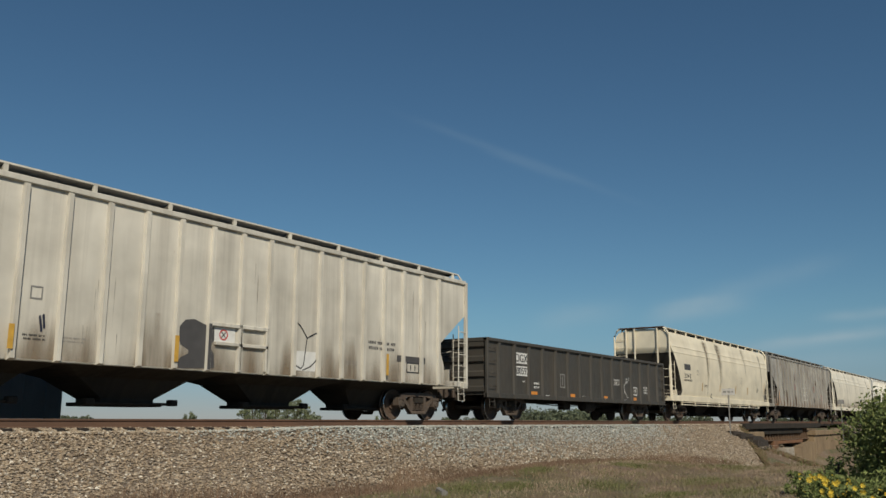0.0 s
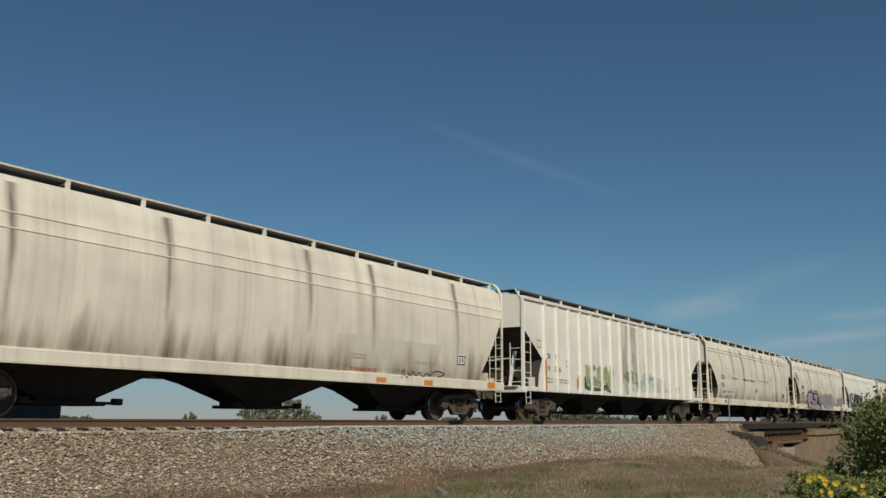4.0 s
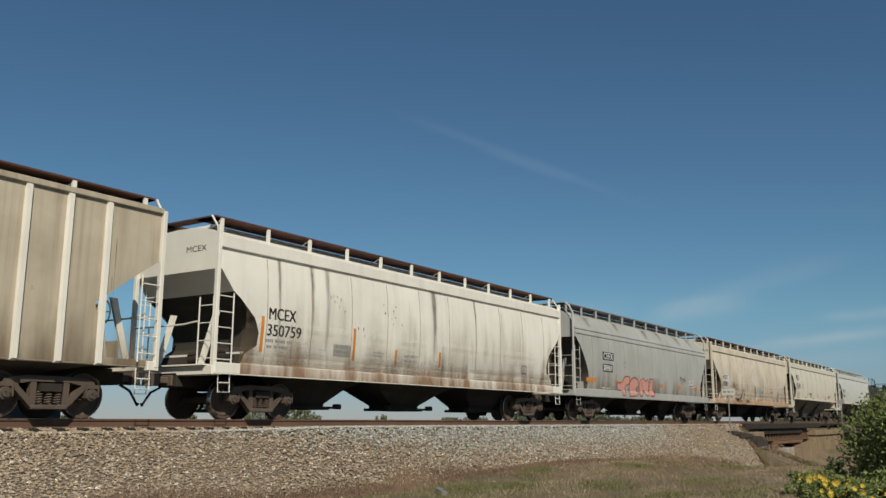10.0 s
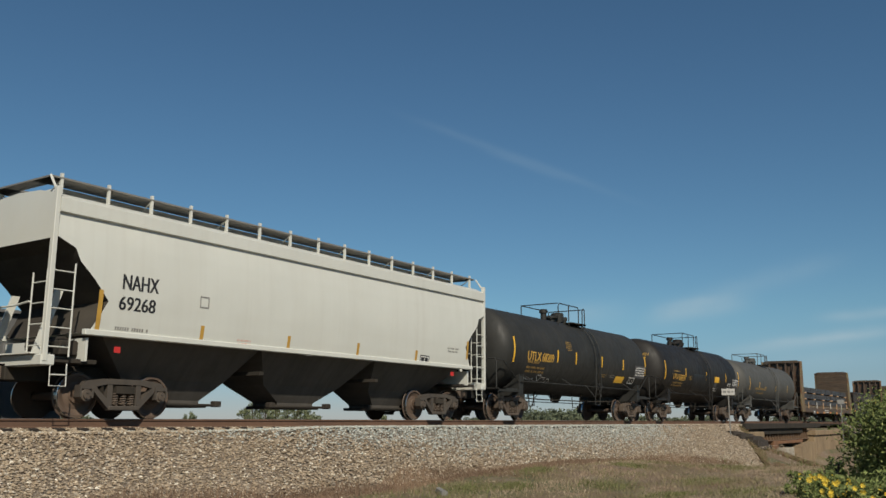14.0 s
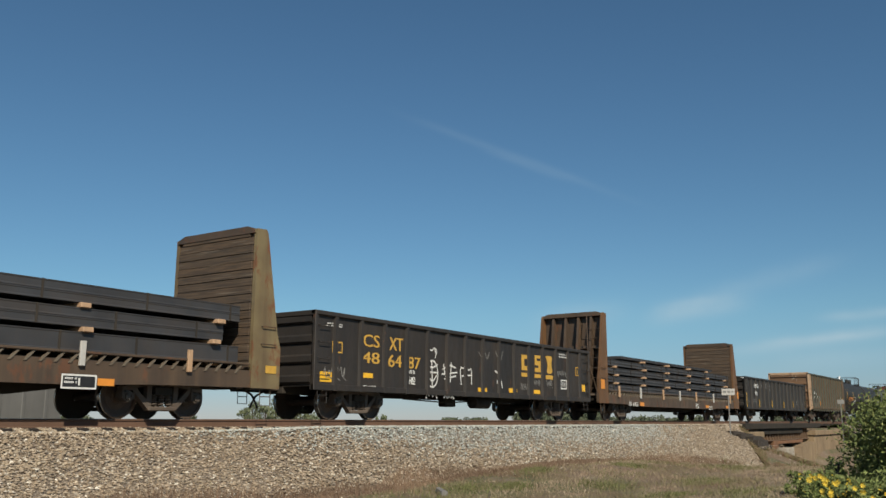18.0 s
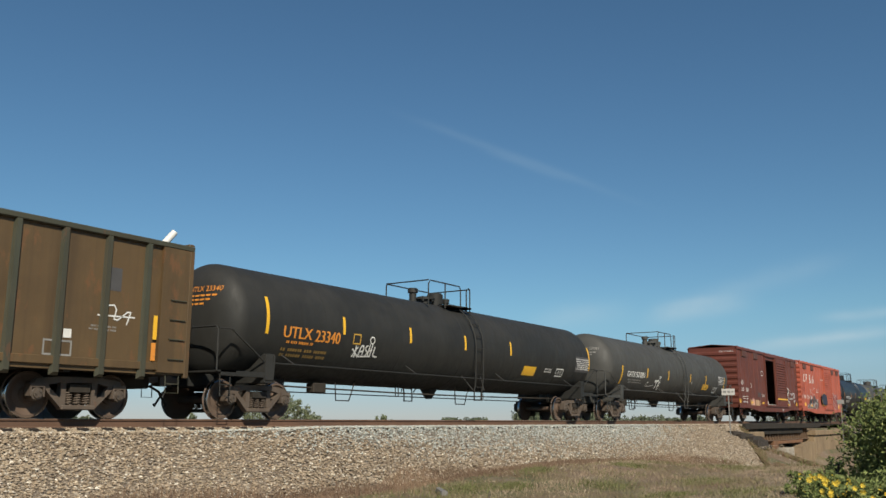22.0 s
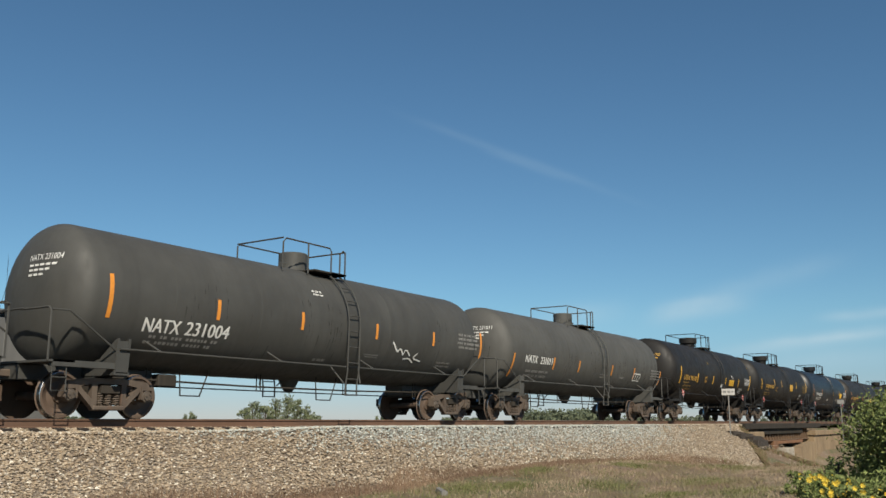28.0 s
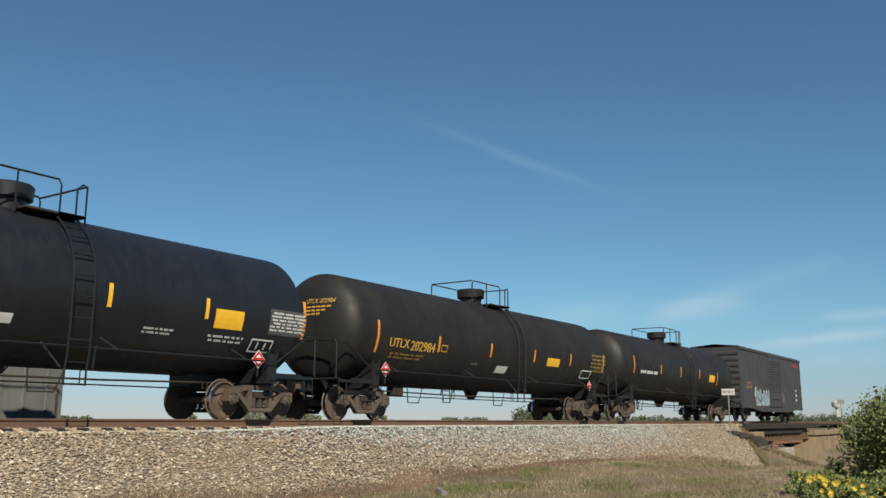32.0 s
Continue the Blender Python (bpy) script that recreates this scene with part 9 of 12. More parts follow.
sH.strokes("graffiti", [[(5.34, 1.34), (6.89, 1.34), (6.87, 0.98)]], 0.035, "black_mark", 0.008)
sH.strokes("graffiti", [[(4.07, 1.45), (4.52, 1.43), (4.47, 0.99)]], 0.035, "black_mark", 0.008)
sH.outline("graffiti_letter", [(9.62, 2.06), (10.21, 2.23), (10.53, 1.98), (10.46, 1.52), (10.57, 1.03), (10.24, 0.99), (10.01, 1.23), (9.79, 1.0), (9.63, 1.39), (10.0, 1.68), (9.62, 1.79)], "violet_mark", 0.004)
sH.strokes("graffiti_outline", [[(9.62, 2.06), (10.21, 2.23), (10.53, 1.98), (10.46, 1.52), (10.57, 1.03), (10.24, 0.99), (10.01, 1.23), (9.79, 1.0), (9.63, 1.39), (10.0, 1.68), (9.62, 1.79), (9.62, 2.06)]], 0.035, "black_mark", 0.008)
sH.outline("graffiti_letter", [(10.6, 2.22), (10.92, 2.33), (11.09, 1.93), (11.41, 2.18), (11.66, 2.06), (11.63, 1.49), (11.75, 1.03), (11.34, 1.03), (11.25, 1.47), (11.02, 1.02), (10.7, 1.04), (10.72, 1.63)], "violet_mark", 0.004)
sH.strokes("graffiti_outline", [[(10.6, 2.22), (10.92, 2.33), (11.09, 1.93), (11.41, 2.18), (11.66, 2.06), (11.63, 1.49), (11.75, 1.03), (11.34, 1.03), (11.25, 1.47), (11.02, 1.02), (10.7, 1.04), (10.72, 1.63), (10.6, 2.22)]], 0.035, "black_mark", 0.008)
sH.outline("graffiti_letter", [(11.83, 2.21), (12.52, 2.26), (12.35, 1.81), (12.0, 1.65), (12.52, 1.73), (12.61, 1.44), (12.35, 1.02), (11.84, 1.03), (11.7, 1.49)], "violet_mark", 0.004)
sH.strokes("graffiti_outline", [[(11.83, 2.21), (12.52, 2.26), (12.35, 1.81), (12.0, 1.65), (12.52, 1.73), (12.61, 1.44), (12.35, 1.02), (11.84, 1.03), (11.7, 1.49), (11.83, 2.21)]], 0.035, "black_mark", 0.008)
sH.outline("graffiti_letter", [(12.61, 2.26), (13.06, 2.35), (12.97, 1.95), (13.43, 2.17), (13.76, 1.79), (13.7, 1.01), (13.24, 1.03), (13.15, 1.51), (12.88, 1.04), (12.52, 1.05), (12.73, 1.74)], "violet_mark", 0.004)
sH.strokes("graffiti_outline", [[(12.61, 2.26), (13.06, 2.35), (12.97, 1.95), (13.43, 2.17), (13.76, 1.79), (13.7, 1.01), (13.24, 1.03), (13.15, 1.51), (12.88, 1.04), (12.52, 1.05), (12.73, 1.74), (12.61, 2.26)]], 0.035, "black_mark", 0.008)
sH.strokes("graffiti", [[(8.47, 2.36), (8.68, 2.34), (8.89, 2.27)]], 0.05, "black_mark", 0.006)
sH.strokes("graffiti", [[(8.61, 2.33), (8.65, 1.95)]], 0.05, "black_mark", 0.006)
sH.strokes("graffiti", [[(8.82, 2.26), (8.76, 1.95), (8.97, 1.97)]], 0.05, "black_mark", 0.006)
sH.strokes("graffiti", [[(9.06, 2.28), (9.01, 1.95), (9.26, 1.9)]], 0.05, "black_mark", 0.006)
sH.strokes("graffiti", [[(0.38, 3.53), (0.48, 3.26)]], 0.035, "black_mark", 0.006)
sH.strokes("graffiti", [[(0.44, 3.28), (0.65, 3.48)]], 0.035, "black_mark", 0.006)
sH.strokes("graffiti", [[(0.65, 3.55), (0.57, 3.08)]], 0.035, "black_mark", 0.006)
sH.strokes("graffiti", [[(0.74, 3.46), (0.74, 3.2)]], 0.035, "black_mark", 0.006)
sH.strokes("graffiti", [[(0.76, 3.6), (0.95, 3.53), (0.87, 3.62)]], 0.035, "black_mark", 0.006)
sH.strokes("graffiti", [[(0.96, 3.5), (0.84, 2.99)]], 0.035, "black_mark", 0.006)
sH.strokes("graffiti", [[(0.96, 3.49), (1.07, 3.05)]], 0.035, "black_mark", 0.006)
sH.strokes("graffiti", [[(0.87, 3.15), (1.04, 3.25)]], 0.035, "black_mark", 0.006)
sH.strokes("graffiti", [[(1.12, 3.49), (1.08, 2.99)]], 0.035, "black_mark", 0.006)
sH.strokes("graffiti", [[(1.13, 3.46), (1.25, 3.34), (1.1, 3.19), (1.33, 3.06), (1.13, 2.83)]], 0.035, "black_mark", 0.006)
sH.strokes("graffiti", [[(0.3, 3.26), (0.2, 3.12), (0.39, 3.02), (0.57, 3.08), (0.8, 3.01), (0.87, 2.83), (0.71, 2.79), (0.93, 2.82), (1.14, 2.7), (1.3, 2.72), (1.33, 2.82), (1.53, 2.83), (1.55, 3.02), (1.43, 3.07), (1.52, 3.22)]], 0.035, "black_mark", 0.006)
sH.plate("reflector", 0.16, 0.99, 0.93, 1.08, "orange_mark", 0.0)
sH.plate("reflector", 3.0, 3.76, 0.95, 1.08, "orange_mark", 0.0)
sH.plate("reflector", 17.47, 17.97, 0.95, 1.23, "orange_mark", 0.0)
sH.frame_box(15.99, 16.62, 1.68, 1.99, 0.037, "black_mark", 1)
sH.run_down(4.93, 5.58, 1.92, 4.0, 163)
sH.run_down(8.21, 8.74, 2.33, 4.05, 164)
sH.run_down(13.09, 13.77, 2.55, 4.0, 165)

sI.blob("overspray", [(1.66, 1.73), (2.07, 1.62), (2.15, 1.37), (2.88, 0.95), (4.0, 0.96), (6.42, 0.88), (8.97, 0.92), (9.53, 1.77), (9.2, 1.88), (8.51, 1.83), (6.22, 1.32), (3.76, 1.36), (2.19, 1.65)], "lime_mark", 0.0012)
sI.blob("graffiti_block", [(1.43, 2.42), (1.79, 2.61), (1.91, 2.49), (2.63, 2.58), (2.73, 2.67), (3.03, 2.69), (3.15, 2.66), (3.23, 2.33), (3.19, 2.05), (2.4, 1.84), (1.97, 1.68), (1.76, 1.69), (1.57, 2.17)], "black_mark", 0.003)
sI.blob("graffiti_block", [(2.07, 1.62), (2.26, 1.83), (2.49, 1.9), (2.72, 1.8), (2.85, 1.64), (3.04, 1.84), (3.34, 1.95), (3.6, 1.87), (3.67, 1.63), (3.54, 1.27), (3.16, 1.08), (2.88, 0.95), (2.7, 1.1), (2.2, 1.37)], "black_mark", 0.003)
sI.blob("graffiti_block", [(3.17, 2.04), (3.47, 2.19), (3.88, 2.15), (4.14, 1.9), (4.16, 1.56), (4.01, 1.18), (3.81, 0.98), (3.53, 0.94), (3.3, 1.09), (3.52, 1.27), (3.67, 1.58), (3.58, 1.85)], "black_mark", 0.003)
sI.blob("graffiti_block", [(3.7, 2.54), (4.33, 2.64), (4.4, 1.75), (4.21, 1.61), (3.77, 2.0)], "black_mark", 0.003)
sI.blob("graffiti_block", [(4.21, 1.61), (4.61, 1.71), (4.95, 1.71), (4.95, 1.37), (4.84, 1.09), (4.01, 1.05), (4.15, 1.38)], "black_mark", 0.003)
sI.blob("graffiti_block", [(4.37, 2.63), (4.8, 2.69), (5.1, 2.52), (5.16, 2.14), (4.99, 1.86), (4.67, 1.8), (4.45, 1.91), (4.38, 2.07)], "black_mark", 0.003)
sI.blob("graffiti_block", [(5.14, 2.51), (5.34, 2.6), (5.45, 2.49), (5.52, 2.0), (5.28, 1.73), (5.15, 1.92)], "black_mark", 0.003)
sI.blob("graffiti_block", [(5.45, 2.53), (5.97, 2.61), (6.33, 2.51), (6.32, 2.14), (5.78, 2.01), (5.87, 1.81), (5.83, 1.36), (5.69, 1.03), (4.97, 1.04), (4.85, 1.31), (4.98, 1.61), (5.28, 1.73), (5.5, 1.97)], "black_mark", 0.003)
sI.blob("graffiti_block", [(5.82, 2.01), (6.1, 2.07), (6.34, 2.08), (6.45, 1.7), (6.51, 1.26), (6.15, 0.93), (5.65, 0.95), (5.6, 1.16), (5.84, 1.55)], "black_mark", 0.003)
sI.blob("graffiti_block", [(6.33, 2.45), (6.74, 2.59), (7.14, 2.39), (7.18, 2.08), (6.85, 1.91), (6.71, 2.02), (6.53, 1.86), (6.59, 1.52), (6.9, 1.25), (7.16, 1.11), (6.89, 0.93), (6.35, 0.88), (6.38, 1.2), (6.47, 1.7), (6.34, 2.12)], "black_mark", 0.003)
sI.blob("graffiti_block", [(7.17, 2.42), (7.33, 2.59), (7.73, 2.43), (7.81, 2.16), (7.4, 1.99), (7.11, 2.02)], "black_mark", 0.003)
sI.blob("graffiti_block", [(6.93, 1.88), (7.44, 2.03), (7.85, 1.79), (7.86, 1.33), (7.65, 1.0), (7.17, 0.97), (7.07, 1.17), (6.73, 1.53)], "black_mark", 0.003)
sI.blob("graffiti_block", [(7.83, 2.44), (8.02, 2.65), (8.46, 2.5), (8.52, 2.22), (8.32, 1.87), (8.33, 1.68), (8.1, 1.6), (8.07, 1.81), (7.84, 1.84), (7.79, 2.11)], "black_mark", 0.003)
sI.blob("graffiti_block", [(7.95, 1.6), (8.23, 1.6), (8.27, 1.14), (8.04, 0.94), (7.75, 0.96), (7.91, 1.21)], "black_mark", 0.003)
sI.blob("graffiti_block", [(8.25, 1.71), (8.85, 1.66), (9.44, 1.84), (8.95, 0.97), (8.22, 0.97), (8.19, 1.22)], "black_mark", 0.003)
sI.strokes("graffiti", [[(1.43, 2.42), (1.79, 2.61), (1.91, 2.49)]], 0.022, "white_mark", 0.006)
sI.strokes("graffiti", [[(2.1, 1.64), (2.26, 1.83), (2.49, 1.88), (2.72, 1.8), (2.85, 1.64), (3.04, 1.84), (3.34, 1.95), (3.58, 1.85), (3.65, 1.6), (3.52, 1.28), (3.09, 1.05)]], 0.022, "white_mark", 0.006)
sI.strokes("graffiti", [[(3.2, 2.1), (3.47, 2.18), (3.86, 2.13), (4.12, 1.89), (4.16, 1.56), (4.01, 1.21)]], 0.022, "white_mark", 0.006)
sI.strokes("graffiti", [[(4.35, 2.62), (4.4, 1.75), (4.23, 1.62)]], 0.022, "white_mark", 0.006)
sI.strokes("graffiti", [[(5.08, 2.51), (5.16, 2.14), (4.97, 1.85), (4.65, 1.81), (4.42, 1.97)]], 0.022, "white_mark", 0.006)
sI.strokes("graffiti", [[(5.16, 2.51), (5.26, 2.22), (5.21, 1.86), (4.96, 1.58), (5.47, 1.71), (5.85, 1.81), (5.8, 1.36), (5.69, 1.05)]], 0.022, "white_mark", 0.006)
sI.strokes("graffiti", [[(5.77, 2.02), (6.1, 2.07), (6.4, 1.94), (6.48, 1.51), (6.41, 1.08)]], 0.022, "white_mark", 0.006)
sI.strokes("graffiti", [[(6.37, 2.07), (6.42, 2.38), (6.74, 2.59), (7.14, 2.39), (7.15, 2.1), (6.88, 1.92), (6.57, 1.99), (6.54, 1.71), (6.88, 1.24), (7.14, 1.13)]], 0.022, "white_mark", 0.006)
sI.strokes("graffiti", [[(7.14, 2.4), (7.31, 2.58), (7.75, 2.42), (7.78, 2.14)]], 0.022, "white_mark", 0.006)
sI.strokes("graffiti", [[(7.45, 2.01), (7.85, 1.79), (7.94, 1.21), (7.77, 0.97)]], 0.022, "white_mark", 0.006)
sI.strokes("graffiti", [[(7.85, 2.45), (8.02, 2.65), (8.46, 2.5), (8.49, 2.23), (8.32, 1.82)]], 0.022, "white_mark", 0.006)
sI.strokes("graffiti", [[(8.33, 1.68), (8.85, 1.65), (9.42, 1.81)]], 0.022, "white_mark", 0.006)
sI.strokes("graffiti", [[(4.93, 1.69), (4.95, 1.37), (4.84, 1.1)]], 0.022, "white_mark", 0.006)
sI.outline("graffiti_letter", [(10.01, 2.2), (10.22, 2.33), (10.67, 2.36), (10.9, 2.25), (10.92, 1.89), (10.79, 1.73), (11.09, 1.6), (11.2, 1.35), (11.22, 1.09), (11.15, 0.94), (10.86, 0.85), (10.36, 0.87), (10.21, 0.94), (10.24, 1.19), (10.14, 1.57)], "char_black", 0.003)
sI.outline("graffiti_letter", [(11.07, 2.25), (12.09, 2.29), (12.08, 2.0), (11.61, 1.9), (11.57, 1.77), (11.88, 1.77), (11.9, 1.5), (11.54, 1.34), (11.61, 1.22), (11.97, 1.39), (12.32, 1.26), (12.04, 0.95), (11.39, 0.9), (11.3, 1.2), (11.2, 1.55)], "char_black", 0.003)
sI.outline("graffiti_letter", [(12.18, 2.23), (12.49, 2.35), (12.96, 2.31), (12.89, 2.05), (12.52, 2.03), (12.42, 1.92), (13.09, 1.84), (13.33, 1.63), (13.34, 1.26), (13.15, 0.92), (12.81, 0.9), (12.36, 1.05), (12.44, 1.27), (12.77, 1.4), (12.76, 1.56), (12.42, 1.57), (12.18, 1.66), (12.11, 1.95)], "char_black", 0.003)
sI.outline("graffiti_letter", [(13.03, 2.09), (13.16, 2.32), (14.25, 2.32), (14.2, 1.87), (13.86, 1.87), (13.86, 1.35), (14.09, 1.25), (14.1, 0.93), (13.51, 1.02), (13.53, 1.68), (13.48, 1.96), (13.08, 1.95)], "char_black", 0.003)
sI.outline("graffiti_letter", [(14.31, 2.33), (14.63, 2.33), (14.61, 1.7), (14.72, 1.94), (14.79, 2.16), (14.95, 2.21), (14.98, 1.66), (15.07, 2.28), (15.45, 2.33), (15.28, 1.62), (15.26, 1.31), (15.32, 0.92), (14.38, 0.91), (14.25, 1.26), (14.24, 1.91)], "char_black", 0.003)
sI.outline("graffiti_letter", [(15.3, 1.25), (15.47, 2.01), (15.59, 2.27), (15.89, 2.36), (16.22, 2.23), (16.26, 1.81), (16.19, 0.92), (15.84, 0.91), (15.85, 1.53), (15.87, 1.94), (15.78, 2.0), (15.69, 1.65), (15.65, 1.21), (15.49, 0.93), (15.32, 0.92)], "char_black", 0.003)
sI.outline("letter_gap", [(10.33, 2.04), (10.47, 2.04), (10.45, 1.77), (10.39, 1.72)], "white", 0.006)
sI.strokes("graffiti", [[(11.17, 1.4), (11.25, 1.15), (11.24, 0.94)]], 0.05, "white_mark", 0.006)
sI.strokes("graffiti", [[(12.12, 2.0), (12.06, 1.51), (11.91, 1.38)]], 0.05, "white_mark", 0.006)
sI.strokes("graffiti", [[(13.05, 1.87), (12.93, 2.02), (13.05, 2.21)]], 0.05, "white_mark", 0.006)
sI.strokes("graffiti", [[(13.36, 1.55), (13.49, 1.27), (13.4, 1.01)]], 0.05, "white_mark", 0.006)
sI.strokes("graffiti", [[(14.18, 1.66), (14.16, 1.31), (14.33, 1.09)]], 0.05, "white_mark", 0.006)
sI.strokes("graffiti", [[(15.38, 1.38), (15.31, 1.13)]], 0.05, "white_mark", 0.006)
sI.strokes("graffiti", [[(9.31, 1.15), (9.38, 0.95), (9.51, 0.93), (9.51, 1.16)]], 0.06, "black_mark", 0.006)
sI.strokes("graffiti", [[(9.56, 1.19), (9.57, 0.91), (9.79, 0.98), (9.65, 1.05), (9.75, 1.13), (9.56, 1.18)]], 0.06, "black_mark", 0.006)
sI.strokes("graffiti", [[(9.81, 1.23), (9.82, 0.92)]], 0.06, "black_mark", 0.006)
sI.strokes("graffiti", [[(9.97, 1.24), (9.83, 1.06), (10.08, 0.92)]], 0.06, "black_mark", 0.006)
sI.strokes("graffiti", [[(16.38, 2.24), (16.41, 2.02), (16.58, 2.02), (16.57, 2.24)]], 0.05, "black_mark", 0.006)
sI.strokes("graffiti", [[(16.39, 1.57), (16.42, 1.89), (16.56, 1.89), (16.58, 1.55)]], 0.05, "black_mark", 0.006)
sI.strokes("graffiti", [[(16.35, 1.44), (16.61, 1.42)]], 0.05, "black_mark", 0.006)
sI.strokes("graffiti", [[(16.31, 1.24), (16.64, 1.23)]], 0.05, "black_mark", 0.006)
sI.text("PMRX", 1.94, 2.97, 2.14, 2.42, "white_mark", lift=0.012)
sI.text("51128", 1.9, 2.82, 1.81, 2.07, "white_mark", lift=0.012)
sI.plate("reflector", 1.58, 1.68, 1.37, 1.85, "orange_mark", 0.0)
sI.frame_box(3.32, 3.52, 2.19, 2.4, 0.024, "grey_mark", 0)

sJ.road_splash(0.3, 19.3, 1.07, 2.5)
sJ.drips(1.6, 19.0, 1.1, 3.9, 36, "grime_mark", 302)
sJ.plate("clean_panel", 0.1, 1.5, 3.32, 4.3, "off_white", 0.0)
sJ.text("CR", 1.81, 2.27, 2.07, 2.26, "black_mark", lift=0.0)
sJ.text("DX", 2.6, 2.96, 2.09, 2.29, "black_mark", lift=0.0)
sJ.text("100", 1.8, 2.23, 1.73, 1.93, "black_mark", lift=0.0)
sJ.text("16", 2.58, 2.84, 1.76, 1.96, "black_mark", lift=0.0)
sJ.plate("reflector", 1.56, 1.66, 1.15, 2.1, "orange_mark", 0.1)
sJ.plate("reflector", 4.25, 4.92, 1.13, 1.3, "yellow_mark", 0.0)
sJ.plate("reflector", 7.86, 8.64, 1.09, 1.23, "orange_mark", 0.0)
sJ.plate("reflector", 12.02, 12.83, 1.06, 1.22, "orange_mark", 0.0)
sJ.frame_box(3.51, 3.79, 1.72, 1.95, 0.028, "grey_mark", 0)
sJ.plate("panel", 14.2, 14.62, 1.34, 1.68, "white_mark", 0.0)
sJ.frame_box(14.24, 14.58, 1.38, 1.64, 0.031, "black_mark", 2)
sJ.bars(1.73, 3.04, 1.34, 1.62, 3, "grey_mark", 213)
sJ.plate("reflector", 5.0, 5.1, 1.24, 1.66, "orange_mark", 0.1)

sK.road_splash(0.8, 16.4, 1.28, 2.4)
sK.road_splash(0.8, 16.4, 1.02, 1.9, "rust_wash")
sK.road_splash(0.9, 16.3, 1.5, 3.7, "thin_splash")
sK.specks(1.5, 15.5, 1.4, 3.2, 30, "rust_dark", 308, 0.022)
for k_, y_ in enumerate((1.9, 3.6, 8.5, 10.9)):
    sK.run_down(y_, y_ + 0.16 + 0.08 * (k_ % 3), 1.4 + 0.25 * (k_ % 4), 3.86, 330 + k_)
sK.text("MCEX", 1.63, 2.57, 2.36, 2.65, "black_mark", lift=0.0)
sK.text("350759", 1.59, 2.77, 1.97, 2.25, "black_mark", lift=0.0)
sK.bars(1.54, 2.47, 1.61, 1.89, 2, "grey_mark", 217)
sK.plate("reflector", 1.39, 1.49, 1.57, 2.42, "orange_mark", 0.0)
sK.plate("reflector", 4.79, 4.89, 1.55, 2.41, "orange_mark", 0.0)
sK.plate("reflector", 6.66, 6.76, 1.52, 1.96, "orange_mark", 0.0)
sK.plate("reflector", 8.88, 8.98, 1.58, 2.04, "orange_mark", 0.0)
sK.plate("panel", 4.01, 4.72, 1.63, 1.94, "light_grey", 0.0)
sK.bars(4.05, 4.7, 1.66, 1.91, 2, "grey_mark", 223)
sK.plate("panel", 14.0, 14.44, 1.57, 1.94, "white_mark", 0.0)
sK.frame_box(14.04, 14.4, 1.61, 1.91, 0.036, "black_mark", 1)
sK.run_down(8.45, 8.73, 1.73, 3.88, 226)
sK.run_down(3.05, 3.26, 2.0, 3.87, 227)
sK.bars(7.09, 7.79, 1.58, 1.85, 2, "grey_mark", 228)
sK.bars(5.66, 6.16, 1.67, 1.85, 2, "grey_mark", 229)

sL.outline("graffiti_letter", [(4.18, 1.61), (4.72, 1.62), (4.86, 1.84), (5.16, 1.95), (5.6, 1.88), (5.51, 1.61), (5.04, 1.51), (5.0, 1.09), (4.65, 1.07), (4.67, 1.32), (4.23, 1.29)], "pink_coat", 0.003)
sL.strokes("graffiti_outline", [[(4.18, 1.61), (4.72, 1.62), (4.86, 1.84), (5.16, 1.95), (5.6, 1.88), (5.51, 1.61), (5.04, 1.51), (5.0, 1.09), (4.65, 1.07), (4.67, 1.32), (4.23, 1.29), (4.18, 1.61)]], 0.04, "maroon_mark", 0.006)
sL.outline("graffiti_letter", [(5.47, 1.06), (5.51, 1.61), (5.82, 1.9), (6.42, 1.88), (6.57, 1.55), (6.23, 1.42), (6.56, 1.11)], "pink_coat", 0.003)
sL.strokes("graffiti_outline", [[(5.47, 1.06), (5.51, 1.61), (5.82, 1.9), (6.42, 1.88), (6.57, 1.55), (6.23, 1.42), (6.56, 1.11), (5.47, 1.06)]], 0.04, "maroon_mark", 0.006)
sL.outline("graffiti_letter", [(6.65, 1.09), (6.66, 1.76), (7.14, 1.96), (7.44, 1.75), (7.72, 1.95), (7.9, 1.18), (7.41, 1.1), (7.18, 1.45), (7.01, 1.11)], "pink_coat", 0.003)
sL.strokes("graffiti_outline", [[(6.65, 1.09), (6.66, 1.76), (7.14, 1.96), (7.44, 1.75), (7.72, 1.95), (7.9, 1.18), (7.41, 1.1), (7.18, 1.45), (7.01, 1.11), (6.65, 1.09)]], 0.04, "maroon_mark", 0.006)
sL.outline("graffiti_letter", [(7.92, 1.93), (8.51, 1.91), (8.28, 1.55), (8.55, 1.14), (7.91, 1.11)], "pink_coat", 0.003)
sL.strokes("graffiti_outline", [[(7.92, 1.93), (8.51, 1.91), (8.28, 1.55), (8.55, 1.14), (7.91, 1.11), (7.92, 1.93)]], 0.04, "maroon_mark", 0.006)
sL.road_splash(0.9, 15.7, 1.28, 2.0)
for k_, y_ in enumerate((1.2, 4.3, 7.7, 9.6, 12.2, 14.0)):
    sL.run_down(y_, y_ + 0.9, 3.75 + 0.1 * (k_ % 2), 4.36, 350 + k_)
sL.plate("number_panel", 2.64, 3.77, 2.51, 2.85, "black_mark", 0.0)
sL.text("CEFX", 2.72, 3.7, 2.55, 2.82, "white_mark", lift=0.004)
sL.plate("number_panel", 2.61, 3.65, 2.02, 2.35, "black_mark", 0.0)
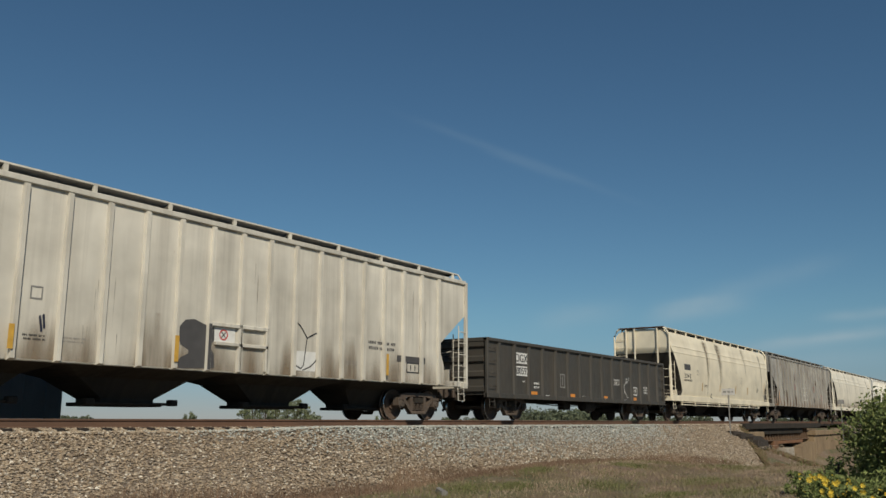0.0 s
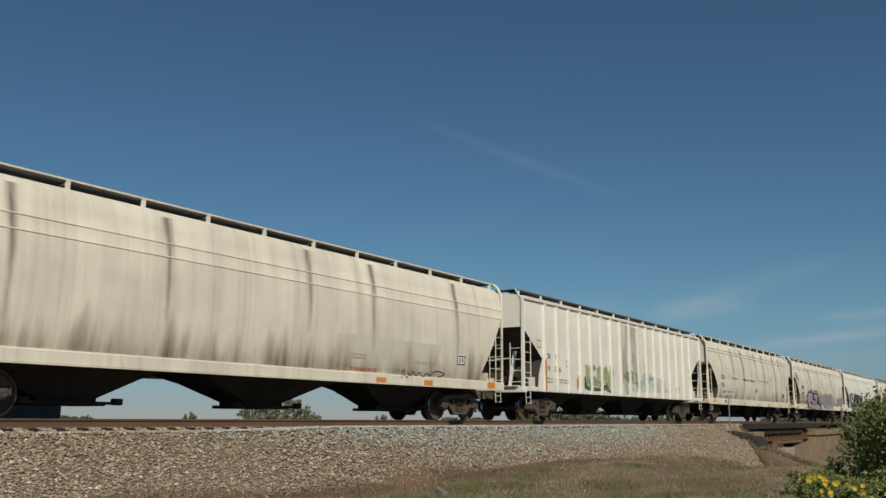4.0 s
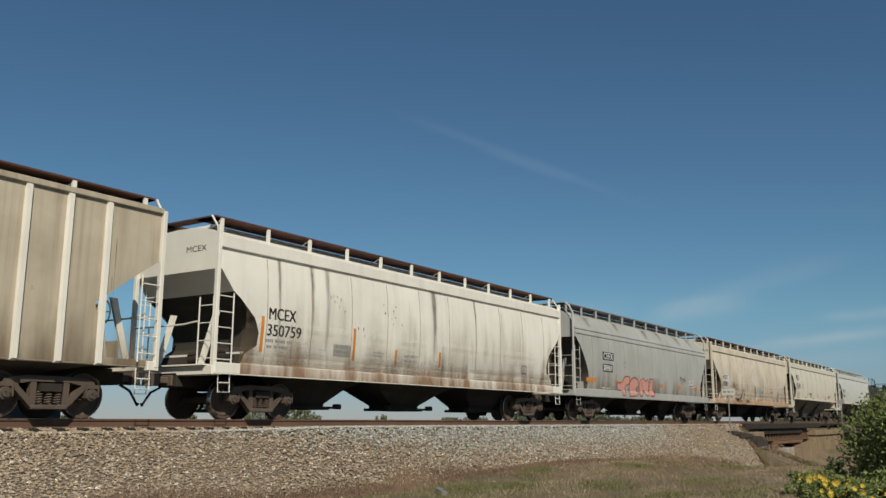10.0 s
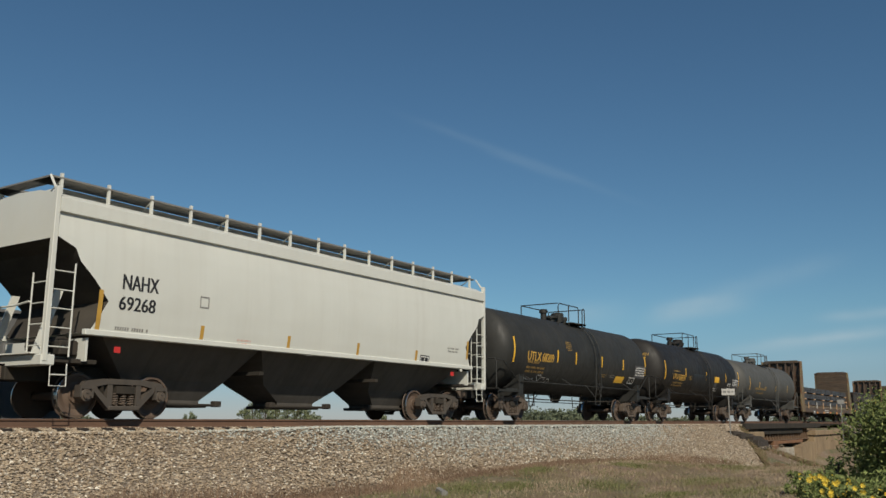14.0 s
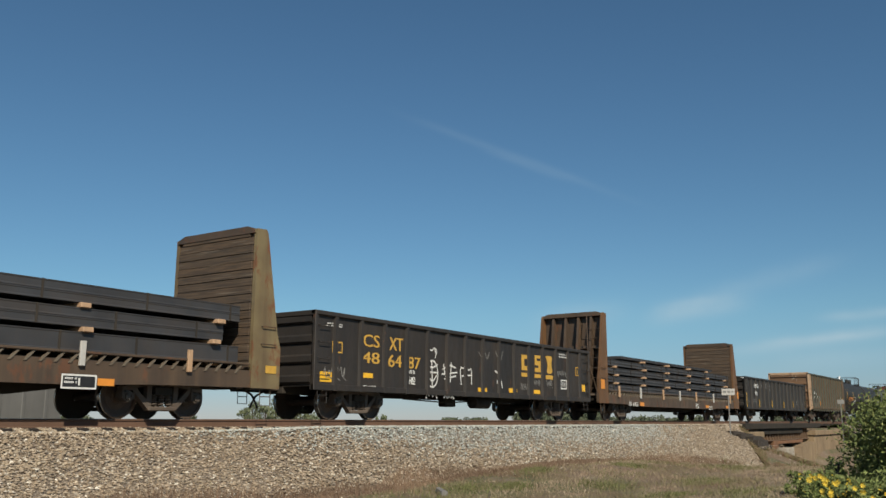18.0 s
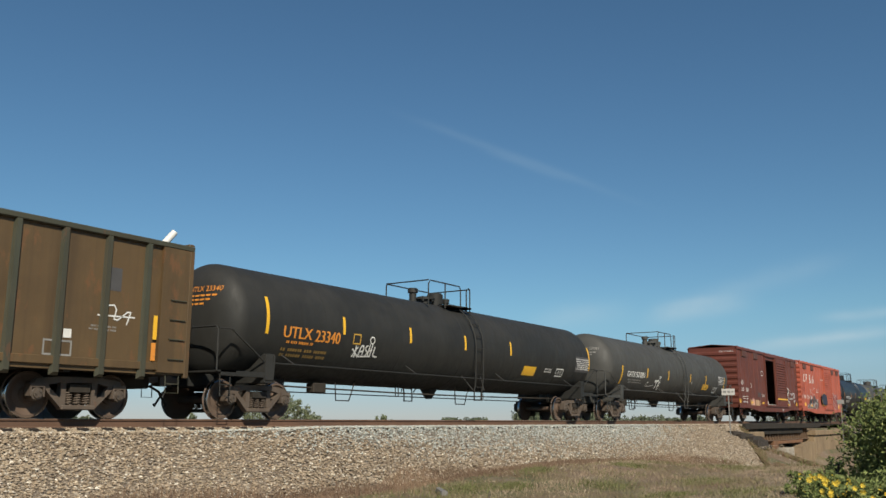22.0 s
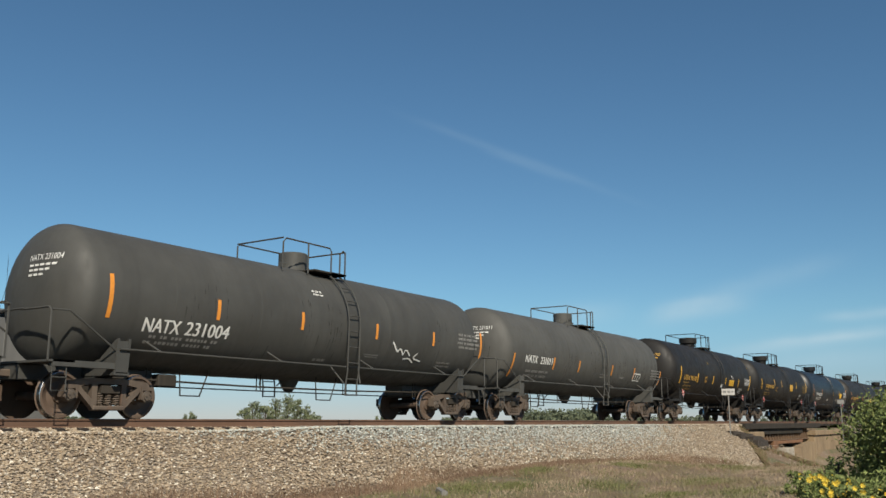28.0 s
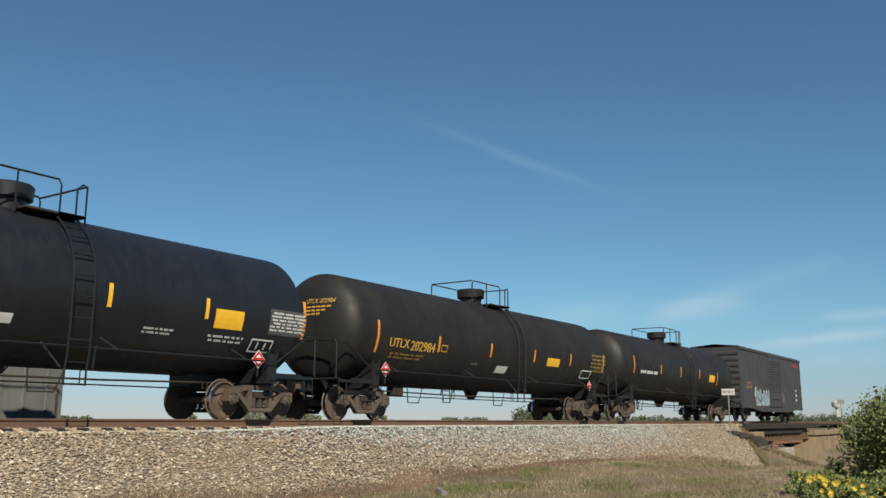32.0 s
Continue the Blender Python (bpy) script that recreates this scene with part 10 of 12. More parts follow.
sL.text("380369", 2.67, 3.58, 2.07, 2.31, "white_mark", lift=0.004)
sL.frame_box(4.83, 5.13, 2.29, 2.53, 0.029, "grey_mark", 0)
sL.plate("reflector", 1.08, 2.02, 1.55, 1.72, "orange_mark", 0.0)
sL.plate("reflector", 3.98, 4.51, 1.58, 1.69, "orange_mark", 0.0)
sL.plate("reflector", 9.26, 9.71, 1.58, 1.72, "orange_mark", 0.0)
sL.plate("reflector", 11.72, 12.18, 1.58, 1.73, "orange_mark", 0.0)
sL.plate("reflector", 14.31, 14.79, 1.55, 1.74, "orange_mark", 0.0)
sL.bars(2.55, 3.43, 1.16, 1.38, 2, "white_mark", 250)
scrawl(sL, 12.07, 12.9, 1.85, 2.26, 3, 0.02, "char_mark", None, 0.06, 303)
sL.plate("panel", 13.39, 14.11, 1.7, 2.04, "white_mark", 0.0)
sL.frame_box(13.42, 14.08, 1.74, 2.0, 0.031, "black_mark", 2)

sM.road_splash(0.9, 16.2, 1.28, 2.3, "rust_wash")
sM.road_splash(0.9, 16.2, 1.5, 3.7, "thin_splash")
sM.specks(2.9, 5.9, 1.4, 2.3, 70, "rust_dark", 306)
sM.specks(6.5, 15.2, 1.4, 2.1, 60, "rust_dark", 307, 0.04)
sM.drips(2.87, 5.66, 1.17, 2.26, 26, "rust_mark", 254)
sM.drips(4.04, 5.65, 1.36, 2.17, 18, "rust_mark", 255)
sM.drips(5.65, 14.62, 1.05, 2.02, 26, "rust_mark", 256)
sM.drips(1.41, 13.91, 2.19, 3.67, 14, "grime_mark", 257)
sM.drips(2.87, 12.52, 2.59, 3.51, 10, "rust_mark", 258)
sM.plate("number_panel", 1.46, 2.79, 1.9, 2.65, "white_mark", 0.0)
sM.text("MCEX", 1.66, 2.53, 2.37, 2.62, "black_mark", lift=0.003)
sM.text("350865", 1.53, 2.65, 1.99, 2.28, "black_mark", lift=0.003)
sM.bars(1.47, 2.63, 1.6, 1.87, 2, "grey_mark", 262)
sM.plate("reflector", 1.34, 1.44, 1.54, 2.45, "orange_mark", 0.0)
sM.plate("reflector", 8.36, 8.46, 1.47, 1.97, "orange_mark", 0.0)
sM.plate("reflector", 12.57, 12.67, 1.57, 2.01, "orange_mark", 0.0)
sM.plate("reflector", 4.54, 4.64, 1.66, 2.04, "orange_mark", 0.0)
sM.plate("pale_patch", 8.88, 9.75, 1.76, 2.09, "pale_blue_mark", 0.0)
scrawl(sM, 2.0, 2.66, 1.1, 1.39, 3, 0.03, "white_mark", None, 0.06, 320)
scrawl(sM, 2.99, 3.49, 1.15, 1.4, 3, 0.02, "white_mark", None, 0.06, 334)
scrawl(sM, 4.12, 5.35, 1.07, 1.42, 6, 0.03, "black_mark", None, 0.06, 348)
scrawl(sM, 6.31, 6.9, 1.08, 1.37, 3, 0.03, "black_mark", None, 0.06, 362)
sM.plate("panel", 13.94, 14.34, 1.61, 1.95, "white_mark", 0.0)
sM.frame_box(13.97, 14.3, 1.65, 1.91, 0.031, "black_mark", 1)

sN.text("MFCX", 1.56, 2.36, 3.03, 3.4, "black_mark", lift=0.0)
sN.text("851345", 1.51, 2.65, 2.41, 2.79, "black_mark", lift=0.0)
sN.bars(1.61, 2.48, 1.85, 2.11, 2, "grey_mark", 276)
sN.plate("reflector", 1.58, 2.47, 1.65, 1.81, "orange_mark", 0.0)
sN.plate("reflector", 4.21, 4.69, 1.69, 1.84, "orange_mark", 0.0)
sN.plate("reflector", 6.87, 7.36, 1.69, 1.84, "orange_mark", 0.0)
sN.plate("reflector", 9.2, 9.64, 1.67, 1.79, "orange_mark", 0.0)
sN.plate("reflector", 11.86, 12.35, 1.63, 1.77, "orange_mark", 0.0)
sN.plate("reflector", 14.13, 14.99, 1.5, 1.68, "orange_mark", 0.0)
sN.frame_box(3.3, 3.59, 2.48, 2.75, 0.032, "black_mark", 0)
sN.bars(4.94, 5.41, 1.88, 2.13, 4, "pink_mark", 284)
scrawl(sN, 5.62, 6.51, 2.0, 2.2, 5, 0.03, "teal_mark", None, 0.06, 324)
scrawl(sN, 5.77, 6.39, 1.85, 1.97, 4, 0.02, "teal_mark", None, 0.06, 338)
sN.frame_box(11.49, 11.8, 1.73, 1.99, 0.031, "red_mark", 1)
sN.plate("panel", 12.73, 13.15, 1.85, 2.15, "black_mark", 0.0)
sN.frame_box(12.76, 13.12, 1.87, 2.12, 0.03, "white_mark", 1)
sN.bars(8.32, 9.07, 1.91, 2.09, 2, "grey_mark", 290)
sN.bars(10.59, 11.08, 1.88, 2.13, 3, "pink_mark", 291)
sN.bars(13.12, 13.89, 1.9, 2.09, 2, "grey_mark", 292)

sO.text("NAHX", 1.59, 2.48, 2.58, 2.89, "black_mark", lift=0.0)
sO.text("69268", 1.54, 2.43, 2.16, 2.44, "black_mark", lift=0.0)
sO.bars(1.5, 2.31, 1.56, 1.82, 2, "grey_mark", 295)
sO.frame_box(3.59, 3.85, 2.41, 2.67, 0.031, "grey_mark", 0)
sO.plate("reflector", 1.07, 1.17, 1.64, 2.51, "ochre_mark", 0.0)
sO.plate("reflector", 3.68, 3.78, 1.61, 2.03, "ochre_mark", 0.0)
sO.plate("reflector", 6.4, 6.5, 1.61, 2.02, "ochre_mark", 0.0)
sO.plate("reflector", 9.06, 9.16, 1.58, 2.04, "ochre_mark", 0.0)
sO.plate("reflector", 11.74, 11.85, 1.6, 2.02, "ochre_mark", 0.0)
sO.plate("reflector", 14.5, 14.6, 1.91, 2.49, "ochre_mark", 0.0)
sO.plate("marker", 1.55, 1.7, 1.3, 1.42, "red_mark", 0.0)
sO.plate("marker", 13.67, 13.86, 1.36, 1.48, "red_mark", 0.0)
sO.plate("panel", 12.0, 12.47, 1.59, 1.9, "black_mark", 0.0)
sO.frame_box(12.03, 12.44, 1.62, 1.87, 0.03, "white_mark", 1)
sO.bars(4.75, 5.2, 1.59, 1.81, 3, "pink_mark", 307)
sO.bars(3.73, 4.17, 1.64, 1.73, 1, "grey_mark", 308)
sO.plate("marker", 7.1, 7.33, 1.58, 1.71, "white_mark", 0.0)
sO.bars(13.41, 14.05, 2.04, 2.22, 2, "grey_mark", 310)

sP.text("UTLX", 2.41, 3.45, 2.14, 2.46, "gold_mark", lift=0.0)
sP.text("68209", 3.53, 4.46, 2.14, 2.45, "gold_mark", lift=0.0)
sP.bars(2.43, 3.48, 1.97, 2.13, 1, "gold_dim", 313)
sP.bars(2.43, 3.9, 1.65, 1.93, 2, "gold_dim", 314)
sP.strokes("graffiti", [[(2.66, 1.41), (2.64, 1.58), (2.78, 1.47), (2.79, 1.59), (2.95, 1.44), (3.02, 1.54), (3.23, 1.44), (3.25, 1.56), (3.47, 1.44)]], 0.02, "white_mark", 0.006)
sP.strokes("graffiti", [[(3.57, 1.58), (3.6, 1.68), (3.71, 1.62), (3.8, 1.7), (3.91, 1.57), (3.85, 1.42), (3.57, 1.58)]], 0.02, "white_mark", 0.006)
sP.strokes("graffiti", [[(3.97, 1.58), (4.29, 1.58), (4.14, 1.38), (4.44, 1.42), (4.44, 1.55), (4.64, 1.54), (4.73, 1.39)]], 0.02, "white_mark", 0.006)
sP.plate("reflector_strip", 4.73, 4.83, 2.18, 2.64, "yellow_mark", 0.0)
sP.plate("reflector_strip", 6.32, 6.42, 2.19, 2.65, "yellow_mark", 0.0)
sP.plate("reflector_strip", 8.79, 8.89, 2.19, 2.64, "yellow_mark", 0.0)
sP.plate("reflector_strip", 11.04, 11.14, 2.17, 2.64, "yellow_mark", 0.0)
sP.plate("reflector_strip", 13.6, 13.7, 2.05, 2.87, "yellow_mark", 0.0)
sP.plate("reflector_strip", 1.38, 1.48, 2.01, 2.91, "yellow_mark", 0.0)
sP.bars(5.53, 6.02, 2.65, 3.03, 5, "gold_dim", 324)
sP.plate("panel", 12.46, 13.72, 1.9, 2.45, "char_mark", 0.0)
sP.bars(12.5, 13.63, 1.96, 2.38, 4, "white_mark", 326)
sP.plate("panel", 10.51, 11.45, 1.63, 1.9, "yellow_mark", 0.0)
sP.bars(8.97, 9.5, 1.76, 1.92, 2, "gold_dim", 328)
sP.frame_box(11.98, 12.62, 1.64, 1.91, 0.032, "white_mark", 2)
sP.bars(9.86, 10.36, 1.78, 1.93, 2, "grey_mark", 330)

sQ.text("UTLX", 2.62, 3.36, 2.07, 2.33, "gold_mark", lift=0.0)
sQ.text("650351", 3.41, 4.41, 2.03, 2.32, "gold_mark", lift=0.0)
sQ.bars(2.61, 3.51, 2.38, 2.5, 1, "gold_dim", 333)
sQ.bars(2.63, 4.13, 1.67, 1.93, 2, "gold_dim", 334)
sQ.plate("reflector_strip", 1.43, 1.53, 2.02, 2.91, "yellow_mark", 0.0)
sQ.plate("reflector_strip", 4.36, 4.46, 2.23, 2.68, "yellow_mark", 0.0)
sQ.plate("reflector_strip", 7.68, 7.78, 2.17, 2.64, "yellow_mark", 0.0)
sQ.plate("reflector_strip", 11.23, 11.33, 2.22, 2.67, "yellow_mark", 0.0)
sQ.plate("reflector_strip", 13.77, 13.87, 2.01, 2.91, "yellow_mark", 0.0)
sQ.plate("repaint_patch", 5.71, 8.39, 1.57, 2.45, "tank_blue", 0.0)
sQ.plate("panel", 9.21, 10.04, 2.12, 2.43, "yellow_mark", 0.002)
sQ.plate("panel", 12.54, 13.81, 1.94, 2.46, "char_mark", 0.0)
sQ.bars(12.59, 13.7, 2.0, 2.4, 4, "white_mark", 343)
sQ.frame_box(11.72, 12.28, 1.85, 2.15, 0.036, "white_mark", 2)
sQ.plate("panel", 9.25, 9.71, 1.9, 2.1, "char_mark", 0.0)
sQ.bars(4.86, 5.37, 2.07, 2.3, 3, "gold_dim", 346)
sQ.bars(9.25, 9.92, 1.61, 1.83, 2, "white_mark", 347)

sR.bars(3.31, 5.72, 1.89, 2.14, 1, "gold_dim", 348)
sR.bars(3.74, 5.55, 1.66, 1.86, 1, "gold_dim", 349)
sR.plate("reflector_strip", 2.09, 2.19, 1.96, 2.78, "gold_mark", 0.0)
sR.plate("reflector_strip", 4.3, 4.4, 2.13, 2.5, "gold_mark", 0.0)
sR.plate("reflector_strip", 8.47, 8.57, 2.0, 2.47, "gold_mark", 0.0)
sR.plate("reflector_strip", 11.72, 11.82, 2.04, 2.5, "gold_mark", 0.0)
sR.frame_box(5.69, 6.05, 2.01, 2.2, 0.023, "gold_mark", 0)

sS.plate("number_panel", 3.81, 4.88, 0.55, 0.86, "black_mark", 0.0)
sS.text("6042", 3.95, 4.57, 0.63, 0.82, "white_mark", lift=0.003)
sS.plate("reflector", 5.0, 5.54, 0.63, 0.77, "orange_mark", 0.0)
sS.plate("reflector", 7.58, 8.11, 0.64, 0.79, "orange_mark", 0.0)
sS.plate("reflector", 10.18, 10.66, 0.64, 0.78, "orange_mark", 0.0)
sS.plate("reflector", 12.9, 13.39, 0.64, 0.8, "orange_mark", 0.0)
sS.bars(8.09, 9.63, 0.64, 0.93, 2, "white_mark", 361)
sS.plate("number_panel", 14.73, 15.49, 0.56, 0.84, "black_mark", 0.0)
sS.frame_box(14.73, 15.49, 0.56, 0.84, 0.034, "white_mark", 1)
sS.bars(14.78, 15.06, 0.63, 0.78, 2, "white_mark", 364)
sS.plate("reflector", 19.98, 20.34, 1.08, 1.26, "gold_mark", 0.03)
sS.plate("reflector", 15.51, 15.89, 0.64, 0.78, "orange_mark", 0.0)

sT.text("CS", 2.02, 2.75, 1.98, 2.32, "gold_mark", lift=0.0)
sT.text("XT", 3.19, 3.84, 1.96, 2.32, "gold_mark", lift=0.0)
sT.text("48", 1.99, 2.76, 1.53, 1.84, "gold_mark", lift=0.0)
sT.text("64", 3.15, 3.79, 1.48, 1.83, "gold_mark", lift=0.0)
sT.text("87", 4.09, 4.72, 1.48, 1.82, "gold_mark", lift=0.0)
sT.plate("lettering_block", 10.89, 11.47, 1.76, 2.31, "gold_mark", 0.0)
sT.plate("lettering_gap", 11.09, 11.45, 1.92, 2.17, "gon_black", 0.003)
sT.plate("lettering_bar", 10.87, 11.4, 1.53, 1.67, "gold_mark", 0.0)
sT.plate("lettering_block", 11.88, 12.33, 1.74, 2.35, "gold_mark", 0.0)
sT.plate("lettering_gap", 12.04, 12.3, 2.15, 2.24, "gon_black", 0.003)
sT.plate("lettering_gap", 11.89, 12.16, 1.89, 1.98, "gon_black", 0.003)
sT.plate("lettering_bar", 11.85, 12.33, 1.53, 1.66, "gold_mark", 0.0)
sT.blob("lettering_block", [(12.72, 2.36), (13.3, 2.4), (13.16, 2.06), (13.32, 1.73), (12.75, 1.71), (12.93, 2.04)], "gold_mark", 0.003)
sT.plate("lettering_bar", 12.73, 13.3, 1.51, 1.66, "gold_mark", 0.0)
sT.frame_box(13.96, 14.46, 1.18, 1.54, 0.043, "white_mark", 2)
sT.plate("reflector", 11.78, 12.26, 0.95, 1.09, "yellow_mark", 0.0)
sT.plate("reflector", 15.62, 16.11, 1.14, 1.41, "yellow_mark", 0.0)
sT.frame_box(15.25, 15.58, 1.74, 2.08, 0.04, "gold_mark", 1)
sT.bars(13.82, 14.55, 2.33, 2.53, 2, "white_mark", 385)
scrawl(sT, 13.62, 14.45, 1.62, 1.94, 4, 0.03, "grey_mark", None, 0.06, 438)
scrawl(sT, 10.79, 11.37, 1.0, 1.38, 2, 0.03, "grey_mark", None, 0.06, 452)
scrawl(sT, 12.75, 13.22, 1.2, 1.53, 3, 0.03, "grey_mark", None, 0.06, 466)
scrawl(sT, 11.79, 12.27, 1.21, 1.48, 3, 0.03, "grey_mark", None, 0.06, 493)
sT.frame_box(0.75, 1.16, 1.73, 2.03, 0.036, "gold_mark", 1)
sT.plate("reflector", 0.3, 0.83, 0.96, 1.22, "yellow_mark", 0.0)
sT.plate("reflector", 7.96, 8.52, 0.92, 1.05, "yellow_mark", 0.0)
sT.plate("reflector", 9.98, 10.54, 0.94, 1.09, "yellow_mark", 0.0)
sT.plate("reflector", 2.05, 2.47, 1.13, 1.26, "yellow_mark", 0.0)
sT.strokes("graffiti", [[(5.63, 1.39), (5.61, 1.21), (5.53, 1.07), (5.41, 0.98), (5.28, 0.98), (5.15, 1.05), (5.06, 1.19), (5.02, 1.36), (5.04, 1.54), (5.12, 1.68), (5.24, 1.77), (5.37, 1.78), (5.5, 1.71), (5.59, 1.57), (5.63, 1.39)]], 0.045, "white_mark", 0.006)
sT.strokes("graffiti", [[(5.03, 1.63), (5.32, 1.55), (5.6, 1.66)]], 0.045, "white_mark", 0.006)
sT.strokes("graffiti", [[(5.12, 1.31), (5.34, 1.12), (5.55, 1.33)]], 0.045, "white_mark", 0.006)
sT.strokes("graffiti", [[(5.3, 1.78), (5.34, 0.98)]], 0.045, "white_mark", 0.006)
sT.strokes("graffiti", [[(5.02, 1.42), (5.63, 1.42)]], 0.045, "white_mark", 0.006)
sT.strokes("graffiti", [[(5.14, 1.87), (5.01, 2.05), (5.14, 2.16), (5.29, 2.05), (5.43, 2.19), (5.58, 2.08), (5.47, 1.87)]], 0.045, "white_mark", 0.006)
sT.strokes("graffiti", [[(5.43, 2.15), (5.54, 1.99)]], 0.045, "white_mark", 0.006)
sT.strokes("graffiti", [[(5.02, 0.65), (5.05, 0.86), (5.16, 0.67), (5.25, 0.87), (5.36, 0.66), (5.45, 0.85), (5.59, 0.64)]], 0.045, "white_mark", 0.006)
sT.strokes("graffiti", [[(5.9, 1.54), (6.27, 1.7), (6.6, 1.62)]], 0.045, "white_mark", 0.006)
sT.strokes("graffiti", [[(5.87, 1.39), (6.7, 1.48)]], 0.045, "white_mark", 0.006)
sT.strokes("graffiti", [[(6.0, 1.25), (6.61, 1.36)]], 0.045, "white_mark", 0.006)
sT.strokes("graffiti", [[(5.94, 1.68), (6.09, 1.19)]], 0.045, "white_mark", 0.006)
sT.strokes("graffiti", [[(6.37, 1.76), (6.31, 1.17)]], 0.045, "white_mark", 0.006)
sT.strokes("graffiti", [[(6.94, 1.11), (6.87, 1.67), (7.11, 1.61), (7.17, 1.76), (7.37, 1.55), (7.56, 1.68), (7.55, 1.13)]], 0.045, "white_mark", 0.006)
sT.strokes("graffiti", [[(6.98, 1.38), (7.54, 1.43)]], 0.045, "white_mark", 0.006)
sT.strokes("graffiti", [[(5.97, 0.89), (5.98, 0.68)]], 0.045, "white_mark", 0.006)
sT.strokes("graffiti", [[(6.1, 0.9), (5.98, 0.79), (6.14, 0.67)]], 0.045, "white_mark", 0.006)
sT.strokes("graffiti", [[(6.28, 0.79), (6.27, 0.72), (6.22, 0.69), (6.17, 0.72), (6.15, 0.79), (6.17, 0.86), (6.21, 0.89), (6.26, 0.86), (6.28, 0.79)]], 0.045, "white_mark", 0.006)
sT.strokes("graffiti", [[(6.37, 0.68), (6.37, 0.89), (6.48, 0.84), (6.37, 0.78), (6.51, 0.67)]], 0.045, "white_mark", 0.006)
sT.strokes("graffiti", [[(9.05, 1.64), (9.38, 1.5), (9.11, 1.24), (9.46, 1.18), (9.17, 0.93), (9.34, 0.82)]], 0.045, "white_mark", 0.006)
sT.strokes("graffiti", [[(9.32, 1.66), (9.52, 1.1)]], 0.045, "white_mark", 0.006)
sT.strokes("graffiti", [[(8.0, 2.21), (8.21, 1.99), (8.38, 2.27), (8.52, 1.96), (8.67, 2.23)]], 0.03, "grey_mark", 0.006)
sT.strokes("graffiti", [[(9.09, 2.29), (9.37, 1.9), (9.58, 2.33)]], 0.03, "grey_mark", 0.006)
sT.text("LIVE &", 4.02, 4.45, 1.33, 1.44, "white_mark", lift=0.0, heavy=0.1)
sT.text("THIS!", 4.04, 4.46, 1.02, 1.24, "white_mark", lift=0.0, heavy=0.1)
sT.bars(0.5, 1.16, 2.38, 2.5, 2, "white_mark", 402)
scrawl(sT, 0.43, 1.33, 1.01, 1.47, 3, 0.03, "grey_mark", None, 0.06, 624)
sT.bars(1.99, 2.61, 0.81, 0.92, 1, "white_mark", 404)

sU.text("LRS", 3.2, 3.49, 0.66, 0.84, "white_mark", lift=0.0)
sU.text("6053", 3.63, 4.23, 0.64, 0.82, "white_mark", lift=0.0)
sU.plate("reflector", 4.48, 4.98, 0.66, 0.83, "orange_mark", 0.0)
sU.plate("reflector", 0.18, 0.56, 1.31, 1.7, "orange_mark", 0.03)
scrawl(sU, 0.1, 0.81, 1.08, 1.26, 4, 0.04, "pale_blue_mark", None, 0.06, 448)
sU.bars(0.43, 0.85, 2.22, 2.92, 5, "white_mark", 410)
sU.plate("reflector", 13.86, 14.4, 0.7, 0.84, "orange_mark", 0.0)
sU.plate("reflector", 17.51, 17.98, 0.72, 0.87, "orange_mark", 0.0)
sU.text("RS", 12.22, 12.66, 0.66, 0.9, "white_mark", lift=0.0)
sU.bars(14.37, 15.05, 0.56, 0.79, 2, "white_mark", 414)
sU.plate("reflector", 19.75, 20.03, 1.31, 1.76, "orange_mark", 0.03)

sV.text("NDYX", 1.95, 2.94, 2.08, 2.32, "white_mark", lift=0.085)
sV.text("432", 1.96, 2.67, 1.63, 1.87, "white_mark", lift=0.085)
sV.bars(1.77, 2.76, 1.12, 1.38, 2, "grey_mark", 418)
sV.plate("reflector", 0.18, 0.28, 0.83, 1.78, "yellow_mark", 0.05)
sV.plate("reflector", 3.16, 3.26, 0.87, 1.36, "yellow_mark", 0.02)
sV.plate("reflector", 6.32, 6.42, 0.89, 1.36, "yellow_mark", 0.02)
sV.plate("reflector", 9.51, 9.62, 0.82, 1.34, "yellow_mark", 0.02)
sV.blob("faded_spot", [(3.54, 2.4), (3.78, 2.48), (4.02, 2.37), (3.99, 2.12), (3.75, 2.0), (3.55, 2.13)], "grey_mark", 0.003)
sV.bars(4.48, 5.27, 2.02, 2.44, 2, "grey_mark", 424)
sV.bars(5.47, 6.17, 1.88, 2.37, 2, "grey_mark", 425)
sV.bars(0.4, 1.08, 1.14, 1.23, 1, "white_mark", 426)
sV.frame_box(13.5, 14.03, 1.21, 1.44, 0.028, "white_mark", 1)
sV.plate("marker", 9.41, 9.71, 0.76, 0.88, "white_mark", 0.0)
sV.plate("reflector", 12.32, 12.42, 0.97, 1.43, "yellow_mark", 0.02)
sV.plate("reflector", 16.24, 16.34, 0.83, 1.76, "yellow_mark", 0.05)
sV.bars(14.78, 15.41, 1.05, 1.26, 2, "white_mark", 431)
sV.bars(-0.69, 0.12, 2.55, 2.66, 1, "white_mark", 432)

sW.plate("number_panel", 1.2, 2.18, 1.4, 2.53, "gon_dark", 0.0)
sW.plate("number_panel", 2.27, 3.13, 1.48, 2.55, "gon_dark", 0.0)
sW.strokes("graffiti", [[(3.35, 2.0), (3.52, 2.06), (3.48, 1.72), (3.67, 2.11), (3.77, 1.74), (3.98, 2.06), (3.89, 1.69), (4.2, 1.84)]], 0.035, "pale_blue_mark", 0.006)
sW.strokes("graffiti", [[(3.32, 1.83), (3.61, 1.92), (3.84, 1.88), (4.11, 1.99)]], 0.035, "pale_blue_mark", 0.006)
sW.strokes("graffiti", [[(3.49, 1.63), (3.55, 1.71), (3.63, 1.62), (3.73, 1.73), (3.86, 1.65)]], 0.035, "pale_blue_mark", 0.006)
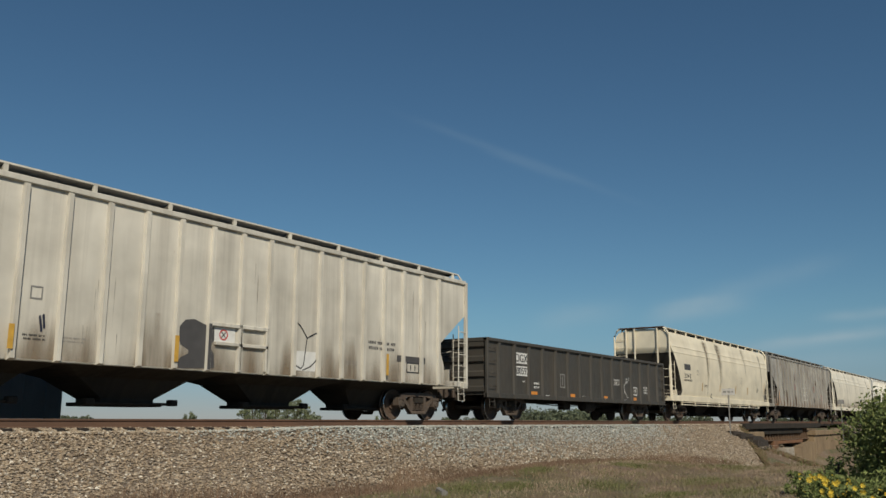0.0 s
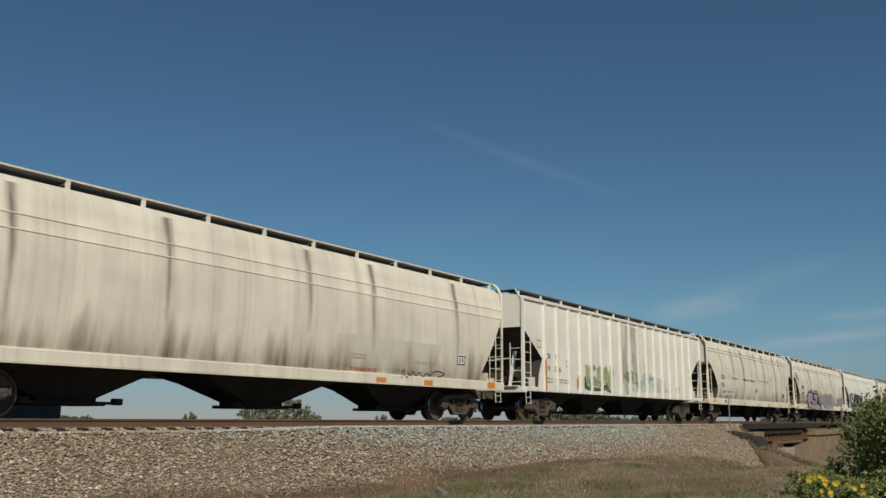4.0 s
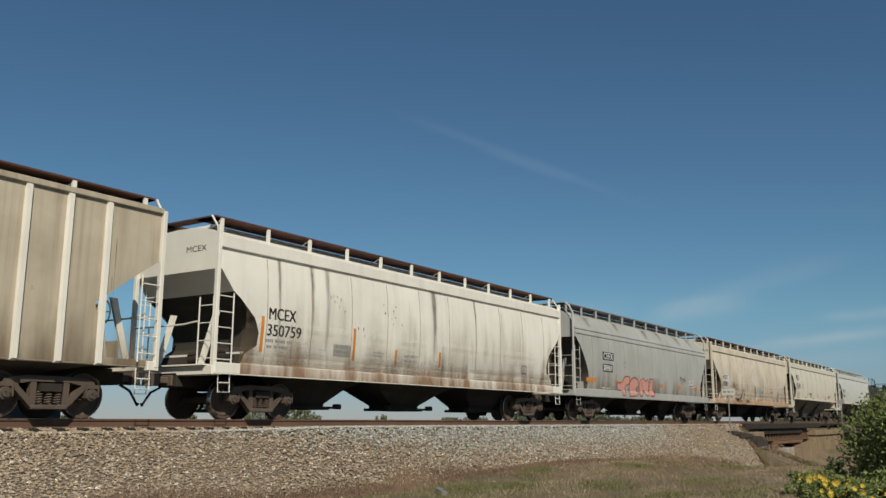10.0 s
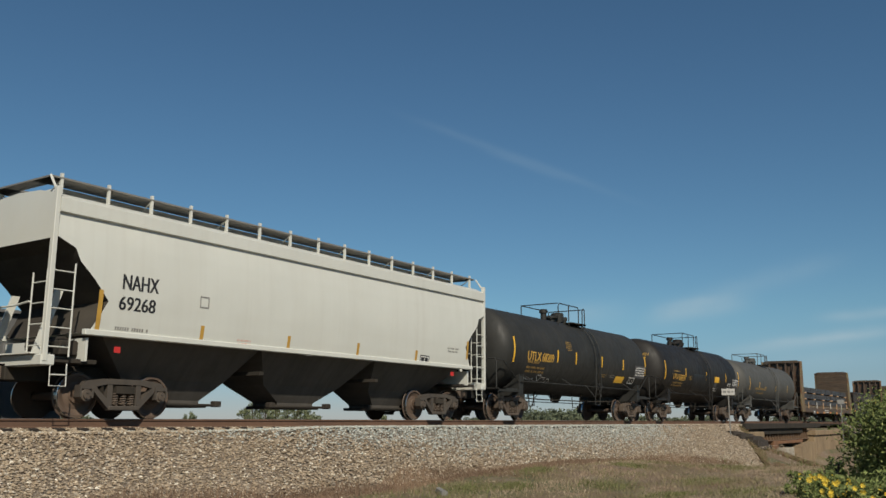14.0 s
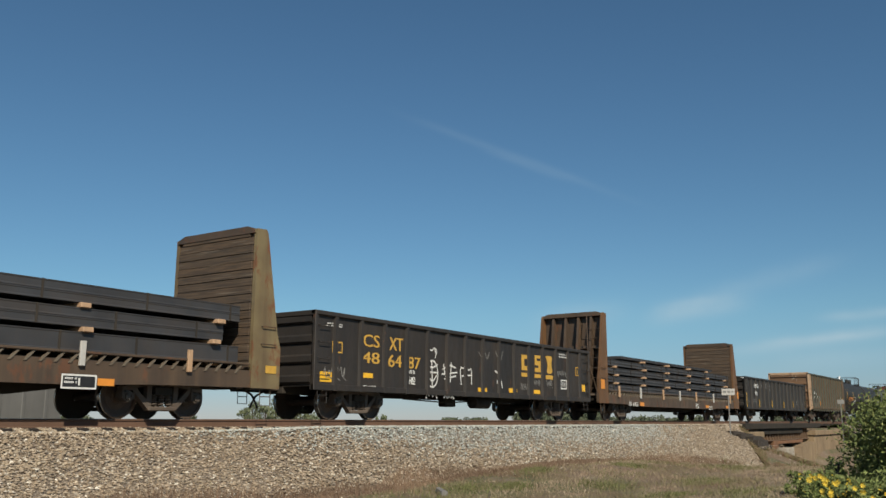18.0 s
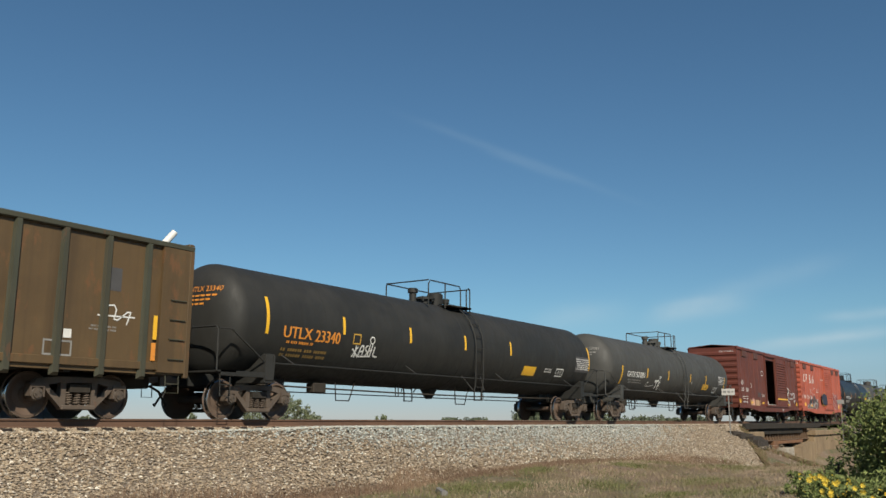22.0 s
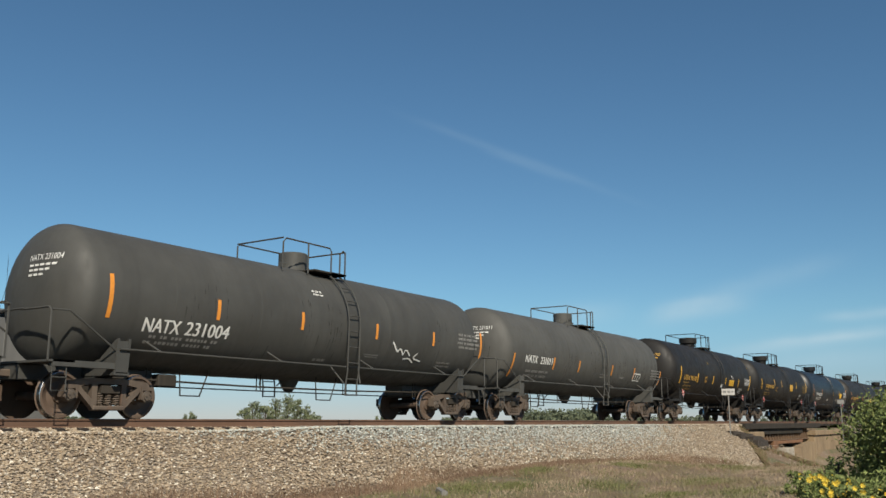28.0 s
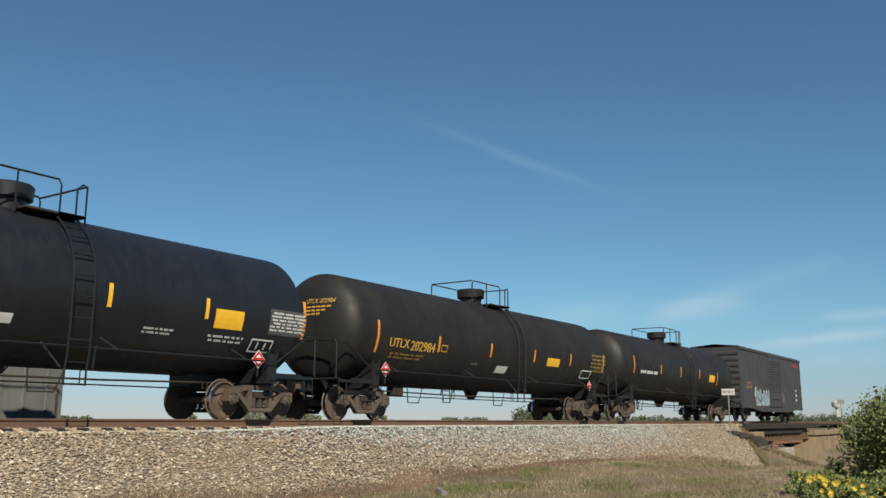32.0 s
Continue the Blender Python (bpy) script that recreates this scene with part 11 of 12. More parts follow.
sW.strokes("graffiti", [[(12.08, 1.82), (12.16, 2.22), (12.45, 2.26), (12.37, 1.87), (12.8, 2.22), (12.69, 1.89)]], 0.03, "white_mark", 0.006)
sW.strokes("graffiti", [[(12.02, 2.02), (12.87, 2.04)]], 0.03, "white_mark", 0.006)
sW.text("MW", 1.62, 2.22, 2.11, 2.34, "white_mark", lift=0.004, slant=0.08, heavy=0.16)
sW.text("CX", 2.62, 3.0, 2.09, 2.31, "white_mark", lift=0.004, slant=0.06, heavy=0.14)
sW.text("101", 1.81, 2.21, 1.79, 1.99, "white_mark", lift=0.003)
sW.text("535", 2.59, 3.1, 1.79, 2.0, "white_mark", lift=0.003)
sW.plate("reflector", 0.6, 0.7, 1.57, 2.48, "yellow_mark", 0.06)
sW.plate("reflector", 4.04, 4.24, 1.27, 1.65, "orange_mark", 0.0)
sW.plate("marker", 11.31, 11.48, 1.52, 1.69, "white_mark", 0.0)
sW.frame_box(10.91, 11.51, 1.17, 1.47, 0.036, "grey_mark", 1)
sW.plate("reflector", 13.31, 13.41, 1.63, 2.13, "yellow_mark", 0.05)
sW.plate("reflector", 13.29, 13.4, 1.19, 1.56, "orange_mark", 0.05)
sW.bars(11.82, 12.46, 1.69, 1.82, 2, "grey_mark", 445)
sW.plate("dark_panel", 12.25, 12.51, 2.54, 3.01, "char_mark", 0.0)
sW.bars(1.71, 3.11, 1.14, 1.41, 2, "grey_mark", 447)

sX.text("UTLX", 2.49, 3.53, 2.0, 2.28, "orange_mark", lift=0.0)
sX.text("23340", 3.65, 4.62, 1.97, 2.27, "orange_mark", lift=0.0)
sX.bars(2.54, 3.63, 1.81, 1.93, 1, "orange_mark", 450)
sX.bars(2.49, 4.25, 1.49, 1.75, 2, "gold_dim", 451)
sX.plate("reflector_strip", 1.87, 1.97, 2.04, 2.94, "yellow_mark", 0.0)
sX.plate("reflector_strip", 4.7, 4.8, 2.24, 2.71, "yellow_mark", 0.0)
sX.plate("reflector_strip", 7.71, 7.81, 2.23, 2.69, "yellow_mark", 0.0)
sX.plate("reflector_strip", 10.71, 10.81, 2.22, 2.69, "yellow_mark", 0.0)
sX.plate("reflector_strip", 13.65, 13.75, 2.23, 2.69, "yellow_mark", 0.0)
sX.strokes("graffiti_dot", [[(6.07, 2.17), (6.04, 2.24), (5.97, 2.27), (5.9, 2.24), (5.87, 2.17), (5.9, 2.1), (5.97, 2.07), (6.04, 2.1), (6.07, 2.17)]], 0.035, "white_mark", 0.006)
sX.strokes("graffiti", [[(5.26, 1.7), (5.4, 1.95)]], 0.045, "white_mark", 0.006)
sX.strokes("graffiti", [[(5.2, 1.89), (5.46, 1.72)]], 0.045, "white_mark", 0.006)
sX.strokes("graffiti", [[(5.32, 1.97), (5.36, 1.68)]], 0.045, "white_mark", 0.006)
sX.strokes("graffiti", [[(5.5, 1.69), (5.52, 2.0), (5.65, 2.0), (5.65, 1.77)]], 0.045, "white_mark", 0.006)
sX.strokes("graffiti", [[(5.49, 1.83), (5.66, 1.86)]], 0.045, "white_mark", 0.006)
sX.strokes("graffiti", [[(5.81, 2.01), (5.73, 1.99), (5.76, 1.88), (5.87, 1.84), (5.78, 1.72)]], 0.045, "white_mark", 0.006)
sX.strokes("graffiti", [[(5.9, 2.04), (5.9, 1.75)]], 0.045, "white_mark", 0.006)
sX.strokes("graffiti", [[(6.01, 2.05), (5.99, 1.76)]], 0.045, "white_mark", 0.006)
sX.strokes("graffiti", [[(5.9, 1.88), (6.02, 1.9)]], 0.045, "white_mark", 0.006)
sX.strokes("graffiti", [[(6.12, 1.99), (6.11, 1.75), (6.3, 1.74)]], 0.045, "white_mark", 0.006)
sX.strokes("graffiti", [[(5.55, 1.71), (6.01, 1.74)]], 0.045, "white_mark", 0.006)
sX.frame_box(5.15, 5.47, 2.02, 2.3, 0.034, "gold_mark", 0)
sX.plate("panel", 14.78, 15.7, 1.61, 1.93, "yellow_mark", 0.0)
sX.plate("panel", 18.9, 20.14, 1.91, 2.51, "char_mark", 0.0)
sX.bars(18.92, 20.08, 1.97, 2.43, 6, "white_mark", 462)
sX.frame_box(17.32, 17.92, 1.66, 1.96, 0.036, "white_mark", 2)
sX.bars(16.35, 16.94, 1.73, 1.92, 2, "white_mark", 464)
sX.plate("reflector_strip", 20.08, 20.18, 2.01, 2.94, "yellow_mark", 0.0)

sY.text("GATX", 2.86, 3.81, 1.96, 2.2, "white_mark", lift=0.0)
sY.text("57081", 3.88, 4.95, 1.95, 2.2, "white_mark", lift=0.0)
sY.bars(3.02, 4.69, 1.64, 1.86, 2, "grey_mark", 468)
sY.plate("reflector_strip", 2.21, 2.31, 1.61, 2.41, "yellow_mark", 0.0)
sY.plate("reflector_strip", 5.2, 5.3, 1.99, 2.42, "yellow_mark", 0.0)
sY.plate("reflector_strip", 8.0, 8.1, 1.97, 2.42, "yellow_mark", 0.0)
sY.plate("reflector_strip", 11.26, 11.36, 1.98, 2.43, "yellow_mark", 0.0)
sY.strokes("graffiti", [[(5.55, 1.79), (5.42, 1.76), (5.33, 1.62), (5.42, 1.60), (6.28, 1.65)]], 0.03, "white_mark", 0.006)
sY.strokes("graffiti", [[(6.37, 1.86), (6.80, 1.90)], [(6.56, 1.86), (6.64, 1.57)]], 0.11, "white_mark", 0.006)
sY.strokes("graffiti", [[(7.06, 1.84), (6.84, 1.78), (6.92, 1.51), (7.08, 1.53)], [(6.90, 1.66), (7.04, 1.68)]], 0.07, "white_mark", 0.008)
sY.strokes("graffiti", [[(6.92, 1.90), (6.92, 2.0), (6.80, 2.04), (6.84, 2.10), (7.00, 2.11), (7.08, 2.04), (6.92, 2.0)]], 0.03, "white_mark", 0.006)
sY.plate("panel", 16.0, 17.16, 1.97, 2.53, "char_mark", 0.0)
sY.bars(16.01, 17.11, 2.02, 2.47, 6, "white_mark", 476)
sY.frame_box(15.35, 16.01, 1.56, 1.85, 0.035, "white_mark", 2)
sY.plate("panel", 13.46, 14.39, 1.68, 1.96, "yellow_mark", 0.0)
sY.bars(13.54, 14.32, 1.71, 1.92, 3, "char_mark", 482)
sY.plate("reflector_strip", 13.79, 13.89, 1.96, 2.44, "yellow_mark", 0.002)
sY.plate("reflector_strip", 17.11, 17.21, 1.72, 2.44, "yellow_mark", 0.0)
sY.bars(11.46, 11.78, 1.92, 1.99, 1, "white_mark", 481)

sZ.plate("graffiti_block", 11.84, 12.6, 1.89, 2.2, "char_mark", 0.001)
sZ.strokes("graffiti", [[(11.79, 2.27), (12.59, 2.31), (12.56, 1.96), (11.85, 1.94)]], 0.07, "white_mark", 0.006)
sZ.strokes("graffiti", [[(11.85, 1.94), (11.9, 1.64), (11.87, 1.18)]], 0.07, "white_mark", 0.006)
sZ.strokes("graffiti", [[(12.27, 1.93), (12.03, 1.65), (12.03, 1.36), (12.15, 1.24)]], 0.07, "white_mark", 0.006)
sZ.strokes("graffiti", [[(12.32, 1.91), (12.25, 1.54), (12.37, 1.38), (12.67, 1.38), (12.66, 1.1), (12.84, 1.14), (12.87, 1.28), (12.75, 1.4)]], 0.07, "white_mark", 0.006)
sZ.frame_box(12.76, 12.95, 1.91, 2.24, 0.023, "white_mark", 0)
scrawl(sZ, 13.03, 13.58, 1.83, 2.06, 5, 0.03, "white_mark", None, 0.06, 527)
scrawl(sZ, 13.0, 13.58, 1.5, 1.76, 5, 0.03, "white_mark", None, 0.06, 541)
scrawl(sZ, 12.34, 12.96, 1.53, 1.71, 5, 0.02, "white_mark", None, 0.06, 555)
scrawl(sZ, 11.06, 11.61, 1.97, 2.15, 4, 0.03, "white_mark", None, 0.06, 569)
scrawl(sZ, 11.15, 11.63, 1.8, 1.91, 3, 0.03, "white_mark", None, 0.06, 583)
scrawl(sZ, 10.12, 10.85, 1.84, 2.06, 6, 0.02, "grey_mark", None, 0.06, 597)
scrawl(sZ, 13.93, 14.34, 1.28, 1.57, 4, 0.025, "white_mark", None, 0.06, 611)
sZ.text("613", 10.93, 11.21, 1.14, 1.27, "white_mark", lift=0.02)
sZ.text("30/12", 10.21, 10.66, 0.72, 0.86, "white_mark", lift=0.05)
sZ.text("CP", 0.67, 1.17, 2.2, 2.44, "white_mark", lift=0.0)
sZ.text("215", 0.69, 1.21, 1.81, 2.05, "white_mark", lift=0.0)
sZ.text("359", 1.61, 2.17, 1.8, 2.04, "white_mark", lift=0.0)
sZ.bars(0.82, 2.06, 1.28, 1.52, 2, "white_mark", 500)
sZ.bars(0.9, 2.01, 1.05, 1.2, 1, "white_mark", 501)
sZ.plate("reflector", 0.09, 0.52, 1.09, 1.33, "yellow_mark", 0.0)
sZ.plate("patch", 2.5, 4.8, 0.7, 1.33, "wood", 0.0)
sZ.plate("patch", 2.97, 3.4, 0.76, 1.4, "pink_mark", 0.003)
sZ.plate("patch", 2.54, 3.18, 1.1, 1.21, "yellow_mark", 0.006)
sZ.plate("reflector", 5.31, 5.85, 1.1, 1.22, "yellow_mark", 0.0)
sZ.frame_box(2.62, 2.94, 2.07, 2.33, 0.031, "white_mark", 0)
sZ.frame_box(5.4, 5.87, 2.93, 3.23, 0.036, "white_mark", 1)
sZ.plate("patch", 4.35, 5.07, 1.52, 1.82, "char_mark", 0.0)
scrawl(sZ, 5.25, 6.04, 1.51, 1.77, 3, 0.03, "white_mark", None, 0.06, 536)
scrawl(sZ, 11.57, 12.27, 1.71, 2.12, 2, 0.04, "white_mark", None, 0.06, 563)
scrawl(sZ, 10.63, 11.7, 1.83, 2.07, 3, 0.02, "grey_mark", None, 0.06, 603)
sZ.bars(10.16, 11.29, 2.76, 2.88, 1, "white_mark", 513)
sZ.plate("patch", 6.36, 6.8, 1.12, 1.3, "white_mark", 0.01)
sZ.bars(9.59, 11.01, 0.65, 0.81, 1, "white_mark", 515)
sZ.frame_box(13.75, 14.34, 1.65, 2.01, 0.043, "white_mark", 2)
sZ.plate("reflector", 14.57, 14.99, 1.09, 1.34, "yellow_mark", 0.01)
sZ.plate("reflector", 12.24, 12.56, 1.09, 1.22, "yellow_mark", 0.012)

sAA.outline("graffiti_block", [(1.76, 0.8), (2.01, 1.3), (2.33, 1.31), (2.65, 1.58), (3.15, 1.8), (3.69, 1.84), (4.08, 1.68), (4.85, 1.76), (5.26, 1.69), (5.68, 1.82), (5.74, 1.58), (6.02, 1.45), (5.99, 0.81), (5.51, 0.73), (3.75, 0.74), (2.37, 0.73)], "char_black", 0.002)
sAA.strokes("graffiti", [[(2.0, 0.75), (2.26, 1.19), (2.51, 1.32)]], 0.075, "white_mark", 0.006)
sAA.strokes("graffiti", [[(2.58, 0.74), (3.01, 1.26), (3.33, 1.38), (3.25, 0.92)]], 0.075, "white_mark", 0.006)
sAA.strokes("graffiti", [[(3.55, 1.38), (3.39, 0.8)]], 0.075, "white_mark", 0.006)
sAA.strokes("graffiti", [[(3.84, 0.94), (4.1, 1.28), (4.35, 1.44), (4.3, 1.06), (4.57, 1.37), (4.88, 1.54)]], 0.075, "white_mark", 0.006)
sAA.strokes("graffiti", [[(4.57, 1.37), (4.89, 0.98), (5.33, 0.72)]], 0.075, "white_mark", 0.006)
sAA.strokes("graffiti", [[(5.03, 1.19), (5.32, 1.48), (5.59, 1.79), (5.66, 1.5), (5.29, 1.0), (5.58, 0.8)]], 0.075, "white_mark", 0.006)
sAA.strokes("graffiti", [[(3.2, 1.76), (3.71, 1.84)]], 0.075, "white_mark", 0.006)
sAA.strokes("graffiti", [[(1.8, 0.79), (2.05, 1.3)]], 0.075, "white_mark", 0.006)
sAA.outline("door_graffiti", [(6.63, 1.84), (6.85, 2.12), (7.32, 2.23), (7.62, 2.17), (7.81, 2.3), (8.19, 2.14), (8.57, 2.21), (8.85, 1.68), (8.79, 1.36), (7.83, 1.32), (6.99, 1.43), (6.7, 1.56)], "navy_mark", 0.128)
sAA.strokes("door_graffiti", [[(6.35, 1.68), (6.49, 1.94), (6.85, 2.15), (7.26, 2.26), (7.62, 2.23), (7.87, 2.34), (8.19, 2.19), (8.6, 2.24), (8.93, 1.68), (8.85, 1.33)]], 0.03, "gold_mark", 0.131)
sAA.strokes("door_graffiti", [[(6.59, 1.22), (6.99, 1.37), (7.35, 1.31), (7.84, 1.21), (8.33, 1.3), (8.62, 1.18)]], 0.03, "gold_mark", 0.131)
sAA.strokes("door_graffiti", [[(6.63, 1.77), (6.81, 1.53), (7.04, 1.65)]], 0.03, "gold_mark", 0.131)
sAA.outline("graffiti_letter", [(9.47, 2.28), (9.69, 2.46), (10.0, 2.43), (10.09, 2.0), (9.96, 1.58), (10.07, 1.26), (9.68, 1.15), (9.57, 1.56), (9.42, 1.87)], "maroon_mark", 0.003)
sAA.strokes("graffiti_outline", [[(9.47, 2.28), (9.69, 2.46), (10.0, 2.43), (10.09, 2.0), (9.96, 1.58), (10.07, 1.26), (9.68, 1.15), (9.57, 1.56), (9.42, 1.87), (9.47, 2.28)]], 0.035, "white_mark", 0.006)
sAA.strokes("graffiti", [[(9.64, 2.21), (9.81, 1.9), (9.71, 1.49)]], 0.03, "white_mark", 0.006)
sAA.outline("graffiti_letter", [(10.15, 2.22), (10.38, 2.41), (10.7, 2.38), (10.8, 1.93), (10.65, 1.51), (10.77, 1.18), (10.36, 1.07), (10.24, 1.49), (10.1, 1.81)], "maroon_mark", 0.003)
sAA.strokes("graffiti_outline", [[(10.15, 2.22), (10.38, 2.41), (10.7, 2.38), (10.8, 1.93), (10.65, 1.51), (10.77, 1.18), (10.36, 1.07), (10.24, 1.49), (10.1, 1.81), (10.15, 2.22)]], 0.035, "white_mark", 0.006)
sAA.strokes("graffiti", [[(10.32, 2.15), (10.5, 1.83), (10.39, 1.42)]], 0.03, "white_mark", 0.006)
sAA.outline("graffiti_letter", [(10.85, 2.3), (11.09, 2.49), (11.43, 2.46), (11.53, 2.0), (11.37, 1.57), (11.5, 1.24), (11.07, 1.12), (10.95, 1.55), (10.8, 1.88)], "maroon_mark", 0.003)
sAA.strokes("graffiti_outline", [[(10.85, 2.3), (11.09, 2.49), (11.43, 2.46), (11.53, 2.0), (11.37, 1.57), (11.5, 1.24), (11.07, 1.12), (10.95, 1.55), (10.8, 1.88), (10.85, 2.3)]], 0.035, "white_mark", 0.006)
sAA.strokes("graffiti", [[(11.03, 2.23), (11.22, 1.9), (11.1, 1.47)]], 0.03, "white_mark", 0.006)
sAA.outline("graffiti_letter", [(11.59, 2.19), (11.84, 2.38), (12.19, 2.35), (12.29, 1.89), (12.13, 1.44), (12.26, 1.1), (11.81, 0.99), (11.68, 1.42), (11.53, 1.76)], "maroon_mark", 0.003)
sAA.strokes("graffiti_outline", [[(11.59, 2.19), (11.84, 2.38), (12.19, 2.35), (12.29, 1.89), (12.13, 1.44), (12.26, 1.1), (11.81, 0.99), (11.68, 1.42), (11.53, 1.76), (11.59, 2.19)]], 0.035, "white_mark", 0.006)
sAA.strokes("graffiti", [[(11.78, 2.11), (11.97, 1.78), (11.84, 1.35)]], 0.03, "white_mark", 0.006)
sAA.outline("graffiti_letter", [(12.36, 2.16), (12.62, 2.35), (12.99, 2.33), (13.09, 1.85), (12.92, 1.4), (13.05, 1.05), (12.58, 0.93), (12.45, 1.38), (12.29, 1.72)], "maroon_mark", 0.003)
sAA.strokes("graffiti_outline", [[(12.36, 2.16), (12.62, 2.35), (12.99, 2.33), (13.09, 1.85), (12.92, 1.4), (13.05, 1.05), (12.58, 0.93), (12.45, 1.38), (12.29, 1.72), (12.36, 2.16)]], 0.035, "white_mark", 0.006)
sAA.strokes("graffiti", [[(12.55, 2.08), (12.75, 1.74), (12.62, 1.3)]], 0.03, "white_mark", 0.006)
sAA.outline("graffiti_letter", [(13.16, 2.11), (13.44, 2.31), (13.82, 2.28), (13.92, 1.8), (13.74, 1.33), (13.88, 0.98), (13.39, 0.86), (13.25, 1.31), (13.09, 1.66)], "maroon_mark", 0.003)
sAA.strokes("graffiti_outline", [[(13.16, 2.11), (13.44, 2.31), (13.82, 2.28), (13.92, 1.8), (13.74, 1.33), (13.88, 0.98), (13.39, 0.86), (13.25, 1.31), (13.09, 1.66), (13.16, 2.11)]], 0.035, "white_mark", 0.006)
sAA.strokes("graffiti", [[(13.37, 2.04), (13.57, 1.69), (13.43, 1.23)]], 0.03, "white_mark", 0.006)
sAA.strokes("graffiti", [[(0.68, 2.74), (0.83, 2.82), (0.82, 2.58)]], 0.035, "maroon_mark", 0.006)
sAA.strokes("graffiti", [[(0.85, 2.62), (0.93, 2.84), (1.07, 2.67), (1.04, 2.88)]], 0.035, "maroon_mark", 0.006)
sAA.strokes("graffiti", [[(0.74, 2.45), (0.95, 2.6), (1.21, 2.66), (1.14, 2.5)]], 0.035, "maroon_mark", 0.006)
sAA.strokes("graffiti", [[(0.74, 2.4), (0.86, 2.44), (0.79, 2.28), (0.93, 2.33)]], 0.035, "maroon_mark", 0.006)
sAA.strokes("graffiti", [[(1.03, 2.46), (1.14, 2.56), (1.33, 2.49), (1.3, 2.27), (1.12, 2.32), (1.15, 2.44)]], 0.035, "maroon_mark", 0.006)
sAA.text("C", 1.04, 1.54, 2.99, 3.61, "white_mark", lift=0.0, slant=0.10, heavy=0.045)
sAA.text("P", 1.88, 2.3, 3.01, 3.61, "white_mark", lift=0.0, slant=0.10, heavy=0.045)
sAA.text("Ra", 3.02, 3.77, 2.93, 3.62, "white_mark", lift=0.0, slant=0.10, heavy=0.045)
sAA.text("il", 4.19, 4.57, 2.99, 3.61, "white_mark", lift=0.0, slant=0.10, heavy=0.045)
scrawl(sAA, 6.81, 9.24, 0.7, 0.83, 7, 0.02, "white_mark", None, 0.06, 618)
scrawl(sAA, 9.59, 11.25, 0.73, 0.87, 5, 0.02, "pink_mark", None, 0.06, 632)
scrawl(sAA, 3.09, 3.65, 1.82, 2.08, 3, 0.03, "pale_blue_mark", None, 0.06, 594)
sAA.bars(4.26, 4.96, 2.5, 2.61, 1, "white_mark", 543)
sAA.bars(0.17, 0.37, 1.71, 1.89, 3, "white_mark", 544)
sAA.text("CPAA", 0.74, 1.58, 1.73, 1.99, "white_mark", lift=0.0)
sAA.text("211215", 1.85, 2.76, 1.74, 1.99, "white_mark", lift=0.0)
sAA.plate("reflector", 0.99, 1.52, 1.17, 1.41, "yellow_mark", 0.0)
sAA.plate("reflector", 3.11, 3.65, 1.15, 1.29, "yellow_mark", 0.012)
sAA.frame_box(3.27, 3.56, 2.2, 2.45, 0.03, "white_mark", 0)
sAA.bars(5.54, 5.94, 2.21, 2.53, 3, "white_mark", 552)
sAA.frame_box(13.89, 14.27, 1.4, 1.7, 0.036, "white_mark", 1)
sAA.plate("reflector", 13.84, 14.36, 1.12, 1.39, "yellow_mark", 0.01)
sAA.plate("reflector", 10.42, 10.93, 1.1, 1.29, "yellow_mark", 0.014)
sAA.bars(7.24, 8.16, 3.23, 3.41, 1, "white_mark", 556)
sAA.bars(5.35, 5.77, 2.21, 2.53, 3, "white_mark", 557)
scrawl(sAA, 3.96, 4.67, 2.0, 2.2, 5, 0.02, "white_mark", None, 0.06, 662)
sAA.plate("patch", 4.09, 4.84, 1.55, 1.97, "char_mark", 0.01)
scrawl(sAA, 6.09, 9.08, 0.65, 0.87, 9, 0.03, "white_mark", None, 0.06, 677)

sAB.text("DBCX", 2.29, 3.26, 2.11, 2.36, "white_mark", lift=0.0)
sAB.text("201526", 3.38, 4.66, 2.06, 2.32, "white_mark", lift=0.0)
sAB.bars(2.53, 4.41, 1.69, 1.95, 2, "white_mark", 563)
sAB.bars(7.22, 8.68, 1.59, 1.86, 2, "white_mark", 564)
sAB.bars(10.65, 12.19, 1.68, 1.9, 2, "white_mark", 565)
sAB.plate("panel", 14.27, 15.65, 1.97, 2.55, "char_mark", 0.0)
sAB.bars(14.3, 15.46, 2.04, 2.48, 4, "white_mark", 567)
sAB.plate("panel", 12.09, 13.02, 2.06, 2.38, "yellow_mark", 0.0)
sAB.plate("reflector_strip", 1.27, 1.37, 2.05, 2.96, "orange_mark", 0.0)
sAB.plate("reflector_strip", 4.61, 4.71, 2.19, 2.68, "orange_mark", 0.0)
sAB.plate("reflector_strip", 6.89, 6.99, 2.2, 2.68, "orange_mark", 0.0)
sAB.plate("reflector_strip", 9.92, 10.02, 2.2, 2.64, "orange_mark", 0.0)
sAB.frame_box(13.86, 14.76, 1.57, 1.89, 0.038, "white_mark", 0)

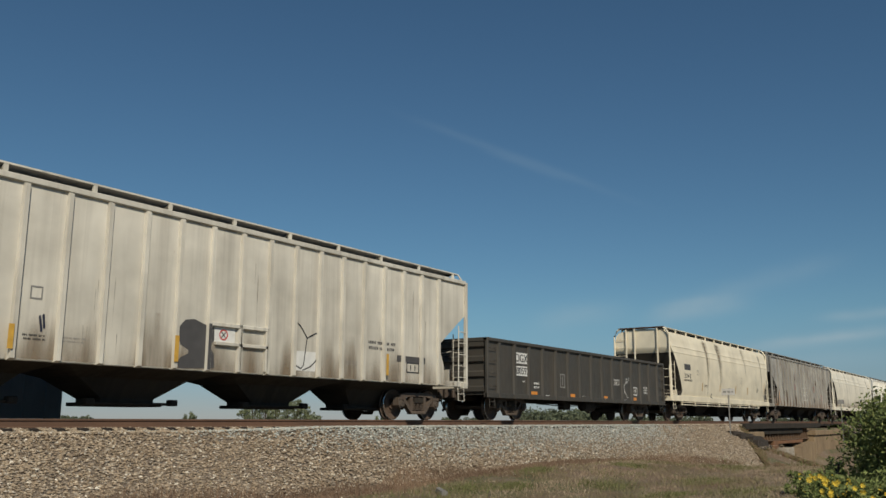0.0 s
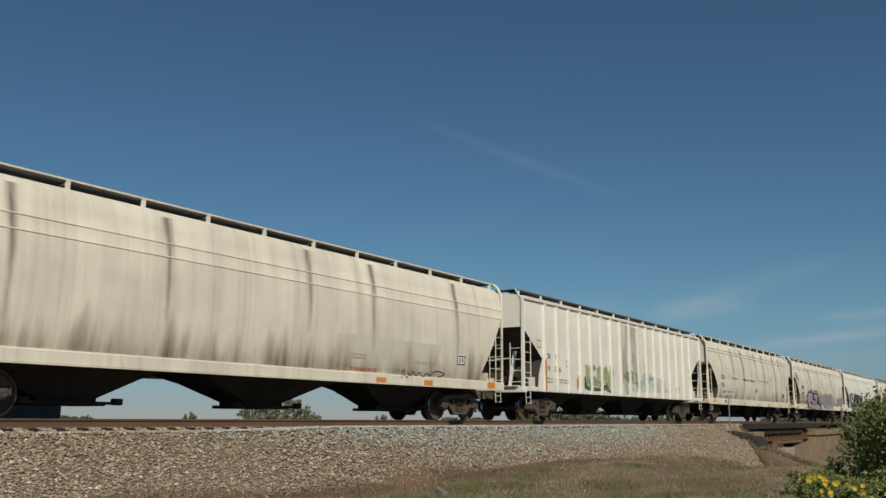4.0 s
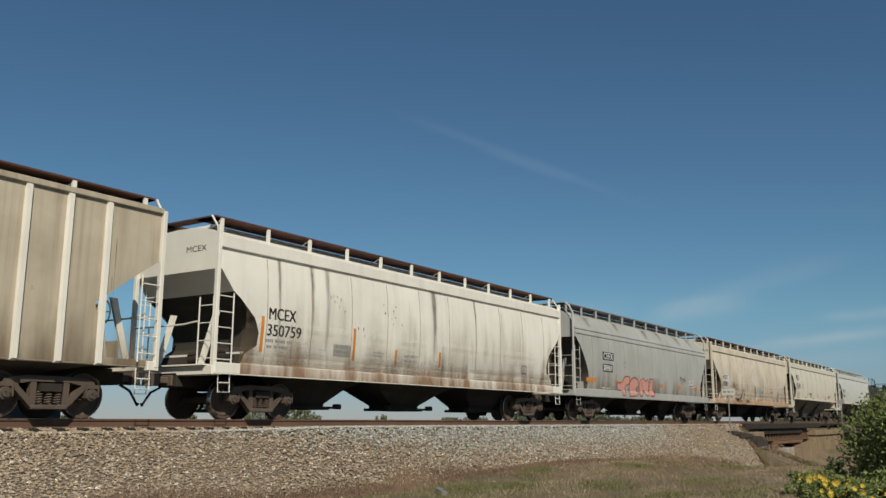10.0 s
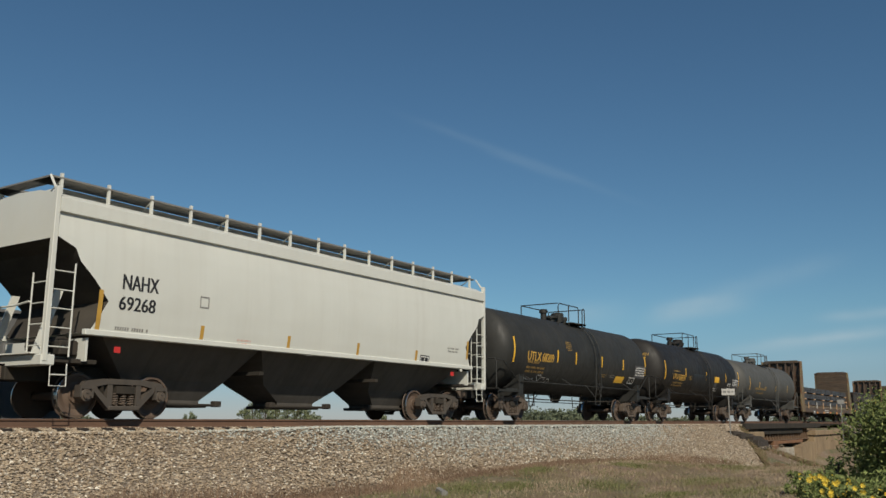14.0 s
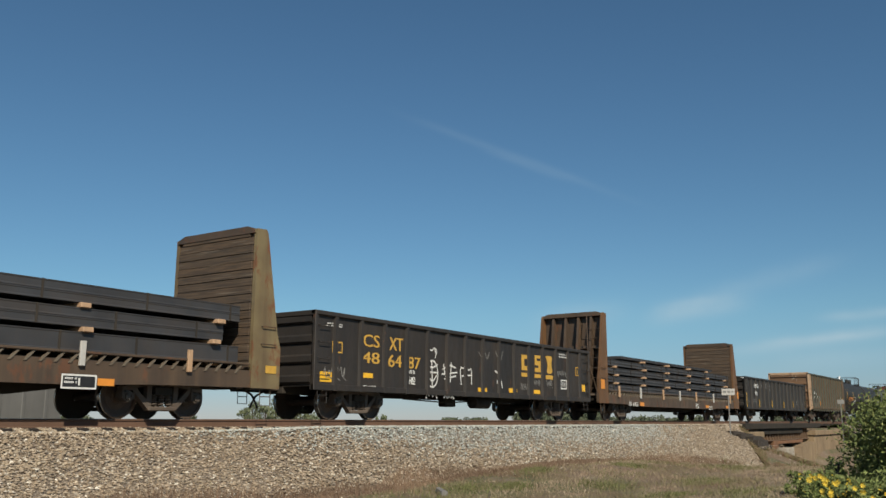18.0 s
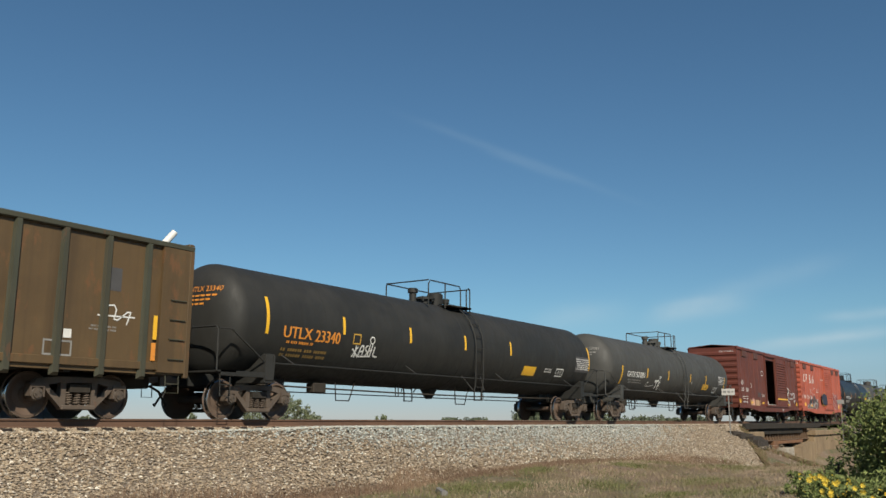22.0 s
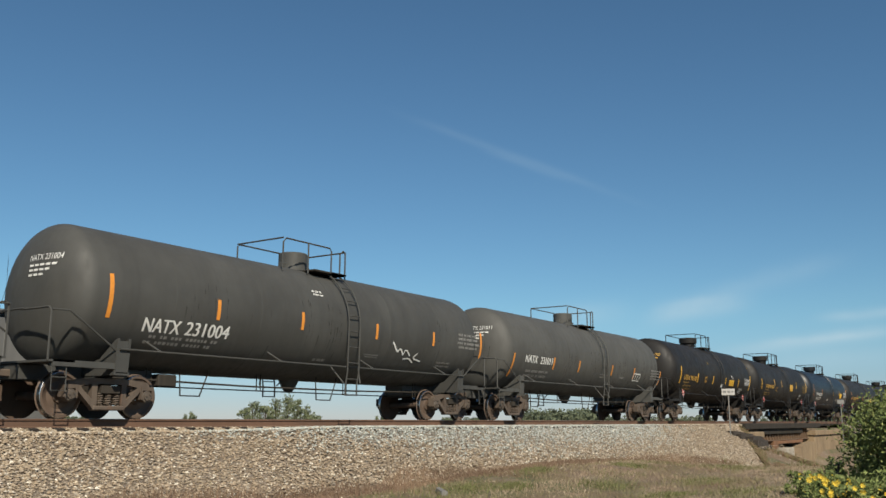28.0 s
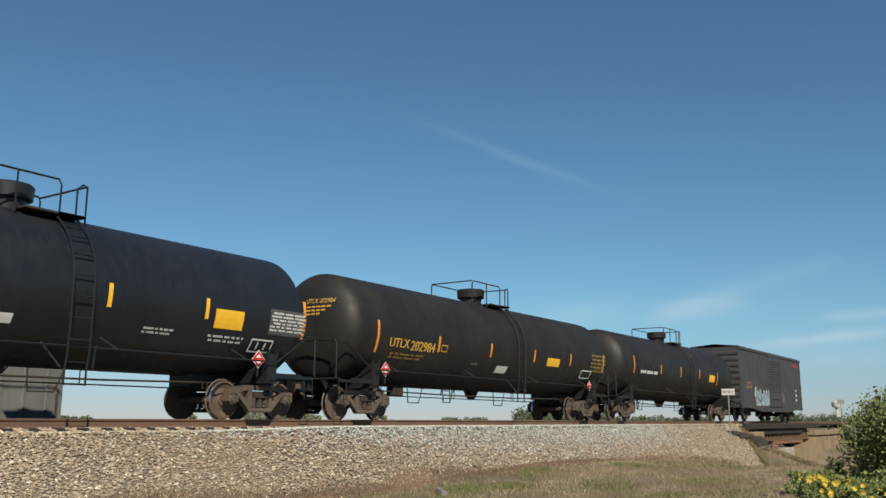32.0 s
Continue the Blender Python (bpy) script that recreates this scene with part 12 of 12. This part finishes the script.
sAC.drips(7.16, 15.97, 1.25, 3.03, 40, "oil_mark", 574)
sAC.plate("reflector_strip", 7.0, 7.1, 2.22, 2.67, "orange_mark", 0.0)
sAC.plate("reflector_strip", 10.0, 10.1, 2.21, 2.66, "orange_mark", 0.0)
sAC.plate("reflector_strip", 12.79, 12.89, 2.21, 2.66, "orange_mark", 0.0)
sAC.plate("reflector_strip", 15.51, 15.61, 1.99, 2.86, "orange_mark", 0.0)
sAC.plate("panel", 14.14, 15.29, 2.17, 2.7, "grey_mark", 0.0)
sAC.bars(14.16, 15.24, 2.2, 2.67, 6, "white_mark", 580)
sAC.bars(7.0, 7.78, 1.65, 1.78, 2, "grey_mark", 581)
sAC.bars(10.79, 11.79, 1.71, 2.19, 4, "grey_mark", 582)
sAC.frame_box(14.08, 14.83, 1.45, 1.71, 0.031, "grey_mark", 1)
sAC.bars(8.9, 9.37, 3.16, 3.3, 2, "white_mark", 584)
sAC.bars(9.07, 9.56, 1.46, 1.57, 1, "grey_mark", 585)
sAC.bars(3.58, 6.03, 1.81, 2.07, 1, "white_mark", 586)
sAC.plate("reflector_strip", 2.53, 2.63, 2.19, 2.98, "orange_mark", 0.0)

sAD.drips(2.65, 17.2, 1.21, 3.03, 60, "oil_mark", 588)
sAD.text("NATX", 2.48, 3.44, 1.8, 2.08, "white_mark", lift=0.0)
sAD.text("231004", 3.58, 4.83, 1.8, 2.09, "white_mark", lift=0.0)
sAD.bars(2.54, 4.61, 1.51, 1.74, 2, "grey_mark", 591)
sAD.plate("reflector_strip", 1.54, 1.64, 1.99, 2.88, "orange_mark", 0.0)
sAD.plate("reflector_strip", 4.35, 4.45, 2.2, 2.66, "orange_mark", 0.0)
sAD.plate("reflector_strip", 7.1, 7.2, 2.21, 2.66, "orange_mark", 0.0)
sAD.plate("reflector_strip", 10.1, 10.2, 2.21, 2.64, "orange_mark", 0.0)
sAD.plate("reflector_strip", 12.87, 12.97, 2.22, 2.63, "orange_mark", 0.0)
sAD.plate("reflector_strip", 15.6, 15.7, 1.98, 2.83, "orange_mark", 0.0)
sAD.strokes("graffiti", [[(10.94, 2.18), (11.23, 1.91), (11.32, 2.05), (11.53, 1.87)]], 0.05, "white_mark", 0.006)
sAD.strokes("graffiti", [[(11.53, 1.87), (11.6, 2.04), (11.87, 1.86)]], 0.04, "white_mark", 0.006)
sAD.strokes("graffiti", [[(12.21, 1.94), (12.02, 1.8), (12.48, 1.73)]], 0.04, "white_mark", 0.006)
sAD.strokes("graffiti", [[(11.62, 1.75), (11.86, 1.79), (12.13, 1.68)]], 0.04, "white_mark", 0.006)
sAD.bars(14.22, 15.53, 2.18, 2.71, 4, "grey_mark", 602)
sAD.bars(7.62, 8.04, 3.13, 3.3, 2, "white_mark", 603)
sAD.bars(7.91, 8.4, 1.45, 1.56, 1, "grey_mark", 604)
sAD.bars(9.81, 10.43, 1.68, 1.79, 2, "grey_mark", 605)
sAD.bars(13.32, 14.11, 1.58, 1.77, 2, "grey_mark", 606)

sAE.drips(1.95, 15.15, 1.3, 2.83, 90, "oil_mark", 607)
sAE.drips(4.18, 15.97, 1.21, 2.55, 60, "oil_mark", 608)
sAE.text("NATX", 2.27, 3.18, 2.06, 2.32, "white_mark", lift=0.0)
sAE.text("231011", 3.40, 4.36, 2.05, 2.31, "white_mark", lift=0.0)
sAE.bars(2.36, 4.24, 1.49, 1.81, 2, "grey_mark", 611)
sAE.plate("reflector_strip", 1.38, 1.48, 1.53, 2.33, "orange_mark", 0.0)
sAE.plate("reflector_strip", 4.46, 4.56, 1.91, 2.35, "orange_mark", 0.0)
sAE.plate("reflector_strip", 6.66, 6.76, 1.9, 2.35, "orange_mark", 0.0)
sAE.plate("reflector_strip", 9.9, 10.0, 1.9, 2.34, "orange_mark", 0.0)
sAE.plate("reflector_strip", 12.36, 12.46, 1.86, 2.33, "orange_mark", 0.0)
sAE.plate("reflector_strip", 15.58, 15.68, 1.69, 2.33, "orange_mark", 0.0)
sAE.frame_box(12.4, 13.17, 1.77, 2.11, 0.041, "white_mark", 2)
sAE.bars(14.36, 15.58, 1.85, 2.35, 4, "grey_mark", 619)
sAE.bars(8.84, 9.6, 1.73, 1.93, 2, "grey_mark", 620)
sAE.bars(10.95, 11.41, 1.76, 1.89, 1, "grey_mark", 621)

sAF.text("UTLX", 2.43, 3.33, 2.09, 2.33, "gold_mark", lift=0.0)
sAF.text("901700", 3.48, 4.42, 2.08, 2.32, "gold_mark", lift=0.0)
sAF.bars(2.44, 3.34, 1.87, 2.01, 1, "gold_dim", 624)
sAF.bars(2.55, 3.86, 1.54, 1.84, 2, "gold_dim", 625)
sAF.plate("reflector_strip", 1.87, 1.97, 1.88, 2.75, "yellow_mark", 0.0)
sAF.plate("reflector_strip", 4.54, 4.64, 2.02, 2.48, "yellow_mark", 0.0)
sAF.plate("reflector_strip", 7.15, 7.25, 2.01, 2.46, "yellow_mark", 0.0)
sAF.plate("reflector_strip", 9.45, 9.55, 2.01, 2.46, "yellow_mark", 0.0)
sAF.plate("reflector_strip", 11.98, 12.08, 2.04, 2.48, "yellow_mark", 0.0)
sAF.plate("reflector_strip", 14.42, 14.52, 1.88, 2.75, "yellow_mark", 0.0)
sAF.plate("panel", 10.21, 11.10, 2.04, 2.36, "yellow_mark", 0.0)
sAF.bars(10.27, 11.04, 2.07, 2.33, 3, "gold_dim", 656)
sAF.bars(10.38, 10.92, 2.41, 2.60, 4, "white_mark", 633)
sAF.plate("marker", 8.75, 9.09, 1.89, 2.08, "white_mark", 0.0)
sAF.plate("panel", 13.27, 14.40, 2.12, 2.56, "char_mark", 0.0)
sAF.bars(13.31, 14.36, 2.15, 2.53, 8, "white_mark", 636)
sAF.frame_box(12.43, 12.97, 1.66, 1.92, 0.034, "white_mark", 2)
sAF.frame_box(5.79, 6.11, 2.08, 2.36, 0.034, "gold_mark", 0)
sAF.bars(6.3, 6.6, 3.03, 3.18, 2, "gold_dim", 639)

sAG.text("UTLX", 2.72, 3.72, 2.19, 2.41, "gold_mark", lift=0.0)
sAG.text("903263", 3.86, 4.90, 2.18, 2.40, "gold_mark", lift=0.0)
sAG.bars(2.70, 3.70, 1.97, 2.09, 1, "gold_dim", 642)
sAG.bars(2.62, 4.05, 1.66, 1.89, 2, "gold_dim", 643)
sAG.plate("reflector_strip", 1.78, 1.88, 2.12, 3.05, "yellow_mark", 0.0)
sAG.plate("reflector_strip", 6.95, 7.05, 2.34, 2.79, "yellow_mark", 0.0)
sAG.plate("reflector_strip", 5.02, 5.12, 2.37, 2.80, "yellow_mark", 0.0)
sAG.plate("reflector_strip", 11.28, 11.38, 2.34, 2.81, "yellow_mark", 0.0)
sAG.plate("reflector_strip", 14.46, 14.56, 2.11, 3.05, "yellow_mark", 0.0)
sAG.plate("panel", 9.41, 10.2, 2.15, 2.58, "yellow_mark", 0.0)
sAG.bars(9.46, 10.14, 2.19, 2.54, 3, "gold_dim", 655)
sAG.plate("marker", 7.33, 7.63, 1.7, 1.84, "white_mark", 0.0)
sAG.plate("marker", 7.33, 7.68, 1.5, 1.66, "white_mark", 0.0)
sAG.bars(13.27, 14.46, 2.07, 2.67, 6, "gold_dim", 652)
sAG.frame_box(12.43, 13.03, 1.66, 1.94, 0.034, "white_mark", 2)
sAG.frame_box(5.42, 5.72, 2.04, 2.31, 0.032, "gold_mark", 0)

sAH.text("TILX", 2.76, 3.54, 2.08, 2.31, "white_mark", lift=0.0)
sAH.text("401291", 3.64, 4.97, 2.04, 2.29, "white_mark", lift=0.0)
sAH.bars(2.98, 4.8, 1.69, 1.94, 2, "white_mark", 657)
sAH.plate("reflector_strip", 1.8, 1.9, 2.01, 2.93, "orange_mark", 0.0)
sAH.plate("reflector_strip", 4.84, 4.94, 2.2, 2.65, "orange_mark", 0.0)
sAH.plate("reflector_strip", 9.5, 9.6, 2.19, 2.67, "yellow_mark", 0.0)
sAH.plate("reflector_strip", 11.99, 12.09, 2.19, 2.65, "yellow_mark", 0.0)
sAH.plate("reflector_strip", 15.11, 15.21, 1.98, 2.92, "orange_mark", 0.0)
sAH.plate("panel", 12.29, 13.14, 2.02, 2.45, "yellow_mark", 0.0)
sAH.plate("panel", 13.98, 15.22, 2.01, 2.62, "char_mark", 0.0)
sAH.bars(14.0, 15.14, 2.06, 2.55, 6, "white_mark", 665)
sAH.bars(10.42, 11.25, 1.73, 1.89, 2, "white_mark", 666)
sAH.bars(12.17, 13.28, 1.68, 1.87, 2, "white_mark", 667)
sAH.frame_box(13.54, 14.26, 1.57, 1.88, 0.037, "white_mark", 2)
sAH.plate("marker", 7.42, 7.67, 1.7, 1.88, "white_mark", 0.0)

sAI.text("UTLX", 2.54, 3.48, 2.06, 2.31, "gold_mark", lift=0.0)
sAI.text("202984", 3.56, 4.81, 2.01, 2.29, "gold_mark", lift=0.0)
sAI.bars(2.61, 4.35, 1.7, 1.9, 2, "gold_dim", 672)
sAI.plate("reflector_strip", 1.92, 2.02, 1.86, 2.75, "orange_mark", 0.0)
sAI.plate("reflector_strip", 4.95, 5.05, 2.05, 2.53, "orange_mark", 0.0)
sAI.plate("reflector_strip", 8.04, 8.14, 2.07, 2.53, "orange_mark", 0.0)
sAI.plate("reflector_strip", 11.09, 11.19, 2.08, 2.52, "orange_mark", 0.0)
sAI.plate("reflector_strip", 14.03, 14.13, 2.09, 2.55, "orange_mark", 0.0)
sAI.plate("reflector_strip", 17.1, 17.2, 1.98, 2.72, "gold_mark", 0.0)
sAI.frame_box(5.14, 5.46, 2.07, 2.28, 0.025, "gold_mark", 0)
sAI.plate("panel", 12.16, 13.16, 2.0, 2.3, "yellow_mark", 0.0)
sAI.bars(15.92, 17.34, 1.88, 2.66, 5, "gold_dim", 681)
sAI.plate("marker", 8.7, 9.43, 1.6, 1.83, "white_mark", 0.0)
sAI.frame_box(15.23, 16.14, 1.67, 1.99, 0.038, "white_mark", 0)
sAI.bars(7.07, 7.43, 1.74, 1.84, 1, "grey_mark", 684)

sAJ.bars(2.79, 5.07, 2.03, 2.3, 1, "white_mark", 685)
sAJ.plate("reflector_strip", 2.11, 2.21, 2.12, 2.88, "orange_mark", 0.0)
sAJ.plate("reflector_strip", 5.48, 5.58, 2.22, 2.65, "orange_mark", 0.0)
sAJ.plate("reflector_strip", 8.28, 8.38, 2.18, 2.69, "orange_mark", 0.0)
sAJ.plate("reflector_strip", 11.2, 11.3, 2.21, 2.71, "orange_mark", 0.0)
sAJ.plate("panel", 12.9, 13.86, 2.12, 2.49, "yellow_mark", 0.0)
sAJ.plate("reflector_strip", 14.28, 14.38, 1.93, 2.67, "orange_mark", 0.0)

scrawl(sAK, 3.22, 7.5, 0.76, 2.18, 4, 0.30, "pale_blue_mark", "white_mark", 0.06, 731)
scrawl(sAK, 8.05, 11.05, 1.2, 2.19, 4, 0.07, "grey_mark", None, 0.06, 745)
sAK.bars(13.53, 15.79, 3.71, 4.13, 1, "red_mark", 694)
sAK.bars(1.33, 2.8, 1.91, 2.43, 2, "gold_dim", 695)
sAK.bars(14.28, 14.65, 1.27, 2.3, 3, "white_mark", 696)


# ---------------------------------------------------------------- motion
def motions():
    for thing, offset in CARS:
        walk(thing, [(float(t), pose(-DC, offset - train_run(t), 0)) for t in range(0, 33)])
    # wheels roll with the train: one turning for each axle of a truck, shared by all of its kind
    first = {}
    for axle in WHEELSETS:
        y = axle.location.y
        key = y > 0
        if key not in first:
            walk(axle, [(k / FPS, pose(0, y, 0.457, math.degrees(train_run(k / FPS) / 0.457) % 360)) for k in range(0, 32 * FPS + 1)])
            first[key] = axle.animation_data
        else:
            axle.rotation_mode = "QUATERNION"
            keys = axle.animation_data_create()
            keys.action = first[key].action
            keys.action_slot = first[key].action_slot


motions()
